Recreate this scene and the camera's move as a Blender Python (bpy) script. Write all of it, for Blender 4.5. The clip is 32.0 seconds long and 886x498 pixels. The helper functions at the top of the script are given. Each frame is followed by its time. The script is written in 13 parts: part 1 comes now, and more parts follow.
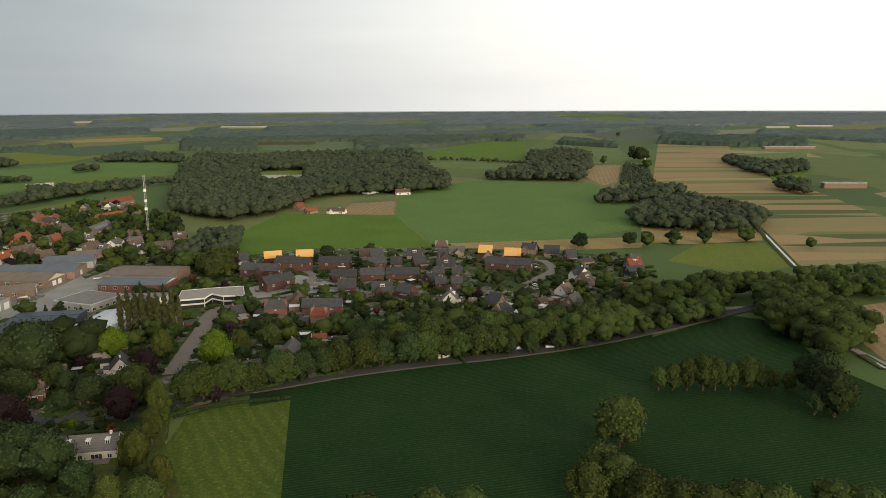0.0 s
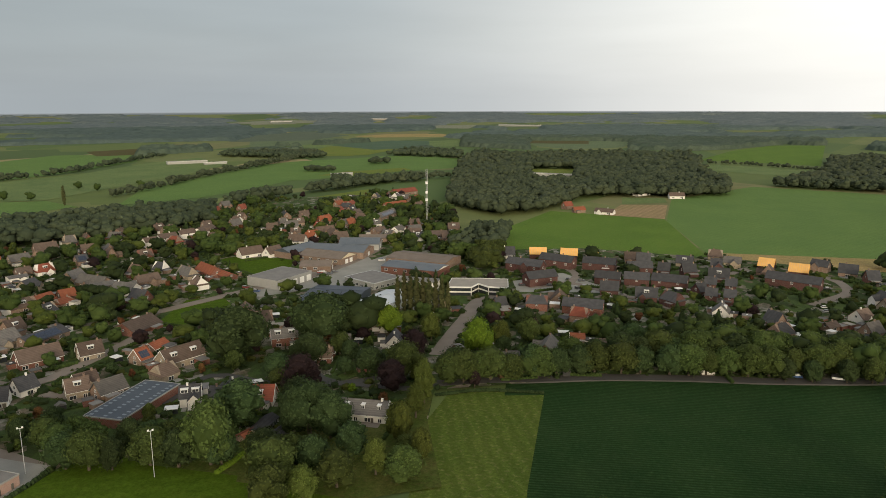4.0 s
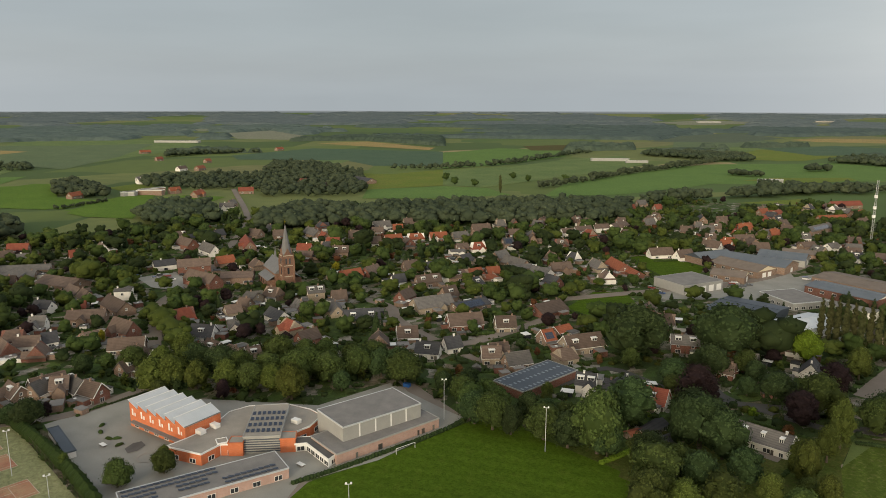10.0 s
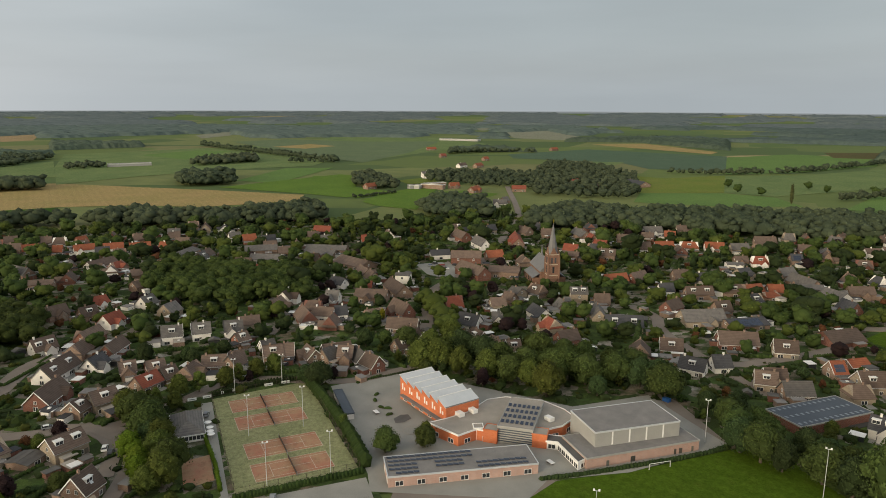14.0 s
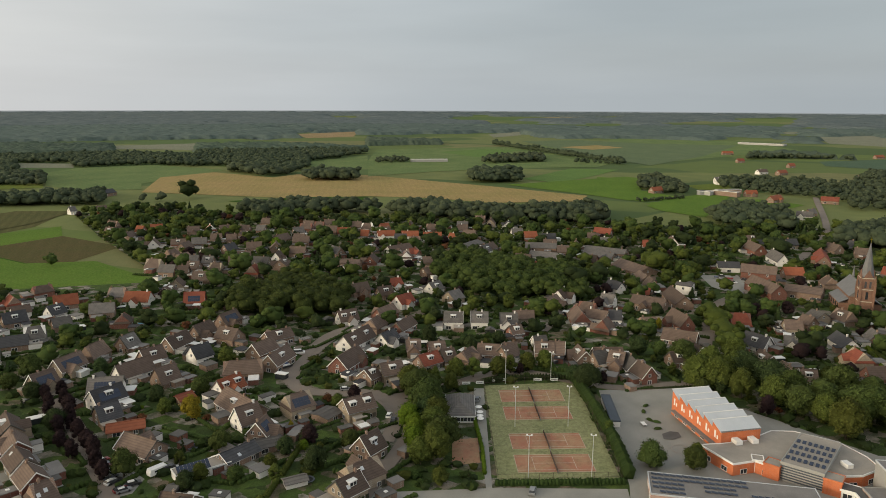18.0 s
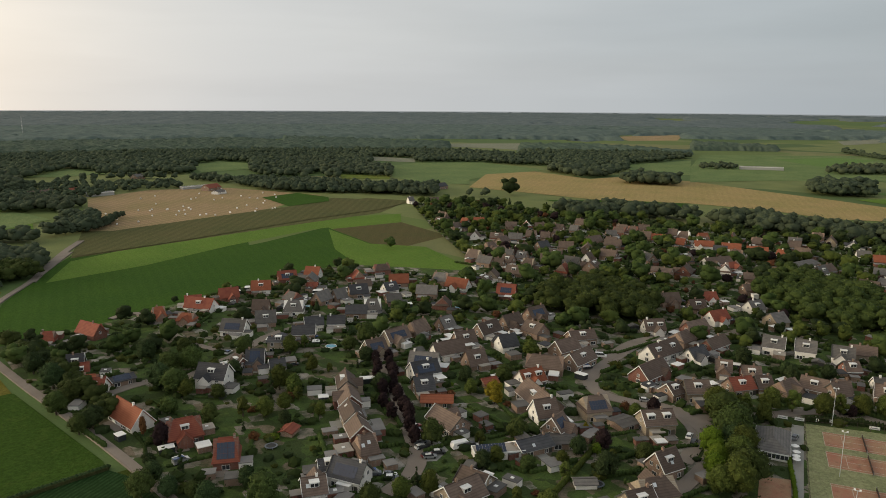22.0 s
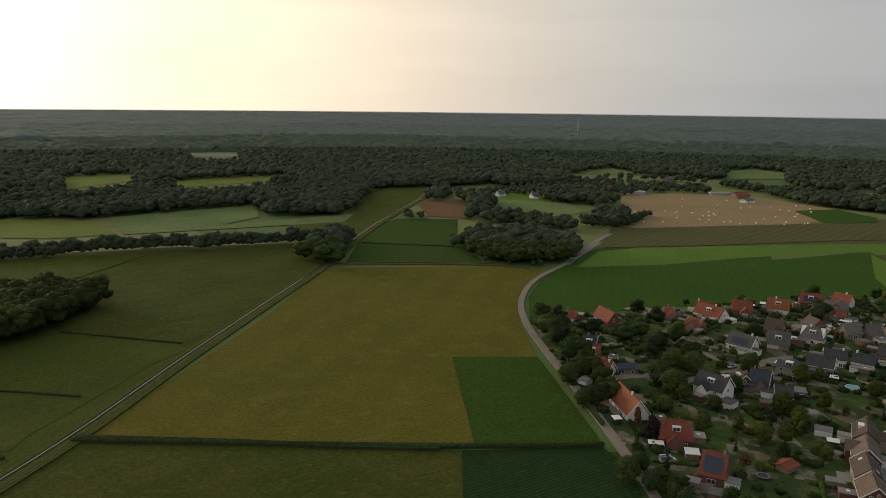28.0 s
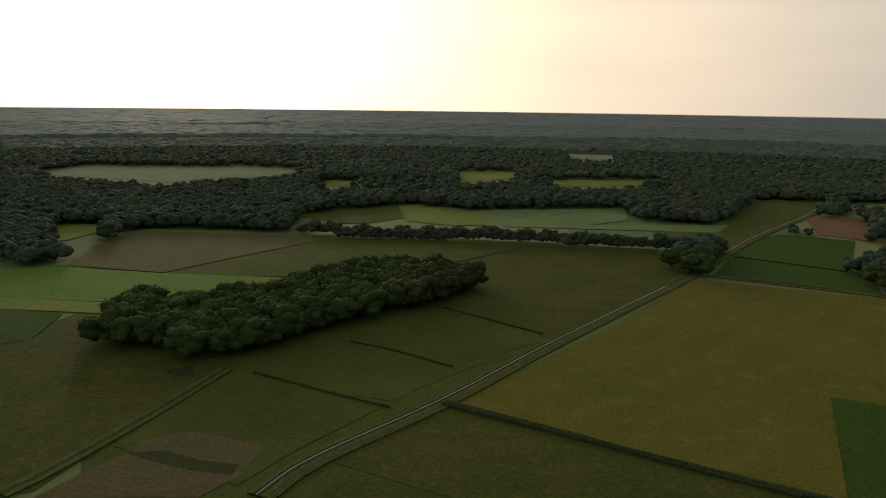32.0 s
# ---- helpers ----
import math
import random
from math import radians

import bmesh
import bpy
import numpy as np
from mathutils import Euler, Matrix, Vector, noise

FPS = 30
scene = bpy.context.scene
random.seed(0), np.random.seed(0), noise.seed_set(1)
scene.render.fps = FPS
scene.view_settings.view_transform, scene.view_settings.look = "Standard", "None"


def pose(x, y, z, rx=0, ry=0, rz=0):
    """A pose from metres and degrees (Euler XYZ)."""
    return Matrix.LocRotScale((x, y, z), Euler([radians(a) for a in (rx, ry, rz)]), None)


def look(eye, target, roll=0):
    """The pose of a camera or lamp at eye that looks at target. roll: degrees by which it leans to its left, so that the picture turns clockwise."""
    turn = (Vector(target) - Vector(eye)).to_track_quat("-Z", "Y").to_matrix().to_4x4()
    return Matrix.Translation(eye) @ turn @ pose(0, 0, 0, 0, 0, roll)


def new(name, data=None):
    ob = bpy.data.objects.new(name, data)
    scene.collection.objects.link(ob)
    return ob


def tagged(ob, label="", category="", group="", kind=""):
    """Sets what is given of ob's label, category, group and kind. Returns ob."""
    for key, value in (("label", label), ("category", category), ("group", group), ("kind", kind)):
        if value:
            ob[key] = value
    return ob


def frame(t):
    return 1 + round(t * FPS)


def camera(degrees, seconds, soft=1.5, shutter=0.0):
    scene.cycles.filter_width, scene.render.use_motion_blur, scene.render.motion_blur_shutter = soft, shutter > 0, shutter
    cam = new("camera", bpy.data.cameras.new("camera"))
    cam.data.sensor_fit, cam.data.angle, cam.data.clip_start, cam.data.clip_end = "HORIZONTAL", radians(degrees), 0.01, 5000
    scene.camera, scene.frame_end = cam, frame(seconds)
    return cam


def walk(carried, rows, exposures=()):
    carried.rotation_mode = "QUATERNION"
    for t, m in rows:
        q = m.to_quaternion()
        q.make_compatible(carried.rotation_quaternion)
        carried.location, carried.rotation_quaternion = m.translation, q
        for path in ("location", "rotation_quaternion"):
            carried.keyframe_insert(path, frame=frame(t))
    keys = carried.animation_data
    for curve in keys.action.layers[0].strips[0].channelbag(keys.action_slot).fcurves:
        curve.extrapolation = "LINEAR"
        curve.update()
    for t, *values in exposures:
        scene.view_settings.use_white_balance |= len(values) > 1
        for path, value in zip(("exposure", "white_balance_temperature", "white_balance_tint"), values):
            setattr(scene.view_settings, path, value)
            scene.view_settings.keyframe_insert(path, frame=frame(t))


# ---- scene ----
cam = camera(63.54, 32.0, soft=0.9)
EYE = 110.0
TURNS = [  # seconds, heading, pitch, roll in degrees
    (0.0, 0.00, -11.58, -0.26),
    (1.0, 4.82, -11.58, -0.26),
    (2.0, 10.47, -11.59, -0.25),
    (3.0, 16.08, -11.59, -0.22),
    (3.5, 18.75, -11.58, -0.20),
    (5.5, 29.59, -11.55, -0.08),
    (6.0, 32.47, -11.55, -0.06),
    (7.0, 37.86, -11.55, -0.01),
    (8.0, 43.18, -11.56, 0.03),
    (9.0, 48.60, -11.59, 0.08),
    (10.0, 54.03, -11.59, 0.13),
    (11.0, 59.40, -11.60, 0.16),
    (12.0, 64.83, -11.60, 0.20),
    (13.0, 70.21, -11.60, 0.23),
    (14.0, 75.55, -11.59, 0.24),
    (14.5, 78.04, -11.60, 0.23),
    (16.5, 89.14, -11.63, 0.21),
    (17.0, 92.11, -11.63, 0.20),
    (18.0, 98.04, -11.61, 0.21),
    (19.0, 104.03, -11.59, 0.25),
    (20.0, 109.98, -11.59, 0.29),
    (21.0, 116.31, -11.58, 0.31),
    (22.0, 123.06, -11.56, 0.34),
    (23.0, 129.80, -11.53, 0.41),
    (24.0, 136.51, -11.50, 0.48),
    (25.0, 143.26, -11.48, 0.55),
    (25.5, 146.42, -11.49, 0.57),
    (27.5, 160.04, -11.50, 0.63),
    (28.0, 163.69, -11.50, 0.64),
    (29.0, 170.97, -11.51, 0.66),
    (30.0, 178.16, -11.52, 0.69),
    (31.0, 185.42, -11.55, 0.72),
    (32.0, 192.91, -11.59, 0.75),
]
walk(cam, [(t, pose(0, 0, EYE, 90 + p, 0, a) @ pose(0, 0, 0, 0, 0, r)) for t, a, p, r in TURNS],
     [(0.0, -0.02), (5.0, 0.03), (12.0, 0.06), (19.0, 0.05), (23.0, -0.10), (28.0, -0.52), (32.0, -0.83)])

# ---- sky and sun ----
SUN_TURN, SUN_HIGH = 214.0, 11.0   # counterclockwise from +y, degrees above the horizon


def toward(turn, high):
    a, e = radians(turn), radians(high)
    return Vector((-math.sin(a) * math.cos(e), math.cos(a) * math.cos(e), math.sin(e)))


def sky():
    w = bpy.data.worlds.new("sky")
    scene.world = w
    w.use_nodes = True
    nt = w.node_tree
    nt.nodes.clear()
    N, L = nt.nodes.new, nt.links.new

    def mth(op, a, b=0.0, clamp=False):
        m = N("ShaderNodeMath")
        m.operation, m.use_clamp = op, clamp
        for i, v in enumerate((a, b)):
            if isinstance(v, (int, float)):
                m.inputs[i].default_value = v
            else:
                L(v, m.inputs[i])
        return m.outputs[0]

    def mixc(fac, a, b):
        m = N("ShaderNodeMix")
        m.data_type = "RGBA"
        for s, v in ((m.inputs[0], fac), (m.inputs[6], a), (m.inputs[7], b)):
            if isinstance(v, (int, float)):
                s.default_value = v
            elif isinstance(v, tuple):
                s.default_value = (*v, 1)
            else:
                L(v, s)
        return m.outputs[2]

    tc = N("ShaderNodeTexCoord")
    sep = N("ShaderNodeSeparateXYZ")
    L(tc.outputs["Generated"], sep.inputs[0])
    up = mth("MAXIMUM", sep.outputs[2], 0.004)
    com = N("ShaderNodeCombineXYZ")
    L(sep.outputs[0], com.inputs[0]), L(sep.outputs[1], com.inputs[1]), L(up, com.inputs[2])
    nish = N("ShaderNodeTexSky")
    nish.sky_type, nish.sun_disc = "NISHITA", False
    nish.sun_elevation, nish.sun_rotation = radians(SUN_HIGH), radians(-SUN_TURN)
    nish.air_density, nish.dust_density = 1.2, 3.0
    L(com.outputs[0], nish.inputs[0])
    clear = N("ShaderNodeVectorMath")
    clear.operation = "SCALE"
    L(nish.outputs[0], clear.inputs[0])
    clear.inputs[3].default_value = 0.07

    def glow(turn, high, lo, hi, power=1.0):
        d = N("ShaderNodeVectorMath")
        d.operation = "DOT_PRODUCT"
        unit = N("ShaderNodeVectorMath")
        unit.operation = "NORMALIZE"
        L(com.outputs[0], unit.inputs[0])
        L(unit.outputs[0], d.inputs[0])
        d.inputs[1].default_value = toward(turn, high)
        ang = mth("ARCCOSINE", d.outputs[1])
        m = N("ShaderNodeMapRange")
        m.interpolation_type = "SMOOTHERSTEP"
        L(ang, m.inputs[0])
        m.inputs[1].default_value, m.inputs[2].default_value = radians(hi), radians(lo)
        return mth("POWER", m.outputs[0], power)

    # cloud deck: grey, paler towards the horizon, stretched streaks
    mp = N("ShaderNodeMapping")
    mp.inputs[3].default_value = (1.2, 1.2, 5.0)
    L(com.outputs[0], mp.inputs[0])
    no = N("ShaderNodeTexNoise")
    no.inputs["Scale"].default_value, no.inputs["Detail"].default_value = 1.6, 7
    L(mp.outputs[0], no.inputs[0])
    mp2 = N("ShaderNodeMapping")
    mp2.inputs[3].default_value = (0.9, 0.9, 7.0)
    L(com.outputs[0], mp2.inputs[0])
    noise2 = N("ShaderNodeTexNoise")
    noise2.inputs["Scale"].default_value, noise2.inputs["Detail"].default_value = 2.3, 6
    L(mp2.outputs[0], noise2.inputs[0])
    streak = N("ShaderNodeMapRange")
    L(no.outputs[0], streak.inputs[0])
    streak.inputs[1].default_value, streak.inputs[2].default_value = 0.32, 0.68
    deck = mixc(streak.outputs[0], (0.375, 0.42, 0.455), (0.415, 0.452, 0.475))
    low = N("ShaderNodeMapRange")
    low.interpolation_type = "SMOOTHSTEP"
    L(up, low.inputs[0])
    low.inputs[1].default_value, low.inputs[2].default_value = 0.10, 0.0
    low.inputs[3].default_value, low.inputs[4].default_value = 0.0, 0.3
    deck = mixc(low.outputs[0], deck, (0.48, 0.50, 0.505))
    deck = mixc(mth("MULTIPLY", glow(62, 8, 0, 52), 0.5), deck, (0.26, 0.30, 0.325))
    # bright break in the cloud, and the veiled sun with its wide warm surround
    deck = mixc(mth("MULTIPLY", glow(-26, 18, 4, 64), 0.97), deck, (1.12, 1.09, 1.02))
    deck = mixc(mth("MULTIPLY", glow(150, 12, 0, 62), 0.42), deck, (0.90, 0.85, 0.80))
    deck = mixc(mth("MULTIPLY", glow(SUN_TURN - 4, 4, 14, 78), 0.97), deck, (1.80, 1.46, 1.06))
    deck = mixc(mth("MULTIPLY", glow(SUN_TURN - 2, 8, 1, 34), 0.9), deck, (3.3, 2.95, 1.95))
    dim = N("ShaderNodeMapRange")
    L(noise2.outputs[0], dim.inputs[0])
    dim.inputs[1].default_value, dim.inputs[2].default_value = 0.35, 0.65
    dim.inputs[3].default_value, dim.inputs[4].default_value = 0.955, 1.045
    sc = N("ShaderNodeVectorMath")
    sc.operation = "SCALE"
    L(deck, sc.inputs[0]), L(dim.outputs[0], sc.inputs[3])
    deck = sc.outputs[0]
    sky_mix = mixc(0.86, clear.outputs[0], deck)
    bg = N("ShaderNodeBackground")
    L(sky_mix, bg.inputs[0])
    bg.inputs[1].default_value = 1.22
    out = N("ShaderNodeOutputWorld")
    L(bg.outputs[0], out.inputs[0])


sky()
sun = new("sun", bpy.data.lights.new("sun", "SUN"))
sun.data.energy, sun.data.angle, sun.data.color = 1.9, radians(10), (1.0, 0.86, 0.66)
sun.matrix_world = look(toward(SUN_TURN, SUN_HIGH) * 100, (0, 0, 0))

# ---- materials ----
MATS = {}


def shader(name, rough=0.9, metal=0.0, spec=0.3):
    m = bpy.data.materials.new(name)
    m.use_nodes = True
    nt = m.node_tree
    b = nt.nodes["Principled BSDF"]
    b.inputs["Roughness"].default_value, b.inputs["Metallic"].default_value = rough, metal
    b.inputs["Specular IOR Level"].default_value = spec
    MATS[name] = m
    return m, nt, b


def node(nt, kind, **sets):
    n = nt.nodes.new(kind)
    for k, v in sets.items():
        n.inputs[k.replace("_", " ")].default_value = v
    return n


def blend(nt, fac, a, b, how="MIX"):
    m = nt.nodes.new("ShaderNodeMix")
    m.data_type, m.blend_type = "RGBA", how
    for s, v in ((m.inputs[0], fac), (m.inputs[6], a), (m.inputs[7], b)):
        if isinstance(v, (int, float)):
            s.default_value = v
        elif isinstance(v, tuple):
            s.default_value = (*v, 1)
        else:
            nt.links.new(v, s)
    return m.outputs[2]


def span(nt, src, lo, hi, a=0.0, b=1.0):
    m = nt.nodes.new("ShaderNodeMapRange")
    nt.links.new(src, m.inputs[0])
    for i, v in enumerate((lo, hi, a, b)):
        m.inputs[i + 1].default_value = v
    return m.outputs[0]


def place_of(nt, scale=(1, 1, 1), turn=0.0):
    g = nt.nodes.new("ShaderNodeNewGeometry")
    mp = nt.nodes.new("ShaderNodeMapping")
    mp.vector_type = "POINT"
    mp.inputs[2].default_value[2] = radians(turn)
    mp.inputs[3].default_value = scale
    nt.links.new(g.outputs["Position"], mp.inputs[0])
    return mp.outputs[0]


def noise_of(nt, vec, scale, detail=4.0, rough=0.55):
    n = node(nt, "ShaderNodeTexNoise", Scale=scale, Detail=detail, Roughness=rough)
    nt.links.new(vec, n.inputs["Vector"])
    return n.outputs[0]


def relief(nt, b, src, strength=0.3, depth=0.05):
    bp = node(nt, "ShaderNodeBump", Strength=strength, Distance=depth)
    nt.links.new(src, bp.inputs["Height"])
    nt.links.new(bp.outputs[0], b.inputs["Normal"])


def field_mat(name, c1, c2, c3, rows=0.0, turn=0.0, deep=0.4, patch=0.02, wobble=1.0):
    """Grass or crop: broad patches, fine grain, and rows that run across the field."""
    m, nt, b = shader(name, 0.95, 0, 0.03)
    p = place_of(nt)
    big = span(nt, noise_of(nt, p, patch, 5), 0.35, 0.65)
    mid = span(nt, noise_of(nt, p, patch * 9, 4), 0.3, 0.7)
    fine = noise_of(nt, p, 0.75, 5, 0.8)
    col = blend(nt, big, c1, c2)
    col = blend(nt, span(nt, mid, 0.55, 1.0, 0, 0.55), col, c3)
    dark = blend(nt, 1.0, col, (0.45, 0.47, 0.45), "MULTIPLY")
    col = blend(nt, span(nt, fine, 0.38, 0.62, 0.75, 0.0), col, dark)
    if rows:
        wv = node(nt, "ShaderNodeTexWave", Scale=rows, Distortion=wobble, Detail=2.0)
        wv.inputs["Detail Scale"].default_value = 0.6
        nt.links.new(place_of(nt, (1, 1, 1), turn), wv.inputs["Vector"])
        col = blend(nt, span(nt, wv.outputs[1], 0.2, 0.9, deep, 0.0), col, dark)
    nt.links.new(col, b.inputs["Base Color"])
    relief(nt, b, fine, 0.6, 0.4)
    return m


def plain(name, c1, c2, scale=0.6, rough=0.85, metal=0.0, spec=0.3, fine=6.0, bump=0.2, vary=0.0, island=0.0):
    """Painted, mineral or metal surface: stains, grain, a little relief; vary shifts the tone from thing to thing."""
    m, nt, b = shader(name, rough, metal, spec)
    p = place_of(nt)
    col = blend(nt, span(nt, noise_of(nt, p, scale, 5), 0.3, 0.7), c1, c2)
    gr = noise_of(nt, p, fine, 3, 0.7)
    col = blend(nt, span(nt, gr, 0.3, 0.75, 0.35, 0.0), col, blend(nt, 1.0, col, (0.55, 0.55, 0.55), "MULTIPLY"))
    for amount, src in ((vary, "info"), (island, "geo")):
        if amount:
            if src == "info":
                r = nt.nodes.new("ShaderNodeObjectInfo").outputs["Random"]
            else:
                r = nt.nodes.new("ShaderNodeNewGeometry").outputs["Random Per Island"]
            h = nt.nodes.new("ShaderNodeHueSaturation")
            nt.links.new(span(nt, r, 0, 1, 1 - amount, 1 + amount), h.inputs["Value"])
            nt.links.new(span(nt, r, 0, 1, 0.5 - amount * 0.03, 0.5 + amount * 0.03), h.inputs["Hue"])
            nt.links.new(col, h.inputs["Color"])
            col = h.outputs[0]
    nt.links.new(col, b.inputs["Base Color"])
    if bump:
        relief(nt, b, gr, bump, 0.03)
    return m


def leaf_mat(name, c1, c2, vary=0.25):
    # crown cores: darker leaf colour, standing in for shade between the sprays
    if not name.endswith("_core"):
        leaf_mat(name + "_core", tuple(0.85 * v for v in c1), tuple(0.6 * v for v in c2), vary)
    m, nt, b = shader(name, 0.85, 0, 0.05)
    p = place_of(nt)
    isl = nt.nodes.new("ShaderNodeNewGeometry").outputs["Random Per Island"]
    col = blend(nt, span(nt, isl, 0, 1, 0.28, 0.72), c1, c2)
    col = blend(nt, span(nt, noise_of(nt, p, 0.35, 3), 0.35, 0.7, 0, 0.6), col, blend(nt, 1.0, col, (0.6, 0.62, 0.55), "MULTIPLY"))
    col = blend(nt, span(nt, noise_of(nt, p, 0.055, 3, 0.6), 0.38, 0.62, 0, 0.6), col, blend(nt, 1.0, col, (0.64, 0.66, 0.68), "MULTIPLY"))
    wide = noise_of(nt, p, 0.011, 4)
    col = blend(nt, span(nt, wide, 0.4, 0.65, 0, 0.55), col, blend(nt, 1.0, col, (0.62, 0.7, 0.75), "MULTIPLY"))
    r = nt.nodes.new("ShaderNodeObjectInfo").outputs["Random"]
    h = nt.nodes.new("ShaderNodeHueSaturation")
    nt.links.new(span(nt, r, 0, 1, 1 - vary, 1 + vary), h.inputs["Value"])
    nt.links.new(span(nt, r, 0, 1, 0.485, 0.515), h.inputs["Hue"])
    nt.links.new(col, h.inputs["Color"])
    nt.links.new(h.outputs[0], b.inputs["Base Color"])
    return m


# ground and fields
field_mat("grass", (0.174, 0.229, 0.090), (0.129, 0.188, 0.075), (0.231, 0.251, 0.111), 0.03, 40, 0.08)
field_mat("sports_turf", (0.076, 0.128, 0.012), (0.064, 0.110, 0.011), (0.094, 0.136, 0.017), 0.055, 55, 0.2, 0.03, 0.6)
field_mat("mown", (0.100, 0.135, 0.026), (0.082, 0.122, 0.022), (0.205, 0.200, 0.080), 0.06, 150, 0.35, 0.07, 4)
field_mat("crop", (0.024, 0.057, 0.018), (0.032, 0.065, 0.022), (0.046, 0.084, 0.032), 0.22, 76, 0.85, 0.05, 2.0)
field_mat("maize", (0.044, 0.095, 0.017), (0.054, 0.110, 0.018), (0.039, 0.091, 0.014), 0.05, 30, 0.14, 0.02, 0.5)
field_mat("pale_grass", (0.185, 0.210, 0.052), (0.146, 0.199, 0.042), (0.225, 0.210, 0.066), 0.03, 15, 0.08)
field_mat("bright_grass", (0.130, 0.211, 0.039), (0.109, 0.186, 0.035), (0.151, 0.206, 0.049), 0.05, 20, 0.08)
field_mat("wheat", (0.388, 0.282, 0.129), (0.316, 0.258, 0.106), (0.422, 0.316, 0.164), 0.04, 75, 0.12)
field_mat("stubble", (0.389, 0.270, 0.162), (0.324, 0.248, 0.130), (0.259, 0.227, 0.097), 0.05, 10, 0.3)
field_mat("fallow", (0.215, 0.120, 0.068), (0.180, 0.108, 0.060), (0.150, 0.118, 0.055), 0.10, 60, 0.3, 0.03, 2)
field_mat("soil", (0.125, 0.118, 0.052), (0.105, 0.112, 0.046), (0.14, 0.125, 0.06), 0.04, 60, 0.3)
field_mat("soil_brown", (0.115, 0.095, 0.045), (0.10, 0.098, 0.04), (0.135, 0.105, 0.055), 0.03, 60, 0.12)
field_mat("meadow", (0.142, 0.124, 0.022), (0.112, 0.113, 0.019), (0.180, 0.150, 0.040), 0.012, 35, 0.12, 0.012, 3)
field_mat("rough_meadow", (0.080, 0.086, 0.019), (0.056, 0.075, 0.014), (0.127, 0.107, 0.037), 0.02, 70, 0.12, 0.03, 3)
field_mat("verge", (0.062, 0.089, 0.019), (0.092, 0.104, 0.029), (0.118, 0.097, 0.038), 0, 0, 0, 0.1)
field_mat("deep_grass", (0.048, 0.090, 0.014), (0.040, 0.077, 0.013), (0.065, 0.100, 0.019), 0.05, 20, 0.06)
field_mat("leafy_crop", (0.129, 0.211, 0.065), (0.149, 0.234, 0.070), (0.118, 0.200, 0.058), 0.05, 30, 0.12, 0.02, 0.5)
field_mat("pasture", (0.082, 0.100, 0.020), (0.062, 0.083, 0.017), (0.102, 0.106, 0.027), 0.03, 40, 0.08, 0.03)
# far plots: greyer, bluer versions of the field colours, haze painted into them
field_mat("hazed_grass", (0.152, 0.195, 0.105), (0.128, 0.174, 0.096), (0.180, 0.206, 0.121), 0.03, 40, 0.08)
field_mat("hazed_dull", (0.126, 0.153, 0.109), (0.109, 0.137, 0.099), (0.147, 0.166, 0.120), 0.03, 40, 0.08)
field_mat("hazed_crop", (0.103, 0.152, 0.100), (0.087, 0.137, 0.089), (0.119, 0.162, 0.109), 0.03, 30, 0.1)
field_mat("hazed_pale", (0.254, 0.254, 0.190), (0.220, 0.234, 0.166), (0.282, 0.268, 0.206), 0.03, 15, 0.08)
field_mat("reed", (0.050, 0.056, 0.022), (0.040, 0.050, 0.018), (0.076, 0.070, 0.036), 0, 0, 0, 0.12)


def strips_mat():
    """Long plots side by side: ripe grain between green and cut strips."""
    m, nt, b = shader("grain_strips", 0.95, 0, 0.1)
    com = place_of(nt, (0.0035, 0.045, 0.0), 2)
    vo = node(nt, "ShaderNodeTexVoronoi", Scale=1.0)
    nt.links.new(com, vo.inputs["Vector"])
    rp = nt.nodes.new("ShaderNodeValToRGB")
    rp.color_ramp.interpolation = "CONSTANT"
    sc = nt.nodes.new("ShaderNodeSeparateColor")
    nt.links.new(vo.outputs["Color"], sc.inputs[0])
    nt.links.new(sc.outputs[0], rp.inputs[0])
    e = rp.color_ramp.elements
    e[0].color, e[1].position, e[1].color = (0.312, 0.215, 0.111, 1), 0.30, (0.247, 0.208, 0.098, 1)
    for pos, c in ((0.5, (0.156, 0.176, 0.058, 1)), (0.62, (0.338, 0.234, 0.124, 1)), (0.76, (0.072, 0.104, 0.033, 1)), (0.86, (0.273, 0.208, 0.098, 1))):
        x = e.new(pos)
        x.color = c
    p = place_of(nt)
    fine = noise_of(nt, p, 0.7, 4, 0.7)
    col = blend(nt, span(nt, fine, 0.35, 0.7, 0.35, 0.0), rp.outputs[0], (0.12, 0.11, 0.04))
    nt.links.new(col, b.inputs["Base Color"])


strips_mat()


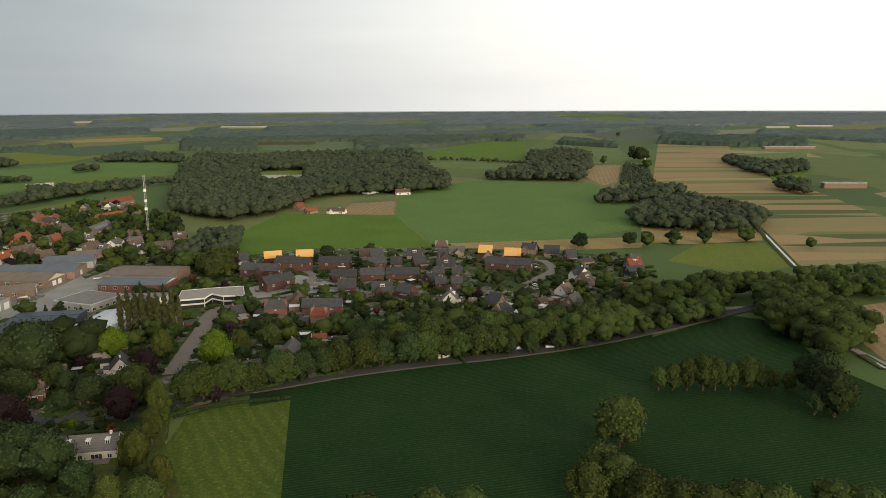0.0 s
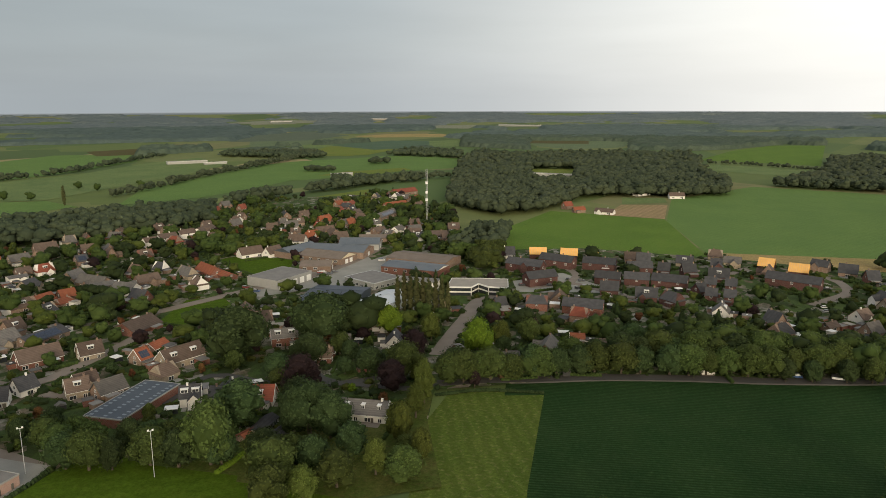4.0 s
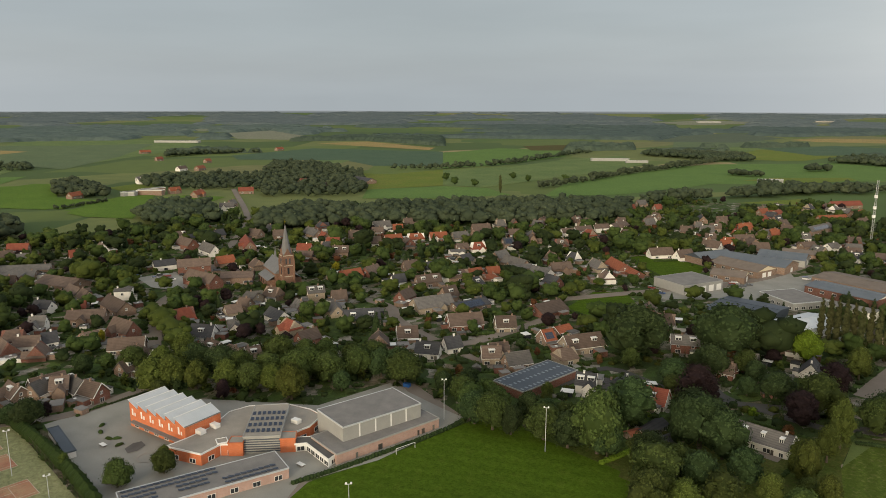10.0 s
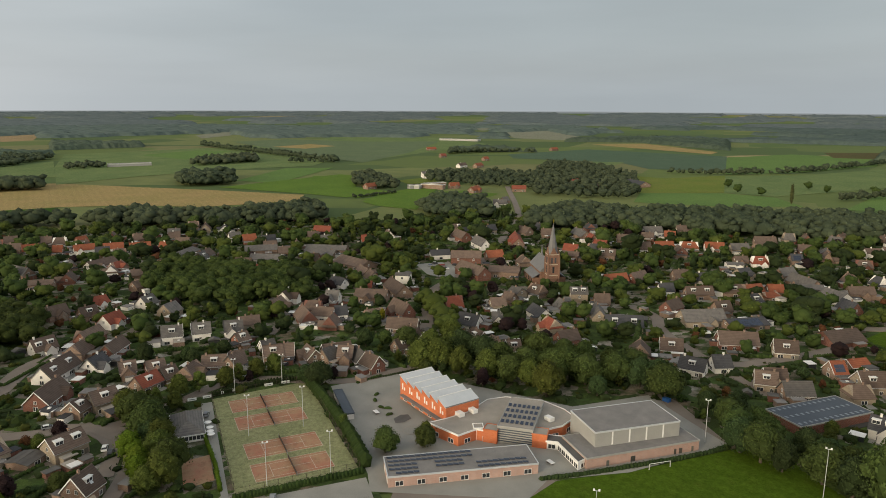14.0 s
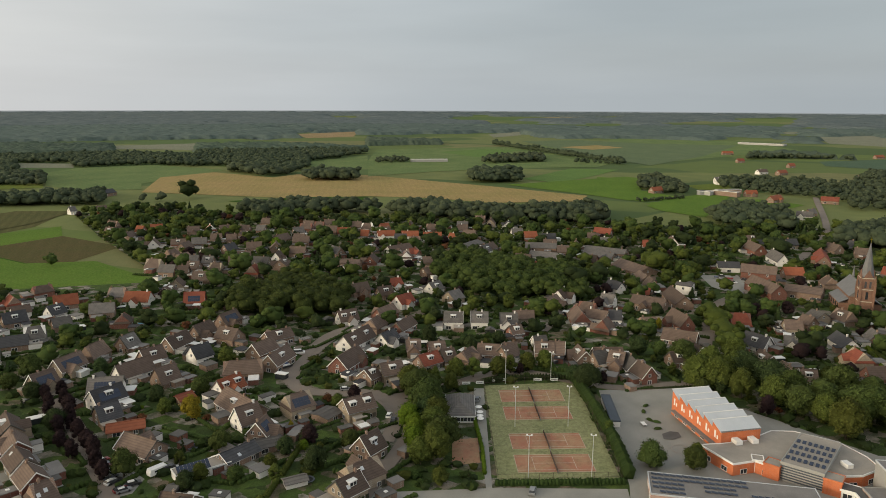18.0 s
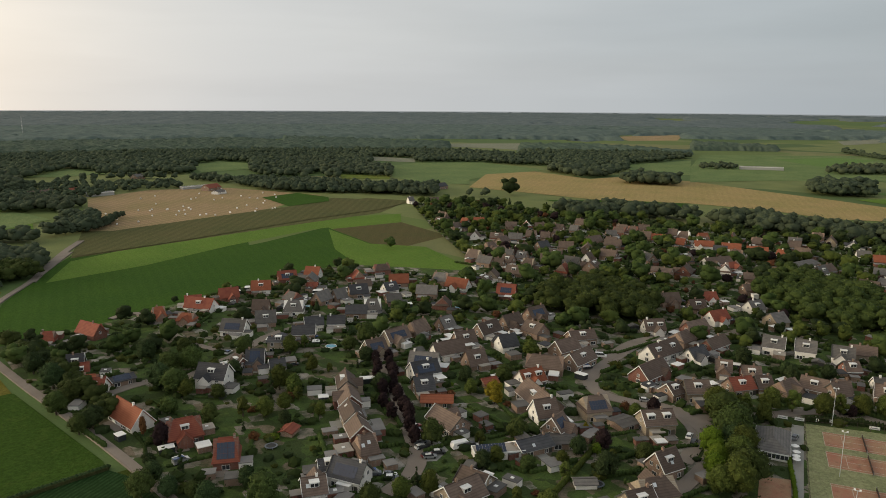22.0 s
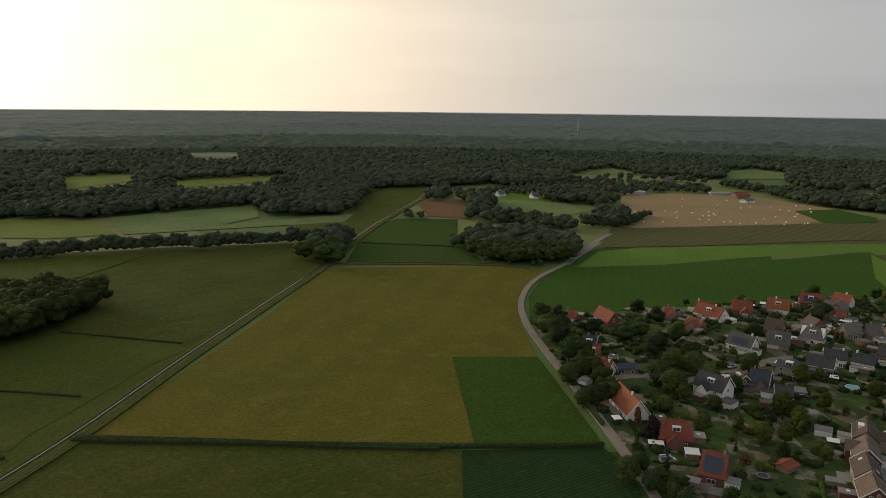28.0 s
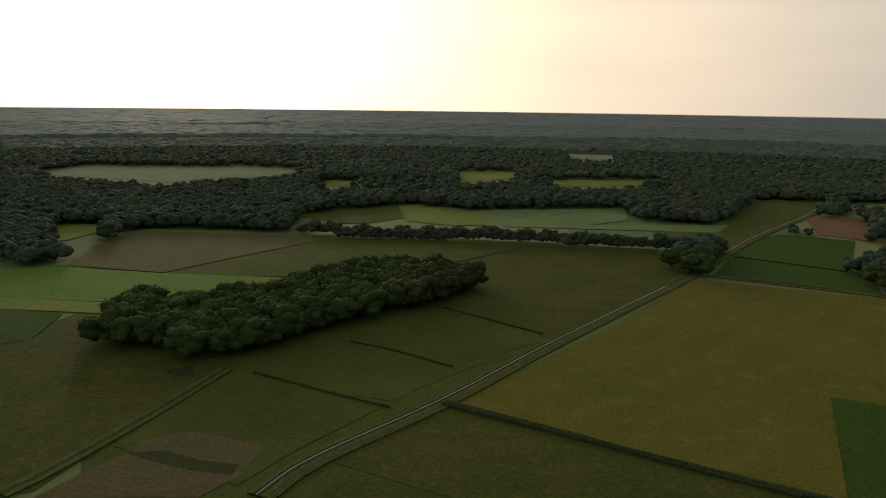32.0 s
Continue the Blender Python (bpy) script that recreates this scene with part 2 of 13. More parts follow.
def garden_mat():
    """Back gardens: small plots of lawn, beds, paving and bare soil."""
    m, nt, b = shader("garden", 0.95, 0, 0.1)
    v = place_of(nt, (0.20, 0.15, 0.0), 31)
    vo = node(nt, "ShaderNodeTexVoronoi", Scale=1.0)
    vo.distance = "CHEBYCHEV"
    nt.links.new(v, vo.inputs["Vector"])
    sc = nt.nodes.new("ShaderNodeSeparateColor")
    nt.links.new(vo.outputs["Color"], sc.inputs[0])
    rp = nt.nodes.new("ShaderNodeValToRGB")
    rp.color_ramp.interpolation = "CONSTANT"
    nt.links.new(sc.outputs[0], rp.inputs[0])
    e = rp.color_ramp.elements
    e[0].color, e[1].position, e[1].color = (0.066, 0.108, 0.028, 1), 0.26, (0.042, 0.066, 0.021, 1)
    for pos, c in ((0.5, (0.240, 0.210, 0.172, 1)), (0.64, (0.084, 0.126, 0.031, 1)), (0.76, (0.168, 0.138, 0.098, 1)), (0.86, (0.324, 0.300, 0.265, 1)), (0.92, (0.060, 0.096, 0.029, 1))):
        x = e.new(pos)
        x.color = c
    p = place_of(nt)
    col = blend(nt, span(nt, noise_of(nt, p, 0.25, 4), 0.42, 0.62, 0, 0.75), rp.outputs[0], (0.045, 0.065, 0.022))
    fine = noise_of(nt, p, 1.6, 4, 0.75)
    col = blend(nt, span(nt, fine, 0.35, 0.65, 0.6, 0.0), col, blend(nt, 1.0, col, (0.35, 0.35, 0.35), "MULTIPLY"))
    nt.links.new(col, b.inputs["Base Color"])
    relief(nt, b, fine, 0.5, 0.3)


garden_mat()


def country_mat():
    """Open country past the village: a patchwork of meadows and crops."""
    m, nt, b = shader("country", 0.95, 0, 0.1)
    v = place_of(nt, (0.0045, 0.0026, 0.0), 24)
    vo = node(nt, "ShaderNodeTexVoronoi", Scale=1.0)
    vo.distance = "CHEBYCHEV"
    nt.links.new(v, vo.inputs["Vector"])
    sc = nt.nodes.new("ShaderNodeSeparateColor")
    nt.links.new(vo.outputs["Color"], sc.inputs[0])
    rp = nt.nodes.new("ShaderNodeValToRGB")
    rp.color_ramp.interpolation = "CONSTANT"
    nt.links.new(sc.outputs[0], rp.inputs[0])
    e = rp.color_ramp.elements
    e[0].color, e[1].position, e[1].color = (0.121, 0.160, 0.046, 1), 0.3, (0.085, 0.136, 0.042, 1)
    for pos, c in ((0.5, (0.172, 0.193, 0.069, 1)), (0.68, (0.071, 0.112, 0.038, 1)), (0.82, (0.192, 0.184, 0.080, 1)), (0.92, (0.343, 0.270, 0.140, 1)), (0.96, (0.131, 0.174, 0.046, 1))):
        x = e.new(pos)
        x.color = c
    p = place_of(nt)
    col = blend(nt, span(nt, noise_of(nt, p, 0.03, 5), 0.3, 0.7, 0, 0.5), rp.outputs[0], (0.085, 0.115, 0.045))
    col = blend(nt, span(nt, noise_of(nt, p, 0.8, 3, 0.7), 0.35, 0.7, 0.3, 0.0), col, (0.05, 0.07, 0.03))
    nt.links.new(col, b.inputs["Base Color"])


country_mat()
plain("asphalt", (0.075, 0.072, 0.068), (0.055, 0.054, 0.052), 0.08, 0.9)
plain("brick_paving", (0.225, 0.190, 0.160), (0.180, 0.152, 0.128), 0.12, 0.9, fine=4.0)
plain("grey_paving", (0.31, 0.305, 0.275), (0.24, 0.237, 0.215), 0.1, 0.9, fine=3.0)
plain("bark", (0.09, 0.07, 0.05), (0.06, 0.05, 0.04), 2.0, 0.95)
leaf_mat("leaf_oak", (0.031, 0.048, 0.013), (0.107, 0.137, 0.040))
leaf_mat("leaf_lime", (0.046, 0.063, 0.013), (0.135, 0.160, 0.039))
leaf_mat("leaf_dark", (0.022, 0.038, 0.014), (0.077, 0.109, 0.042))
# from leaf_wood outwards: paler, bluer steps by distance, haze put into leaf colour
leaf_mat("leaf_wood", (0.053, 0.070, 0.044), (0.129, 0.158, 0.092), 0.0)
leaf_mat("leaf_haze_far", (0.072, 0.100, 0.091), (0.138, 0.175, 0.152), 0.0)
leaf_mat("leaf_haze_mid", (0.057, 0.083, 0.061), (0.119, 0.150, 0.106), 0.0)
leaf_mat("leaf_haze_blue", (0.114, 0.138, 0.142), (0.159, 0.184, 0.184), 0.0)
leaf_mat("leaf_copper", (0.020, 0.013, 0.015), (0.048, 0.029, 0.030), 0.15)
leaf_mat("leaf_gold", (0.17, 0.150, 0.016), (0.34, 0.29, 0.032), 0.1)
leaf_mat("leaf_lemon", (0.085, 0.135, 0.014), (0.17, 0.235, 0.025), 0.1)
leaf_mat("leaf_autumn", (0.13, 0.06, 0.03), (0.18, 0.085, 0.035), 0.1)
leaf_mat("leaf_hedge", (0.026, 0.044, 0.013), (0.077, 0.114, 0.033))
leaf_mat("leaf_poplar", (0.054, 0.056, 0.022), (0.141, 0.141, 0.058), 0.15)


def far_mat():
    """Distance at the horizon: wooded land with haze painted into its glow, fading out upwards."""
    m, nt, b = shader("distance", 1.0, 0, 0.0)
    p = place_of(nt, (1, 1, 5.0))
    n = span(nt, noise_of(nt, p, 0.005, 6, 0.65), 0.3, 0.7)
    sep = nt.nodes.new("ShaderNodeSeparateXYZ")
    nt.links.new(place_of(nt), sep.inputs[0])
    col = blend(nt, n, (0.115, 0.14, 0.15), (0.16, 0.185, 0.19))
    # paler with height: thickening haze put into the emission colour
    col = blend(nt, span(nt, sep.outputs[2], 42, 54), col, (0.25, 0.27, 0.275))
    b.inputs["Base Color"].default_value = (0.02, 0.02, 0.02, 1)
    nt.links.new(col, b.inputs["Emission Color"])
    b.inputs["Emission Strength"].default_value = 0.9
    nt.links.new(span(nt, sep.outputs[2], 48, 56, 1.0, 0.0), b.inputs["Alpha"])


far_mat()

# ---- builders ----


def mesh_of(name, verts, faces, material):
    me = bpy.data.meshes.new(name)
    me.from_pydata(verts, [], faces)
    me.update()
    me.materials.append(MATS[material])
    return me


def big_mesh(name, verts, tris, material, smooth=False, sprays=None):
    """A mesh from arrays of corners and triangles."""
    me = bpy.data.meshes.new(name)
    me.vertices.add(len(verts))
    me.vertices.foreach_set("co", np.ascontiguousarray(verts, dtype=np.float32).ravel())
    n = len(tris)
    me.loops.add(n * 3)
    me.loops.foreach_set("vertex_index", np.ascontiguousarray(tris, dtype=np.int32).ravel())
    me.polygons.add(n)
    me.polygons.foreach_set("loop_start", np.arange(0, 3 * n, 3, dtype=np.int32))
    me.polygons.foreach_set("use_smooth", np.full(n, smooth))
    me.update(calc_edges=True)
    # inner lobes take the core colour with the crown's shade painted in
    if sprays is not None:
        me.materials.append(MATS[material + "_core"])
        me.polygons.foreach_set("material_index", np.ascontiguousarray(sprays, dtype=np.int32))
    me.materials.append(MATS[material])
    return me


LEVEL = [0.0]


def hill(r):
    "How far the land has risen at a distance from the village."
    return 40.0 * (np.maximum(0.0, np.asarray(r) - 2600.0) / 2280.0) ** 2


ROAD_SPOTS = []


OPEN = []      # plots on which nothing is planted


CLEARINGS = []   # far plots that stay free of woods


def field(name, material, pts, label, clearing=False):
    """A flat plot of land lying just over the ground sheet."""
    LEVEL[0] += 0.004
    z = 0.02 + LEVEL[0]
    me = mesh_of(name, [(x, y, z + float(hill(math.hypot(x, y)) * 1.06)) for x, y in pts], [tuple(range(len(pts)))], material)
    if name != "garden_ground":
        OPEN.append(np.array(pts, float))
    if clearing:
        CLEARINGS.append(np.array(pts, float))
    ob = new(name, me)
    return tagged(ob, label, "field", kind="structure")


def smooth_line(pts, step):
    """Catmull-Rom points along a plan line."""
    P = [np.array(p, float) for p in pts]
    P = [2 * P[0] - P[1]] + P + [2 * P[-1] - P[-2]]
    out = []
    for a, b, c, d in zip(P, P[1:], P[2:], P[3:]):
        n = max(1, int(np.linalg.norm(c - b) / step))
        for i in range(n):
            u = i / n
            out.append(0.5 * (2 * b + (c - a) * u + (2 * a - 5 * b + 4 * c - d) * u * u + (3 * b - a - 3 * c + d) * u ** 3))
    out.append(P[-2])
    return out


def ribbon(name, material, pts, width, z, label, category="road", drop=0.1):
    """A road, path or verge strip with real edges."""
    line = smooth_line(pts, 6.0)
    LEVEL.append(z)
    if "paving" in material or material == "asphalt":
        ROAD_SPOTS.extend((p[0], p[1], width / 2) for p in line)
    z = z + 0.2 + 0.005 * len(LEVEL)
    vs, fs = [], []
    for i, p in enumerate(line):
        q = line[min(i + 1, len(line) - 1)] - line[max(i - 1, 0)]
        nrm = np.array((-q[1], q[0])) / (np.hypot(*q) + 1e-9) * width / 2
        for s, zz in ((1.0, -drop), (1.0, z), (-1.0, z), (-1.0, -drop)):
            vs.append((p[0] + nrm[0] * s, p[1] + nrm[1] * s, zz))
        if i:
            k = 4 * i
            for j in range(3):
                fs.append((k - 4 + j, k - 3 + j, k + 1 + j, k + j))
    return tagged(new(name, mesh_of(name, vs, fs, material)), label, category, kind="structure")

# ---- trees ----


def ball(level):
    bm = bmesh.new()
    bmesh.ops.create_icosphere(bm, subdivisions=level, radius=1.0)
    v = np.array([x.co[:] for x in bm.verts])
    f = np.array([[w.index for w in x.verts] for x in bm.faces])
    bm.free()
    return v, f


BALL1, BALL2 = ball(1), ball(2)


def crown_arrays(rng, height, width, lobes, leaves, shape="round", leaf=0.55, core=BALL2):
    """Corners and triangles of a leafy crown: uneven lobes, with loose leaf sprays standing off them."""
    V, F, S, n = [], [], [], 0
    base = height * (0.12 if shape != "poplar" else 0.05)
    for i in range(lobes):
        u = (i + 0.5) / lobes
        if shape == "poplar":
            r0 = width * 0.5 * (0.35 + 0.65 * math.sin(math.pi * min(1, u * 1.02 + 0.02)) ** 0.6)
            z, spread, r = base + (height - base) * u * 0.95, 0.35 * r0, r0 * rng.uniform(0.55, 0.8)
        elif shape == "cone":
            r0 = width * 0.5 * (1.05 - u)
            z, spread, r = base * 0.6 + (height - base * 0.6) * u * 0.93, 0.45 * r0, max(0.35, r0 * rng.uniform(0.5, 0.75))
        else:
            u = u ** 0.8
            env = math.sqrt(max(0.05, 1 - (2 * u - 0.85) ** 2 / 1.35))
            r = width * rng.uniform(0.17, 0.27)
            z, spread = base + r * 0.7 + (height - base - 1.6 * r) * u, width * 0.5 * env - r * 0.75
        a = i * 2.4 + rng.uniform(-0.5, 0.5)
        d = max(0.0, spread) * math.sqrt(rng.uniform(0.25, 1.0))
        c = np.array((d * math.cos(a), d * math.sin(a), z))
        v, f = core
        s = np.array((r, r, r * rng.uniform(0.75, 1.0)))
        jig = 1 + rng.uniform(-0.24, 0.2, (len(v), 1))
        V.append(v * s * jig * 0.93 + c)
        F.append(f + n)
        S.append(np.zeros(len(f)))
        n += len(v)
        k = leaves
        d3 = rng.normal(size=(k, 3))
        d3[:, 2] = d3[:, 2] * 0.9 + 0.25
        d3 /= np.linalg.norm(d3, axis=1)[:, None]
        ctr = c + d3 * s * rng.uniform(0.82, 1.34, (k, 1))
        t1 = np.cross(d3, rng.normal(size=(k, 3)))
        t1 /= np.linalg.norm(t1, axis=1)[:, None] + 1e-9
        t2 = np.cross(d3, t1) + d3 * rng.uniform(-0.5, 0.5, (k, 1))
        sz = leaf * rng.uniform(0.5, 1.5, (k, 1))
        tri = np.stack([ctr - t1 * sz, ctr + t1 * sz, ctr + t2 * sz * 1.5], 1).reshape(-1, 3)
        V.append(tri)
        F.append(np.arange(k * 3).reshape(-1, 3) + n)
        S.append(np.ones(k))
        n += 3 * k
    return np.concatenate(V), np.concatenate(F), np.concatenate(S)


def trunk_arrays(rng, height, girth, limbs=5, reach=2.5):
    """A tapered, slightly leaning trunk with limbs that rise into the crown."""
    V, F, n = [], [], 0

    def tube(p, q, r0, r1, sides):
        nonlocal n
        p, q = np.array(p, float), np.array(q, float)
        ax = q - p
        s1 = np.cross(ax, (0.3, 0.9, 0.1))
        s1 /= np.linalg.norm(s1)
        s2 = np.cross(ax, s1)
        s2 /= np.linalg.norm(s2)
        ang = np.linspace(0, 2 * math.pi, sides, endpoint=False)[:, None]
        ring = np.cos(ang) * s1 + np.sin(ang) * s2
        V.append(np.concatenate([p + ring * r0, q + ring * r1]))
        for i in range(sides):
            j = (i + 1) % sides
            F.append([n + i, n + j, n + sides + j])
            F.append([n + i, n + sides + j, n + sides + i])
        n += 2 * sides

    top = (rng.uniform(-0.3, 0.3), rng.uniform(-0.3, 0.3), height * 0.62)
    tube((0, 0, -0.3), (0, 0, height * 0.25), girth * 1.3, girth, 7)
    tube((0, 0, height * 0.25), top, girth, girth * 0.4, 7)
    for i in range(limbs):
        a = i * 2.4
        z = height * (0.24 + 0.28 * i / limbs)
        tube((0, 0, z), (reach * math.cos(a), reach * math.sin(a), z + height * 0.2), girth * 0.45, girth * 0.15, 5)
    return np.concatenate(V), np.array(F)


PROTO = {}


def tree_proto(key, height, width, leafm, shape="round", lobes=18, leaves=95, variants=3):
    PROTO[key] = []
    for k in range(variants):
        rng = np.random.default_rng(sum(map(ord, key)) * 10 + k)
        cv, cf, cs = crown_arrays(rng, height, width, lobes, leaves, shape, 0.0245 * width, BALL1)
        tv, tf = trunk_arrays(rng, height, 0.03 * height * (0.6 if shape == "poplar" else 1), 5, width * 0.2)
        PROTO[key].append((big_mesh("crown", cv, cf, leafm, False, cs), big_mesh("trunk", tv, tf, "bark"), height))


tree_proto("oak", 14.0, 13.5, "leaf_oak", lobes=24, leaves=105)
tree_proto("lime", 13.0, 10.5, "leaf_lime", lobes=22, leaves=105)
tree_proto("dark", 14.0, 12.5, "leaf_dark", lobes=22, leaves=105)
tree_proto("copper", 12.0, 9.0, "leaf_copper", variants=2)
tree_proto("poplar", 18.0, 4.4, "leaf_poplar", "poplar", 22, 95, 3)
tree_proto("gold", 8.0, 7.0, "leaf_gold", variants=1)
tree_proto("lemon", 9.0, 8.0, "leaf_lemon", variants=1)
tree_proto("autumn", 8.0, 5.5, "leaf_autumn", variants=1)
tree_proto("cone", 10.0, 4.0, "leaf_dark", "cone", 11, 80, 2)
tree_proto("shrub", 4.0, 4.6, "leaf_hedge", lobes=9, leaves=60)
tree_proto("sapling", 7.0, 5.0, "leaf_lime", lobes=11, leaves=80)
TREE_WORDS = {
    "oak": ("tree", "tall broad oak tree in full dark green leaf", "trees"),
    "lime": ("tree", "rounded lime tree with yellowish green summer leaves", "trees"),
    "dark": ("tree", "dense dark green chestnut tree with a heavy crown", "trees"),
    "copper": ("tree", "copper beech tree with dark purple brown leaves", "copper beeches"),
    "poplar": ("tree", "slim upright poplar in a close row of poplars", "poplar row"),
    "gold": ("tree", "small garden tree with bright golden yellow leaves", "garden trees"),
    "lemon": ("tree", "garden tree with fresh lemon green leaves", "garden trees"),
    "autumn": ("tree", "small garden tree with rusty red brown leaves", "garden trees"),
    "cone": ("conifer", "dark pointed conifer standing in a garden", "garden conifers"),
    "shrub": ("shrub", "rounded green garden shrub on the ground", "shrubs"),
    "sapling": ("tree", "young street tree with light green leaves", "young trees"),
}
NAMES = {"shrub": "shrub", "cone": "conifer", "sapling": "young_tree"}
TREES = [0]
FAR_TREES = {}
TREE_SPOTS = []
CLEAR = []      # lawns kept free of trees
WOOD_CELLS = set()


def tree(kind, x, y, height, wide=1.0, z=0.0):
    """A tree of that kind at a place, with its own turn and spread."""
    if any(math.hypot(x - a, y - b) < r for a, b, r in CLEAR):
        return None
    TREES[0] += 1
    i = TREES[0]
    TREE_SPOTS.append((x, y, height * wide * 0.22))
    if x * x + y * y > 322.0 ** 2 and kind not in ("poplar", "gold", "lemon"):
        FAR_TREES.setdefault(kind, []).append((x, y, height, wide))
        return None
    crown, trunk, h = PROTO[kind][i % len(PROTO[kind])]
    word, label, group = TREE_WORDS[kind]
    ob = new(NAMES.get(kind, "tree"))
    s = height / h
    ob.matrix_basis = Matrix.LocRotScale((x, y, z), Euler((0, 0, i * 1.7)), (s * wide, s * wide * (0.92 + 0.16 * ((i * 7) % 10) / 10), s))
    tagged(ob, label, word, group)
    for nm, me in (("trunk", trunk), ("crown", crown)):
        c = new(nm, me)
        c.parent = ob
    return ob


def tree_row(kinds, pts, gap, height, wide=1.0, jitter=1.0, seed=1):
    """Trees one after another along a plan line."""
    rng = random.Random(seed)
    line = smooth_line(pts, 1.0)
    run, due = 0.0, 0.0
    for a, b in zip(line, line[1:]):
        run += float(np.hypot(*(b - a)))
        if run >= due:
            due += gap * rng.uniform(0.8, 1.25)
            k = kinds[rng.randrange(len(kinds))]
            tree(k, b[0] + rng.uniform(-jitter, jitter), b[1] + rng.uniform(-jitter, jitter), height * rng.uniform(0.85, 1.12), wide)


def inside(poly, pts):
    """Which plan points lie inside the polygon."""
    P = np.asarray(poly, float)
    x, y = pts[:, 0], pts[:, 1]
    hit = np.zeros(len(pts), bool)
    j = len(P) - 1
    for i in range(len(P)):
        c = ((P[i, 1] > y) != (P[j, 1] > y)) & (x < (P[j, 0] - P[i, 0]) * (y - P[i, 1]) / (P[j, 1] - P[i, 1] + 1e-12) + P[i, 0])
        hit ^= c
        j = i
    return hit


def mass(seed, height, width, lobes, leaves, leaf=0.5, shape="round"):
    "A full crown for joined trees: a broad uneven body, lobes standing out of it and loose sprays over them."
    rng = np.random.default_rng(seed)
    V, F, S, n = [], [], [], 0
    v, f = BALL1
    for i in range(lobes + 1):
        if shape == "cone":
            u = i / (lobes + 1)
            c, s = np.array((0, 0, height * (0.14 + 0.8 * u))), np.array((1, 1, 1.1)) * width * 0.55 * (1.06 - u)
        elif i == 0:
            c, s = np.array((0, 0, height * 0.52)), np.array((width * 0.40, width * 0.40, height * 0.36))
        else:
            a, h = i * 2.4 + rng.uniform(-0.4, 0.4), rng.uniform(0.34, 0.84)
            d = width * 0.34 * math.sqrt(max(0.1, 1 - (h - 0.45) ** 2 * 3.2)) * rng.uniform(0.7, 1.0)
            c, s = np.array((d * math.cos(a), d * math.sin(a), height * h)), np.array((1, 1, 0.85)) * width * rng.uniform(0.17, 0.26)
        V.append(v * s * (1 + rng.uniform(-0.2, 0.2, (12, 1))) + c)
        F.append(f + n)
        S.append(np.zeros(20))
        n += 12
        d3 = rng.normal(size=(leaves, 3))
        d3[:, 2] += 0.35
        d3 /= np.linalg.norm(d3, axis=1)[:, None]
        tri = (c + d3 * s * rng.uniform(0.86, 1.1, (leaves, 1)))[:, None, :] + rng.uniform(-leaf, leaf, (leaves, 3, 3))
        V.append(tri.reshape(-1, 3))
        F.append(np.arange(3 * leaves).reshape(-1, 3) + n)
        S.append(np.ones(leaves))
        n += 3 * leaves
    return np.concatenate(V), np.concatenate(F), np.concatenate(S)


LITE = [mass(50 + k, 13.0, 11.0, 8, 46, 0.56) for k in range(8)]
CLUMP = [mass(90 + k, 13.0, 13.0, 4, 5, 0.9) for k in range(8)]
TINY = [mass(190 + k, 13.0, 15.5, 1, 0) for k in range(8)]


def scatter(protos, spots, rng, heights, full):
    """Joins many plain trees: spots (x, y), scaled to the heights."""
    V, F, S, n = [], [], [], 0
    which = rng.integers(0, len(protos), len(spots))
    for k, (v, f, sp) in enumerate(protos):
        sel = np.where(which == k)[0]
        if not len(sel):
            continue
        a = rng.uniform(0, 2 * math.pi, len(sel))
        s = heights[sel] / full
        w = s * rng.uniform(1.0, 1.35, len(sel))
        X = v[None, :, 0] * np.cos(a)[:, None] - v[None, :, 1] * np.sin(a)[:, None]
        Y = v[None, :, 0] * np.sin(a)[:, None] + v[None, :, 1] * np.cos(a)[:, None]
        P = np.stack([X * w[:, None] + spots[sel, 0:1], Y * w[:, None] + spots[sel, 1:2], np.repeat(v[None, :, 2], len(sel), 0) * s[:, None]], -1)
        V.append(P.reshape(-1, 3))
        F.append((f[None] + (np.arange(len(sel)) * len(v))[:, None, None]).reshape(-1, 3) + n)
        S.append(np.tile(sp, len(sel)))
        n += len(sel) * len(v)
    return np.concatenate(V), np.concatenate(F), np.concatenate(S)


def carved(q, broad):
    """Which places lie on a clearing; a broad forest also stays clear of the strip in front, where its own height would hide the plot."""
    hit = np.zeros(len(q), bool)
    for o in CLEARINGS:
        lo, hi = o.min(0), o.max(0)
        for k in (1.0, 1.06, 1.13) if broad else (1.0,):
            p = q * k
            box = np.where((p > lo).all(1) & (p < hi).all(1) & ~hit)[0]
            if len(box):
                hit[box] = inside(o, p[box])
    return hit


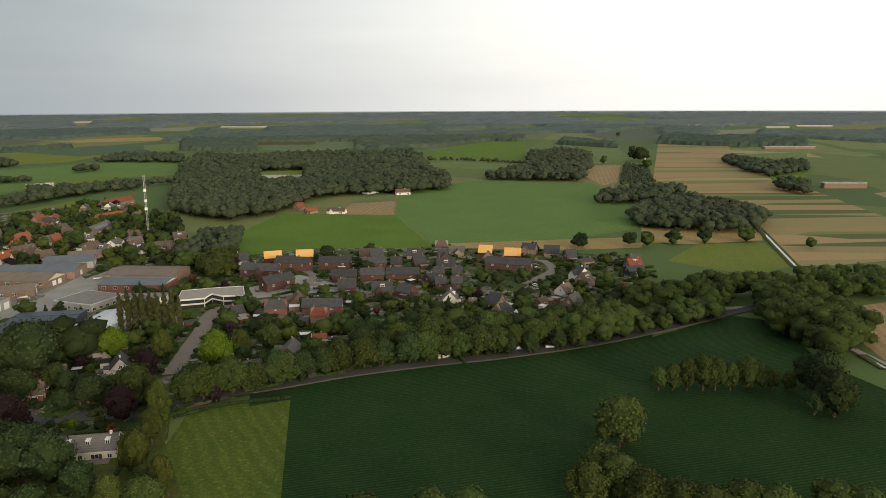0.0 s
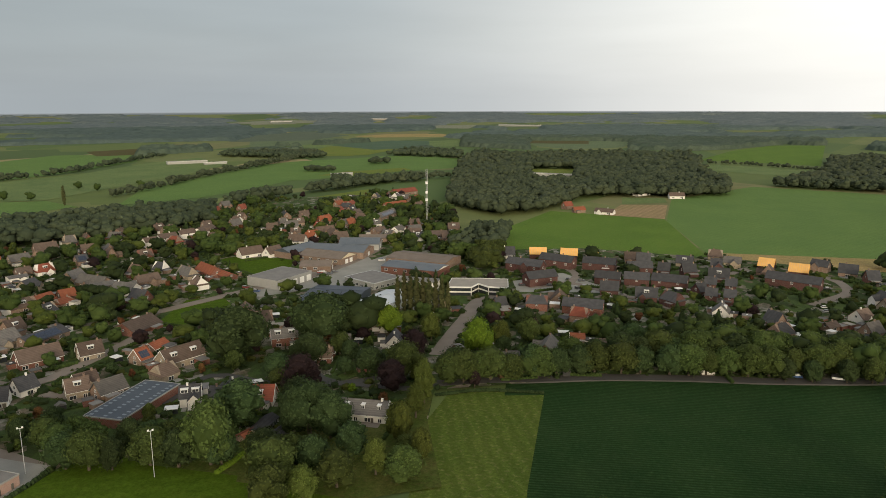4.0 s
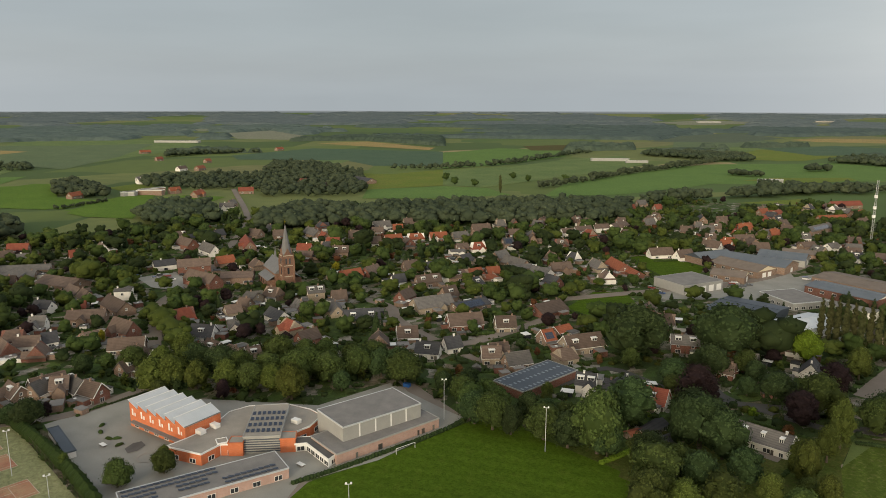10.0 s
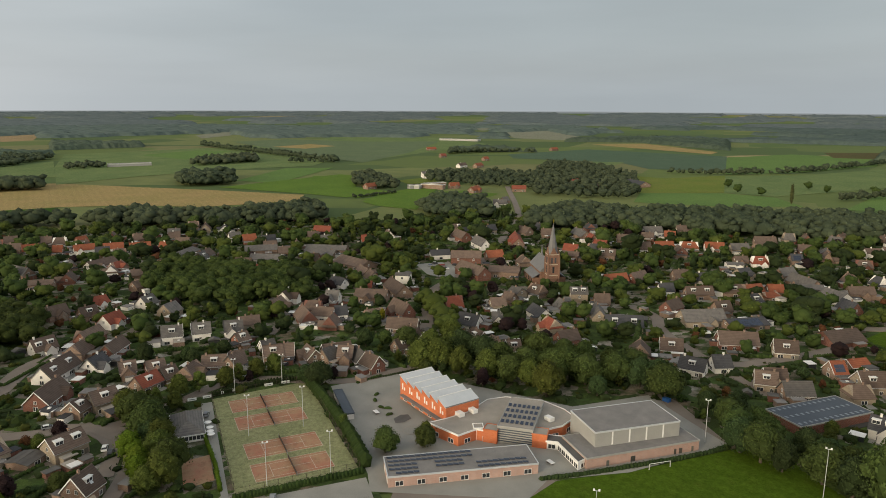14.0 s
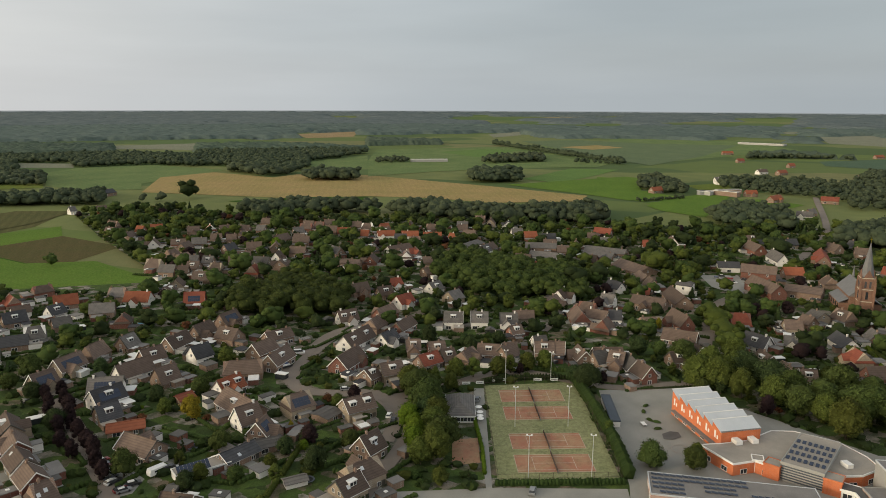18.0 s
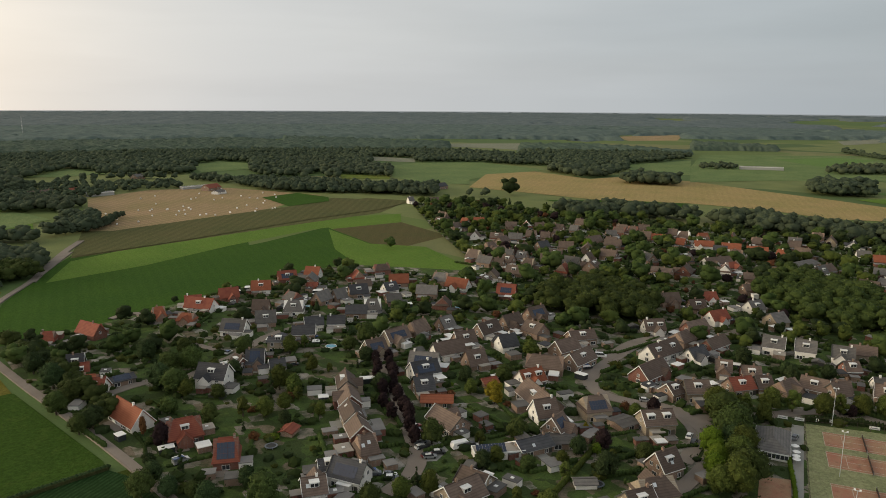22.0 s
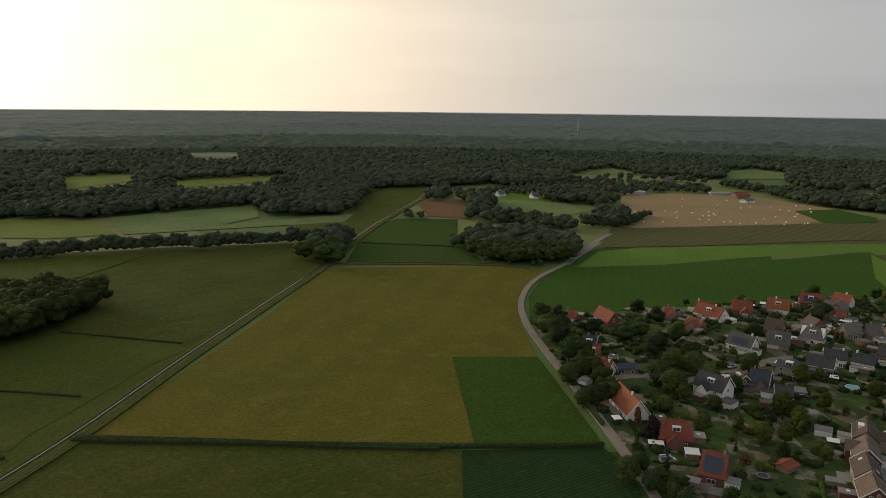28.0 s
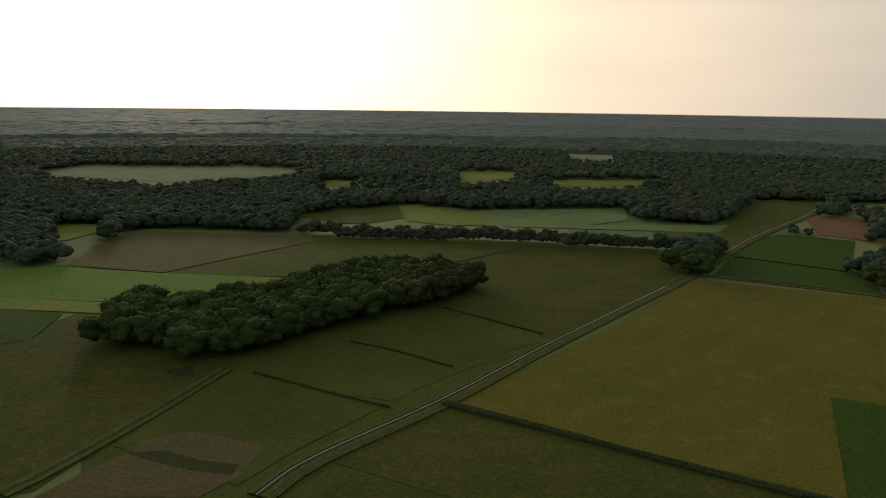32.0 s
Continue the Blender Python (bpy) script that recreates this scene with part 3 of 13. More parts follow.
def canopy(name, keep, lo, hi, cell, height, leaf, label, seed):
    """A closed canopy seen from far: crowns rise and fall from point to point, and its edge comes down to the ground."""
    rng = np.random.default_rng(seed)
    gx, gy = np.meshgrid(np.arange(lo[0] - cell, hi[0] + cell, cell), np.arange(lo[1] - cell, hi[1] + cell, cell))
    q = np.stack([gx.ravel(), gy.ravel()], 1) + rng.uniform(-0.32, 0.32, (gx.size, 2)) * cell
    ok = keep(q).reshape(gx.shape)
    if not ok.any():
        return
    top = rng.uniform(0.5, 1.15, gx.shape)
    top = 0.5 * top + 0.25 * (np.roll(top, 1, 0) + np.roll(top, 1, 1))
    coarse = rng.uniform(-0.14, 0.14, (gx.shape[0] // 5 + 1, gx.shape[1] // 5 + 1))
    top += np.repeat(np.repeat(coarse, 5, 0), 5, 1)[:gx.shape[0], :gx.shape[1]]
    z = np.where(ok.ravel(), height * top.ravel(), 0.2)
    n = np.arange(gx.size).reshape(gx.shape)
    a, b, c, d = n[:-1, :-1], n[:-1, 1:], n[1:, 1:], n[1:, :-1]
    use = ok[:-1, :-1] | ok[:-1, 1:] | ok[1:, 1:] | ok[1:, :-1]
    f = np.concatenate([np.stack([a, b, c], -1)[use], np.stack([a, c, d], -1)[use]])
    ids, f = np.unique(f, return_inverse=True)
    v = np.concatenate([q, z[:, None]], 1)[ids]
    v[:, 2] += hill(np.hypot(v[:, 0], v[:, 1]))
    tagged(new(name, big_mesh(name, v, f.reshape(-1, 3), leaf, True)), label, "wood", kind="stuff")


FAR = 1650


def wood(name, pts, height, label, seed=3, thin=1.0):
    """A wood over a stretch of plan: leafy crowns where it is close, a closed canopy where it is far."""
    rng = np.random.default_rng(seed)
    P = np.array(pts, float)
    OPEN.append(P)
    broad = "broad" in label
    lo, hi = P.min(0), P.max(0)
    r = np.hypot(P[:, 0], P[:, 1])
    edge = 1050 if thin == 1.0 else 1500
    for r0, r1, gap, kinds in ((0, 520, 7.4, LITE), (520, edge, 9.4, CLUMP), (edge, FAR, 13.0, TINY)):
        if r.max() < r0 or r.min() > r1 + 500:
            continue
        gap = gap * thin
        gx, gy = np.meshgrid(np.arange(lo[0], hi[0] + gap, gap), np.arange(lo[1], hi[1] + gap, gap))
        q = np.stack([gx.ravel(), gy.ravel()], 1) + rng.uniform(-0.42, 0.42, (gx.size, 2)) * gap
        d = np.hypot(q[:, 0], q[:, 1])
        q = q[(d >= r0) & (d < r1)]
        q = q[inside(pts, q)]
        q = q[~carved(q, broad)] if broad else q
        cells = [(round(a / gap), round(b / gap), gap) for a, b in q]
        q = q[[c not in WOOD_CELLS for c in cells]] if len(q) else q
        WOOD_CELLS.update(cells)
        if len(q):
            v, f, sp = scatter(kinds, q, rng, height * rng.uniform(0.82, 1.12, len(q)), 13.0)
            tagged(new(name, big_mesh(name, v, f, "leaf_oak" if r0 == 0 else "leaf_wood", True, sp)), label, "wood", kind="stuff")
    if r.max() > FAR:
        def keep(q):
            d = np.hypot(q[:, 0], q[:, 1])
            ok = (d > FAR - 8) & (d < 2320)
            ok[ok] = inside(pts, q[ok])
            if broad:
                ok[ok] = ~carved(q[ok], True)
            return ok
        canopy(name, keep, np.maximum(lo, -2330), np.minimum(hi, 2330), 6.0, height, "leaf_haze_mid", label, seed)


def tree_line(pts, gap, height, label, seed=5, material="leaf_wood", name="tree_line"):
    """A far hedgerow or avenue, joined into one."""
    rng = np.random.default_rng(seed)
    line = np.array(smooth_line(pts, gap))
    line = line + rng.uniform(-0.3, 0.3, line.shape) * gap
    keep = rng.uniform(0, 1, len(line)) > 0.08
    line = line[keep]
    v, f, sp = scatter(LITE if np.min(np.hypot(line[:, 0], line[:, 1])) < 1000 else CLUMP, line, rng, height * rng.uniform(0.6, 1.2, len(line)), 13.0)
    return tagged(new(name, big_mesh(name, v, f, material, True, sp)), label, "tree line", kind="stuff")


def join_far_trees():
    """Trees deeper in the village, too many to tell apart one by one."""
    for kind, rows in FAR_TREES.items():
        rng = np.random.default_rng(len(kind))
        R = np.array(rows)
        shape = {"cone": "cone"}.get(kind, "round")
        full = 12.0
        protos = [mass(sum(map(ord, kind)) + k, full, {"cone": 4.4, "autumn": 8.0, "sapling": 8.5, "copper": 9.0}.get(kind, 10.5), 6, 18, 0.58, shape) for k in range(4)]
        v, f, sp = scatter(protos, R[:, :2], rng, R[:, 2], full)
        leaf = {"oak": "leaf_oak", "lime": "leaf_lime", "dark": "leaf_dark", "copper": "leaf_copper", "cone": "leaf_dark", "sapling": "leaf_lime", "autumn": "leaf_autumn", "shrub": "leaf_hedge"}[kind]
        tagged(new("village_trees", big_mesh("village_trees", v, f, leaf, True, sp)), TREE_WORDS[kind][1] + " among village roofs", "trees", kind="stuff")


def far_woods():
    """The forests that close the view: broad canopies with clearings between them."""
    # outer ring takes the bluer leaf colour, painted as thicker haze
    for r0, r1, cell, leaf in ((2250, 3300, 13.0, "leaf_haze_far"), (3300, 4830, 21.0, "leaf_haze_blue")):
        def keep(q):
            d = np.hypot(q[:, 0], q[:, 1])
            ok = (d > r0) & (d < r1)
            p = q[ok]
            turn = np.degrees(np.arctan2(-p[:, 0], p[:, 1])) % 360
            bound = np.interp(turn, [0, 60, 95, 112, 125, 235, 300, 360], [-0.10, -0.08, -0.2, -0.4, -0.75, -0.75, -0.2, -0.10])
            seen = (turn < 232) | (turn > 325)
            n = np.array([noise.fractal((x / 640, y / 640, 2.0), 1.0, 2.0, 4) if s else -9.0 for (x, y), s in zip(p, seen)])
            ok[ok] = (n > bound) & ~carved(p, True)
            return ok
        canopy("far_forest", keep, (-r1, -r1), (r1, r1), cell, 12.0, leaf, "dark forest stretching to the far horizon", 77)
    arc, rings = [radians(a) for a in range(112, 241, 4)], [2250, 2700, 3100, 3500, 3900, 4300, 4650]
    rim = [(-r * math.sin(a), r * math.cos(a), 3.0 + float(hill(r))) for r in rings for a in arc]
    n = len(arc)
    tagged(new("forest_floor", mesh_of("forest_floor", rim, [(k * n + i, k * n + i + 1, k * n + n + i + 1, k * n + n + i) for k in range(len(rings) - 1) for i in range(n - 1)], "leaf_haze_far")), "dark closed canopy of far forest", "forest", kind="structure")


# ---- building materials ----


def tile_mat(name, c1, c2, vary=0.12):
    """Roof tiles: courses seen as fine steps, lichen patches, tone shifts from roof to roof."""
    m, nt, b = shader(name, 0.8, 0, 0.25)
    p = place_of(nt)
    col = blend(nt, span(nt, noise_of(nt, p, 0.5, 5), 0.3, 0.7), c1, c2)
    sep = nt.nodes.new("ShaderNodeSeparateXYZ")
    nt.links.new(p, sep.inputs[0])
    wv = node(nt, "ShaderNodeTexWave", Scale=0.62, Distortion=0.6, Detail=1.0)
    wv.bands_direction = "Z"
    nt.links.new(p, wv.inputs["Vector"])
    dark = blend(nt, 1.0, col, (0.5, 0.5, 0.5), "MULTIPLY")
    col = blend(nt, span(nt, wv.outputs[1], 0.0, 0.5, 0.5, 0.0), col, dark)
    gr = noise_of(nt, p, 5.0, 3, 0.7)
    col = blend(nt, span(nt, gr, 0.35, 0.75, 0.4, 0.0), col, dark)
    h = nt.nodes.new("ShaderNodeHueSaturation")
    r = nt.nodes.new("ShaderNodeObjectInfo").outputs["Random"]
    nt.links.new(span(nt, r, 0, 1, 1 - vary, 1 + vary), h.inputs["Value"])
    nt.links.new(col, h.inputs["Color"])
    nt.links.new(h.outputs[0], b.inputs["Base Color"])
    relief(nt, b, wv.outputs[1], 0.4, 0.05)


tile_mat("brown_tiles", (0.108, 0.078, 0.063), (0.150, 0.110, 0.088), 0.34)
tile_mat("grey_tiles", (0.105, 0.099, 0.096), (0.155, 0.145, 0.134), 0.3)
tile_mat("slate_tiles", (0.05, 0.052, 0.058), (0.075, 0.075, 0.08), 0.2)
tile_mat("orange_tiles", (0.235, 0.072, 0.036), (0.29, 0.10, 0.052), 0.2)
tile_mat("red_tiles", (0.20, 0.055, 0.036), (0.26, 0.082, 0.048), 0.15)
plain("roof_timber", (0.80, 0.47, 0.14), (0.72, 0.40, 0.12), 0.4, 0.7, vary=0.1)


def brick_mat(name, c1, c2, mortar):
    m, nt, b = shader(name, 0.9, 0, 0.2)
    p = place_of(nt)
    br = node(nt, "ShaderNodeTexBrick", Scale=1.0)
    br.inputs["Brick Width"].default_value, br.inputs["Row Height"].default_value = 0.9, 0.32
    br.inputs["Mortar Size"].default_value = 0.03
    br.inputs["Color1"].default_value, br.inputs["Color2"].default_value, br.inputs["Mortar"].default_value = (*c1, 1), (*c2, 1), (*mortar, 1)
    sep = nt.nodes.new("ShaderNodeSeparateXYZ")
    nt.links.new(p, sep.inputs[0])
    add = nt.nodes.new("ShaderNodeMath")
    nt.links.new(sep.outputs[0], add.inputs[0]), nt.links.new(sep.outputs[1], add.inputs[1])
    com = nt.nodes.new("ShaderNodeCombineXYZ")
    nt.links.new(add.outputs[0], com.inputs[0]), nt.links.new(sep.outputs[2], com.inputs[1])
    nt.links.new(com.outputs[0], br.inputs["Vector"])
    col = blend(nt, span(nt, noise_of(nt, p, 0.5, 4), 0.3, 0.75, 0.0, 0.4), br.outputs[0], blend(nt, 1.0, br.outputs[0], (0.55, 0.55, 0.55), "MULTIPLY"))
    h = nt.nodes.new("ShaderNodeHueSaturation")
    r = nt.nodes.new("ShaderNodeObjectInfo").outputs["Random"]
    nt.links.new(span(nt, r, 0, 1, 0.85, 1.15), h.inputs["Value"])
    nt.links.new(col, h.inputs["Color"])
    nt.links.new(h.outputs[0], b.inputs["Base Color"])


brick_mat("brown_brick", (0.24, 0.155, 0.11), (0.20, 0.13, 0.10), (0.28, 0.25, 0.21))
brick_mat("red_brick", (0.20, 0.078, 0.055), (0.165, 0.066, 0.048), (0.20, 0.155, 0.13))
brick_mat("dark_brick", (0.105, 0.046, 0.040), (0.085, 0.038, 0.034), (0.12, 0.09, 0.08))
brick_mat("tan_brick", (0.31, 0.25, 0.18), (0.26, 0.21, 0.155), (0.34, 0.31, 0.26))
brick_mat("pink_brick", (0.42, 0.27, 0.22), (0.37, 0.24, 0.20), (0.4, 0.33, 0.3))
brick_mat("orange_brick", (0.52, 0.15, 0.06), (0.46, 0.125, 0.05), (0.45, 0.2, 0.12))
brick_mat("church_brick", (0.21, 0.112, 0.075), (0.175, 0.094, 0.066), (0.21, 0.155, 0.12))
brick_mat("pale_brick", (0.55, 0.45, 0.33), (0.48, 0.38, 0.28), (0.5, 0.45, 0.38))
plain("white_render", (0.78, 0.76, 0.72), (0.70, 0.68, 0.64), 0.5, 0.85, vary=0.06)
plain("white_paint", (0.80, 0.80, 0.78), (0.74, 0.74, 0.72), 1.5, 0.5, vary=0.05)
plain("blue_paint", (0.03, 0.13, 0.40), (0.025, 0.11, 0.34), 1.0, 0.5)
plain("pool_water", (0.05, 0.30, 0.42), (0.04, 0.26, 0.38), 0.8, 0.08, 0.0, 0.5, bump=0)
plain("black_boards", (0.03, 0.032, 0.033), (0.045, 0.045, 0.045), 1.0, 0.8)
plain("dark_glass", (0.025, 0.03, 0.035), (0.04, 0.045, 0.05), 0.3, 0.12, 0.0, 0.6, bump=0)
plain("blue_glass", (0.20, 0.23, 0.26), (0.16, 0.19, 0.22), 0.5, 0.35, 0, 0.5, bump=0)
plain("flat_roof", (0.17, 0.165, 0.16), (0.23, 0.22, 0.21), 0.25, 0.95, fine=3.0)
plain("pale_flat_roof", (0.34, 0.31, 0.27), (0.27, 0.25, 0.22), 0.2, 0.95, fine=3.0)
plain("dark_flat_roof", (0.085, 0.083, 0.08), (0.13, 0.125, 0.12), 0.2, 0.95, fine=3.0)
plain("grey_cladding", (0.36, 0.36, 0.34), (0.32, 0.32, 0.31), 0.3, 0.6, 0.1)
plain("blue_metal", (0.115, 0.135, 0.16), (0.15, 0.17, 0.19), 0.15, 0.55, 0.2)
plain("navy_metal", (0.06, 0.075, 0.095), (0.08, 0.095, 0.12), 0.15, 0.55, 0.2)
plain("pale_metal", (0.55, 0.58, 0.60), (0.62, 0.64, 0.66), 0.2, 0.45, 0.3)
plain("galvanised", (0.45, 0.46, 0.46), (0.38, 0.39, 0.4), 1.0, 0.5, 0.6)
plain("fibre_cement", (0.15, 0.125, 0.105), (0.20, 0.165, 0.14), 0.25, 0.95)
plain("cream_wall", (0.62, 0.55, 0.40), (0.55, 0.48, 0.35), 0.4, 0.85)
plain("door_paint", (0.07, 0.085, 0.08), (0.12, 0.10, 0.08), 0.05, 0.5, vary=0.5)
plain("black_rubber", (0.02, 0.02, 0.02), (0.03, 0.03, 0.03), 2.0, 0.8)


def panel_mat():
    m, nt, b = shader("solar_glass", 0.2, 0.0, 0.6)
    p = place_of(nt)
    col = blend(nt, noise_of(nt, p, 0.4, 3), (0.012, 0.018, 0.036), (0.024, 0.036, 0.068))
    nt.links.new(col, b.inputs["Base Color"])


panel_mat()


def car_mat():
    m, nt, b = shader("car_paint", 0.3, 0.1, 0.5)
    r = nt.nodes.new("ShaderNodeObjectInfo").outputs["Random"]
    rp = nt.nodes.new("ShaderNodeValToRGB")
    rp.color_ramp.interpolation = "CONSTANT"
    nt.links.new(r, rp.inputs[0])
    e = rp.color_ramp.elements
    e[0].color, e[1].position, e[1].color = (0.7, 0.7, 0.69, 1), 0.3, (0.03, 0.03, 0.035, 1)
    for pos, c in ((0.55, (0.25, 0.26, 0.27, 1)), (0.75, (0.1, 0.11, 0.13, 1)), (0.88, (0.2, 0.03, 0.03, 1)), (0.94, (0.05, 0.1, 0.25, 1))):
        x = e.new(pos)
        x.color = c
    nt.links.new(rp.outputs[0], b.inputs["Base Color"])


car_mat()

# ---- shapes ----


def box_into(bm, x0, x1, y0, y1, z0, z1):
    v = [bm.verts.new(c) for c in ((x0, y0, z0), (x1, y0, z0), (x1, y1, z0), (x0, y1, z0), (x0, y0, z1), (x1, y0, z1), (x1, y1, z1), (x0, y1, z1))]
    for f in ((3, 2, 1, 0), (4, 5, 6, 7), (0, 1, 5, 4), (1, 2, 6, 5), (2, 3, 7, 6), (3, 0, 4, 7)):
        bm.faces.new([v[i] for i in f])


def prism_into(bm, outline, z0, z1):
    """An upright block over a plan outline (counterclockwise)."""
    lo = [bm.verts.new((x, y, z0)) for x, y in outline]
    hi = [bm.verts.new((x, y, z1)) for x, y in outline]
    bm.faces.new(hi)
    bm.faces.new(lo[::-1])
    n = len(outline)
    for i in range(n):
        j = (i + 1) % n
        bm.faces.new((lo[i], lo[j], hi[j], hi[i]))


def slab_into(bm, quad, thick):
    """A sloping slab under four corners."""
    q = [Vector(c) for c in quad]
    nrm = (q[1] - q[0]).cross(q[3] - q[0]).normalized() * thick
    a = [bm.verts.new(c) for c in q]
    b = [bm.verts.new(c - nrm) for c in q]
    bm.faces.new(a)
    bm.faces.new(b[::-1])
    for i in range(4):
        j = (i + 1) % 4
        bm.faces.new((a[i], b[i], b[j], a[j]))


def finish(name, bm, material):
    me = bpy.data.meshes.new(name)
    bmesh.ops.recalc_face_normals(bm, faces=bm.faces[:])
    bm.to_mesh(me)
    bm.free()
    for mt in (material if isinstance(material, tuple) else (material,)):
        me.materials.append(MATS[mt])
    return me


def part(name, bm, material, parent, label="", m=None):
    """Links a bmesh, or a ready mesh, as one part under a thing or a part."""
    me = bm if isinstance(bm, bpy.types.Mesh) else finish(name, bm, material)
    ob = new(name, me)
    ob.parent = parent
    if m is not None:
        ob.matrix_basis = m
    if label:
        ob["label"] = label
    return ob


def boxes(*dims):
    bm = bmesh.new()
    for d in dims:
        box_into(bm, *d)
    return bm


def thing(name, x, y, turn, label, category, group="", z=0.0):
    ob = new(name)
    ob.matrix_basis = pose(x, y, z, 0, 0, turn)
    return tagged(ob, label, category, group)


def window_mesh(w, h, glazed=True):
    """A window standing in the xz plane, facing -y: one frame with a mullion, the two lights set back."""
    bm = bmesh.new()
    xs = (-w / 2 - 0.09, -w / 2, -0.05, 0.05, w / 2, w / 2 + 0.09)
    zs = (-0.12, 0.0, h, h + 0.1)
    g = [[bm.verts.new((x, -0.08, z)) for x in xs] for z in zs]
    back = [bm.verts.new((x, 0.02, z)) for x, z in ((xs[0], zs[0]), (xs[5], zs[0]), (xs[5], zs[3]), (xs[0], zs[3]))]
    for i in range(3):
        for j in range(5):
            c = (g[i][j], g[i][j + 1], g[i + 1][j + 1], g[i + 1][j])
            if i == 1 and j in (1, 3):
                d = [bm.verts.new((v.co.x, -0.02, v.co.z)) for v in c]
                for k in range(4):
                    bm.faces.new((c[k], c[(k + 1) % 4], d[(k + 1) % 4], d[k]))
                if glazed:
                    bm.faces.new(d).material_index = 1
            else:
                bm.faces.new(c)
    bm.faces.new((*g[0], back[1], back[0]))
    bm.faces.new((*g[3], back[2], back[3]))
    bm.faces.new([g[i][0] for i in range(4)] + [back[3], back[0]])
    bm.faces.new([g[i][5] for i in range(4)] + [back[2], back[1]])
    return finish("window", bm, ("white_paint", "dark_glass"))


WIN = {k: window_mesh(*k) for k in ((1.2, 1.3), (2.2, 1.4), (1.0, 1.1), (1.6, 1.5))}
FRAME = {k: window_mesh(*k, False) for k in ((1.2, 1.3), (2.2, 1.4), (1.0, 1.1), (1.6, 1.5))}
PANE = {k: finish("pane", boxes((-k[0] / 2, k[0] / 2, -0.02, 0.02, 0, k[1])), "dark_glass") for k in WIN}
DOOR = finish("door", boxes((-0.5, 0.5, -0.06, 0.02, 0, 2.1), (-0.62, -0.5, -0.1, 0.02, 0, 2.2), (0.5, 0.62, -0.1, 0.02, 0, 2.2), (-0.62, 0.62, -0.1, 0.02, 2.1, 2.22)), "door_paint")
PANEL = finish("solar_panel", boxes((-0.5, 0.5, -0.82, 0.82, 0, 0.05)), "solar_glass")
POT = finish("chimney_pot", boxes((-0.15, 0.15, -0.15, 0.15, 0, 0.35)), "brown_brick")
ROOFLIGHT = finish("rooflight", boxes((-0.45, 0.45, -0.7, 0.7, 0, 0.08)), "blue_glass")
SKYLIGHT = finish("skylight", boxes((-0.5, 0.5, -0.6, 0.6, 0, 0.1)), "pale_metal")


def put_window(parent, key, m, near):
    if near < 2:
        return part("window", WIN[key], None, parent, "", m)
    w = part("window", FRAME[key], None, parent, "", m)
    part("pane", PANE[key], None, w)
    return w


HOUSES = [0]
FOOT = []       # ground taken up by buildings
SPOTS = []


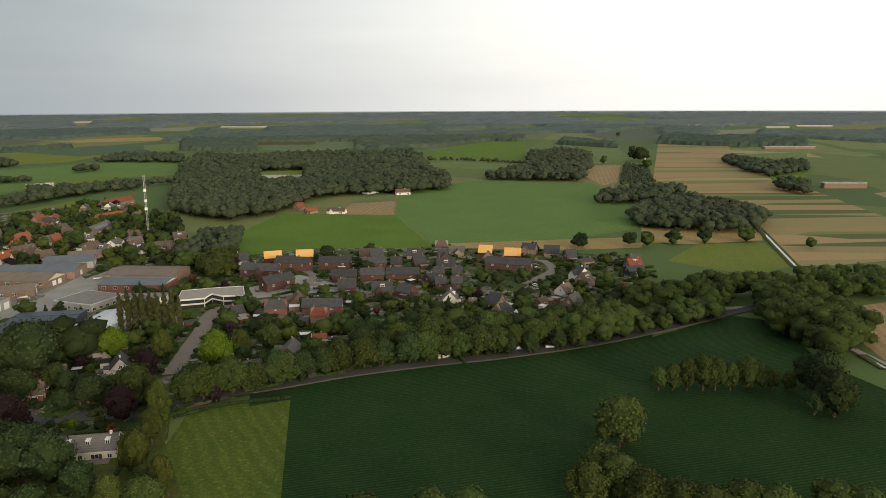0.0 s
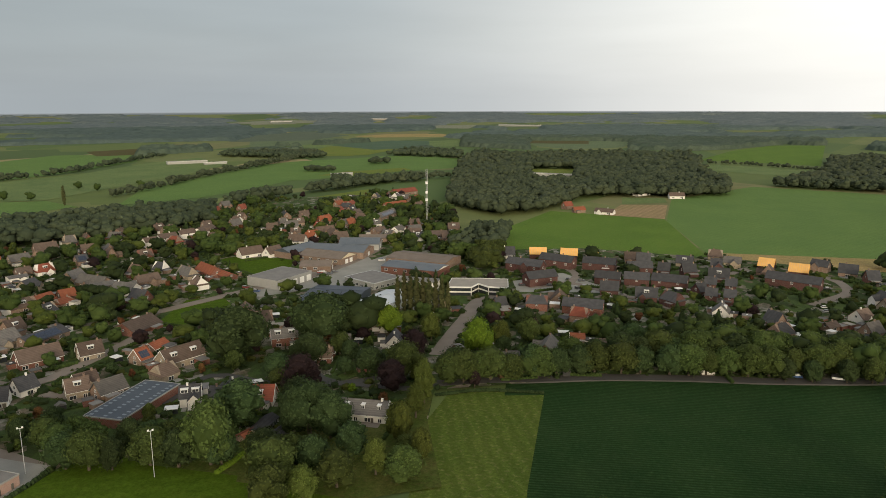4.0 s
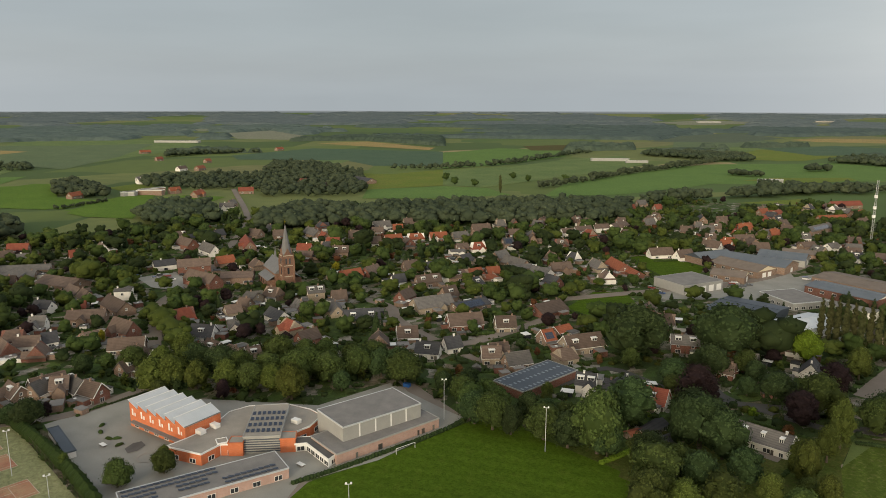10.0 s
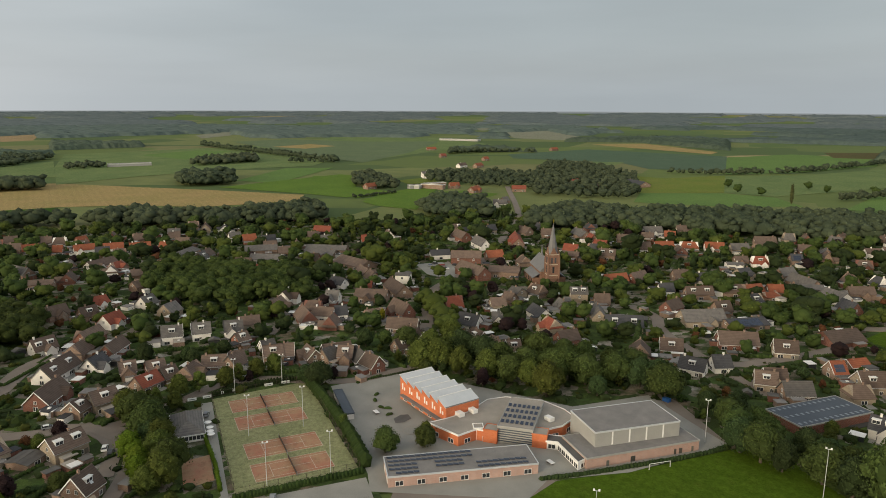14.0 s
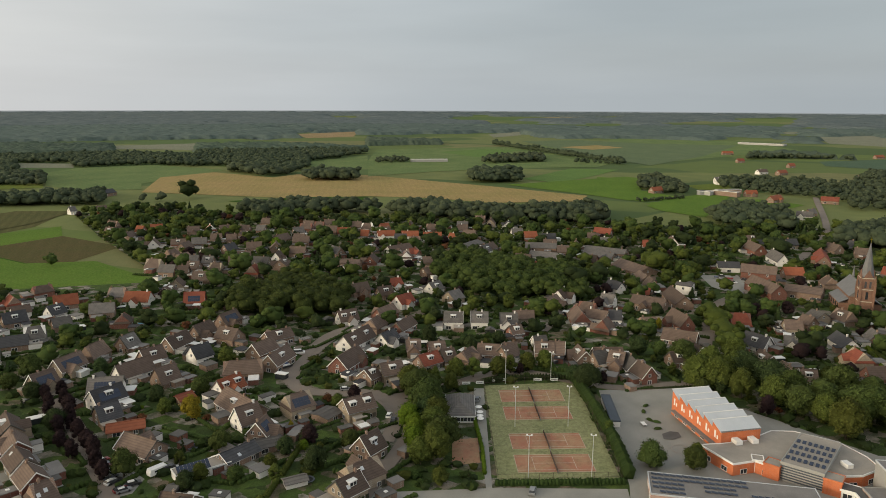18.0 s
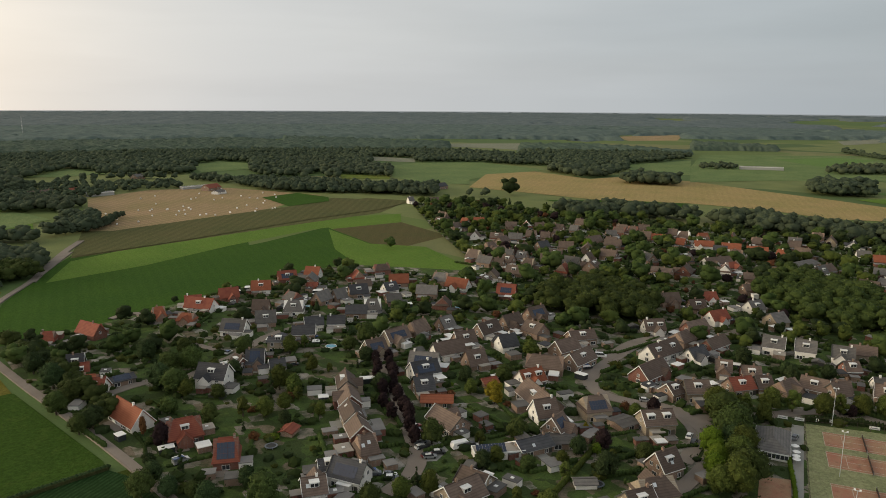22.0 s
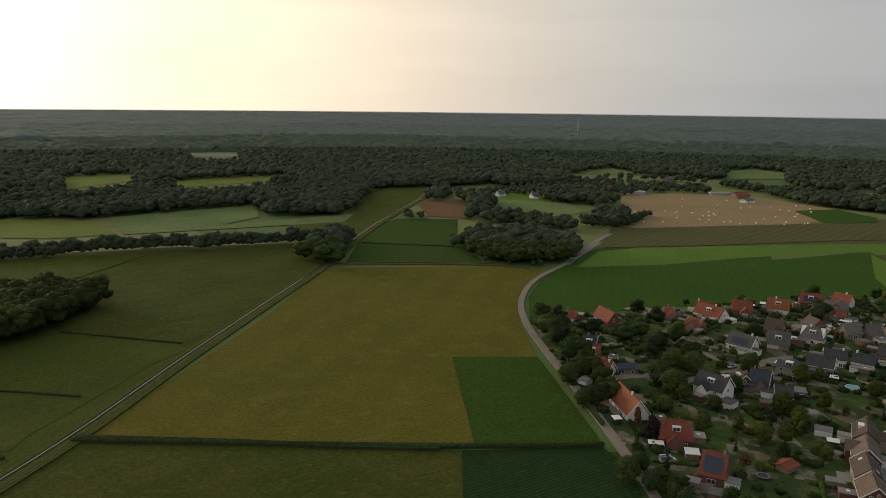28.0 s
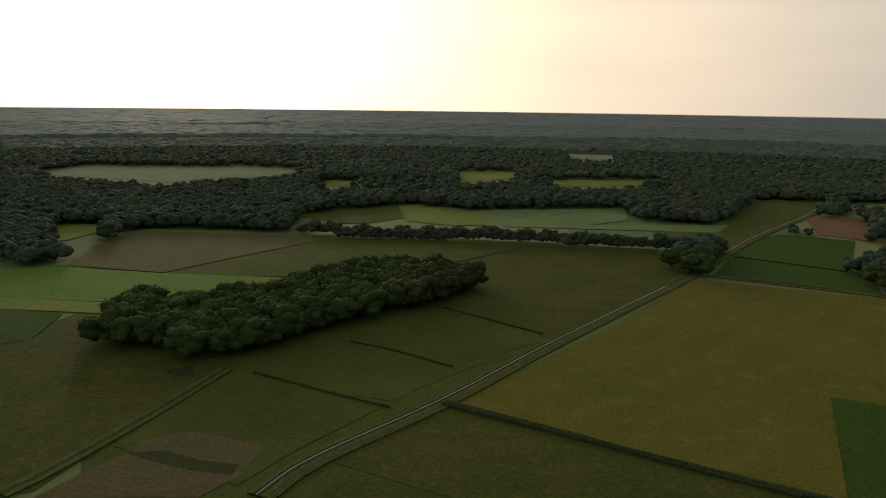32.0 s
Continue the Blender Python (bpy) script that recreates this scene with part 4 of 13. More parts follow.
def house(x, y, turn, length, depth, eave, ridge, roof, wall, extras, label, near):
    """A gabled house: ridge along its own x axis."""
    HOUSES[0] += 1
    rng = random.Random(HOUSES[0])
    low = ridge < 4.6
    ob = thing("shed" if low else "house", x, y, turn, label, "shed" if low else "house", "sheds" if low else "houses")
    L, D = length / 2, depth / 2
    o = 0.25
    bm = bmesh.new()
    pent = [(-D, 0), (D, 0), (D, eave), (0, ridge - 0.12), (-D, eave)]
    a = [bm.verts.new((-L + o, p, q)) for p, q in pent]
    b = [bm.verts.new((L - o, p, q)) for p, q in pent]
    bm.faces.new(a), bm.faces.new(b[::-1])
    for i in range(5):
        j = (i + 1) % 5
        bm.faces.new((a[i], b[i], b[j], a[j]))
    s = (ridge - eave) / D
    kind = rng.random() if not low and roof != "roof_timber" and "x" not in extras else 1.0
    back = 1 if rng.random() < 0.5 else -1
    wx, ww, wl, we = rng.uniform(-0.5, 0.5) * L, rng.uniform(2.0, 2.7), rng.uniform(1.6, 3.4), eave - 0.4
    wr = min(ridge - 0.5, we + ww * 1.05)
    if kind < 0.38:      # a gabled wing across the back or front
        c = [bm.verts.new((wx + p, back * (D - 2.5), q)) for p, q in ((-ww, 0), (ww, 0), (ww, we), (0, wr - 0.1), (-ww, we))]
        d = [bm.verts.new((wx + p, back * (D + wl), q)) for p, q in ((-ww, 0), (ww, 0), (ww, we), (0, wr - 0.1), (-ww, we))]
        bm.faces.new(d)
        for i in range(5):
            j = (i + 1) % 5
            bm.faces.new((c[i], c[j], d[j], d[i]))
    elif kind < 0.78:    # a flat roofed annex
        box_into(bm, wx - ww, wx + ww, min(back * (D - 0.1), back * (D + wl)), max(back * (D - 0.1), back * (D + wl)), 0, 2.7)
    part("wall", bm, wall, ob)
    e = 0.45
    bm = bmesh.new()
    hip = "h" in extras or (not low and rng.random() < 0.10 and length > 9)
    cut = 0.0 if not hip else min(L * 0.5, D * 0.7)
    slab_into(bm, ((-L - 0.2, -D - e, eave - s * e), (L + 0.2, -D - e, eave - s * e), (L + 0.2 - cut, 0, ridge), (-L - 0.2 + cut, 0, ridge)), 0.2)
    slab_into(bm, ((L + 0.2, D + e, eave - s * e), (-L - 0.2, D + e, eave - s * e), (-L - 0.2 + cut, 0, ridge), (L + 0.2 - cut, 0, ridge)), 0.2)
    if kind < 0.38:
        t = (wr - we) / ww
        y0, y1 = back * max(0.3, D - (wr - eave) / s - 0.5), back * (D + wl + 0.25)
        for sx in (-1, 1):
            q = [(wx + sx * (ww + 0.3), y0, we - 0.3 * t), (wx + sx * (ww + 0.3), y1, we - 0.3 * t), (wx, y1, wr), (wx, y0, wr)]
            slab_into(bm, tuple(q if sx * back > 0 else q[::-1]), 0.16)
    part("roof", bm, roof, ob)
    if 0.38 <= kind < 0.78:
        y0, y1 = sorted((back * (D + 0.02), back * (D + wl + 0.2)))
        part("annex_roof", boxes((wx - ww - 0.2, wx + ww + 0.2, y0, y1, 2.7, 2.95)), rng.choice(("flat_roof", "dark_flat_roof", "white_paint", "pale_flat_roof", "flat_roof")), ob)
    if near:
        part("ridge", boxes((-L - 0.2 + cut, L + 0.2 - cut, -0.16, 0.16, ridge - 0.1, ridge + 0.12)), roof, ob)
    SPOTS.append((x, y, turn, length, depth, near, low))
    steps = max(1, round(length / 7))
    for k in range(steps):
        u = ((k + 0.5) / steps - 0.5) * length
        FOOT.append((x + u * math.cos(radians(turn)), y + u * math.sin(radians(turn)), max(depth / 2 + 1.3, 3.0)))
    if hip:
        for sx in (1, -1):
            bm = bmesh.new()
            t = [bm.verts.new(c) for c in ((sx * (L + 0.22), -sx * (D + e), eave - s * e), (sx * (L + 0.22), sx * (D + e), eave - s * e), (sx * (L + 0.2 - cut), 0, ridge + 0.02))]
            u = [bm.verts.new(v.co - Vector((0, 0, 0.2))) for v in t]
            bm.faces.new(t), bm.faces.new(u[::-1])
            for i in range(3):
                bm.faces.new((t[i], u[i], u[(i + 1) % 3], t[(i + 1) % 3]))
            part("hip", bm, roof, ob)
    if roof == "roof_timber":
        for k in range(int(length / 1.2) + 1):
            part("rafter", boxes((-0.05, 0.05, -0.05, 0.05, 0, math.hypot(D + e, (D + e) * s))), "pale_brick", ob, "",
                 Matrix.Translation((-L + k * 1.2, -D - e, eave - s * e + 0.1)) @ Euler((-math.atan2(1, s), 0, 0)).to_matrix().to_4x4())
        return ob
    if not low:
        cx = rng.choice((-0.8, -0.3, 0.35, 0.8)) * (L - 0.8)
        c = part("chimney", boxes((cx - 0.35, cx + 0.35, -0.3, 0.3, ridge - 0.9, ridge + 0.75), (cx - 0.42, cx + 0.42, -0.37, 0.37, ridge + 0.75, ridge + 0.85)), "white_render" if wall == "white_render" else "brown_brick", ob)
        if near == 2:
            part("chimney_pot", POT, None, c, "", Matrix.Translation((cx, 0, ridge + 0.85)))
    n = max(1, int(length / (4.2 if near else 8.0)))
    ax = Vector((math.cos(radians(turn)), math.sin(radians(turn))))
    open_side = 1 if (-ax.y * x + ax.x * y) < 0 else -1      # the side towards the open pitch
    open_end = 1 if (ax.x * x + ax.y * y) < 0 else -1
    for side in (-1, 1) if near else (open_side,):
        base = pose(0, 0, 0, 0, 0, 0 if side < 0 else 180)
        for k in range(n):
            px = -L + (k + 0.5) * length / n
            if k == n // 2 and n > 1 and side == open_side:
                part("door", DOOR, None, ob, "", base @ Matrix.Translation((px + 1.5, -D, 0.05)))
            if eave > 2.4 and (near or eave < 5):
                put_window(ob, (2.2, 1.4) if k % 2 == 0 else (1.2, 1.3), base @ Matrix.Translation((px, -D, 0.8)), near)
            if eave >= 5:
                put_window(ob, (1.2, 1.3), base @ Matrix.Translation((px, -D, 3.5)), near)
    for side in (-1, 1) if near else (open_end,):
        if not low and not hip:
            for px in ((-1.3, 1.3) if near == 2 else (0,)):
                put_window(ob, (1.0, 1.1), pose(0, 0, 0, 0, 0, 90 * side) @ Matrix.Translation((px, -L + o, min(eave, 4.2) - 0.2)), near)
            if near:
                put_window(ob, (1.6, 1.5), pose(0, 0, 0, 0, 0, 90 * side) @ Matrix.Translation((0, -L + o, 0.8)), near)
    if near and not hip and not low:
        for side in (open_end,) if near < 2 else (-1, 1):   # verge boards
            bm = bmesh.new()
            for sy in (-1, 1):
                slab_into(bm, ((side * (L + 0.16), sy * (D + e), eave - s * e + 0.06), (side * (L + 0.27), sy * (D + e), eave - s * e + 0.06), (side * (L + 0.27), 0, ridge + 0.06), (side * (L + 0.16), 0, ridge + 0.06)), 0.3)
            part("verge_board", bm, "white_paint" if rng.random() < 0.55 else "door_paint", ob)
        for side in (open_side,) if near < 2 else (-1, 1):
            part("gutter", boxes((-L - 0.1, L + 0.1, side * (D + e) - 0.08, side * (D + e) + 0.08, eave - s * e - 0.22, eave - s * e - 0.06)), "white_paint" if rng.random() < 0.6 else "galvanised", ob)
    lift = math.degrees(math.atan(s))
    dorm = extras.count("m") or (1 if near and not low and not hip and "s" not in extras and random.Random(HOUSES[0] + 500).random() < 0.5 else 0)
    for k in range(dorm):
        px = -L + (k + 0.5) * length / dorm
        yy, zz = -D * 0.62, eave + s * D * 0.38
        for side in (open_side,):
            mm = pose(0, 0, 0, 0, 0, 0 if side < 0 else 180)
            w = 1.2 if dorm > 2 else 2.6
            d = part("dormer", boxes((px - w / 2, px + w / 2, yy, yy + 2.2, zz - 0.2, zz + 1.25), (px - w / 2 - 0.15, px + w / 2 + 0.15, yy - 0.2, yy + 2.3, zz + 1.25, zz + 1.42)), "white_paint", ob, "white boarded dormer", mm)
            put_window(d, (1.0, 1.1) if w < 2 else (2.2, 1.4), Matrix.Translation((px, yy - 0.02, zz - 0.1)) if w < 2 else Matrix.LocRotScale((px, yy - 0.02, zz), None, (1, 1, 0.75)), 0)
    if "s" in extras:
        cols, rws = max(2, int(length * 0.7 / 1.1)), 2 if D < 4.6 else 3
        for side in (open_side,):
            for i in range(cols):
                for j in range(rws):
                    u = D - 0.9 - j * 1.72 * math.cos(math.atan(s))
                    if u < 0.4:
                        continue
                    mm = pose(0, 0, 0, 0, 0, 0 if side < 0 else 180) @ Matrix.Translation(((i - (cols - 1) / 2) * 1.06, -u, eave + (D - u) * s + 0.08)) @ pose(0, 0, 0, lift)
                    part("solar_panel", PANEL, None, ob, "", mm)
    elif not low and near == 2 and rng.random() < 0.8:
        for k in range(rng.randint(1, 2)):
            u = D * rng.uniform(0.35, 0.7)
            side = rng.choice((-1, 1))
            mm = pose(0, 0, 0, 0, 0, 0 if side < 0 else 180) @ Matrix.Translation((rng.uniform(-0.7, 0.7) * L, -u, eave + (D - u) * s + 0.02)) @ pose(0, 0, 0, lift)
            part("skylight", SKYLIGHT, None, ob, "", mm)
    return ob


def flat_block(name, x, y, turn, lx, ly, h, wall, roof, label, category, windows=0, fascia="white_paint", z=0.0, parent=None, roof_h=0.25):
    """A flat-roofed block with a parapet edge and rows of windows."""
    ob = parent or thing(name, x, y, turn, label, category, "", float(hill(math.hypot(x, y))))
    m = None if parent is None else pose(x, y, z, 0, 0, turn)
    part("wall", boxes((-lx / 2, lx / 2, -ly / 2, ly / 2, 0, h)), wall, ob, "", m)
    part("roof", boxes((-lx / 2 + 0.12, lx / 2 - 0.12, -ly / 2 + 0.12, ly / 2 - 0.12, h, h + roof_h * 0.5)), roof, ob, "", m)
    e = 0.15
    part("fascia", boxes((-lx / 2 - e, lx / 2 + e, -ly / 2 - e, -ly / 2 + 0.1, h - 0.25, h + roof_h), (-lx / 2 - e, lx / 2 + e, ly / 2 - 0.1, ly / 2 + e, h - 0.25, h + roof_h),
                         (-lx / 2 - e, -lx / 2 + 0.1, -ly / 2 + 0.1, ly / 2 - 0.1, h - 0.25, h + roof_h), (lx / 2 - 0.1, lx / 2 + e, -ly / 2 + 0.1, ly / 2 - 0.1, h - 0.25, h + roof_h)), fascia, ob, "", m)
    if windows:
        mm = m or Matrix.Identity(4)
        n = max(1, int(lx / windows))
        for lev in range(max(1, int(h / 3.2))):
            for side in (0, 180):
                for k in range(n):
                    part("window", WIN[(2.2, 1.4)], None, ob, "", mm @ pose(0, 0, 0, 0, 0, side) @ Matrix.Translation((-lx / 2 + (k + 0.5) * lx / n, -ly / 2, 0.9 + lev * 3.1)))
            n2 = max(1, int(ly / windows))
            for side in (90, -90):
                for k in range(n2):
                    part("window", WIN[(2.2, 1.4)], None, ob, "", mm @ pose(0, 0, 0, 0, 0, side) @ Matrix.Translation((-ly / 2 + (k + 0.5) * ly / n2, -lx / 2, 0.9 + lev * 3.1)))
    return ob


def hall(x, y, turn, length, depth, eave, ridge, roof, wall, gable, label, doors=0):
    """An industrial hall with a shallow ridge, sheet roof in bays and its own gable colour."""
    ob = thing("industrial_hall", x, y, turn, label, "hall", "industrial halls")
    L, D = length / 2, depth / 2
    part("wall", boxes((-L, L, -D, D, 0, eave)), wall, ob)
    for side in (-1, 1):
        bm = bmesh.new()
        pts = [(side * L, -D, eave), (side * L, D, eave), (side * L, 0, ridge - 0.1)]
        a = [bm.verts.new(p) for p in pts]
        b = [bm.verts.new((p[0] - side * 0.3, p[1], p[2])) for p in pts]
        bm.faces.new(a), bm.faces.new(b[::-1])
        for i in range(3):
            bm.faces.new((a[i], b[i], b[(i + 1) % 3], a[(i + 1) % 3]))
        part("gable", bm, gable, ob)
    n = max(2, int(length / 6))
    s = (ridge - eave) / D
    for side in (-1, 1):
        for k in range(n):
            x0, x1 = -L - 0.3 + k * (length + 0.6) / n, -L - 0.3 + (k + 1) * (length + 0.6) / n - 0.06
            bm = bmesh.new()
            q = [(x0, side * (D + 0.3), eave - 0.3 * s), (x1, side * (D + 0.3), eave - 0.3 * s), (x1, 0, ridge), (x0, 0, ridge)]
            slab_into(bm, q if side < 0 else q[::-1], 0.15)
            part("roof_sheet", bm, roof, ob)
    part("ridge", boxes((-L - 0.3, L + 0.3, -0.3, 0.3, ridge - 0.1, ridge + 0.1)), roof, ob)
    for k in range(doors):
        py = (k - (doors - 1) / 2) * 5.5
        for side in (-1, 1):
            part("roller_door", boxes((side * L - 0.08, side * L + 0.08, py - 1.8, py + 1.8, 0, min(3.8, eave - 0.3))), "white_paint", ob)
    for side in (0, 180):
        for k in range(int(length / 7)):
            part("window", WIN[(2.2, 1.4)], None, ob, "", pose(0, 0, 0, 0, 0, side) @ Matrix.Translation((-L + (k + 0.5) * 7, -D, eave * 0.5)))
    return ob

# ---- large single buildings ----
field_mat("court_green", (0.285, 0.292, 0.155), (0.255, 0.270, 0.137), (0.315, 0.308, 0.180), 0, 0, 0, 0.06)


def clay_mat():
    """Sanded court surface: brick red worn through to pale sand, with damp dark patches."""
    m, nt, b = shader("court_red", 0.95, 0, 0.1)
    p = place_of(nt)
    col = blend(nt, span(nt, noise_of(nt, p, 0.13, 6, 0.65), 0.36, 0.62), (0.37, 0.165, 0.11), (0.37, 0.255, 0.155))
    col = blend(nt, span(nt, noise_of(nt, p, 0.5, 5, 0.7), 0.52, 0.72, 0, 0.6), col, (0.17, 0.10, 0.06))
    fine = noise_of(nt, p, 3.0, 3, 0.7)
    col = blend(nt, span(nt, fine, 0.35, 0.7, 0.3, 0.0), col, (0.16, 0.09, 0.06))
    nt.links.new(col, b.inputs["Base Color"])
    relief(nt, b, fine, 0.2, 0.03)


clay_mat()
plain("line_paint", (0.52, 0.44, 0.36), (0.42, 0.36, 0.29), 0.5, 0.8)
plain("net", (0.05, 0.035, 0.03), (0.07, 0.05, 0.04), 2.0, 0.9)
plain("stone_trim", (0.5, 0.45, 0.36), (0.42, 0.38, 0.3), 1.0, 0.9)
plain("slate", (0.13, 0.135, 0.14), (0.17, 0.17, 0.175), 0.4, 0.6)
plain("water", (0.10, 0.12, 0.13), (0.12, 0.14, 0.15), 0.02, 0.08, 0, 0.6, bump=0)


def gable_into(bm, x0, x1, y0, y1, z0, z1):
    """A roof block: ridge along x."""
    ym = (y0 + y1) / 2
    a = [bm.verts.new(c) for c in ((x0, y0, z0), (x0, y1, z0), (x0, ym, z1))]
    b = [bm.verts.new(c) for c in ((x1, y0, z0), (x1, y1, z0), (x1, ym, z1))]
    bm.faces.new(a), bm.faces.new(b[::-1])
    for i in range(3):
        bm.faces.new((a[i], b[i], b[(i + 1) % 3], a[(i + 1) % 3]))


def pyramid_into(bm, r, z0, z1, sides=8, turn=0.0, top=0.05):
    lo = [bm.verts.new((r * math.cos(turn + 2 * math.pi * i / sides), r * math.sin(turn + 2 * math.pi * i / sides), z0)) for i in range(sides)]
    hi = [bm.verts.new((top * math.cos(turn + 2 * math.pi * i / sides), top * math.sin(turn + 2 * math.pi * i / sides), z1)) for i in range(sides)]
    bm.faces.new(lo[::-1]), bm.faces.new(hi)
    for i in range(sides):
        j = (i + 1) % sides
        bm.faces.new((lo[i], lo[j], hi[j], hi[i]))


def church(x, y, turn):
    """Brick church: a west tower with buttresses and a slate spire, the nave behind it along +x."""
    ob = thing("church", x, y, turn, "brick village church with a slender grey slate spire", "church")
    w = 3.3
    t = part("tower", boxes((-w, w, -w, w, 0, 21)), "church_brick", ob)
    for sx in (-1, 1):
        for sy in (-1, 1):
            part("buttress", boxes((sx * w - 0.55, sx * w + 0.55, sy * w - 0.55, sy * w + 0.55, 0, 17)), "church_brick", t)
            bm = bmesh.new()
            pyramid_into(bm, 0.8, 17, 22.5, 4, math.pi / 4)
            part("pinnacle", bm, "church_brick", t, "", Matrix.Translation((sx * w, sy * w, 0)))
    for z in (8.0, 14.5, 20.6):
        part("string_course", boxes((-w - 0.15, w + 0.15, -w - 0.15, w + 0.15, z, z + 0.4)), "stone_trim", t)
    for a in (0, 90, 180, 270):
        for px in (-1.1, 1.1):
            part("belfry_louvre", boxes((px - 0.5, px + 0.5, -w - 0.1, -w + 0.05, 15.6, 19.0)), "slate_tiles", t, "", pose(0, 0, 0, 0, 0, a))
        part("lancet_window", boxes((-0.6, 0.6, -w - 0.1, -w + 0.05, 9.5, 13.5)), "dark_glass", t, "", pose(0, 0, 0, 0, 0, a))
        bm = bmesh.new()
        gable_into(bm, -0.1, 0.5, -2.2, 2.2, 21.0, 25.0)
        part("spire_gable", bm, "church_brick", t, "", pose(0, 0, 0, 0, 0, a) @ Matrix.Translation((w - 0.5, 0, 0)))
    bm = bmesh.new()
    pyramid_into(bm, w * 1.02, 21, 39.5, 8, math.pi / 8)
    part("spire", bm, "slate", ob)
    part("cross", boxes((-0.07, 0.07, -0.07, 0.07, 39.3, 42), (-0.08, 0.08, -0.6, 0.6, 40.8, 41)), "leaf_gold", ob)
    nave = part("nave", boxes((w, 30, -6.0, 6.0, 0, 9)), "church_brick", ob)
    bm = bmesh.new()
    gable_into(bm, w, 30.3, -6.5, 6.5, 9, 15.5)
    part("nave_roof", bm, "slate", ob)
    for sy in (-1, 1):
        part("aisle", boxes((w + 2, 27, sy * 8.2 - 2.2, sy * 8.2 + 2.2, 0, 4.8)), "church_brick", ob)
        bm = bmesh.new()
        q = [(w + 1.8, sy * 10.7, 4.7), (27.2, sy * 10.7, 4.7), (27.2, sy * 6, 7.4), (w + 1.8, sy * 6, 7.4)]
        slab_into(bm, q if sy < 0 else q[::-1], 0.2)
        part("aisle_roof", bm, "slate", ob)
        for k in range(6):
            part("lancet_window", boxes((w + 4 + k * 4.2 - 0.6, w + 4 + k * 4.2 + 0.6, sy * 10.45 - 0.06, sy * 10.45 + 0.06, 1.5, 4)), "dark_glass", nave)
    bm = bmesh.new()
    pyramid_into(bm, 6.0, 0, 8.5, 8, math.pi / 8, 6.0)
    part("apse", bm, "church_brick", ob, "", Matrix.Translation((30, 0, 0)))
    bm = bmesh.new()
    pyramid_into(bm, 6.4, 8.5, 14, 8, math.pi / 8)
    part("apse_roof", bm, "slate", ob, "", Matrix.Translation((30, 0, 0)))
    bm = bmesh.new()
    pyramid_into(bm, 0.9, 15, 22, 6, 0)
    part("roof_turret", bm, "slate", ob, "", Matrix.Translation((24, 0, 0)))
    return ob


def saw_hall(x, y, turn, lx, ly, h):
    """School hall with a saw-tooth roof: six pale metal slopes over orange brick."""
    ob = thing("school_hall", x, y, turn, "orange brick school hall with a saw-tooth pale metal roof", "school building")
    part("wall", boxes((-lx / 2, lx / 2, -ly / 2, ly / 2, 0, h - 1.2)), "orange_brick", ob)
    n = 6
    for k in range(n):
        x0, x1 = -lx / 2 + k * lx / n, -lx / 2 + (k + 1) * lx / n
        bm = bmesh.new()
        a = [bm.verts.new(c) for c in ((x0, -ly / 2, h - 1.2), (x1, -ly / 2, h - 1.2), (x0, -ly / 2, h + 0.9))]
        b = [bm.verts.new(c) for c in ((x0, ly / 2, h - 1.2), (x1, ly / 2, h - 1.2), (x0, ly / 2, h + 0.9))]
        bm.faces.new(a), bm.faces.new(b[::-1])
        for i in range(3):
            bm.faces.new((a[i], b[i], b[(i + 1) % 3], a[(i + 1) % 3]))
        tooth = part("saw_tooth", bm, "orange_brick", ob)
        bm = bmesh.new()
        slab_into(bm, ((x0 - 0.15, -ly / 2 - 0.3, h + 1.05), (x1 + 0.1, -ly / 2 - 0.3, h - 1.0), (x1 + 0.1, ly / 2 + 0.3, h - 1.0), (x0 - 0.15, ly / 2 + 0.3, h + 1.05)), 0.14)
        part("roof_slope", bm, "pale_metal", tooth)
        part("clerestory", boxes((x0 - 0.05, x0 + 0.05, -ly / 2 + 0.5, ly / 2 - 0.5, h - 0.7, h + 0.7)), "dark_glass", tooth)
        # dark strip added in the valley to draw the shading line between slopes
        part("valley_gutter", boxes((x1 - 0.25, x1 + 0.2, -ly / 2 - 0.2, ly / 2 + 0.2, h - 1.0, h - 0.82)), "flat_roof", tooth)
        part("ridge_trim", boxes((x0 - 0.25, x0 + 0.05, -ly / 2 - 0.32, ly / 2 + 0.32, h + 1.0, h + 1.16)), "white_paint", tooth)
        for sy in (-1, 1):
            xm = (x0 + x1) / 2
            part("window", boxes((xm - 1.2, xm - 0.4, sy * ly / 2 - 0.08, sy * ly / 2 + 0.08, h - 4.2, h - 1.8), (xm + 0.2, xm + 0.9, sy * ly / 2 - 0.08, sy * ly / 2 + 0.08, h - 4.2, h - 3.0)), "white_paint", ob)
    for sy in (-1, 1):
        part("canopy", boxes((-lx / 2 + 2, lx / 2, sy * (ly / 2 + 0.9) - 0.9, sy * (ly / 2 + 0.9) + 0.9, 2.9, 3.15)), "flat_roof", ob)
        for k in range(5):
            part("window", WIN[(2.2, 1.4)], None, ob, "", pose(0, 0, 0, 0, 0, 0 if sy < 0 else 180) @ Matrix.Translation((-lx / 2 + 3.5 + k * lx / 5.5, -ly / 2, 0.9)))
    return ob


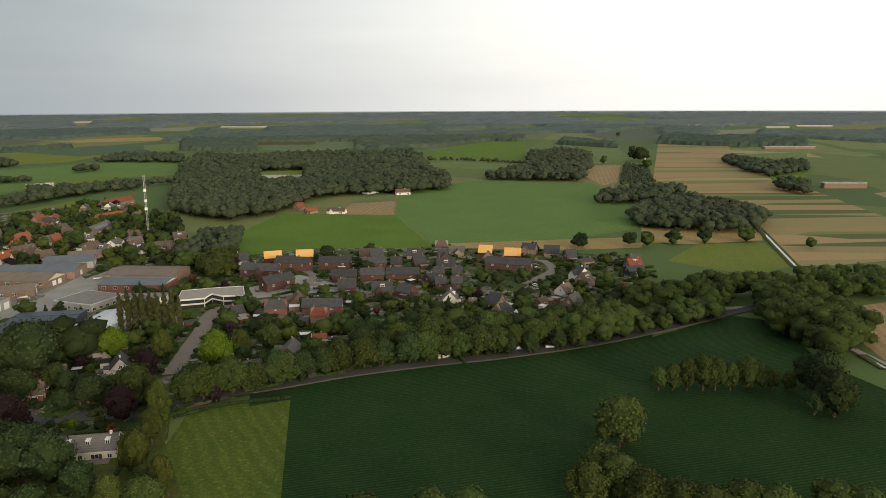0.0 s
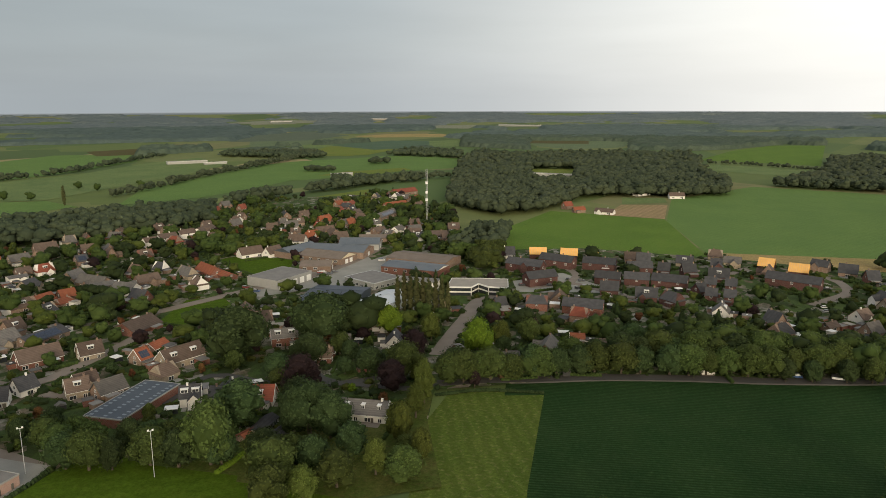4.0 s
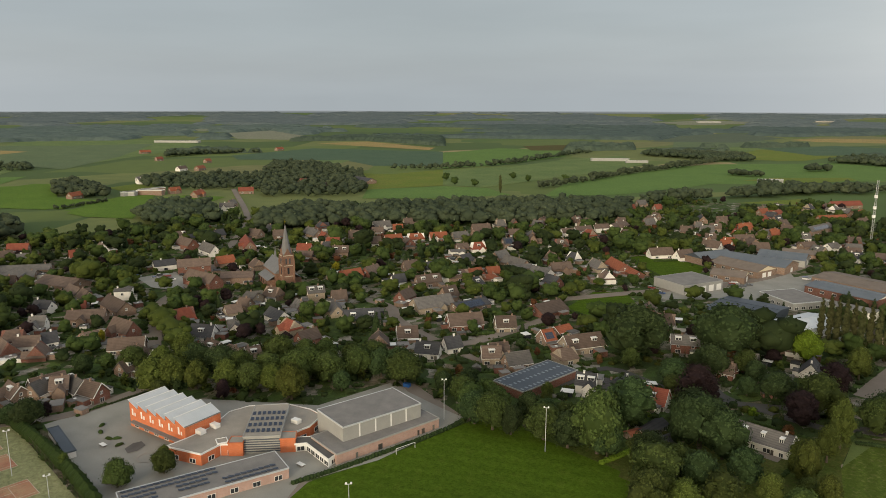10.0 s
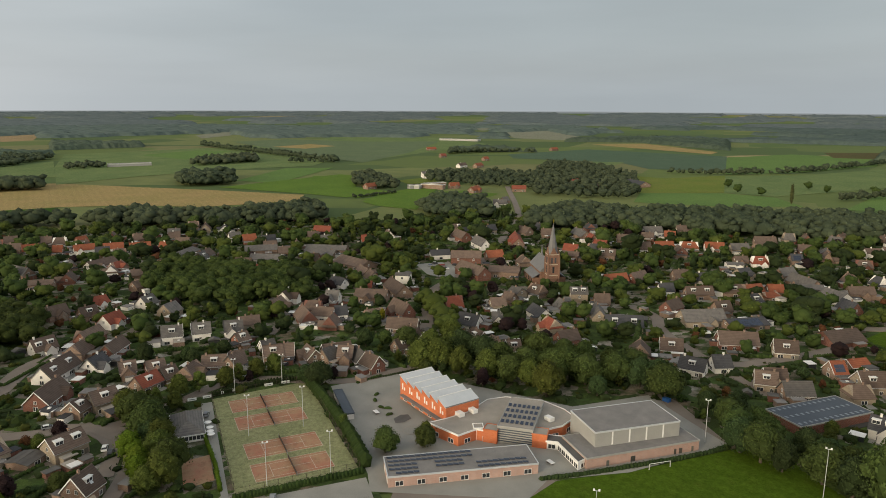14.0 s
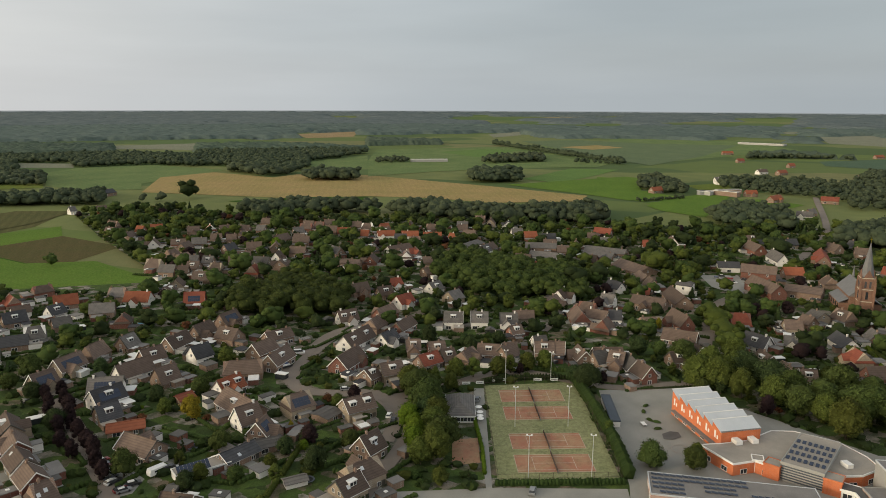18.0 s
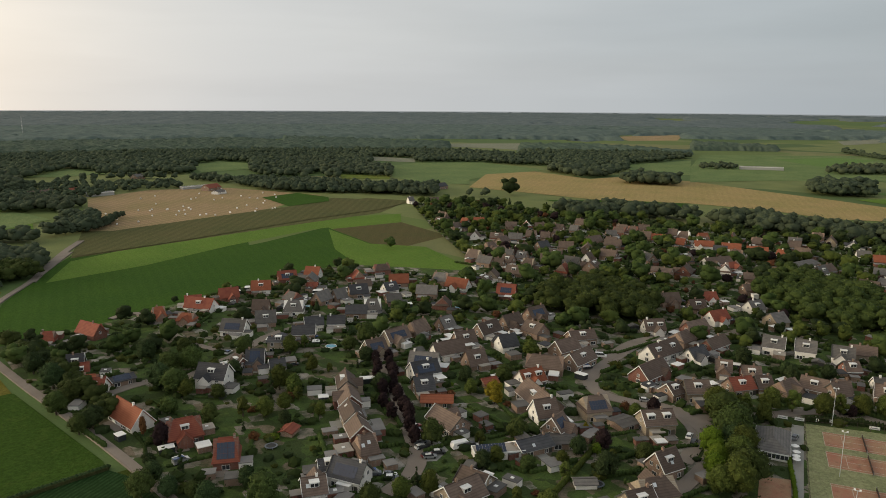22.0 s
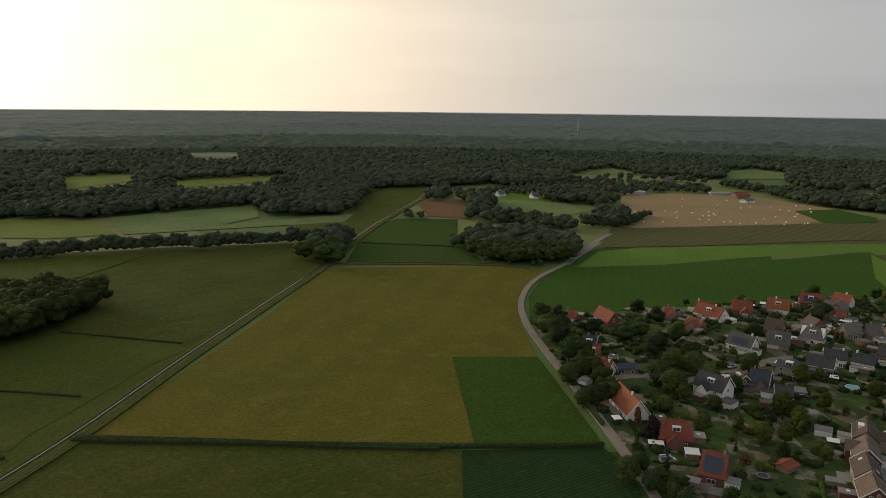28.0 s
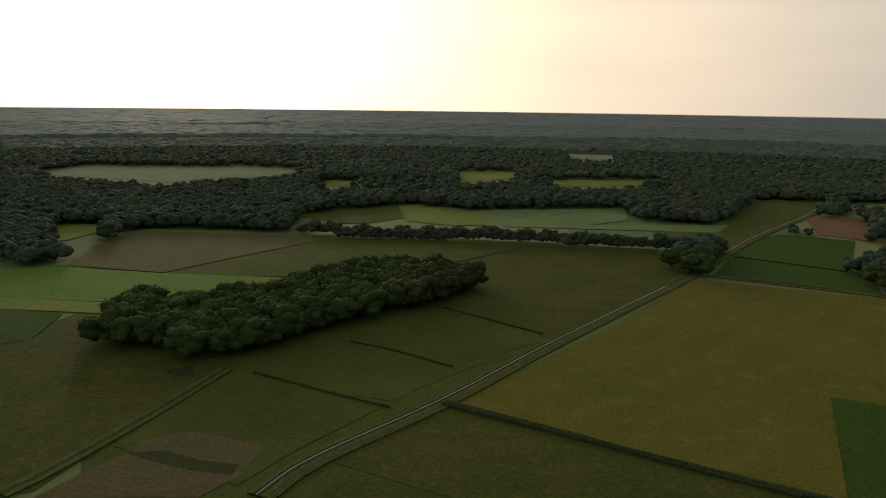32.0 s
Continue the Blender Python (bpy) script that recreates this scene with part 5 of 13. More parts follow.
def plan_block(name, pts, h, wall, roof, label, category, fascia="white_paint", gap=5.0):
    """A flat-roofed building over any plan outline, with windows along its walls."""
    P = np.array(pts)
    cx, cy = P.mean(0)
    area = sum(P[i, 0] * P[(i + 1) % len(P), 1] - P[(i + 1) % len(P), 0] * P[i, 1] for i in range(len(P)))
    loc = [(px - cx, py - cy) for px, py in (pts if area > 0 else pts[::-1])]
    ob = thing(name, cx, cy, 0, label, category)
    bm = bmesh.new()
    prism_into(bm, loc, 0, h)
    part("wall", bm, wall, ob)
    bm = bmesh.new()
    prism_into(bm, [(px * 0.985, py * 0.985) for px, py in loc], h, h + 0.12)
    part("roof", bm, roof, ob)
    for i in range(len(loc)):
        a, b = Vector(loc[i]), Vector(loc[(i + 1) % len(loc)])
        L = (b - a).length
        m = Matrix.Translation((a.x, a.y, 0)) @ pose(0, 0, 0, 0, 0, math.degrees(math.atan2(b.y - a.y, b.x - a.x)))
        part("fascia", boxes((-0.1, L + 0.1, -0.15, 0.1, h - 0.3, h + 0.28)), fascia, ob, "", m)
        if name == "white_office":
            for z in (0.5, 3.2):
                part("ribbon_window", boxes((0.3, L - 0.3, -0.1, 0.05, z, z + 1.8)), "dark_glass", ob, "dark ribbon of windows", m)
            continue
        for k in range(int(L / gap)):
            part("window", WIN[(2.2, 1.4)], None, ob, "", m @ Matrix.Translation(((k + 0.5) * L / int(L / gap), -0.02, 0.9)))
    return ob


def floodlight(x, y, h, label="tall white floodlight mast beside the sports ground"):
    ob = thing("floodlight", x, y, math.degrees(math.atan2(y, x)), label, "floodlight", "floodlights")
    bm = bmesh.new()
    bmesh.ops.create_cone(bm, cap_ends=True, segments=8, radius1=0.11, radius2=0.07, depth=h)
    part("pole", bm, "pale_metal", ob, "", Matrix.Translation((0, 0, h / 2)))
    part("crossbar", boxes((-0.06, 0.06, -0.9, 0.9, h - 0.15, h)), "pale_metal", ob)
    for s in (-0.65, 0.65):
        part("lamp_head", boxes((-0.25, 0.25, s - 0.25, s + 0.25, h, h + 0.35)), "white_paint", ob)
    return ob


def mast(x, y, h):
    ob = thing("radio_mast", x, y, 20, "slender lattice radio mast with pale antenna drums", "mast")
    r = 0.9
    for k in range(3):
        a = k * 2 * math.pi / 3
        part("leg", boxes((r * math.cos(a) - 0.1, r * math.cos(a) + 0.1, r * math.sin(a) - 0.1, r * math.sin(a) + 0.1, 0, h)), "galvanised", ob)
    n = int(h / 2) if h < 55 else 0
    for i in range(n):
        for k in range(3):
            a, b = k * 2 * math.pi / 3, (k + 1) * 2 * math.pi / 3
            p = Vector((r * math.cos(a), r * math.sin(a), i * 2))
            q = Vector((r * math.cos(b), r * math.sin(b), i * 2 + 2))
            d = q - p
            part("brace", MAST_BRACE, None, ob, "", Matrix.Translation(p) @ d.to_track_quat("Z", "Y").to_matrix().to_4x4() @ Matrix.Diagonal((1, 1, d.length, 1)))
    for z in (h * 0.42, h * 0.56, h * 0.74):
        bm = bmesh.new()
        bmesh.ops.create_cone(bm, cap_ends=True, segments=12, radius1=1.3, radius2=1.3, depth=2.2)
        part("antenna_drum", bm, "white_paint", ob, "", Matrix.Translation((0, 0, z)))
    return ob


MAST_BRACE = finish("brace", boxes((-0.05, 0.05, -0.05, 0.05, 0, 1)), "galvanised")


def goal(x, y, turn, w=7.32, h=2.44):
    ob = thing("football_goal", x, y, turn, "white football goal frame on the grass", "goal", "goals")
    for s in (-1, 1):
        part("post", boxes((s * w / 2 - 0.06, s * w / 2 + 0.06, -0.06, 0.06, 0, h)), "white_paint", ob)
    part("crossbar", boxes((-w / 2 - 0.06, w / 2 + 0.06, -0.06, 0.06, h, h + 0.12)), "white_paint", ob)
    part("back_rail", boxes((-w / 2, w / 2, 1.4, 1.48, 0.02, 0.1)), "white_paint", ob)
    return ob


def tennis_court(x, y, turn):
    ob = thing("tennis_court", x, y, turn, "red clay-coloured tennis court with worn white lines", "tennis court", "tennis courts", 0.62)
    part("playing_surface", boxes((-11.885, 11.885, -5.485, 5.485, 0, 0.03)), "court_red", ob)
    k = 0.07
    for nm, d in (("baseline", (-11.885 - k, -11.885 + k, -5.5, 5.5)), ("baseline", (11.885 - k, 11.885 + k, -5.5, 5.5)), ("sideline", (-11.8, 11.8, -5.485 - k, -5.485 + k)),
                  ("sideline", (-11.8, 11.8, 5.485 - k, 5.485 + k)), ("singles_line", (-11.8, 11.8, -4.115 - k, -4.115 + k)), ("singles_line", (-11.8, 11.8, 4.115 - k, 4.115 + k)),
                  ("service_line", (-6.4 - k, -6.4 + k, -4, 4)), ("service_line", (6.4 - k, 6.4 + k, -4, 4)), ("centre_line", (-6.3, 6.3, -k, k))):
        part(nm, boxes((*d, 0.034, 0.045)), "line_paint", ob)
    part("net", boxes((-0.06, 0.06, -6.4, 6.4, 0.03, 1.0)), "net", ob, "dark net across the court")
    for s in (-1, 1):
        part("net_post", boxes((-0.08, 0.08, s * 6.4 - 0.08, s * 6.4 + 0.08, 0, 1.1)), "galvanised", ob)
    return ob


def hedge(pts, width, height, label="clipped dark green hedge", material="leaf_hedge", seed=1):
    """A hedge along a plan line: a bumpy body with leaf sprays standing off it."""
    rng = np.random.default_rng(seed)
    line = smooth_line(pts, 1.1)
    V, F, n = [], [], 0
    v0, f0 = BALL1
    for p in line:
        s = np.array((max(0.75, width * 0.62), max(0.75, width * 0.62), height * 0.56)) * rng.uniform(0.85, 1.12, 3)
        V.append(v0 * s * (1 + rng.uniform(-0.14, 0.14, (len(v0), 1))) + (p[0], p[1], height * 0.48))
        F.append(f0 + n)
        n += len(v0)
        k = 26
        d3 = rng.normal(size=(k, 3))
        d3 /= np.linalg.norm(d3, axis=1)[:, None]
        V.append(((d3 * s * 1.05)[:, None, :] + rng.uniform(-0.22, 0.22, (k, 3, 3))).reshape(-1, 3) + (p[0], p[1], height * 0.48))
        F.append(np.arange(3 * k).reshape(-1, 3) + n)
        n += 3 * k
    sp = np.tile(np.concatenate([np.zeros(20), np.ones(26)]), len(line))
    return tagged(new("hedge", big_mesh("hedge", np.concatenate(V), np.concatenate(F), material, False, sp)), label, "hedge", "hedges")


SHRUB = []
for k in range(5):
    rng = np.random.default_rng(700 + k)
    SHRUB.append(crown_arrays(rng, 3.0, 3.4, 7, 55, "round", 0.16, BALL1))
SHRUB_MESH = {m: [big_mesh("shrub", v - (0, 0, 0.4), f, m, False, sp) for v, f, sp in SHRUB] for m in ("leaf_hedge", "leaf_lime", "leaf_dark", "leaf_autumn", "leaf_lemon")}
SHRUB_WORD = {"leaf_hedge": "rounded mid green garden shrub", "leaf_lime": "light green garden shrub", "leaf_dark": "dark evergreen garden shrub", "leaf_autumn": "reddish brown garden shrub", "leaf_lemon": "bright yellow green garden shrub"}


FAR_SHRUBS = []


def shrub(x, y, h, material, i):
    if x * x + y * y > 285.0 ** 2:
        FAR_SHRUBS.append((x, y, h))
        return None
    ob = new("shrub", SHRUB_MESH[material][i % 5])
    ob.matrix_basis = Matrix.LocRotScale((x, y, 0), Euler((0, 0, i * 1.3)), (h / 2.4, h / 2.4, h / 2.6))
    return tagged(ob, SHRUB_WORD[material], "shrub", "garden shrubs")


def car_body(long, high, box):
    bm = bmesh.new()
    side = [(-long / 2, 0.3), (long / 2, 0.3), (long / 2, 0.75), (long * 0.28, 0.9), (-long / 2, 0.95)] if not box else [(-long / 2, 0.3), (long / 2, 0.3), (long / 2, 1.0), (long * 0.36, 1.15), (-long / 2, 1.2)]
    a = [bm.verts.new((p, -0.88, q)) for p, q in side]
    b = [bm.verts.new((p, 0.88, q)) for p, q in side]
    bm.faces.new(a), bm.faces.new(b[::-1])
    for i in range(len(side)):
        j = (i + 1) % len(side)
        bm.faces.new((a[i], b[i], b[j], a[j]))
    return finish("body", bm, "car_paint")


def cabin(x0, x1, x2, x3, z0, z1, w0, w1, material, name):
    bm = bmesh.new()
    lo = [bm.verts.new(c) for c in ((x0, -w0, z0), (x3, -w0, z0), (x3, w0, z0), (x0, w0, z0))]
    hi = [bm.verts.new(c) for c in ((x1, -w1, z1), (x2, -w1, z1), (x2, w1, z1), (x1, w1, z1))]
    bm.faces.new(hi), bm.faces.new(lo[::-1])
    for i in range(4):
        j = (i + 1) % 4
        bm.faces.new((lo[i], lo[j], hi[j], hi[i]))
    return finish(name, bm, material)


CAR = [(car_body(4.3, 1.5, False), cabin(-2.0, -1.6, 0.35, 1.1, 0.9, 1.42, 0.82, 0.66, "dark_glass", "windows"), finish("roof", boxes((-1.55, 0.3, -0.66, 0.66, 1.42, 1.48)), "car_paint")),
       (car_body(5.0, 2.1, True), cabin(-2.45, -2.4, 0.9, 1.7, 1.15, 2.0, 0.86, 0.8, "car_paint", "windows"), finish("roof", boxes((-2.4, 0.9, -0.8, 0.8, 2.0, 2.06)), "car_paint"))]
WHEEL_BM = bmesh.new()
bmesh.ops.create_cone(WHEEL_BM, cap_ends=True, segments=10, radius1=0.33, radius2=0.33, depth=0.22)
WHEEL = finish("wheel", WHEEL_BM, "black_rubber")
CARS = [0]


def car(x, y, turn, kind=0, z=0.72):
    CARS[0] += 1
    ob = thing("car" if kind == 0 else "van", x, y, turn, "parked passenger car with dark windows" if kind == 0 else "parked delivery van with a tall body", "car" if kind == 0 else "van", "parked cars", z)
    b, c, r = CAR[kind]
    part("body", b, None, ob), part("cabin", c, None, ob), part("roof", r, None, ob)
    for sx in (-1.35, 1.35) if x * x + y * y < 280 ** 2 else ():
        for sy in (-0.82, 0.82):
            part("wheel", WHEEL, None, ob, "", Matrix.Translation((sx, sy, 0.33)) @ pose(0, 0, 0, 90))
    return ob


def in_open(q):
    """Whether a place lies on one of the open plots."""
    for o in OPEN:
        if o[:, 0].min() < q[0] < o[:, 0].max() and o[:, 1].min() < q[1] < o[:, 1].max() and inside(o, np.array([q]))[0]:
            return True
    return False


def join_far_houses(keep):
    """The houses deepest in the village, past the nearest few hundred, become one joined mass of roofs and walls."""
    all_of = sorted((o for o in bpy.data.objects if o.name.split(".")[0] == "house" and o.parent is None), key=lambda o: o.location.length)
    kids_of = {}
    for c in bpy.data.objects:
        if c.parent:
            kids_of.setdefault(c.parent, []).append(c)
    V, F, idx, names, n, gone = [], [], [], [], 0, []
    for ob in all_of[keep:]:
        kids = kids_of.get(ob, [])
        kids = kids + [g for c in kids for g in kids_of.get(c, [])]
        for c in kids:
            m = ob.matrix_basis @ (c.parent.matrix_basis if c.parent is not ob else Matrix()) @ c.matrix_basis
            for v in c.data.vertices:
                V.append(tuple(m @ v.co))
            for p in c.data.polygons:
                F.append(tuple(k + n for k in p.vertices))
                name = c.data.materials[p.material_index].name
                if name not in names:
                    names.append(name)
                idx.append(names.index(name))
            n = len(V)
        gone += kids + [ob]
    bpy.data.batch_remove(gone)
    me = bpy.data.meshes.new("far_houses")
    me.from_pydata(V, [], F)
    for name in names:
        me.materials.append(bpy.data.materials[name])
    me.polygons.foreach_set("material_index", idx)
    me.update()
    tagged(new("far_houses", me), "brown and red roofed houses deep in the village", "houses", kind="stuff")


def garden_fill(pts, keep_off, counts, seed):
    """Garden trees and shrubs between the houses of a quarter, clear of the buildings listed."""
    rng = random.Random(seed)
    P = np.array(pts)
    lo, hi = P.min(0), P.max(0)
    put, tries = [], 0
    roads, walls = np.array(ROAD_SPOTS), np.array(keep_off)
    kinds = ["lime", "oak", "dark", "sapling", "cone", "lime", "oak", "dark", "sapling", "lime", "oak", "dark", "sapling", "lime", "cone", "autumn", "copper"]
    want = counts[0] + counts[1] + counts[2]
    while len(put) < want and tries < want * 40:
        tries += 1
        q = (rng.uniform(lo[0], hi[0]), rng.uniform(lo[1], hi[1]))
        big = len(put) < counts[0] or len(put) >= counts[0] + counts[1]
        late = len(put) >= counts[0] + counts[1]
        if (late and math.hypot(*q) < 330) or (big and q[0] > -135 and q[1] > 395 and rng.random() < 0.85):
            continue
        if not inside(P, np.array([q]))[0]:
            continue
        if np.min(np.hypot(roads[:, 0] - q[0], roads[:, 1] - q[1]) - roads[:, 2]) < 1.5:
            continue
        if in_open(q):
            continue
        near = np.min(np.hypot(walls[:, 0] - q[0], walls[:, 1] - q[1]) - walls[:, 2])
        if near < (1.6 if late else 2.6 if big else 1.2):
            continue
        if any(math.hypot(q[0] - a, q[1] - b) < (5.2 if big else 3.0) for a, b in put):
            continue
        if big and q[1] < -235 and q[0] > -370 and rng.random() < 0.75:
            continue
        put.append(q)
        if big:
            k = kinds[rng.randrange(len(kinds))]
            tree(k, q[0], q[1], {"lime": 8.5, "oak": 10, "dark": 9, "sapling": 6, "cone": 8, "autumn": 5.5, "copper": 8}[k] * rng.uniform(0.65, 1.4 if math.hypot(*q) > 450 else 1.2), 0.95)
        else:
            shrub(q[0], q[1], rng.uniform(1.6, 3.6), rng.choice(("leaf_hedge", "leaf_lime", "leaf_dark", "leaf_hedge", "leaf_hedge", "leaf_autumn", "leaf_lemon")), len(put))


def roof_unit(x, y, z, s):
    ob = thing("ventilation_unit", x, y, 20, "white ventilation unit on the flat roof", "ventilation unit", "roof units", z)
    part("casing", boxes((-s / 2, s / 2, -s / 3, s / 3, 0.15, 1.5)), "white_paint", ob)
    part("base", boxes((-s / 2 - 0.1, s / 2 + 0.1, -s / 3 - 0.1, s / 3 + 0.1, 0.1, 0.25)), "galvanised", ob)


def fence(pts, h):
    """Tall mesh fence: posts and three wires."""
    P = [Vector(p) for p in pts]
    ob = thing("court_fence", P[0].x, P[0].y, 0, "tall green wire fence round the tennis courts", "fence")
    for a, b in zip(P, P[1:]):
        d = b - a
        n = max(1, int(d.length / 4))
        m = Matrix.Translation((a.x - P[0].x, a.y - P[0].y, 0.4)) @ pose(0, 0, 0, 0, 0, math.degrees(math.atan2(d.y, d.x)))
        for k in range(n):
            part("post", FENCE_POST, None, ob, "", m @ Matrix.Translation((k * d.length / n, 0, 0)))
        for z in (0.1, h / 2, h - 0.1):
            part("rail", boxes((0, d.length, -0.025, 0.025, z - 0.025, z + 0.025)), "net", ob, "", m)


FENCE_POST = finish("post", boxes((-0.05, 0.05, -0.05, 0.05, 0, 3.0)), "net")


def fence_board(x, y, turn):
    ob = thing("advert_board", x, y, turn, "white board with illegible lettering on the court fence", "board", "fence boards", 0.4)
    part("panel", boxes((-1.6, 1.6, -0.05, 0.05, 0.6, 1.7)), "white_paint", ob)
    part("lettering", boxes((-1.1, 1.0, -0.07, 0.07, 1.0, 1.2)), "navy_metal", ob)
    for s in (-1.4, 1.4):
        part("post", boxes((s - 0.04, s + 0.04, 0.06, 0.12, 0, 1.6)), "net", ob)


def shed(x, y, turn, rng, near):
    """A garden shed, carport or garage behind a house."""
    k = rng.choice((0, 1, 2, 2, 3))
    w, d, h = rng.uniform(2.5, 3.6), rng.uniform(3.0, 6.0), rng.uniform(2.2, 2.7)
    lab = ("flat roofed brick garage beside a house", "dark boarded garden shed with a felt roof", "glass walled garden room with a white roof", "low brick garage with a dark flat roof")[k]
    ob = thing("garden_shed", x, y, turn, lab, "shed", "garden sheds")
    if k == 1:
        bm = boxes((-w / 2, w / 2, -d / 2, d / 2, 0, h))
        part("wall", bm, "black_boards", ob)
        bm = bmesh.new()
        gable_into(bm, -w / 2 - 0.2, w / 2 + 0.2, -d / 2 - 0.2, d / 2 + 0.2, h, h + 1.1)
        part("roof", bm, "dark_flat_roof", ob)
    else:
        part("wall", boxes((-w / 2, w / 2, -d / 2, d / 2, 0, h)), ("brown_brick", "", "dark_glass", "red_brick")[k], ob)
        part("roof", boxes((-w / 2 - 0.15, w / 2 + 0.15, -d / 2 - 0.15, d / 2 + 0.15, h, h + 0.22)), ("flat_roof", "", "white_paint", "dark_flat_roof")[k], ob)
    return ob


def gardens(free):
    """Round each house: plot hedges, patios and a shed; hedges and patios are joined, for nobody could count them."""
    rng = random.Random(11)
    nrg = np.random.default_rng(11)
    HV, HF, hn = [], [], 0
    PV, PF = {"grey_paving": [], "brick_paving": []}, {"grey_paving": [], "brick_paving": []}
    v0, f0 = BALL1

    walls = np.array(free)

    def clear(px, py, r):
        return np.min(np.hypot(walls[:, 0] - px, walls[:, 1] - py) - walls[:, 2]) > r

    for x, y, turn, L, D, near, low in SPOTS:
        if low or math.hypot(x, y) > 640:
            continue
        m = pose(x, y, 0, 0, 0, turn)
        for side in (-1, 1):
            w, d = rng.uniform(3, L * 0.8), rng.uniform(2.5, 4.5)
            cx = rng.uniform(-0.2, 0.2) * L
            key = rng.choice(("grey_paving", "brick_paving"))
            n = len(PV[key])
            y0 = side * D / 2
            z = 0.60 + 0.002 * (n % 40)
            PV[key] += [tuple(m @ Vector(c)) for c in ((cx - w / 2, y0, z), (cx + w / 2, y0, z), (cx + w / 2, y0 + side * d, z), (cx - w / 2, y0 + side * d, z))]
            PF[key].append((n, n + 1, n + 2, n + 3))
        back = rng.uniform(8, 13)
        for side in (-1, 1):
            if rng.random() < 0.75:
                ends = [(-L / 2 - 2, side * (D / 2 + back)), (L / 2 + 2, side * (D / 2 + back))]
            else:
                ends = [(L / 2 + 2.5, side * 1.0), (L / 2 + 2.5, side * (D / 2 + back))]
            a, b = m @ Vector((*ends[0], 0)), m @ Vector((*ends[1], 0))
            h, n = rng.uniform(1.2, 2.4), int((b - a).length / 1.15)
            for k in range(n):
                p = a.lerp(b, k / max(1, n - 1))
                if not clear(p.x, p.y, -0.5):
                    continue
                s = np.array((0.95, 0.95, h * 0.55)) * nrg.uniform(0.8, 1.15, 3)
                HV.append(v0 * s * (1 + nrg.uniform(-0.15, 0.15, (12, 1))) + (p.x, p.y, h * 0.5 + 0.1))
                HF.append(f0 + hn)
                hn += 12
        if rng.random() < 0.85 and math.hypot(x, y) < 430:
            for t in range(4):
                q = m @ Vector((rng.choice((-1, 1)) * (L / 2 + rng.uniform(0.5, 4)), rng.choice((-1, 1)) * (D / 2 + rng.uniform(2, 8)), 0))
                if clear(q.x, q.y, 1.2):
                    shed(q.x, q.y, turn + rng.choice((0, 90)), rng, near)
                    break
    tagged(new("garden_hedges", big_mesh("garden_hedges", np.concatenate(HV), np.concatenate(HF), "leaf_hedge")), "green hedges between the back gardens", "hedges", kind="stuff")
    for key in PV:
        tagged(new("patios", mesh_of("patios", PV[key], PF[key], key)), "paved patios and drives beside the houses", "paving", kind="stuff")
    if FAR_SHRUBS:
        R = np.array(FAR_SHRUBS)
        protos = [crown_arrays(nrg, 3.0, 3.6, 5, 12, "round", 0.3, BALL1) for k in range(4)]
        v, f, sp = scatter(protos, R[:, :2], nrg, R[:, 2], 3.0)
        tagged(new("garden_shrubs", big_mesh("garden_shrubs", v, f, "leaf_hedge", False, sp)), "green shrubs between the village houses", "shrubs", kind="stuff")


def infill(pts, free, count, seed):
    """More houses of the village in the gaps between those on the streets, set square to their neighbours."""
    rng = random.Random(seed)
    P = np.array(pts)
    lo, hi = P.min(0), P.max(0)
    made = 0
    shut = np.array(free + [(a, b, c + 1.0) for a, b, c in ROAD_SPOTS] + TREE_SPOTS)
    for k in range(count * 60):
        q = np.array((rng.uniform(lo[0], hi[0]), rng.uniform(lo[1], hi[1])))
        r = math.hypot(*q)
        if made >= count or r < 270 or not inside(P, q[None])[0] or in_open(q):
            continue
        if np.min(np.hypot(*(shut[:, :2] - q).T) - shut[:, 2]) < 6.2:
            continue
        best = min(SPOTS, key=lambda s: math.hypot(s[0] - q[0], s[1] - q[1]))
        if math.hypot(best[0] - q[0], best[1] - q[1]) > 34:
            continue
        made += 1
        L, D = rng.uniform(8, 11.5), rng.uniform(7.5, 9)
        roof, word = rng.choice((("brown_tiles", "brown tile"), ("brown_tiles", "brown tile"), ("grey_tiles", "grey tile"), ("slate_tiles", "dark slate grey tile"), ("red_tiles", "red tile"), ("brown_tiles", "brown tile")))
        wall, tone = rng.choice((("brown_brick", "brown brick"), ("red_brick", "red brick"), ("white_render", "white rendered"), ("tan_brick", "tan brick"), ("brown_brick", "brown brick")))
        house(q[0], q[1], best[2] + rng.choice((0, 0, 90)) + rng.uniform(-3, 3), L, D, rng.uniform(2.8, 4.4), rng.uniform(7, 8.4), roof, wall, rng.choice(("", "m", "", "h")), tone + " village house with a " + word + " roof", 0)
        shut = np.concatenate([shut, [(q[0], q[1], 6.0)]])


def disc_into(bm, r0, r1, z0, z1, n=20):
    """A ring between two radii, or a round tub when the inner one is nil."""
    for k in range(n):
        a, b = 2 * math.pi * k / n, 2 * math.pi * (k + 1) / n
        q = [(math.cos(a), math.sin(a)), (math.cos(b), math.sin(b))]
        low = [bm.verts.new((q[i][0] * r, q[i][1] * r, z0)) for i, r in ((0, r1), (1, r1), (1, r0), (0, r0))]
        top = [bm.verts.new((q[i][0] * r, q[i][1] * r, z1)) for i, r in ((0, r1), (1, r1), (1, r0), (0, r0))]
        bm.faces.new(top)
        for i in (0, 2):
            bm.faces.new((low[i], low[i + 1], top[i + 1], top[i]))


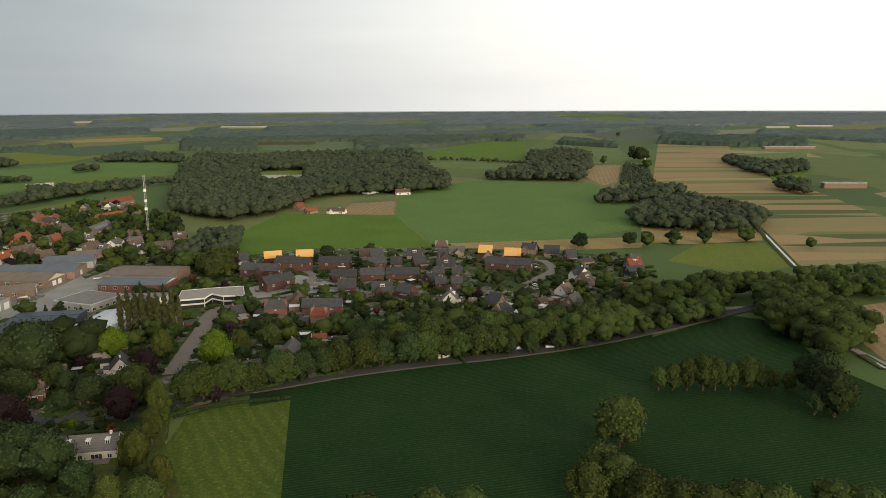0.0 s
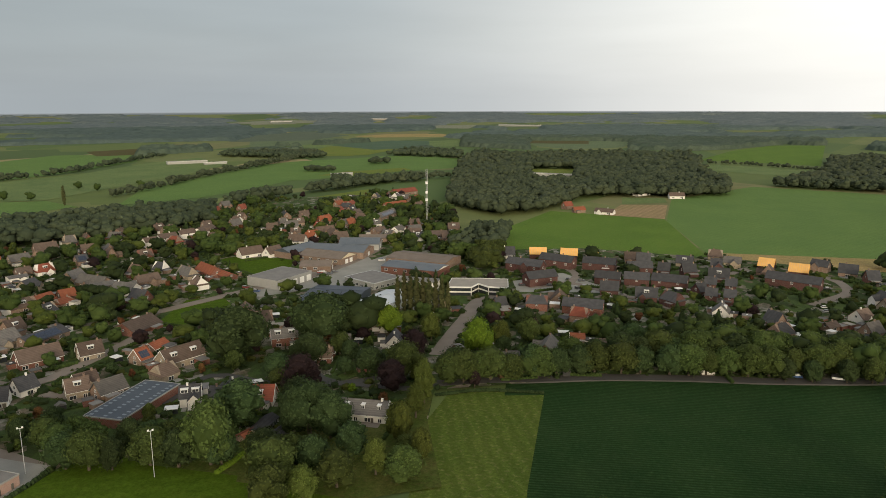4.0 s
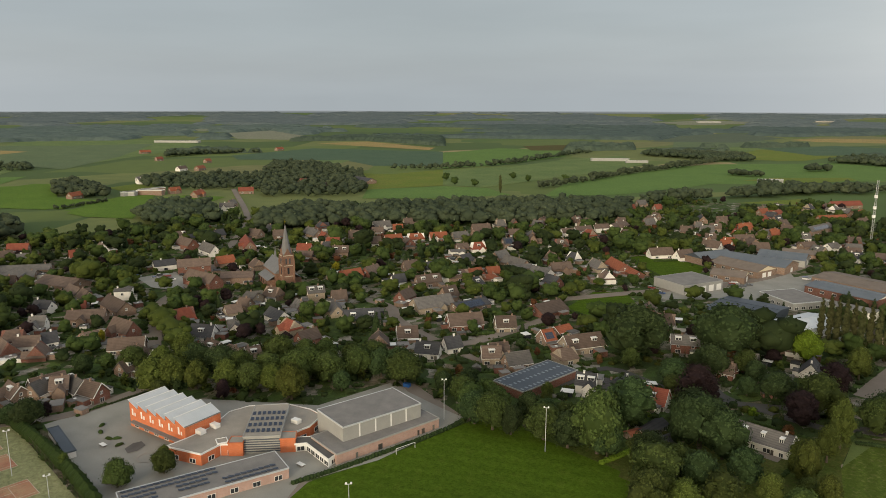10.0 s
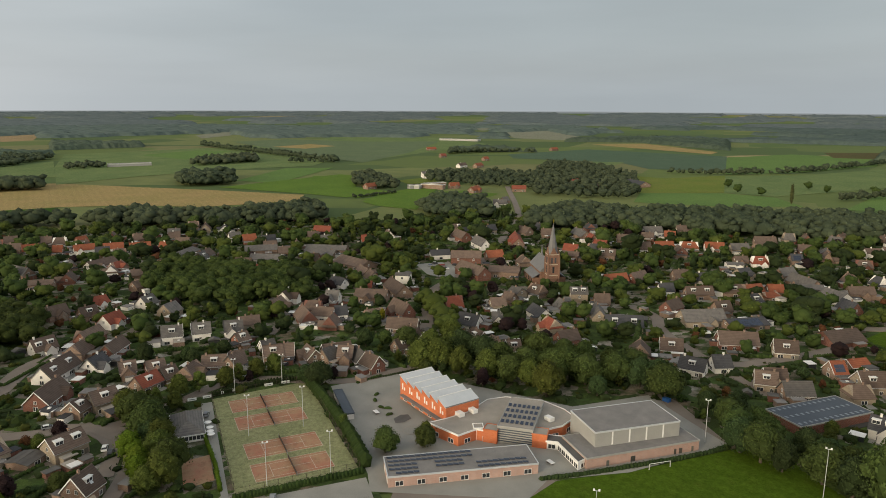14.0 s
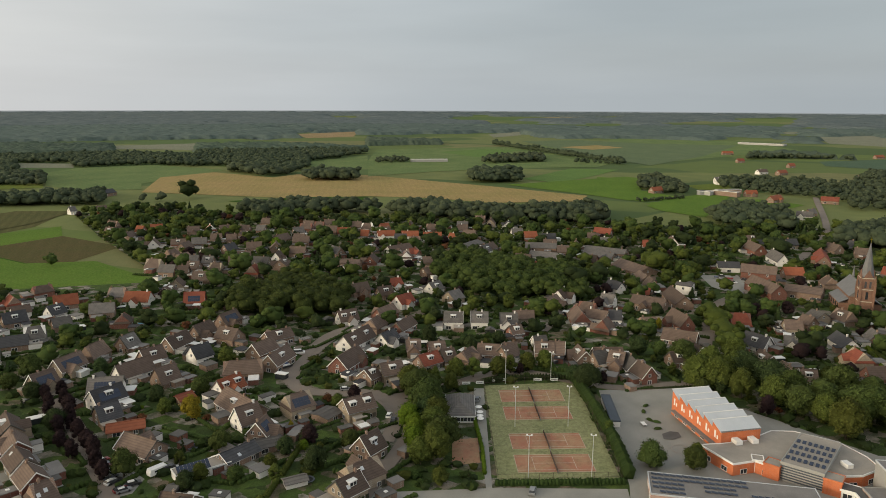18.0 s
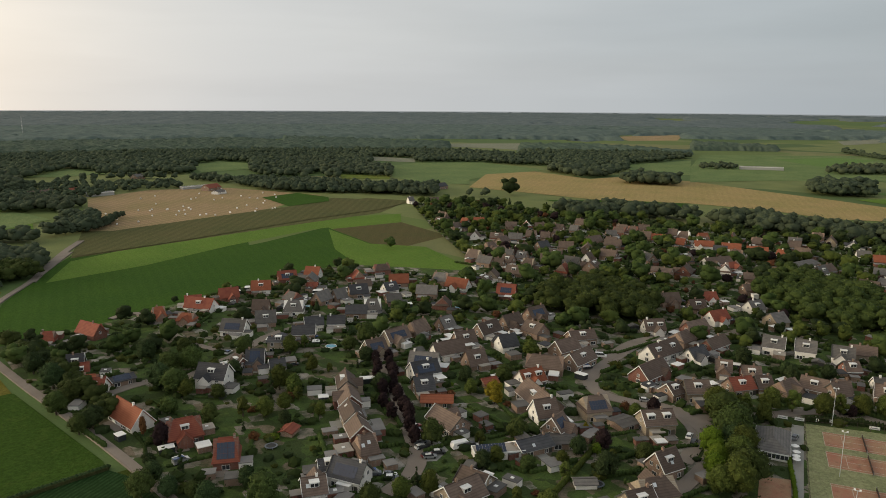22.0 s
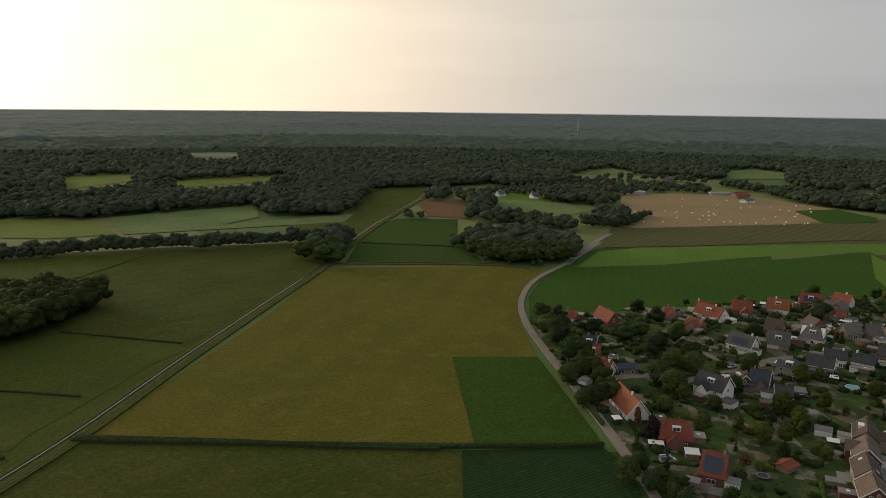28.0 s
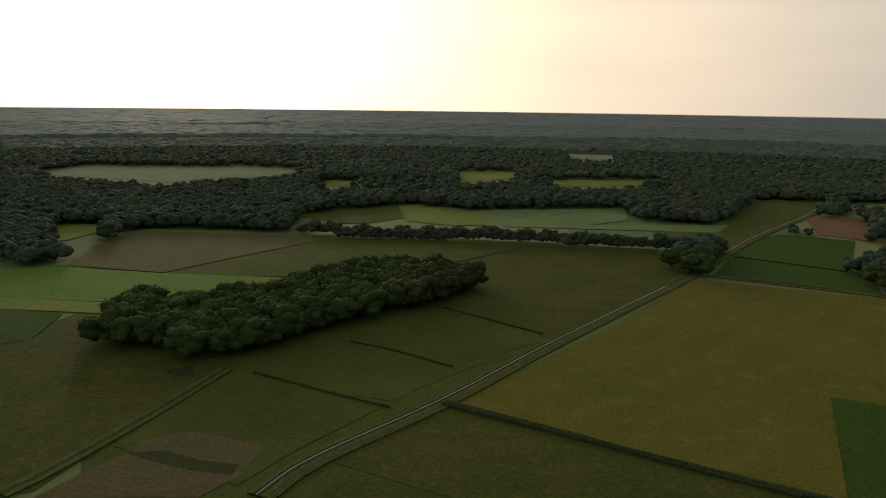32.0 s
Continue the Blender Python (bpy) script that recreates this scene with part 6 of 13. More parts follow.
def yard_things(beds, mat, ring, tub, tables):
    """The school yard: low planted beds, a dark play mat, a painted ring, a blue container and white tables."""
    for i, (x, y) in enumerate(beds):
        ob = thing("planter", x, y, i * 35, "low clipped evergreen bed on the school yard", "planter", "yard planters", 0.5)
        part("kerb", boxes((-1.6, 1.6, -0.8, 0.8, 0, 0.2)), "flat_roof", ob)
        bm = bmesh.new()
        bmesh.ops.create_icosphere(bm, subdivisions=3, radius=1.0)
        for v in bm.verts:
            v.co = Vector((v.co.x * 1.5, v.co.y * 0.75, max(0.0, v.co.z) * 0.8 + 0.15)) * (1 + 0.12 * noise.noise(v.co * 3 + Vector((i, 0, 0))))
        part("bush", bm, "leaf_hedge", ob)
    tagged(new("play_mat", mesh_of("play_mat", [(x, y, 0.75) for x, y in mat], [tuple(range(len(mat)))], "dark_flat_roof")), "dark rubber play surface on the school yard", "play surface")
    bm = bmesh.new()
    disc_into(bm, ring[2] - 0.25, ring[2], 0.0, 0.02, 40)
    ob = thing("painted_ring", ring[0], ring[1], 0, "worn painted circle on the paved yard", "marking", "", 0.76)
    part("line", bm, "pale_flat_roof", ob)
    ob = thing("waste_container", tub[0], tub[1], 25, "blue waste container beside the sports hall", "container", "", 0.5)
    part("body", boxes((-1.3, 1.3, -0.8, 0.8, 0.15, 1.4)), "blue_paint", ob)
    part("lid", boxes((-1.35, 1.35, -0.85, 0.85, 1.4, 1.52)), "blue_paint", ob)
    for x, y in tables:
        ob = thing("play_table", x, y, 15, "white concrete table on the paving", "table", "", 0.5)
        part("top", boxes((-1.4, 1.4, -0.75, 0.75, 0.7, 0.8)), "white_paint", ob)
        for sx in (-1, 1):
            part("leg", boxes((sx * 0.9 - 0.1, sx * 0.9 + 0.1, -0.5, 0.5, 0, 0.7)), "flat_roof", ob)


def trampoline(x, y):
    ob = thing("trampoline", x, y, 0, "round garden trampoline with a dark mat and blue rim", "trampoline", "garden play", 0.3)
    bm = bmesh.new()
    disc_into(bm, 1.6, 2.1, 0.85, 0.95)
    part("rim", bm, "blue_metal", ob)
    bm = bmesh.new()
    disc_into(bm, 0.01, 1.6, 0.84, 0.87)
    part("mat", bm, "black_boards", ob)
    for k in range(6):
        a = k * math.pi / 3
        part("leg", boxes((1.9 * math.cos(a) - 0.04, 1.9 * math.cos(a) + 0.04, 1.9 * math.sin(a) - 0.04, 1.9 * math.sin(a) + 0.04, 0, 0.86)), "galvanised", ob)


def pool(x, y, r):
    ob = thing("garden_pool", x, y, 0, "round raised garden pool with blue water", "pool", "garden pools", 0.3)
    bm = bmesh.new()
    disc_into(bm, r - 0.15, r, 0.0, 1.0)
    part("wall", bm, "white_paint", ob)
    bm = bmesh.new()
    disc_into(bm, 0.01, r - 0.15, 0.7, 0.86)
    part("water", bm, "pool_water", ob)


def caravan(x, y, turn):
    ob = thing("caravan", x, y, turn, "white touring caravan parked beside a house", "caravan", "", 0.72)
    bm = bmesh.new()
    prism = [(-2.9, 0.6), (2.8, 0.6), (3.0, 1.3), (2.5, 2.5), (-2.6, 2.6), (-3.0, 1.6)]
    a = [bm.verts.new((p, -1.1, q)) for p, q in prism]
    b = [bm.verts.new((p, 1.1, q)) for p, q in prism]
    bm.faces.new(a[::-1]), bm.faces.new(b)
    for i in range(6):
        j = (i + 1) % 6
        bm.faces.new((a[i], a[j], b[j], b[i]))
    part("body", bm, "white_paint", ob)
    for s in (-1, 1):
        part("window", boxes((-1.5, 1.2, s * 1.1 - 0.02, s * 1.1 + 0.02, 1.4, 2.0)), "dark_glass", ob)
        part("wheel", WHEEL, None, ob, "", Matrix.Translation((0, s * 0.95, 0.33)) @ pose(0, 0, 0, 90))
    part("drawbar", boxes((2.8, 4.0, -0.06, 0.06, 0.4, 0.5)), "galvanised", ob)


def undergrowth(pts, free, count, seed):
    """Beds, low bushes and ivy between the houses, too many to count."""
    rng = np.random.default_rng(seed)
    P = np.array(pts)
    q = rng.uniform(P.min(0), P.max(0), (count, 2))
    q = q[inside(P, q)]
    clumps = rng.uniform(0, 1, len(q)) < np.array([0.62 + 0.9 * noise.noise((x / 17, y / 17, 5.0)) for x, y in q])
    q = q[clumps]
    for o in OPEN:
        q = q[~inside(o, q)]
    for spots, gap in ((np.array(free), -0.4), (np.array(ROAD_SPOTS), 0.6)):
        d = np.min(np.hypot(q[:, None, 0] - spots[None, :, 0], q[:, None, 1] - spots[None, :, 1]) - spots[None, :, 2], axis=1)
        q = q[d > gap]
    kind = rng.integers(0, 10, len(q))
    for leaf, lo, hi, word in (("leaf_hedge", 0, 5, "mid green"), ("leaf_dark", 5, 8, "dark green"), ("leaf_lime", 8, 10, "light green")):
        z = q[(kind >= lo) & (kind < hi)]
        protos = []
        for k in range(6):
            v = BALL1[0] * (1 + rng.uniform(-0.3, 0.3, (12, 1)))
            d3 = rng.normal(size=(14, 3))
            d3 /= np.linalg.norm(d3, axis=1)[:, None]
            lf = (d3[:, None, :] * (1.45, 1.45, 1.2) + rng.uniform(-0.4, 0.4, (14, 3, 3))).reshape(-1, 3) + (0, 0, 0.95)
            protos.append((np.concatenate([v * (1.3, 1.3, 1.1) + (0, 0, 0.9), lf]), np.concatenate([BALL1[1], np.arange(42).reshape(-1, 3) + 12]), np.concatenate([np.zeros(20), np.ones(14)])))
        v, f, sp = scatter(protos, z, rng, rng.uniform(0.9, 3.4, len(z)), 2.2)
        tagged(new("garden_plants", big_mesh("garden_plants", v, f, leaf, False, sp)), word + " bushes and beds filling the gardens", "bushes", kind="stuff")


def club_house(x, y, turn):
    """The tennis club house: a hipped roof over glazed white walls."""
    ob = thing("club_house", x, y, turn, "white club house with a hipped grey tile roof beside the courts", "club house", "", 0.3)
    L, D, e, r = 9.0, 4.9, 2.9, 6.0
    part("wall", boxes((-L, L, -D, D, 0, e)), "white_render", ob)
    bm = bmesh.new()
    o = 0.45
    low = [bm.verts.new(p) for p in ((-L - o, -D - o, e), (L + o, -D - o, e), (L + o, D + o, e), (-L - o, D + o, e))]
    a, b = bm.verts.new((-L + D, 0, r)), bm.verts.new((L - D, 0, r))
    bm.faces.new((low[0], low[1], b, a)), bm.faces.new((low[2], low[3], a, b))
    bm.faces.new((low[1], low[2], b)), bm.faces.new((low[3], low[0], a)), bm.faces.new(low[::-1])
    part("roof", bm, "grey_tiles", ob)
    part("ridge_cap", boxes((-L + D - 0.2, L - D + 0.2, -0.16, 0.16, r - 0.08, r + 0.07)), "grey_tiles", ob)
    for s in (-1, 1):
        part("gutter", boxes((-L - o, L + o, s * (D + o) - 0.08, s * (D + o) + 0.08, e - 0.14, e + 0.02)), "white_paint", ob)
        part("gutter", boxes((s * (L + o) - 0.08, s * (L + o) + 0.08, -D - o + 0.08, D + o - 0.08, e - 0.14, e + 0.02)), "white_paint", ob)
    for k in range(4):
        part("window", WIN[(2.2, 1.4)], None, ob, "", pose(0, 0, 0, 0, 0, 90) @ Matrix.Translation((-3.6 + k * 2.4, -L, 0.9)))
    for k in range(5):
        part("window", WIN[(2.2, 1.4)], None, ob, "", pose(0, 0, 0, 0, 0, 180) @ Matrix.Translation((-6.4 + k * 3.2, -D, 0.9)))


def parasol(x, y):
    ob = thing("parasol", x, y, 0, "round white parasol on the club terrace", "parasol", "terrace parasols", 0.3)
    part("pole", boxes((-0.03, 0.03, -0.03, 0.03, 0, 2.2)), "galvanised", ob)
    bm = bmesh.new()
    bmesh.ops.create_cone(bm, cap_ends=True, segments=12, radius1=1.25, radius2=0.05, depth=0.5)
    bmesh.ops.translate(bm, verts=bm.verts[:], vec=(0, 0, 2.2))
    part("canopy", bm, "white_paint", ob)


def outbuildings(seed):
    """Flat roofed kitchens, garages and lean-tos against the houses, too many to count."""
    rng = random.Random(seed)
    mats = ["brown_brick", "red_brick", "white_render", "flat_roof", "dark_flat_roof", "pale_flat_roof", "white_paint", "slate_tiles"]
    V, F, M = [], [], []
    foot, roads = np.array(FOOT), np.array(ROAD_SPOTS)

    def box(m, x0, x1, y0, y1, z0, z1, mat):
        n = len(V)
        V.extend(tuple(m @ Vector(c)) for c in ((x0, y0, z0), (x1, y0, z0), (x1, y1, z0), (x0, y1, z0), (x0, y0, z1), (x1, y0, z1), (x1, y1, z1), (x0, y1, z1)))
        F.extend(tuple(n + k for k in q) for q in ((4, 5, 6, 7), (0, 1, 5, 4), (1, 2, 6, 5), (2, 3, 7, 6), (3, 0, 4, 7)))
        M.extend([mats.index(mat)] * 5)

    for x, y, turn, L, D, near, low in list(SPOTS):
        if low or math.hypot(x, y) > 650 or (x > -140 and y > 395):
            continue
        m = pose(x, y, 0.3, 0, 0, turn)
        mine = np.hypot(foot[:, 0] - x, foot[:, 1] - y) < L / 2 + 1.0
        for k in range(3):
            w, d, h = rng.uniform(2.8, 5.5), rng.uniform(2.6, 6.0), rng.uniform(2.1, 2.7)
            side = rng.choice((-1, 1))
            if rng.random() < 0.6:
                cx, cy = rng.uniform(-0.4, 0.4) * L, side * (D / 2 + d / 2)
            else:
                cx, cy = side * (L / 2 - 0.2 + w / 2), rng.uniform(-0.4, 0.4) * D
            if rng.random() < 0.35:
                cx, cy = cx * 1.1, cy + math.copysign(rng.uniform(3, 7), cy)
            p = m @ Vector((cx, cy, 0))
            rad = 0.5 * max(w, d)
            if np.min(np.hypot(foot[:, 0] - p.x, foot[:, 1] - p.y) - foot[:, 2] + 99.0 * mine) < rad or np.min(np.hypot(roads[:, 0] - p.x, roads[:, 1] - p.y) - roads[:, 2]) < rad + 0.3 or in_open((p.x, p.y)):
                continue
            wall, top = rng.choice(mats[:3]), rng.choice(mats[3:7] + ["flat_roof", "dark_flat_roof", "slate_tiles"])
            box(m, cx - w / 2, cx + w / 2, cy - d / 2, cy + d / 2, 0, h, wall)
            box(m, cx - w / 2 - 0.15, cx + w / 2 + 0.15, cy - d / 2 - 0.15, cy + d / 2 + 0.15, h, h + 0.22, top)
            if rng.random() < 0.25:
                box(m, cx - 0.5, cx + 0.5, cy - 0.5, cy + 0.5, h + 0.22, h + 0.42, "white_paint")
            FOOT.append((p.x, p.y, rad))
    me = mesh_of("outbuildings", V, F, mats[0])
    for name in mats[1:]:
        me.materials.append(MATS[name])
    me.polygons.foreach_set("material_index", M)
    me.update()
    tagged(new("outbuildings", me), "flat roofed garages and lean-tos against the village houses", "outbuildings", kind="stuff")


def bale(x, y, turn):
    ob = thing("hay_bale", x, y, turn, "wrapped white hay bale lying on the stubble", "bale", "hay bales", 0.3)
    bm = bmesh.new()
    bmesh.ops.create_cone(bm, cap_ends=True, segments=12, radius1=0.8, radius2=0.8, depth=1.4)
    bmesh.ops.bevel(bm, geom=bm.edges[:], offset=0.12, segments=1, affect="EDGES")
    part("wrap", bm, "white_render", ob, "", Matrix.Translation((0, 0, 0.8)) @ pose(0, 0, 0, 90))

# ---- ground ----

RINGS = [300, 900, 1700, 2600, 2900, 3200, 3500, 3800, 4100, 4400, 4650, 4880]
land = [(0, 0, 0)] + [(r * math.cos(a), r * math.sin(a), float(hill(r))) for r in RINGS for a in np.linspace(0, 2 * math.pi, 96, endpoint=False)]
sheets = [(0, 1 + i, 1 + (i + 1) % 96) for i in range(96)] + [(1 + k * 96 + i, 97 + k * 96 + i, 97 + k * 96 + (i + 1) % 96, 1 + k * 96 + (i + 1) % 96) for k in range(len(RINGS) - 1) for i in range(96)]
tagged(new("ground", mesh_of("ground", land, sheets, "country")), "flat farmland with a patchwork of green fields", "ground", kind="structure")


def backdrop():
    """The wooded skyline at the end of sight: a glowing ring with haze painted in."""
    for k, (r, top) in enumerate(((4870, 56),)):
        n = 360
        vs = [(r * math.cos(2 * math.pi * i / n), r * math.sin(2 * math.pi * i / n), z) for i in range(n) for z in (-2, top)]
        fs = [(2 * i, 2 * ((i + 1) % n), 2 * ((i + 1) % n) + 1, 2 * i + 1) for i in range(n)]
        tagged(new("backdrop", mesh_of("backdrop", vs, fs, "distance")), "wooded horizon backdrop with painted blue grey haze", "horizon", kind="structure")

backdrop()

field("field", "maize", [(-139.8, -319.4), (-161.6, -373.5), (-185.6, -409.9), (-233.0, -460.8), (-292.7, -515.2), (-454.2, -518.0), (-295.3, -329.9), (-153.7, -336.5)], "deep green maize field")
field("meadow", "deep_grass", [(-88.8, -286.2), (-123.4, -281.8), (-112.7, -207.5), (-111.6, -193.9), (-72.1, -206.9)], "fresh deep green grass plot")
field("meadow", "pale_grass", [(-94.3, -324.1), (-131.4, -315.2), (-124.6, -281.7), (-88.8, -286.2)], "pale green grass field")
field("field", "pasture", [(140.7, -156.9), (377.9, -457.8), (201.2, -569.7), (-62.0, -566.0), (-44.0, -466.3), (52.7, -239.0), (80.4, -156.1)], "dull green grazed pasture")
field("meadow", "rough_meadow", [(80.4, -156.1), (52.7, -239.0), (-119.1, -188.1), (-105.4, -153.7)], "rough grazed pasture with tufts")
field("field", "mown", [(-40.8, 159.5), (-58.3, 256.4), (-77.6, 251.8), (-92.7, 240.6), (-91.2, 212.9), (-74.0, 159.7)], "freshly mown yellow green grass field")
field("field", "crop", [(-46.4, 185.0), (-58.7, 258.0), (-37.5, 271.3), (28.2, 293.6), (91.4, 319.7), (149.9, 360.6), (170.9, 348.4), (161.8, 291.9), (171.7, 260.9), (176.3, 226.5), (127.8, 158.3), (-40.8, 159.5)], "dark green leafy crop field in rows")
field("meadow", "bright_grass", [(-156.4, 483.6), (-179.7, 590.3), (-163.3, 720.9), (-49.0, 706.4), (-5.7, 539.0), (-60.9, 523.4)], "fresh bright green grass strip")
field("field", "crop", [(-75, 260), (-51, 273), (-7, 290), (39, 308), (81, 326), (103, 337), (99, 323), (60, 305), (-6, 277), (-58, 254), (-72, 248)], "dark green leafy crop field in rows")
field("field", "leafy_crop", [(-53.5, 856.4), (37.7, 1024.0), (206.9, 980.7), (203.7, 784.0), (172.7, 622.4), (99.3, 571.1), (-5.7, 547.8), (-46.6, 695.5)], "green leafy crop field")
field("field", "grain_strips", [(586.1, 1961.3), (723.1, 1821.1), (523.8, 1287.6), (472.4, 936.6), (425.5, 678.6), (310.0, 488.5), (268.0, 475.1), (237.7, 472.3), (285.2, 634.2), (303.0, 854.5), (293.6, 998.6)], "ripe grain field in long strips")
field("field", "wheat", [(176.0, 625.2), (278.9, 619.6), (257.3, 565.0), (180.7, 552.7), (171.2, 581.8)], "ripe tan grain field")
field("field", "wheat", [(-4.0, 556.9), (99.7, 573.6), (159.6, 582.1), (148.6, 548.8), (77.4, 546.0), (28.0, 525.5)], "ripe tan grain field")
field("meadow", "pale_grass", [(157.5, 491.6), (200.6, 552.2), (254.1, 555.6), (236.6, 472.3), (198.4, 447.2)], "pale green grass field")
field("field", "stubble", [(219.1, 373.2), (246.5, 383.9), (190.3, 291.6), (193.8, 313.5)], "cut tan stubble field")
field("meadow", "grass", [(-151.1, 421.9), (-156.4, 483.6), (-144.0, 474.8), (-136.3, 435.6), (-141.6, 419.0)], "green meadow grass field")
field("meadow", "meadow", [(-143.7, -453.6), (-176.3, -457.0), (-198.1, -436.6), (-155.5, -371.9), (-132.1, -319.4), (-121.0, -262.9), (-105.1, -272.9), (-87.4, -289.4)], "dry yellow green meadow")
field("meadow", "deep_grass", [(-87.4, -289.4), (-125.7, -277.1), (-114.0, -199.4), (-107.1, -193.0), (-74.1, -207.2), (-84.6, -281.0)], "fresh deep green grass plot")
field("field", "maize", [(-169.6, -379.8), (-235.4, -436.0), (-285.5, -426.5), (-392.2, -425.3), (-477.0, -433.8), (-429.5, -315.4), (-371.4, -321.7), (-296.1, -332.3), (-233.0, -333.5), (-190.1, -332.4), (-156.0, -342.3)], "deep green maize field")
field("meadow", "bright_grass", [(-266.1, -482.9), (-318.2, -489.6), (-422.1, -472.1), (-517.3, -463.0), (-577.0, -424.5), (-513.5, -417.0), (-455.8, -434.9), (-366.0, -436.5), (-287.6, -429.6), (-224.0, -436.8)], "fresh bright green grass strip")
field("field", "soil", [(-336.9, -588.3), (-367.4, -563.7), (-525.4, -551.1), (-628.9, -562.8), (-656.2, -475.2), (-567.5, -446.1), (-445.9, -468.1), (-340.3, -483.1), (-271.4, -492.3)], "brown green fallow field")
field("field", "stubble", [(-458.9, -783.9), (-549.3, -799.3), (-623.2, -739.9), (-639.3, -590.7), (-534.3, -560.4), (-435.8, -552.3), (-363.9, -558.5), (-340.3, -584.6)], "cut tan stubble field with bales")
field("field", "soil_brown", [(-468, -422), (-533, -394), (-500, -320), (-432, -323), (-429, -337)], "rough brown field with weeds")
field("meadow", "bright_grass", [(-488, -458), (-572, -423), (-533, -394), (-468, -422)], "fresh green grass strip")
field("meadow", "bright_grass", [(-465.9, -423.7), (-434.8, -352.8), (-449.9, -308.7), (-398.2, -228.3), (-369.5, -227.5), (-369.8, -310.0), (-403.2, -360.9)], "green meadow grass field")
field("meadow", "meadow", [(52.7, -240.2), (28.7, -289.0), (-9.1, -363.2), (-47.6, -451.5), (-59.5, -473.4), (-141.0, -459.2), (-192.3, -441.7), (-157.6, -381.4), (-137.9, -328.7), (-125.4, -278.2), (-88.9, -287.6), (-71.6, -205.1), (-28.7, -216.5)], "dry yellow green meadow")
field("meadow", "deep_grass", [(-88.9, -287.6), (-125.4, -278.2), (-113.0, -196.1), (-72.5, -204.8)], "fresh deep green grass plot")
field("meadow", "rough_meadow", [(82.9, -192.9), (68.6, -214.6), (54.4, -240.7), (-28.6, -215.7), (-65.9, -202.6), (-52.3, -156.0)], "rough grazed pasture with tufts")
field("field", "crop", [(-52.3, -156.0), (-66.7, -203.2), (-111.7, -193.6), (-114.1, -178.3), (-103.9, -142.0)], "maize field in rows")
field("field", "deep_grass", [(-70.5, -483.3), (-111.3, -621.2), (-147.5, -668.5), (-206.4, -655.7), (-177.8, -564.0), (-165.0, -457.1)], "dark green grass field")
field("meadow", "rough_meadow", [(108.6, -363.6), (80.3, -365.0), (70.3, -572.5), (-53.7, -567.0), (-58.7, -482.5), (24.7, -332.3), (58.3, -319.8)], "rough olive green pasture")
field("field", "pasture", [(106.3, -354.8), (79.4, -360.4), (27.0, -330.5), (55.3, -276.0), (75.5, -240.4)], "dull green grazed pasture")
field("meadow", "pale_grass", [(355.4, -395.8), (389.2, -533.3), (304.8, -545.0), (226.0, -529.0), (274.8, -402.1)], "pale green grass field")
field("field", "pasture", [(273.0, -399.4), (226.0, -529.0), (168.7, -559.4), (74.2, -557.6), (87.8, -483.1), (149.2, -494.7), (198.3, -393.0), (248.4, -386.1)], "dull green grazed pasture")
field("meadow", "bright_grass", [(310.8, -303.9), (377.0, -380.8), (270.3, -395.3), (194.8, -401.4), (211.0, -331.7), (266.3, -321.9)], "fresh green grass strip")
field("meadow", "rough_meadow", [(257.8, -249.5), (266.2, -285.4), (262.6, -317.3), (191.8, -252.6), (151.5, -256.5), (154.0, -154.8), (160.4, -149.5)], "rough olive green pasture")
field("field", "pasture", [(137.1, -253.7), (114.1, -304.6), (61.2, -287.6), (72.5, -240.3), (105.6, -243.7)], "dull green grazed pasture")
field("field", "pasture", [(109.5, -307.5), (90.0, -362.0), (29.5, -336.4), (25.6, -324.4), (60.1, -282.3)], "dull green grazed pasture")
field("meadow", "rough_meadow", [(86.2, -372.2), (83.6, -460.9), (71.7, -539.6), (-47.4, -563.9), (-53.8, -497.3), (26.8, -337.2)], "rough olive green pasture")
field("field", "pasture", [(160.1, -229.3), (135.6, -250.9), (74.1, -238.3), (92.7, -195.0), (99.8, -171.8), (150.5, -184.0)], "dull green grazed pasture")
field("field", "soil_brown", [(151.3, -151.8), (147.9, -167.9), (142.0, -182.2), (144.7, -190.4), (131.9, -199.7), (118.5, -198.4), (103.1, -196.2), (102.7, -184.1), (102.2, -176.2), (107.2, -163.1)], "rough brown field with weeds")
field("field", "reed", [(143.5, -180.7), (132.9, -185.3), (119.1, -182.4), (104.9, -182.8), (104.3, -176.7), (117.1, -176.1), (132.0, -178.0)], "dark reedy hollow in the pasture")
field("field", "reed", [(174.5, -247.0), (165.1, -252.8), (159.1, -245.3), (164.7, -240.0)], "dark reedy hollow in the pasture")
field("field", "leafy_crop", [(-635, 852), (-785, 1059), (-767, 1176), (-702, 1281), (-660, 1375), (-495, 1366), (-424, 1157), (-488, 1071), (-519, 989), (-569, 891)], "green leafy crop field", True)
field("meadow", "pale_grass", [(-623, 985), (-560, 1051), (-512, 1125), (-487, 1098), (-511, 989), (-585, 957)], "pale green grass field", True)
field("meadow", "grass", [(-1051, 1597), (-1034, 1839), (-856, 1891), (-733, 2032), (-632, 1749), (-735, 1622), (-797, 1529), (-877, 1510)], "green meadow grass field", True)
field("meadow", "hazed_grass", [(-1297, 1763), (-1335, 2062), (-1141, 2031), (-1045, 1678), (-1109, 1505)], "far green meadow dulled by painted haze", True)
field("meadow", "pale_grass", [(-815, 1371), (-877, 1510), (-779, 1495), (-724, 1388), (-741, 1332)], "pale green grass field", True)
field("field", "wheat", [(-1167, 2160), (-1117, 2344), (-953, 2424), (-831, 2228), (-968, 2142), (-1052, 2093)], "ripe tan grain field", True)
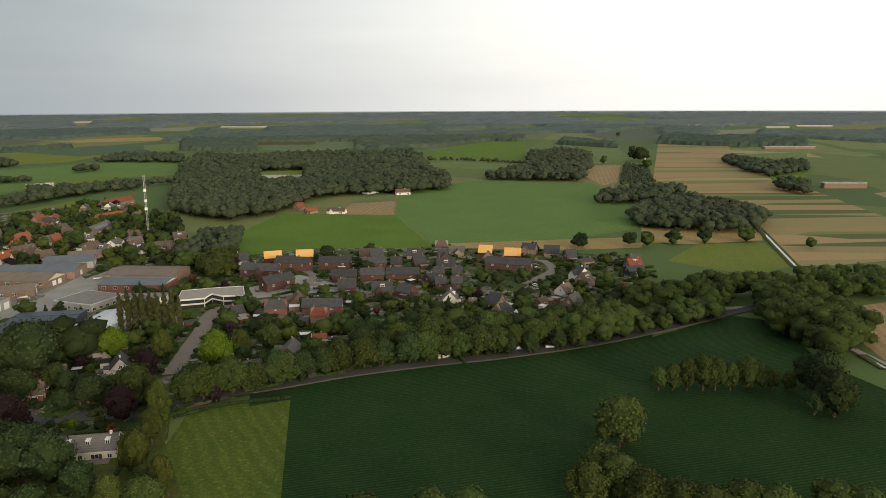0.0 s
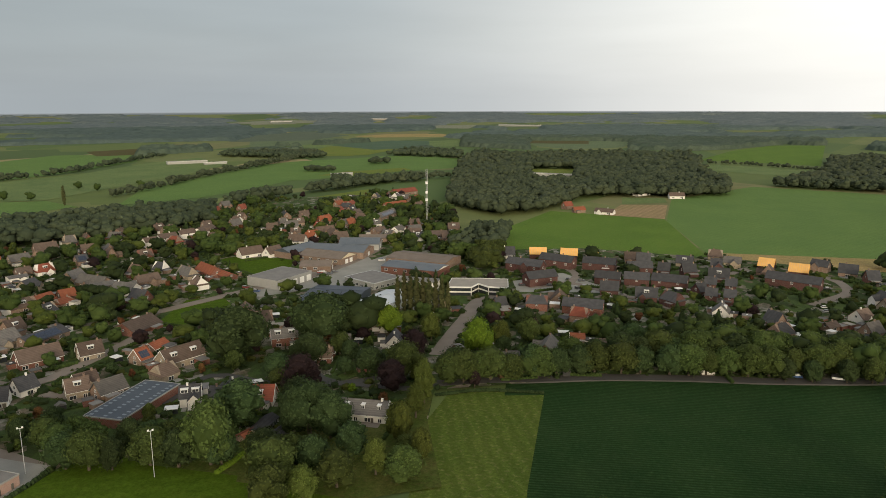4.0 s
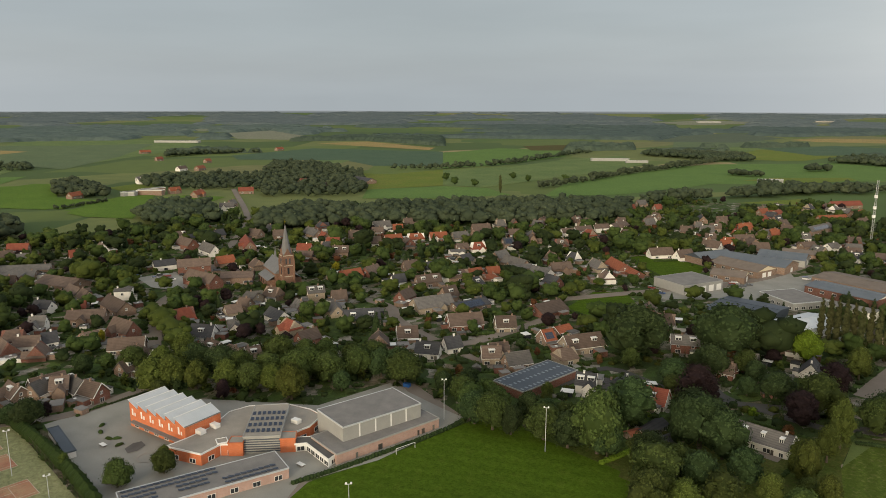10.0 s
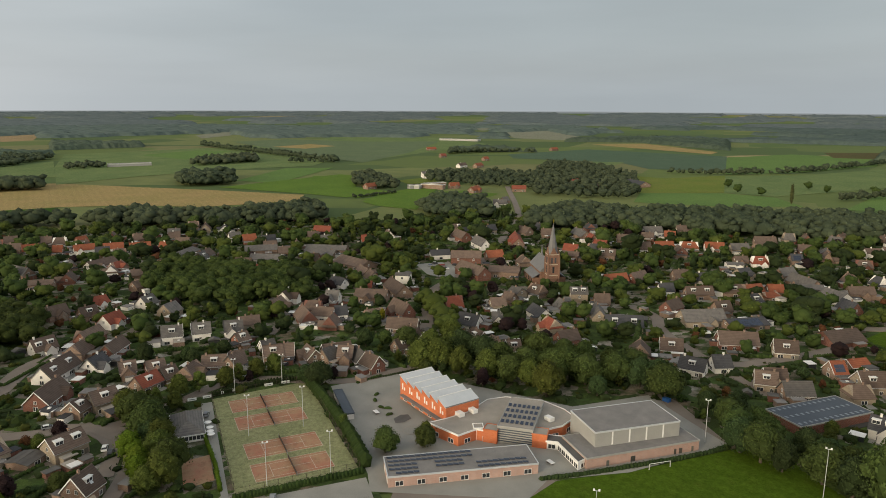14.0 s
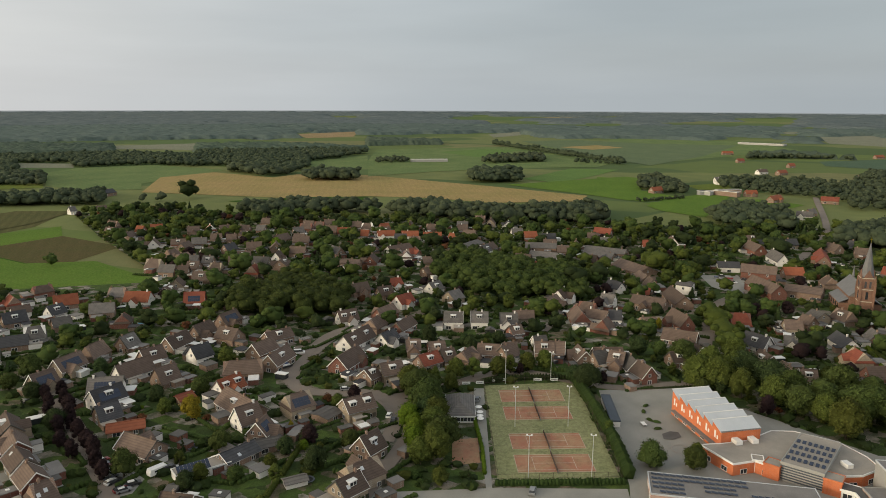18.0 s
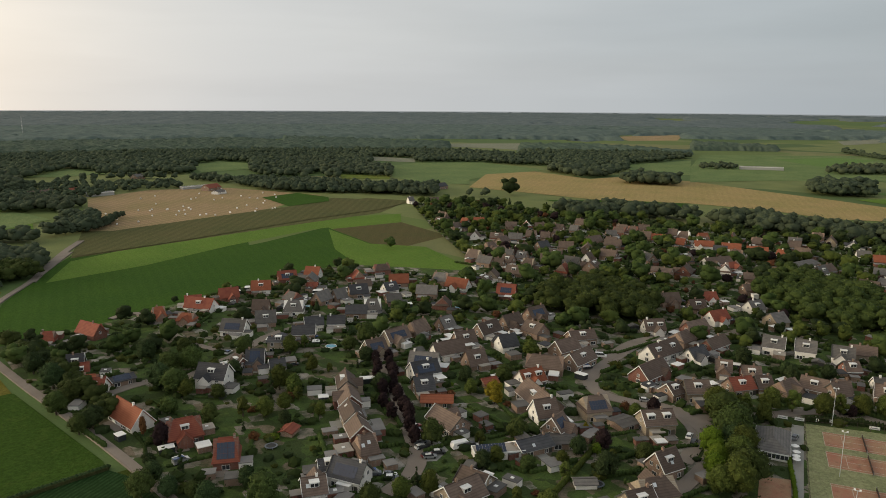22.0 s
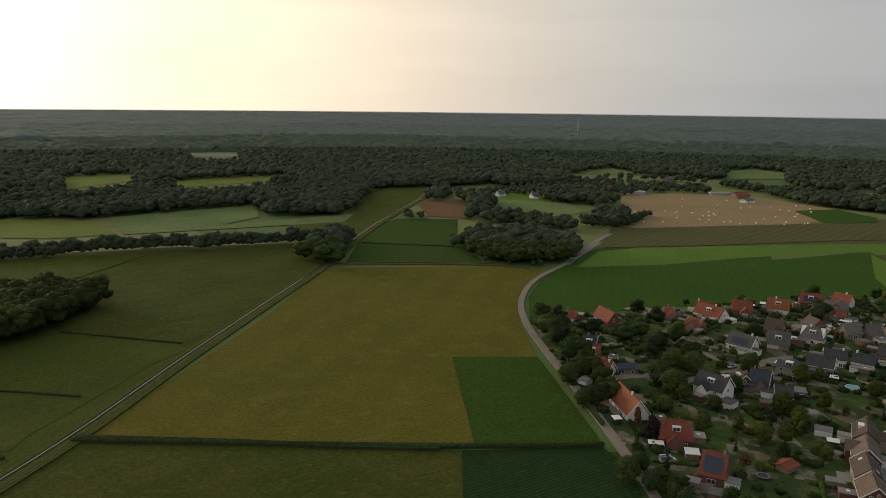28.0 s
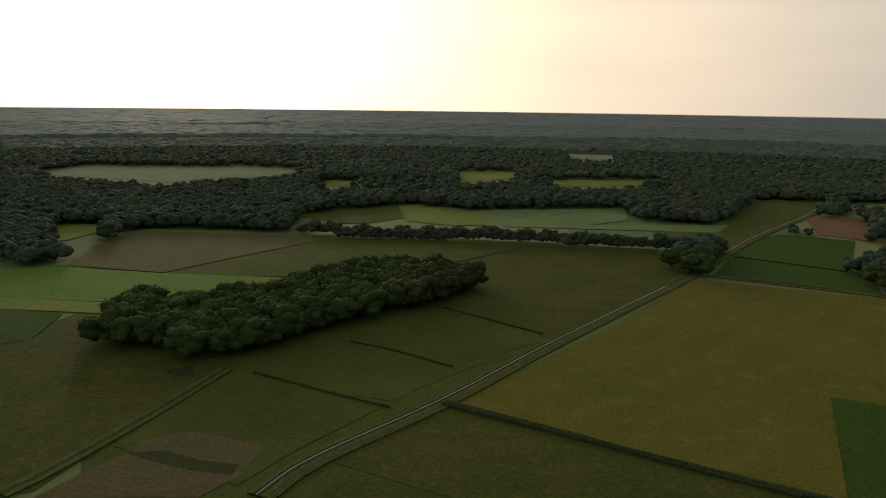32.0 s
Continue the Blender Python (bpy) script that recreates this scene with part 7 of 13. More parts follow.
field("meadow", "hazed_pale", [(-2314, 3164), (-2166, 3360), (-1979, 3067), (-2119, 2895)], "far pale cut meadow", True)
field("meadow", "hazed_pale", [(-1842, 3478), (-1830, 3787), (-1706, 3559), (-1771, 3315)], "far pale cut meadow", True)
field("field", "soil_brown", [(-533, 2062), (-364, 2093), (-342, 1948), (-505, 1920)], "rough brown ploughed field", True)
field("meadow", "hazed_grass", [(-368, 2093), (-239, 2093), (-238, 1822), (-339, 1709), (-443, 1796), (-505, 1920), (-342, 1948)], "far green meadow dulled by painted haze", True)
field("meadow", "hazed_pale", [(-1015, 3269), (-806, 3335), (-751, 3108), (-939, 3104)], "far pale cut meadow", True)
field("meadow", "hazed_pale", [(-1285, 3142), (-1094, 3265), (-1016, 2889), (-1169, 2884)], "far pale cut meadow", True)
field("meadow", "pale_grass", [(-305, 1172), (-230, 1205), (-207, 1074), (-275, 1071)], "pale green grass field", True)
field("meadow", "grass", [(-109, 855), (-61, 863), (-56, 827), (-101, 796)], "green meadow grass field", True)
field("field", "stubble", [(-101, 791), (-54, 808), (-49, 707), (-108, 711)], "cut tan stubble field", True)
field("meadow", "bright_grass", [(-46, 1465), (13, 1757), (107, 2005), (237, 2063), (157, 1398), (44, 1437)], "fresh bright green grass field", True)
field("meadow", "grass", [(-49, 1365), (42, 1354), (167, 1273), (160, 1219), (65, 1195), (-20, 1245)], "green meadow grass field", True)
field("field", "stubble", [(253, 1265), (315, 1267), (243, 993), (213, 953), (213, 1082)], "cut tan stubble field", True)
field("meadow", "grass", [(348, 1719), (424, 1741), (362, 1377), (265, 1276)], "green meadow grass field", True)
field("meadow", "hazed_dull", [(475, 2404), (669, 2855), (885, 2941), (616, 2063), (501, 2063)], "pale green grass field", True)
field("field", "wheat", [(176, 627), (219, 600), (251, 585), (238, 559), (189, 549), (160, 559)], "ripe tan grain field", True)
field("field", "wheat", [(-4, 527), (31, 544), (134, 548), (160, 559), (152, 537), (46, 522)], "ripe tan grain field", True)
field("meadow", "grass", [(609, 1511), (799, 1579), (716, 1413), (594, 1410)], "green meadow grass field", True)
field("meadow", "bright_grass", [(506, 1119), (579, 1139), (527, 1034), (463, 1003)], "fresh bright green grass field", True)
field("meadow", "hazed_pale", [(1025, 2737), (1275, 2904), (1088, 2516), (932, 2438)], "far pale cut meadow", True)
field("meadow", "grass", [(-2326, 221), (-2206, 568), (-1817, 604), (-1666, 451), (-1515, 323), (-1346, 180), (-1537, 169), (-1501, 112), (-2035, 156)], "green meadow grass field", True)
field("meadow", "bright_grass", [(-1099, 79), (-1074, 138), (-938, 121), (-872, 164), (-829, 112), (-875, 61)], "fresh bright green grass field", True)
field("meadow", "bright_grass", [(-818, 113), (-857, 161), (-861, 204), (-872, 252), (-829, 285), (-803, 263), (-828, 202), (-774, 177), (-721, 157), (-753, 135)], "fresh bright green grass field", True)
field("meadow", "pale_grass", [(-1006, 191), (-1044, 253), (-970, 242), (-957, 198)], "pale green grass field", True)
field("meadow", "hazed_pale", [(-2553, 893), (-2696, 1123), (-2201, 1034), (-1998, 883), (-2144, 783)], "far pale cut meadow", True)
field("meadow", "hazed_pale", [(-2944, 804), (-2935, 1027), (-2734, 870)], "far pale cut meadow", True)
field("field", "hazed_crop", [(-1596, 771), (-1322, 959), (-1025, 743), (-1095, 642), (-1204, 656), (-1264, 616), (-1363, 496), (-1471, 523)], "far dark green crop field", True)
field("meadow", "grass", [(-1261, 620), (-1227, 669), (-1178, 625), (-1180, 580)], "green meadow grass field", True)
field("field", "wheat", [(-1790, 873), (-1788, 1031), (-1450, 1027), (-1388, 967), (-1512, 935), (-1648, 900)], "ripe tan grain field", True)
field("meadow", "pale_grass", [(-1008, 549), (-949, 586), (-964, 699), (-777, 564), (-797, 458)], "pale green grass field", True)
field("field", "leafy_crop", [(-797, 458), (-772, 560), (-724, 595), (-648, 572), (-670, 486), (-724, 409)], "green leafy crop field", True)
field("meadow", "grass", [(-964, 699), (-942, 824), (-1002, 1023), (-1011, 1200), (-853, 1077), (-794, 945), (-769, 786), (-729, 599), (-777, 564)], "green meadow grass field", True)
field("field", "leafy_crop", [(-1292, 937), (-1347, 1141), (-1209, 1233), (-1055, 1077), (-986, 862), (-980, 711)], "green leafy crop field", True)
field("field", "soil_brown", [(-1381, 1255), (-1351, 1388), (-1194, 1218), (-1239, 1152)], "rough brown ploughed field", True)
field("field", "leafy_crop", [(-618, 596), (-698, 714), (-754, 967), (-743, 1174), (-668, 1326), (-566, 1110), (-585, 927), (-575, 809), (-575, 686)], "green leafy crop field", True)
field("meadow", "pale_grass", [(-881, 1390), (-951, 1615), (-923, 1770), (-884, 1829), (-737, 1602), (-714, 1373), (-779, 1326)], "pale green grass field", True)
field("field", "hazed_crop", [(-987, 1675), (-923, 1939), (-805, 1946), (-690, 1672), (-778, 1541)], "far dark green crop field", True)
field("field", "wheat", [(-1151, 2134), (-1118, 2307), (-1003, 2417), (-923, 2226), (-1053, 2110)], "ripe tan grain field", True)
field("meadow", "hazed_dull", [(-1516, 2083), (-1534, 2443), (-1207, 2204), (-1166, 1861), (-1338, 1709)], "far green meadow dulled by painted haze", True)
field("meadow", "hazed_pale", [(-2354, 2952), (-2300, 3393), (-1921, 3441), (-2020, 2984)], "far pale cut meadow", True)
field("meadow", "pale_grass", [(-472, 657), (-453, 722), (-425, 827), (-394, 745), (-396, 673), (-433, 622)], "pale green grass field", True)
field("meadow", "grass", [(-1010, -769), (-1100, -768), (-1176, -680), (-1108, -515), (-1035, -520), (-900, -540), (-839, -504), (-819, -574), (-854, -647)], "green meadow grass field", True)
field("field", "wheat", [(-812, -488), (-978, -557), (-1066, -516), (-1008, -396), (-1081, -367), (-1064, -266), (-998, -155), (-951, -72), (-870, 52), (-819, 43), (-790, -59), (-819, -127), (-823, -206), (-791, -297), (-805, -406)], "ripe tan grain field", True)
field("field", "maize", [(-755, -352), (-806, -267), (-818, -205), (-794, -199), (-717, -269)], "deep green maize field", True)
field("meadow", "grass", [(-1291, -438), (-1466, -367), (-1155, -289), (-1148, -311), (-1111, -367)], "green meadow grass field", True)
field("meadow", "hazed_pale", [(-1663, -1073), (-1799, -917), (-1541, -787), (-1559, -869), (-1545, -982)], "far pale cut meadow", True)
field("field", "stubble", [(-2381, -848), (-2688, -705), (-2248, -608), (-2130, -722)], "cut tan stubble field", True)
field("meadow", "hazed_pale", [(-1165, -934), (-1170, -829), (-1097, -777), (-1081, -868)], "far pale cut meadow", True)
field("meadow", "pale_grass", [(-885, -870), (-938, -846), (-885, -810), (-867, -843)], "pale green grass field", True)
field("meadow", "pale_grass", [(-841, -742), (-878, -669), (-835, -637), (-797, -695)], "pale green grass field", True)
field("meadow", "grass", [(-1648, -391), (-1796, -140), (-1892, 9), (-1602, 67), (-1401, 139), (-1269, 91), (-1228, -47), (-1138, -177), (-1048, -262), (-1324, -331)], "green meadow grass field", True)
field("field", "leafy_crop", [(-1597, -236), (-1731, -135), (-1694, -55), (-1457, -135)], "green leafy crop field", True)
field("field", "leafy_crop", [(-1049, -32), (-1234, 44), (-1227, 123), (-1152, 92), (-1006, 22)], "green leafy crop field", True)
field("meadow", "bright_grass", [(-971, -51), (-1110, 120), (-1087, 148), (-928, 121), (-892, 129), (-834, 98), (-881, 53)], "fresh bright green grass field", True)
field("meadow", "bright_grass", [(-794, 111), (-856, 142), (-911, 194), (-922, 233), (-817, 192), (-722, 156), (-758, 122)], "fresh bright green grass field", True)
field("meadow", "hazed_grass", [(-2084, -68), (-2199, 89), (-2032, 283), (-2006, 507), (-1571, 327), (-1320, 187), (-1404, 150), (-1656, 69)], "far green meadow dulled by painted haze", True)
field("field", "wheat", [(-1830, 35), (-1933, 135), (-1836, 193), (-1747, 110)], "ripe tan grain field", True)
field("meadow", "hazed_pale", [(-2520, -198), (-2799, -94), (-2474, -82), (-2287, -162)], "far pale cut meadow", True)
field("meadow", "pasture", [(-55, -696), (-102, -698), (-153, -846), (-170, -903), (-240, -890), (-178, -756), (-91, -579), (-47, -608)], "dull green grazed pasture", True)
field("field", "fallow", [(-182, -676), (-219, -653), (-257, -778), (-199, -796)], "reddish brown fallow plot", True)
field("meadow", "bright_grass", [(-295, -806), (-334, -887), (-398, -879), (-352, -753), (-358, -712), (-313, -620), (-281, -699)], "fresh green grass between tree belts")
field("meadow", "grass", [(-282, -786), (-362, -751), (-355, -670), (-300, -650), (-262, -684)], "green meadow grass field", True)
field("meadow", "grass", [(-547, -1070), (-648, -1154), (-641, -1026), (-562, -1038)], "green meadow grass field", True)
field("field", "soil", [(-336, -569), (-420, -563), (-546, -552), (-648, -528), (-659, -468), (-584, -460), (-499, -474), (-360, -483), (-276, -494)], "brown green fallow field", True)
field("field", "maize", [(-580, -630), (-635, -628), (-628, -570), (-602, -546), (-546, -552)], "deep green maize field", True)
field("meadow", "grass", [(-810, -1060), (-899, -1085), (-902, -1006), (-824, -918), (-737, -933)], "green meadow grass field", True)
field("meadow", "pale_grass", [(-908, -893), (-956, -878), (-910, -842)], "pale green grass field", True)
field("meadow", "hazed_grass", [(833, -924), (846, -1024), (619, -1079), (618, -1114), (461, -1086), (488, -962), (559, -911), (569, -846), (811, -877)], "far green meadow dulled by painted haze", True)
field("meadow", "pale_grass", [(397, -858), (379, -952), (217, -942), (213, -923), (332, -895)], "pale green grass field", True)
field("meadow", "pale_grass", [(416, -464), (475, -531), (409, -545), (412, -526), (410, -471)], "pale green grass field", True)
field("field", "soil", [(347, -396), (378, -468), (387, -522), (242, -542), (220, -531), (254, -452), (275, -396)], "brown green fallow field", True)
field("meadow", "pasture", [(274, -394), (219, -529), (127, -554), (62, -547), (87, -501), (107, -468), (146, -483), (175, -447), (197, -407), (248, -392)], "dull green grazed pasture", True)
field("meadow", "bright_grass", [(383, -377), (352, -392), (274, -394), (196, -404), (208, -368), (232, -354), (261, -328), (326, -319)], "fresh green grass strip", True)
field("meadow", "pale_grass", [(326, -319), (260, -327), (252, -308), (308, -301)], "pale green grass field", True)
field("meadow", "deep_grass", [(308, -301), (271, -303), (255, -265), (263, -255)], "fresh deep green grass plot", True)
field("field", "rough_meadow", [(262, -254), (255, -265), (262, -300), (245, -290), (222, -266), (191, -252), (171, -226), (152, -217), (157, -167), (163, -152)], "rough olive green pasture", True)
field("meadow", "pasture", [(297, -642), (266, -683), (220, -741), (187, -658), (213, -616), (237, -608)], "dull green grazed pasture", True)
field("meadow", "pale_grass", [(217, -729), (203, -747), (166, -724), (123, -705), (96, -637), (144, -628), (182, -639)], "pale green grass field", True)
field("meadow", "grass", [(116, -732), (-22, -794), (-21, -706), (11, -670), (-114, -708), (-97, -660), (90, -635)], "green meadow grass field", True)
field("meadow", "pasture", [(-118, -707), (-138, -801), (-174, -906), (-247, -925), (-207, -836), (-160, -743)], "dull green grazed pasture", True)
field("meadow", "pale_grass", [(238, -1140), (146, -1174), (136, -1065), (178, -1009), (201, -962)], "pale green grass field", True)
field("meadow", "pale_grass", [(125, -1044), (-61, -1111), (-98, -1069), (48, -981)], "pale green grass field", True)
field("meadow", "hazed_pale", [(122, -1639), (-14, -1641), (-14, -1505), (66, -1520)], "far pale cut meadow", True)
ribbon("road", "asphalt", [(-99.9, 249.0), (-83.7, 258.3), (-59.9, 269.2), (-38.6, 279.3), (-6.0, 290.6), (28.8, 300.6), (78.4, 320.7), (150.7, 362.6), (206.1, 396.5)], 6, 0.42, "grey asphalt country road")
ribbon("road", "brick_paving", [(-112.0, 278.9), (-115.7, 306.2), (-118.7, 334.4), (-122.4, 373.2), (-100.3, 389.6)], 8, 0.42, "street paved with brown grey clinkers")
ribbon("path", "grey_paving", [(127.3, 364.0), (171.2, 368.6), (185.2, 298.6), (186.3, 284.9)], 4, 0.40, "narrow pale path", "path")
ribbon("road", "brick_paving", [(50.5, 425.2), (59.2, 439.3), (72.7, 462.2), (71.4, 487.9), (63.2, 501.0)], 6, 0.42, "street paved with brown grey clinkers")
ribbon("ditch_bank", "verge", [(184.3, 281.7), (184.0, 298.6)], 4.5, 0.40, "grassy ditch bank", "ditch")
ribbon("ditch_water", "water", [(184.3, 281.7), (184.0, 298.6)], 1.35, 0.48, "straight ditch reflecting the sky", "water")
ribbon("ditch_bank", "verge", [(277.9, 619.6), (238.1, 470.6)], 6, 0.40, "grassy ditch bank", "ditch")
ribbon("ditch_water", "water", [(277.9, 619.6), (238.1, 470.6)], 1.8, 0.48, "straight ditch reflecting the sky", "water")
ribbon("ditch_bank", "verge", [(298.1, 1028.3), (421.5, 1504.3)], 6, 0.40, "grassy ditch bank", "ditch")
ribbon("ditch_water", "water", [(298.1, 1028.3), (421.5, 1504.3)], 1.8, 0.48, "straight ditch reflecting the sky", "water")
ribbon("road", "brick_paving", [(-105.5, -129.2), (-110.2, -156.7), (-117.1, -189.8), (-124.8, -234.3), (-132.7, -286.5), (-141.8, -332.3), (-156.5, -370.8), (-182.1, -409.9), (-223.2, -449.8), (-282.6, -512.1)], 3.4, 0.42, "street paved with brown grey clinkers")
ribbon("road", "brick_paving", [(-219.0, -444.2), (-276.1, -511.0), (-311.6, -547.3)], 5, 0.42, "street paved with brown grey clinkers")
ribbon("ditch_bank", "verge", [(90.4, -167.4), (83.6, -191.6), (54.3, -246.1), (24.5, -312.5), (-11.4, -388.0), (-60.4, -490.7), (-120.6, -634.2), (-223.6, -833.6)], 9, 0.40, "grassy ditch bank", "ditch")
ribbon("ditch", "reed", [(91.9, -167.8), (85.0, -192.3), (55.8, -246.8), (26.0, -313.2), (-10.0, -388.7), (-58.9, -491.4), (-119.2, -634.9), (-222.1, -834.3)], 2.6, 0.44, "dark reedy ditch", "ditch")
ribbon("ditch_water", "water", [(91.8, -167.8), (84.9, -192.2), (55.7, -246.8), (25.9, -313.1), (-10.1, -388.6), (-59.0, -491.3), (-119.3, -634.9), (-222.2, -834.3)], 0.3, 0.48, "narrow still ditch water", "water")
ribbon("track", "soil_brown", [(88.8, -166.9), (82.1, -190.9), (52.9, -245.4), (23.1, -311.8), (-12.9, -387.3), (-61.8, -490.1), (-122.1, -633.6), (-225.0, -832.8)], 0.5, 0.46, "worn sandy wheel track along a ditch", "path")
ribbon("track", "soil_brown", [(87.5, -166.6), (80.8, -190.4), (51.6, -244.8), (21.8, -311.2), (-14.1, -386.7), (-63.1, -489.5), (-123.3, -633.0), (-226.2, -832.2)], 0.5, 0.46, "worn sandy wheel track along a ditch", "path")
ribbon("ditch_bank", "verge", [(161.3, -150.5), (158.8, -160.0), (153.4, -202.6), (149.9, -253.6)], 6, 0.40, "grassy ditch bank", "ditch")
ribbon("ditch", "reed", [(161.3, -150.5), (158.8, -160.0), (153.4, -202.6), (149.9, -253.6)], 1.4, 0.44, "dark narrow ditch", "ditch")
ribbon("ditch", "reed", [(137.1, -253.7), (105.6, -243.7), (73.0, -234.9)], 1.1, 0.44, "dark narrow ditch", "ditch")
ribbon("ditch", "reed", [(112.7, -300.7), (88.6, -293.6), (59.8, -281.0)], 1.1, 0.44, "dark narrow ditch", "ditch")
ribbon("ditch", "reed", [(83.7, -367.2), (26.6, -335.4)], 1.1, 0.44, "dark narrow ditch", "ditch")
ribbon("track", "soil_brown", [(-70.5, -483.3), (-165.0, -457.1), (-189.8, -440.5)], 2.2, 0.44, "sandy farm track", "path")
ribbon("track", "soil_brown", [(-59.8, -485.6), (-117.0, -478.6), (-164.2, -457.2)], 2.2, 0.44, "sandy farm track", "path")
ribbon("ditch", "reed", [(-95.3, -556.7), (-163.1, -525.5)], 1.6, 0.44, "dark narrow ditch", "ditch")
ribbon("track", "soil_brown", [(-162.1, -462.4), (-185.9, -463.7)], 1.5, 0.44, "sandy farm track", "path")
ribbon("hedge_bank", "reed", [(53.9, -244.1), (9.1, -228.9), (-26.5, -216.2), (-59.7, -205.6)], 2, 0.8, "dark overgrown ditch between pastures", "ditch")
ribbon("hedge_bank", "reed", [(54.7, -242.0), (-28.7, -216.5), (-82.0, -201.5), (-112.1, -194.3)], 2, 0.8, "dark overgrown ditch between pastures", "ditch")

# ---- woods ----

wood("wood", [(-151, -351), (-146, -295), (-133, -247), (-126, -224), (-124, -205), (-137, -237), (-150, -278), (-151, -326)], 9, "dense dark green deciduous wood", seed=321)
wood("wood", [(-144, 432), (-139, 455), (-170, 582), (-175, 578), (-175, 540), (-151, 435)], 14, "dense dark green deciduous wood", seed=311)
wood("wood", [(-208, -781), (-237, -795), (-242, -817), (-218, -812)], 14, "dense dark green deciduous wood", seed=301)
wood("wood", [(-242, -796), (-253, -765), (-220, -653), (-251, -676), (-270, -732), (-277, -799), (-236, -782)], 14, "dense dark green deciduous wood", seed=302)
wood("wood", [(-218, -647), (-256, -647), (-296, -584), (-285, -566), (-250, -623), (-217, -641)], 13, "dense dark green deciduous wood", seed=303)
wood("wood", [(-342, -751), (-361, -720), (-409, -823), (-365, -800)], 13, "dense dark green deciduous wood", seed=304)
wood("wood", [(-338, -909), (-447, -899), (-498, -1007), (-365, -979)], 14, "dense dark green deciduous wood", seed=305)
wood("wood", [(-159, -672), (-177, -666), (-181, -686), (-162, -690)], 8, "dense dark green deciduous wood", seed=306)
wood("wood", [(-44, -493), (-67, -483), (-84, -560), (-84, -572), (-66, -568), (-45, -510)], 15, "dense dark green deciduous wood", seed=307)
wood("wood", [(-21.2, 299.8), (30.4, 318.9), (86.8, 345.0), (82.5, 318.1), (57.5, 325.0), (20.5, 331.3), (-13.4, 329.0)], 14, "dense dark green deciduous wood", seed=3)
wood("wood", [(93.7, 349.6), (157.4, 379.7), (209.1, 402.6), (201.7, 403.6), (153.9, 407.4), (98.2, 370.1)], 14, "dense dark green deciduous wood", seed=4)
wood("wood", [(159.1, 334.8), (159.5, 312.4), (167.3, 288.5), (195.1, 313.5), (208.1, 343.2), (195.4, 343.8), (207.4, 389.4), (173.4, 376.9)], 16, "dense dark green deciduous wood", seed=5)
wood("wood", [(207.1, 405.2), (220.9, 387.9), (250.0, 389.7), (273.3, 430.7), (214.7, 416.4)], 13, "dense dark green deciduous wood", seed=6)
wood("wood", [(-175.9, 467.0), (-173.2, 492.9), (-179.7, 590.3), (-177.2, 584.4), (-200.3, 576.6), (-186.5, 499.5)], 13, "dense dark green deciduous wood", seed=19)
wood("wood", [(-439.1, -67.4), (-391.4, -29.4), (-396.2, 22.1), (-446.1, 32.4), (-469.5, -13.9), (-493.6, -61.5)], 12, "dense dark green deciduous wood", seed=43)
wood("wood", [(-336.1, -159.2), (-335.9, -139.9), (-346.6, -99.9), (-379.2, -109.2), (-406.1, -149.5), (-364.3, -164.8)], 13, "dense dark green deciduous wood", seed=51)
wood("wood", [(-422.1, -43.2), (-404.1, -12.2), (-397.9, 9.6), (-427.9, 29.2), (-441.0, 9.3), (-442.6, -45.9)], 13, "dense dark green deciduous wood", seed=52)
wood("wood", [(-164.8, -515.6), (-167.2, -467.3), (-223.2, -449.8), (-255.4, -492.0), (-235.5, -548.9), (-180.9, -558.5)], 13, "dense dark green deciduous wood", seed=53)
wood("wood", [(-159.2, -519.3), (-180.4, -453.5), (-223.0, -452.6), (-257.7, -496.4), (-256.2, -512.6), (-217.4, -549.3), (-185.0, -556.4)], 13, "dense dark green deciduous wood", seed=56)
wood("wood", [(-47.4, -503.8), (-59.8, -491.3), (-77.9, -527.2), (-81.8, -551.5), (-58.2, -543.9)], 13, "dense dark green deciduous wood", seed=60)
wood("wood", [(106.3, -354.8), (85.4, -366.4), (74.4, -408.4), (74.7, -417.9), (109.2, -433.1), (125.0, -430.1)], 15, "dense dark green deciduous wood", seed=63)
wood("wood", [(225.2, -264.5), (154.2, -261.3), (132.8, -308.2), (109.8, -343.5), (73.6, -407.3), (76.7, -421.9), (122.9, -432.7), (160.0, -409.2), (177.0, -350.8), (207.4, -316.8), (238.3, -314.0), (226.1, -269.5)], 15, "dense dark green deciduous wood", seed=65)
wood("wood", [(390.4, -385.5), (371.6, -409.2), (422.9, -472.4), (467.9, -466.8)], 13, "dense dark green deciduous wood", seed=66)
wood("wood", [(-275, 726), (-232, 679), (-199, 670), (-168, 720), (-153, 832), (-116, 861), (-35, 881), (11, 918), (8, 1013), (-61, 1535), (-231, 1533), (-374, 1422), (-496, 1473), (-439, 1216), (-381, 1025)], 15, "broad dark green mixed wood", seed=101)
wood("wood", [(-671, 1375), (-591, 1377), (-486, 1339), (-537, 1485), (-676, 1581), (-661, 1380)], 13, "dense dark green deciduous wood", seed=102)
wood("wood", [(-624, 1727), (-439, 1667), (-205, 1732), (-82, 1734), (13, 1825), (144, 2093), (233, 2033), (267, 2340), (18, 2689), (-374, 2493), (-656, 2501), (-791, 2197)], 12, "broad dark green forest", seed=103)
wood("wood", [(60, 1029), (133, 1010), (194, 1005), (245, 1191), (298, 1458), (307, 1519), (280, 1595), (191, 1555), (138, 1196), (69, 1052)], 14, "dense dark green deciduous wood", seed=104)
wood("wood", [(305, 1900), (430, 1741), (441, 1845), (361, 2157)], 13, "dense dark green deciduous wood", seed=107)
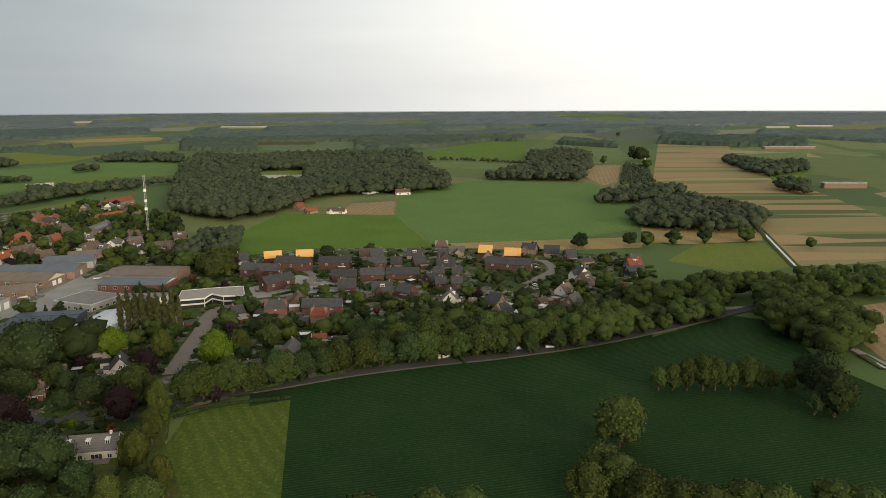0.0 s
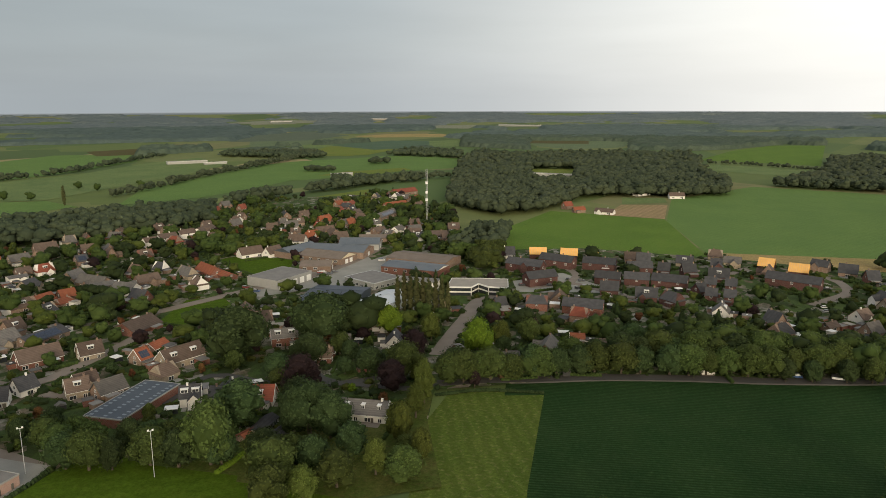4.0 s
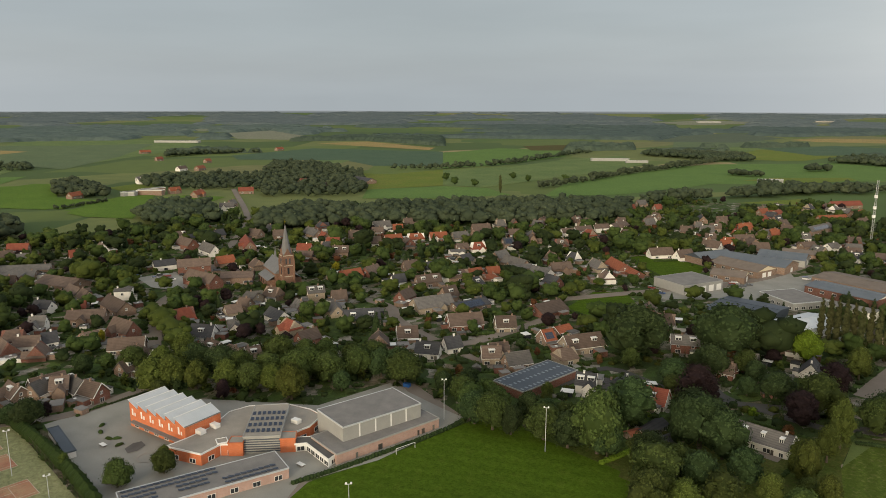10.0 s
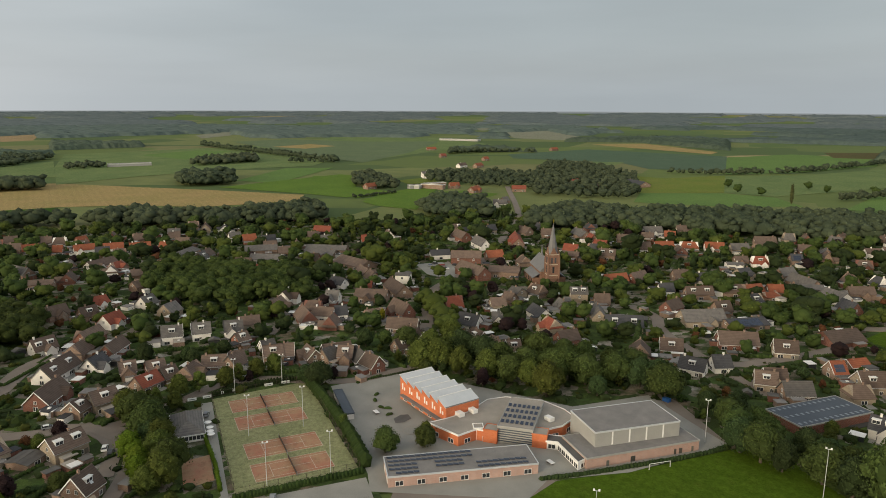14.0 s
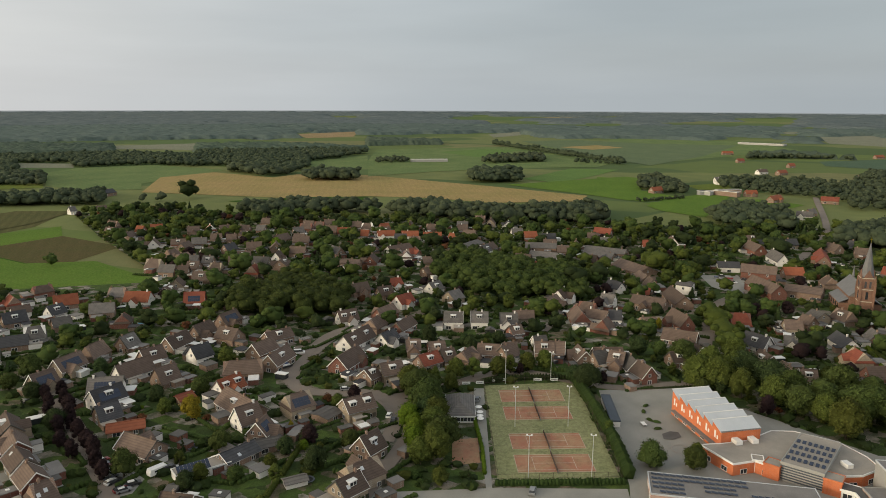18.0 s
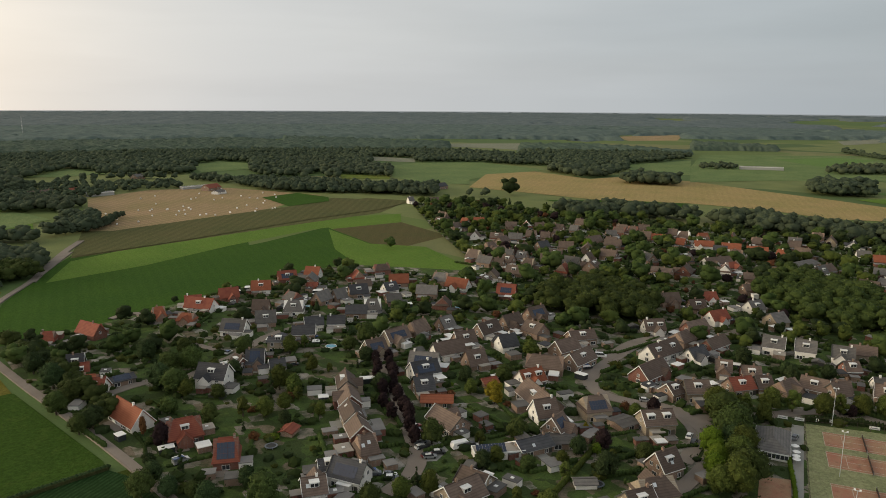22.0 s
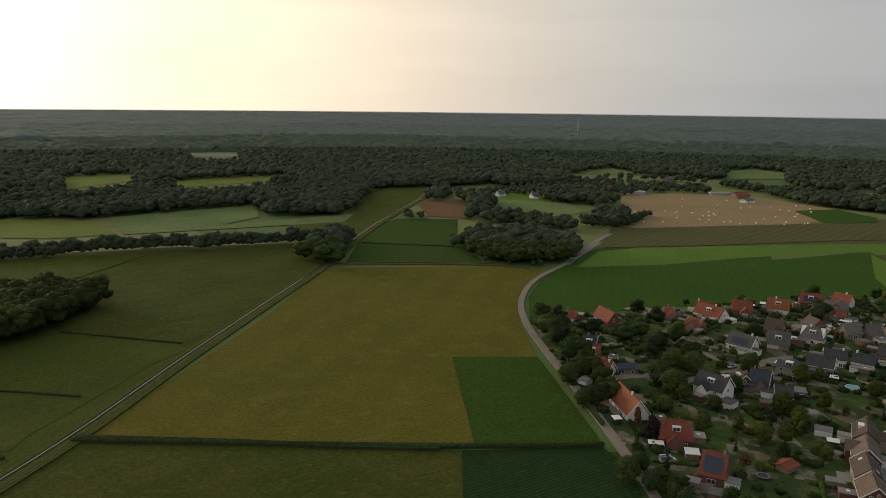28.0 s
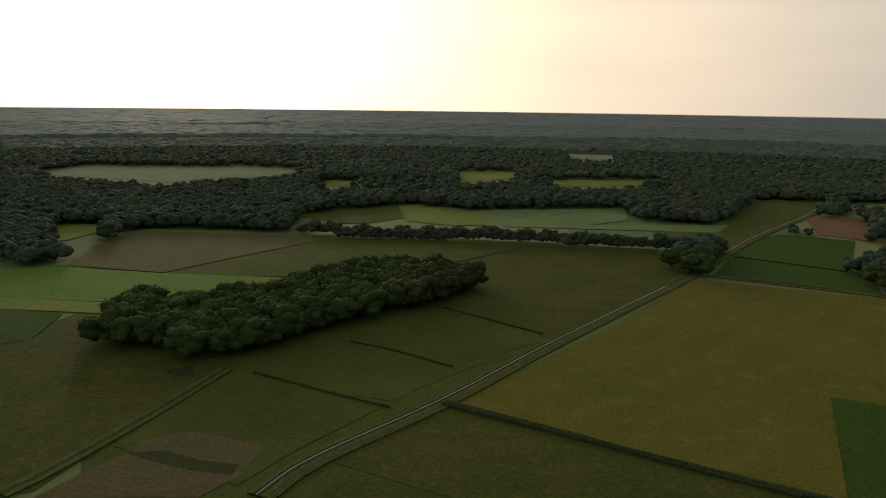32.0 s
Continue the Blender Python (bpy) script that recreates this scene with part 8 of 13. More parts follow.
wood("wood", [(169, 647), (179, 619), (212, 607), (247, 592), (280, 619), (302, 666), (300, 714), (274, 779), (235, 763), (188, 693)], 14, "dense dark green deciduous wood", seed=108)
wood("wood", [(164, 782), (203, 772), (263, 833), (303, 870), (294, 895), (245, 886), (186, 832)], 12, "dense dark green deciduous wood", seed=109)
wood("wood", [(237, 954), (291, 982), (350, 1232), (327, 1289)], 5, "low light green young plantation", seed=110, thin=0.70)
wood("wood", [(513, 1319), (484, 1153), (471, 1039), (575, 1130), (637, 1258), (575, 1256), (560, 1405)], 13, "dense dark green deciduous wood", seed=111)
wood("wood", [(419, 903), (432, 842), (478, 938), (459, 980)], 13, "dense dark green deciduous wood", seed=112)
wood("wood", [(568, 1902), (712, 1787), (882, 1747), (1062, 2112), (1047, 2383), (846, 2303), (660, 2189)], 13, "dense dark green deciduous wood", seed=113)
wood("wood", [(-933, 1262), (-848, 1302), (-784, 1317), (-805, 1346), (-915, 1409), (-1000, 1358)], 13, "dense dark green deciduous wood", seed=114)
wood("wood", [(-1092, 1596), (-1024, 1598), (-1122, 1765), (-1033, 1615), (-1074, 1572)], 12, "dense dark green deciduous wood", seed=115)
wood("wood", [(-1031, 1678), (-954, 1865), (-946, 1837), (-1005, 1660)], 12, "dense dark green deciduous wood", seed=116)
wood("wood", [(-598, 1161), (-569, 1183), (-592, 1225), (-614, 1199)], 14, "dense dark green deciduous wood", seed=117)
wood("wood", [(-652, 1031), (-608, 1049), (-592, 1023), (-626, 996)], 12, "dense dark green deciduous wood", seed=118)
wood("wood", [(-545, 931), (-458, 884), (-399, 925), (-413, 940), (-468, 923), (-507, 879)], 12, "dense dark green deciduous wood", seed=119)
wood("wood", [(-956, 122), (-893, 168), (-949, 178), (-1057, 167), (-1076, 140)], 14, "dense dark green deciduous wood", seed=121)
wood("wood", [(-694, 150), (-659, 174), (-647, 216), (-648, 217), (-710, 210), (-746, 188), (-696, 162)], 15, "dense dark green deciduous wood", seed=122)
wood("wood", [(-583, 226), (-569, 275), (-556, 313), (-520, 375), (-480, 421), (-459, 472), (-439, 534), (-493, 597), (-551, 531), (-588, 453), (-613, 385), (-618, 349), (-659, 320), (-650, 262)], 15, "dense dark green deciduous wood", seed=123)
wood("wood", [(-998, 224), (-929, 269), (-874, 338), (-793, 320), (-747, 421), (-819, 471), (-978, 553), (-1184, 577), (-1230, 510), (-1030, 409), (-1059, 367), (-1092, 319), (-1071, 257)], 11, "dense dark green deciduous wood", seed=124, thin=1.45)
wood("wood", [(-1486, 391), (-1536, 485), (-1536, 611), (-1504, 599), (-1683, 520), (-1613, 438)], 12, "dense dark green deciduous wood", seed=125)
wood("wood", [(-1911, 845), (-1850, 1048), (-1495, 1084), (-1800, 1305), (-2042, 1157), (-1961, 921)], 12, "dense dark green deciduous wood", seed=126)
wood("wood", [(-1166, 1190), (-1118, 1367), (-1204, 1470), (-1312, 1357)], 13, "dense dark green deciduous wood", seed=129)
wood("wood", [(-973, 1226), (-780, 1251), (-759, 1283), (-796, 1333), (-1005, 1424), (-1022, 1287)], 13, "dense dark green deciduous wood", seed=130)
wood("wood", [(-679, 1400), (-559, 1361), (-629, 1524), (-675, 1401)], 13, "dense dark green deciduous wood", seed=131)
wood("wood", [(-496, 593), (-508, 717), (-463, 783), (-442, 858), (-396, 972), (-397, 972), (-463, 924), (-480, 809), (-492, 692), (-498, 604)], 14, "dense dark green deciduous wood", seed=132)
wood("wood", [(-664, -688), (-662, -609), (-682, -537), (-701, -471), (-780, -512), (-753, -527), (-716, -547), (-700, -603), (-673, -695)], 13, "dense dark green deciduous wood", seed=133)
wood("wood", [(-785, -809), (-845, -755), (-848, -643), (-931, -709), (-981, -787), (-1006, -895), (-1023, -1048)], 12, "dense dark green deciduous wood", seed=134)
wood("wood", [(-882, -908), (-992, -797), (-1059, -751), (-1124, -650), (-1179, -548), (-1037, -389), (-1661, -416), (-1741, -651), (-1632, -972), (-1567, -1598)], 12, "broad dark green forest", seed=135)
wood("wood", [(-1082, -498), (-1011, -415), (-1069, -374), (-1179, -416), (-1173, -523)], 15, "dense dark green deciduous wood", seed=136)
wood("wood", [(-969, -333), (-989, -264), (-1070, -291), (-1043, -345)], 17, "dense dark green deciduous wood", seed=137)
wood("wood", [(-1330, -498), (-1442, -390), (-1536, -385), (-1558, -583)], 12, "dense dark green deciduous wood", seed=138)
wood("wood", [(-729, -442), (-748, -413), (-742, -409), (-733, -440)], 12, "dense dark green deciduous wood", seed=139)
wood("wood", [(-674, -302), (-727, -234), (-709, -177), (-663, -102), (-659, 2), (-668, 56), (-743, 61), (-709, 1), (-694, -52), (-729, -113), (-694, -174), (-681, -219), (-642, -264)], 15, "dense dark green deciduous wood", seed=140)
wood("wood", [(-984, -103), (-1004, -34), (-1115, -42), (-1094, -110)], 17, "dense dark green deciduous wood", seed=141)
wood("wood", [(-1300, -110), (-1359, 0), (-1507, -7), (-1423, -111)], 13, "dense dark green deciduous wood", seed=142)
wood("wood", [(-1791, -449), (-1876, -271), (-1988, -287), (-2084, -522)], 12, "dense dark green deciduous wood", seed=144)
wood("wood", [(-1267, -300), (-1308, -251), (-1370, -263), (-1352, -321)], 10, "dense dark green deciduous wood", seed=145)
wood("wood", [(-708, 153), (-676, 170), (-682, 224), (-744, 241), (-777, 217), (-768, 185)], 13, "dense dark green deciduous wood", seed=148)
wood("wood", [(-56, -708), (-98, -701), (-123, -766), (-171, -921), (-211, -916), (-257, -913), (-320, -932), (-413, -965), (-535, -1065), (-646, -999), (-703, -919), (-751, -837), (-766, -730), (-843, -639), (-1265, -964), (-1415, -1580), (-859, -1916), (-201, -2221)], 13, "broad dark green forest", seed=149)
wood("wood", [(-220, -808), (-245, -809), (-266, -874), (-237, -864)], 13, "dense dark green deciduous wood", seed=150)
wood("wood", [(-155, -674), (-174, -661), (-177, -669), (-161, -687)], 8, "dense dark green deciduous wood", seed=151)
wood("wood", [(-218, -632), (-257, -618), (-313, -581), (-345, -579), (-390, -648), (-372, -676), (-313, -590), (-270, -585), (-241, -616), (-230, -644)], 12, "dense dark green deciduous wood", seed=152)
wood("wood", [(-214, -646), (-229, -636), (-264, -728), (-249, -737)], 12, "dense dark green deciduous wood", seed=153)
wood("wood", [(-355, -798), (-377, -753), (-377, -697), (-422, -725), (-410, -818), (-372, -819)], 12, "dense dark green deciduous wood", seed=154)
wood("wood", [(-650, -759), (-630, -658), (-663, -584), (-728, -518), (-760, -542), (-731, -597), (-721, -687), (-677, -779)], 12, "dense dark green deciduous wood", seed=155)
wood("wood", [(386, -381), (361, -397), (355, -422), (370, -471), (392, -529), (327, -547), (257, -554), (286, -624), (268, -687), (170, -740), (127, -724), (117, -736), (-22, -789), (-23, -704), (-115, -715), (-162, -872), (-254, -954), (-673, -2612), (440, -2016), (1450, -1474)], 13, "broad dark green forest", seed=156)
wood("wood", [(-251, -871), (-295, -824), (-346, -810), (-392, -782), (-452, -777), (-521, -806), (-584, -784), (-609, -817), (-574, -887), (-483, -962), (-379, -886), (-292, -850), (-245, -827)], 9, "dense dark green deciduous wood", seed=164, thin=1.30)
wood("wood", [(-519, -977), (-610, -943), (-653, -876), (-655, -764), (-688, -804), (-660, -885), (-618, -956), (-523, -966)], 11, "dense dark green deciduous wood", seed=165, thin=1.20)

# ---- houses ----

house(-112.6, 211.2, 10, 17.5, 9.0, 3.6, 7.0, "grey_tiles", "white_render", "mmmx", "terraced white rendered house with grey tile roof", 1)
house(-134.8, -216.5, 82, 18.5, 8.0, 3.0, 8.0, "orange_tiles", "white_render", "", "terraced white rendered house with bright orange tile roof", 1)
house(-136.7, -190.1, 153, 11.3, 7.9, 3.6, 8.5, "red_tiles", "red_brick", "m", "detached red brick house with red tile roof", 2)
house(-134.4, -166.6, 135, 8.0, 9.7, 3.6, 9.0, "red_tiles", "red_brick", "hs", "detached red brick house with red tile roof and solar panels", 2)
house(-145.2, -257.4, 134, 6.5, 7.0, 3.0, 6.0, "orange_tiles", "red_brick", "h", "detached red brick house with bright orange tile roof", 1)
house(-153.9, -251.5, 166, 9.9, 6.0, 2.8, 4.0, "slate_tiles", "brown_brick", "s", "low brown brick shed with slate tile roof and solar panels", 1)
house(-197.3, -172.5, 45, 13.1, 7.0, 4.6, 7.6, "brown_tiles", "tan_brick", "", "detached tan brick house with brown tile roof", 1)
house(-186.0, -161.4, 47, 12.3, 7.6, 4.6, 8.0, "brown_tiles", "red_brick", "", "detached red brick house with brown tile roof", 1)
house(-176.9, -152.4, 51, 11.4, 7.0, 4.6, 7.6, "brown_tiles", "tan_brick", "", "detached tan brick house with brown tile roof", 2)
house(-168.5, -142.1, 52, 9.9, 7.6, 4.6, 8.0, "brown_tiles", "red_brick", "", "detached red brick house with brown tile roof", 2)
house(-161.1, -133.1, 147, 6.5, 8.8, 4.0, 8.5, "brown_tiles", "brown_brick", "h", "detached brown brick house with brown tile roof", 2)
house(-146.3, -127.3, 99, 11.1, 7.9, 4.0, 8.0, "slate_tiles", "white_render", "s", "detached white rendered house with slate tile roof and solar panels", 2)
house(-216.2, -314.5, 153, 6.5, 9.7, 3.0, 7.0, "orange_tiles", "brown_brick", "h", "detached brown brick house with bright orange tile roof", 0)
house(-219.3, -296.2, 118, 8.8, 7.0, 3.0, 6.0, "orange_tiles", "brown_brick", "h", "detached brown brick house with bright orange tile roof", 0)
house(-163.9, -322.6, 139, 6.5, 7.9, 3.0, 6.5, "red_tiles", "brown_brick", "h", "detached brown brick house with red tile roof", 0)
house(-180.0, -315.1, 94, 13.9, 7.0, 3.5, 8.0, "red_tiles", "red_brick", "", "detached red brick house with red tile roof", 0)
house(-238.4, -315.6, 140, 8.6, 7.0, 4.0, 8.0, "red_tiles", "white_render", "", "detached white rendered house with red tile roof", 0)
house(-173.7, -220.0, 113, 12.4, 8.8, 5.0, 9.5, "slate_tiles", "white_render", "m", "detached white rendered house with dark slate grey tile roof", 1)
house(-207.7, -137.4, 121, 12.0, 8.0, 2.6, 4.0, "orange_tiles", "brown_brick", "", "low brown brick shed with bright orange tile roof", 1)
house(-233.2, -160.7, 108, 12.3, 7.9, 4.0, 8.5, "grey_tiles", "white_render", "s", "detached white rendered house with grey tile roof and solar panels", 1)
house(-117.3, 448.7, -12, 25.6, 9.0, 6.0, 9.5, "slate_tiles", "dark_brick", "", "terraced dark red brick house with dark slate grey tile roof", 0)
house(-100.1, 418.3, 45, 20.2, 9.0, 6.0, 9.5, "slate_tiles", "dark_brick", "", "terraced dark red brick house with dark slate grey tile roof", 0)
house(-100.3, 469.0, -14, 24.3, 9.0, 6.0, 9.5, "slate_tiles", "dark_brick", "", "terraced dark red brick house with dark slate grey tile roof", 0)
house(-119.1, 489.6, 18, 12.0, 7.9, 5.0, 9.0, "roof_timber", "dark_brick", "", "unfinished house with a bare orange timber roof frame", 0)
house(-97.6, 494.0, 8, 11.8, 7.9, 5.0, 9.0, "roof_timber", "dark_brick", "", "unfinished house with a bare orange timber roof frame", 0)
house(-84.2, 509.1, 12, 8.9, 7.0, 4.5, 5.0, "roof_timber", "pale_brick", "", "detached pale block house with unfinished pale roof", 0)
house(-72.6, 471.7, -1, 21.8, 9.0, 5.5, 9.0, "slate_tiles", "dark_brick", "", "terraced dark red brick house with dark slate grey tile roof", 0)
house(-46.1, 487.0, 11, 9.0, 7.9, 5.5, 11.0, "slate_tiles", "dark_brick", "", "detached dark red brick house with dark slate grey tile roof", 0)
house(-46.3, 466.1, 18, 16.1, 7.9, 6.0, 9.5, "slate_tiles", "dark_brick", "", "terraced dark red brick house with dark slate grey tile roof", 0)
house(-61.5, 435.1, -1, 15.6, 7.9, 5.0, 8.5, "slate_tiles", "dark_brick", "", "terraced dark red brick house with dark slate grey tile roof", 0)
house(-44.7, 438.7, 5, 15.2, 7.9, 5.0, 8.5, "slate_tiles", "dark_brick", "", "terraced dark red brick house with dark slate grey tile roof", 0)
house(-25.4, 439.9, -5, 20.9, 9.0, 5.0, 8.5, "slate_tiles", "dark_brick", "", "terraced dark red brick house with dark slate grey tile roof", 0)
house(-31.4, 473.1, -1, 7.7, 7.9, 4.0, 8.5, "slate_tiles", "dark_brick", "", "detached dark red brick house with dark slate grey tile roof", 0)
house(-16.5, 474.6, 23, 9.0, 7.9, 4.0, 8.5, "slate_tiles", "dark_brick", "", "detached dark red brick house with dark slate grey tile roof", 0)
house(2.0, 466.5, -1, 12.4, 7.9, 4.0, 9.0, "slate_tiles", "dark_brick", "m", "detached dark red brick house with dark slate grey tile roof", 0)
house(-0.0, 494.8, -1, 7.2, 7.9, 5.0, 9.0, "slate_tiles", "dark_brick", "", "detached dark red brick house with dark slate grey tile roof", 0)
house(-2.4, 441.8, -1, 6.8, 7.9, 5.0, 8.5, "slate_tiles", "dark_brick", "", "detached dark red brick house with dark slate grey tile roof", 0)
house(8.9, 441.6, -1, 6.5, 7.9, 5.0, 8.5, "slate_tiles", "dark_brick", "", "detached dark red brick house with dark slate grey tile roof", 0)
house(-1.4, 414.7, -1, 6.5, 7.9, 5.0, 8.5, "slate_tiles", "dark_brick", "", "detached dark red brick house with dark slate grey tile roof", 0)
house(8.3, 414.5, -1, 6.5, 7.9, 5.0, 8.5, "slate_tiles", "dark_brick", "", "detached dark red brick house with dark slate grey tile roof", 0)
house(-7.9, 426.3, 45, 6.5, 7.9, 4.0, 8.0, "slate_tiles", "dark_brick", "", "detached dark red brick house with dark slate grey tile roof", 0)
house(-56.9, 410.8, 6, 10.6, 8.8, 4.0, 8.5, "slate_tiles", "dark_brick", "", "detached dark red brick house with dark slate grey tile roof", 0)
house(-35.4, 403.6, 5, 12.1, 7.9, 4.0, 8.5, "slate_tiles", "dark_brick", "m", "detached dark red brick house with dark slate grey tile roof", 0)
house(-21.2, 400.0, -36, 11.3, 8.8, 4.0, 8.0, "slate_tiles", "dark_brick", "", "detached dark red brick house with dark slate grey tile roof", 0)
house(-88.6, 364.9, 10, 11.9, 7.9, 5.0, 8.5, "slate_tiles", "red_brick", "", "detached red brick house with dark slate grey tile roof", 0)
house(-64.2, 367.3, 2, 21.2, 10.0, 5.0, 8.5, "slate_tiles", "red_brick", "", "terraced red brick house with dark slate grey tile roof", 0)
house(-108.0, 360.2, 37, 6.5, 7.0, 3.0, 7.0, "slate_tiles", "red_brick", "", "detached red brick house with dark slate grey tile roof", 0)
house(44.1, 464.7, -18, 30.7, 10.0, 5.5, 9.0, "slate_tiles", "dark_brick", "", "terraced dark red brick house with dark slate grey tile roof", 0)
house(31.2, 509.9, -13, 10.0, 8.8, 4.0, 8.5, "roof_timber", "dark_brick", "", "unfinished house with a bare orange timber roof frame", 0)
house(49.7, 499.2, -11, 11.7, 8.8, 4.0, 8.5, "roof_timber", "dark_brick", "", "unfinished house with a bare orange timber roof frame", 0)
house(63.8, 516.6, -25, 10.9, 7.9, 5.0, 8.5, "slate_tiles", "brown_brick", "", "detached brown brick house with dark slate grey tile roof", 0)
house(78.9, 508.8, -12, 11.0, 8.8, 3.5, 8.5, "slate_tiles", "brown_brick", "", "detached brown brick house with dark slate grey tile roof", 0)
house(89.7, 494.2, 14, 7.7, 8.8, 3.5, 8.5, "slate_tiles", "red_brick", "", "detached red brick house with dark slate grey tile roof", 0)
house(96.7, 478.4, 24, 12.9, 7.0, 3.5, 5.0, "slate_tiles", "brown_brick", "", "detached brown brick house with dark slate grey tile roof", 0)
house(86.4, 437.1, -55, 6.5, 7.9, 5.0, 9.0, "slate_tiles", "white_render", "", "detached white rendered house with dark slate grey tile roof", 0)
house(123.9, 451.8, 15, 11.8, 8.8, 3.5, 6.0, "slate_tiles", "black_boards", "", "detached black boarded house with dark slate grey tile roof", 0)
house(105.8, 418.2, -20, 8.7, 6.0, 2.6, 4.0, "red_tiles", "brown_brick", "", "low brown brick shed with red tile roof", 0)
house(53.8, 380.3, 47, 7.9, 5.3, 3.0, 5.0, "brown_tiles", "brown_brick", "", "detached brown brick house with brown tile roof", 0)
house(29.0, 377.3, -45, 8.5, 8.8, 3.0, 8.5, "slate_tiles", "brown_brick", "", "detached brown brick house with dark slate grey tile roof", 0)
house(-67.1, 298.3, -87, 15.8, 8.8, 3.5, 7.5, "grey_tiles", "red_brick", "", "terraced red brick house with grey tile roof", 1)
house(-57.8, 318.4, 13, 6.8, 6.2, 3.0, 5.0, "orange_tiles", "brown_brick", "", "detached brown brick house with bright orange tile roof", 1)
house(-51.0, 290.2, 17, 9.1, 7.9, 3.0, 7.0, "grey_tiles", "red_brick", "", "detached red brick house with grey tile roof", 1)
house(-79.0, 278.2, 31, 10.0, 7.9, 3.0, 7.0, "grey_tiles", "brown_brick", "", "detached brown brick house with grey tile roof", 1)
house(-1.4, 301.8, 22, 6.5, 7.0, 5.0, 8.0, "grey_tiles", "white_render", "", "detached white rendered house with grey tile roof", 1)
house(-154.7, 254.9, 18, 6.5, 6.2, 3.5, 7.0, "brown_tiles", "red_brick", "", "detached red brick house with brown tile roof", 1)
house(-155.9, 273.4, 20, 6.5, 7.0, 3.0, 7.0, "grey_tiles", "brown_brick", "", "detached brown brick house with grey tile roof", 1)
house(-134.1, 259.8, 44, 6.6, 6.2, 3.0, 7.0, "grey_tiles", "white_render", "", "detached white rendered house with grey tile roof", 1)
house(-97.8, 287.9, 46, 6.5, 7.0, 3.0, 6.5, "grey_tiles", "brown_brick", "", "detached brown brick house with grey tile roof", 1)
house(-301.3, 616.6, 92, 40.0, 9.0, 4.5, 8.0, "grey_tiles", "brown_brick", "s", "terraced brown brick house with grey tile roof and solar panels", 0)
house(-320.9, 680.9, 68, 30.7, 9.0, 4.0, 8.0, "orange_tiles", "brown_brick", "", "terraced brown brick house with bright orange tile roof", 0)
house(-321.6, 733.1, 90, 20.8, 9.0, 4.0, 8.0, "orange_tiles", "brown_brick", "", "terraced brown brick house with bright orange tile roof", 0)
house(-382.0, 668.3, 89, 13.9, 7.0, 4.0, 8.0, "orange_tiles", "brown_brick", "", "detached brown brick house with bright orange tile roof", 0)
house(-340.0, 567.7, 46, 10.3, 7.9, 4.0, 8.0, "orange_tiles", "brown_brick", "", "detached brown brick house with bright orange tile roof", 0)
house(-314.9, 557.1, 79, 12.4, 7.9, 4.0, 8.0, "grey_tiles", "brown_brick", "", "detached brown brick house with grey tile roof", 0)
house(-312.8, 567.0, 76, 7.8, 7.0, 4.0, 8.0, "orange_tiles", "brown_brick", "", "detached brown brick house with bright orange tile roof", 0)
house(-311.6, 520.4, 61, 17.0, 7.9, 4.0, 8.0, "brown_tiles", "brown_brick", "", "terraced brown brick house with brown tile roof", 0)
house(-286.0, 501.1, 53, 12.4, 7.9, 4.0, 8.0, "brown_tiles", "brown_brick", "", "detached brown brick house with brown tile roof", 0)
house(-311.0, 499.6, 43, 8.5, 7.9, 4.0, 8.0, "orange_tiles", "brown_brick", "", "detached brown brick house with bright orange tile roof", 0)
house(-269.4, 537.7, 70, 12.0, 7.9, 4.0, 7.0, "brown_tiles", "brown_brick", "", "detached brown brick house with brown tile roof", 0)
house(-256.5, 549.0, 84, 11.9, 7.9, 4.0, 7.0, "grey_tiles", "white_render", "", "detached white rendered house with grey tile roof", 0)
house(-243.8, 555.6, 41, 10.8, 9.7, 4.0, 7.5, "grey_tiles", "tan_brick", "", "detached tan brick house with grey tile roof", 0)
house(-217.1, 543.9, 27, 14.4, 12.3, 3.0, 6.0, "brown_tiles", "brown_brick", "", "terraced brown brick house with brown tile roof", 0)
house(-150.4, 742.3, 52, 10.7, 7.0, 4.0, 8.0, "red_tiles", "brown_brick", "", "detached brown brick house with red tile roof", 0)
house(-134.5, 722.7, 37, 12.7, 7.0, 3.0, 6.0, "orange_tiles", "brown_brick", "", "detached brown brick house with bright orange tile roof", 0)
house(-107.7, 719.8, -14, 19.6, 8.0, 3.0, 6.0, "brown_tiles", "white_render", "", "terraced white rendered house with brown tile roof", 0)
house(-89.8, 882.6, 55, 21.4, 9.0, 3.5, 7.0, "slate_tiles", "white_render", "", "terraced white rendered house with dark slate grey tile roof", 0)
house(-48.9, 869.1, 17, 17.7, 9.0, 3.5, 7.0, "brown_tiles", "white_render", "", "terraced white rendered house with brown tile roof", 0)
house(-526.8, 46.8, 67, 30.8, 12.0, 3.5, 6.0, "grey_tiles", "brown_brick", "", "terraced brown brick house with grey tile roof", 0)
house(-509.9, 40.5, 66, 22.0, 14.0, 3.5, 6.0, "grey_tiles", "brown_brick", "", "terraced brown brick house with grey tile roof", 0)
house(-475.0, 60.7, 30, 29.5, 16.0, 3.0, 6.5, "brown_tiles", "brown_brick", "", "terraced brown brick house with brown tile roof", 0)
house(-444.5, 62.4, 10, 16.5, 7.9, 3.0, 7.0, "brown_tiles", "tan_brick", "", "terraced tan brick house with brown tile roof", 0)
house(-600.2, 50.0, 66, 14.6, 8.8, 4.0, 8.0, "red_tiles", "brown_brick", "", "terraced brown brick house with red tile roof", 0)
house(-562.9, 48.9, 88, 7.8, 7.0, 4.0, 7.0, "grey_tiles", "white_render", "", "detached white rendered house with grey tile roof", 0)
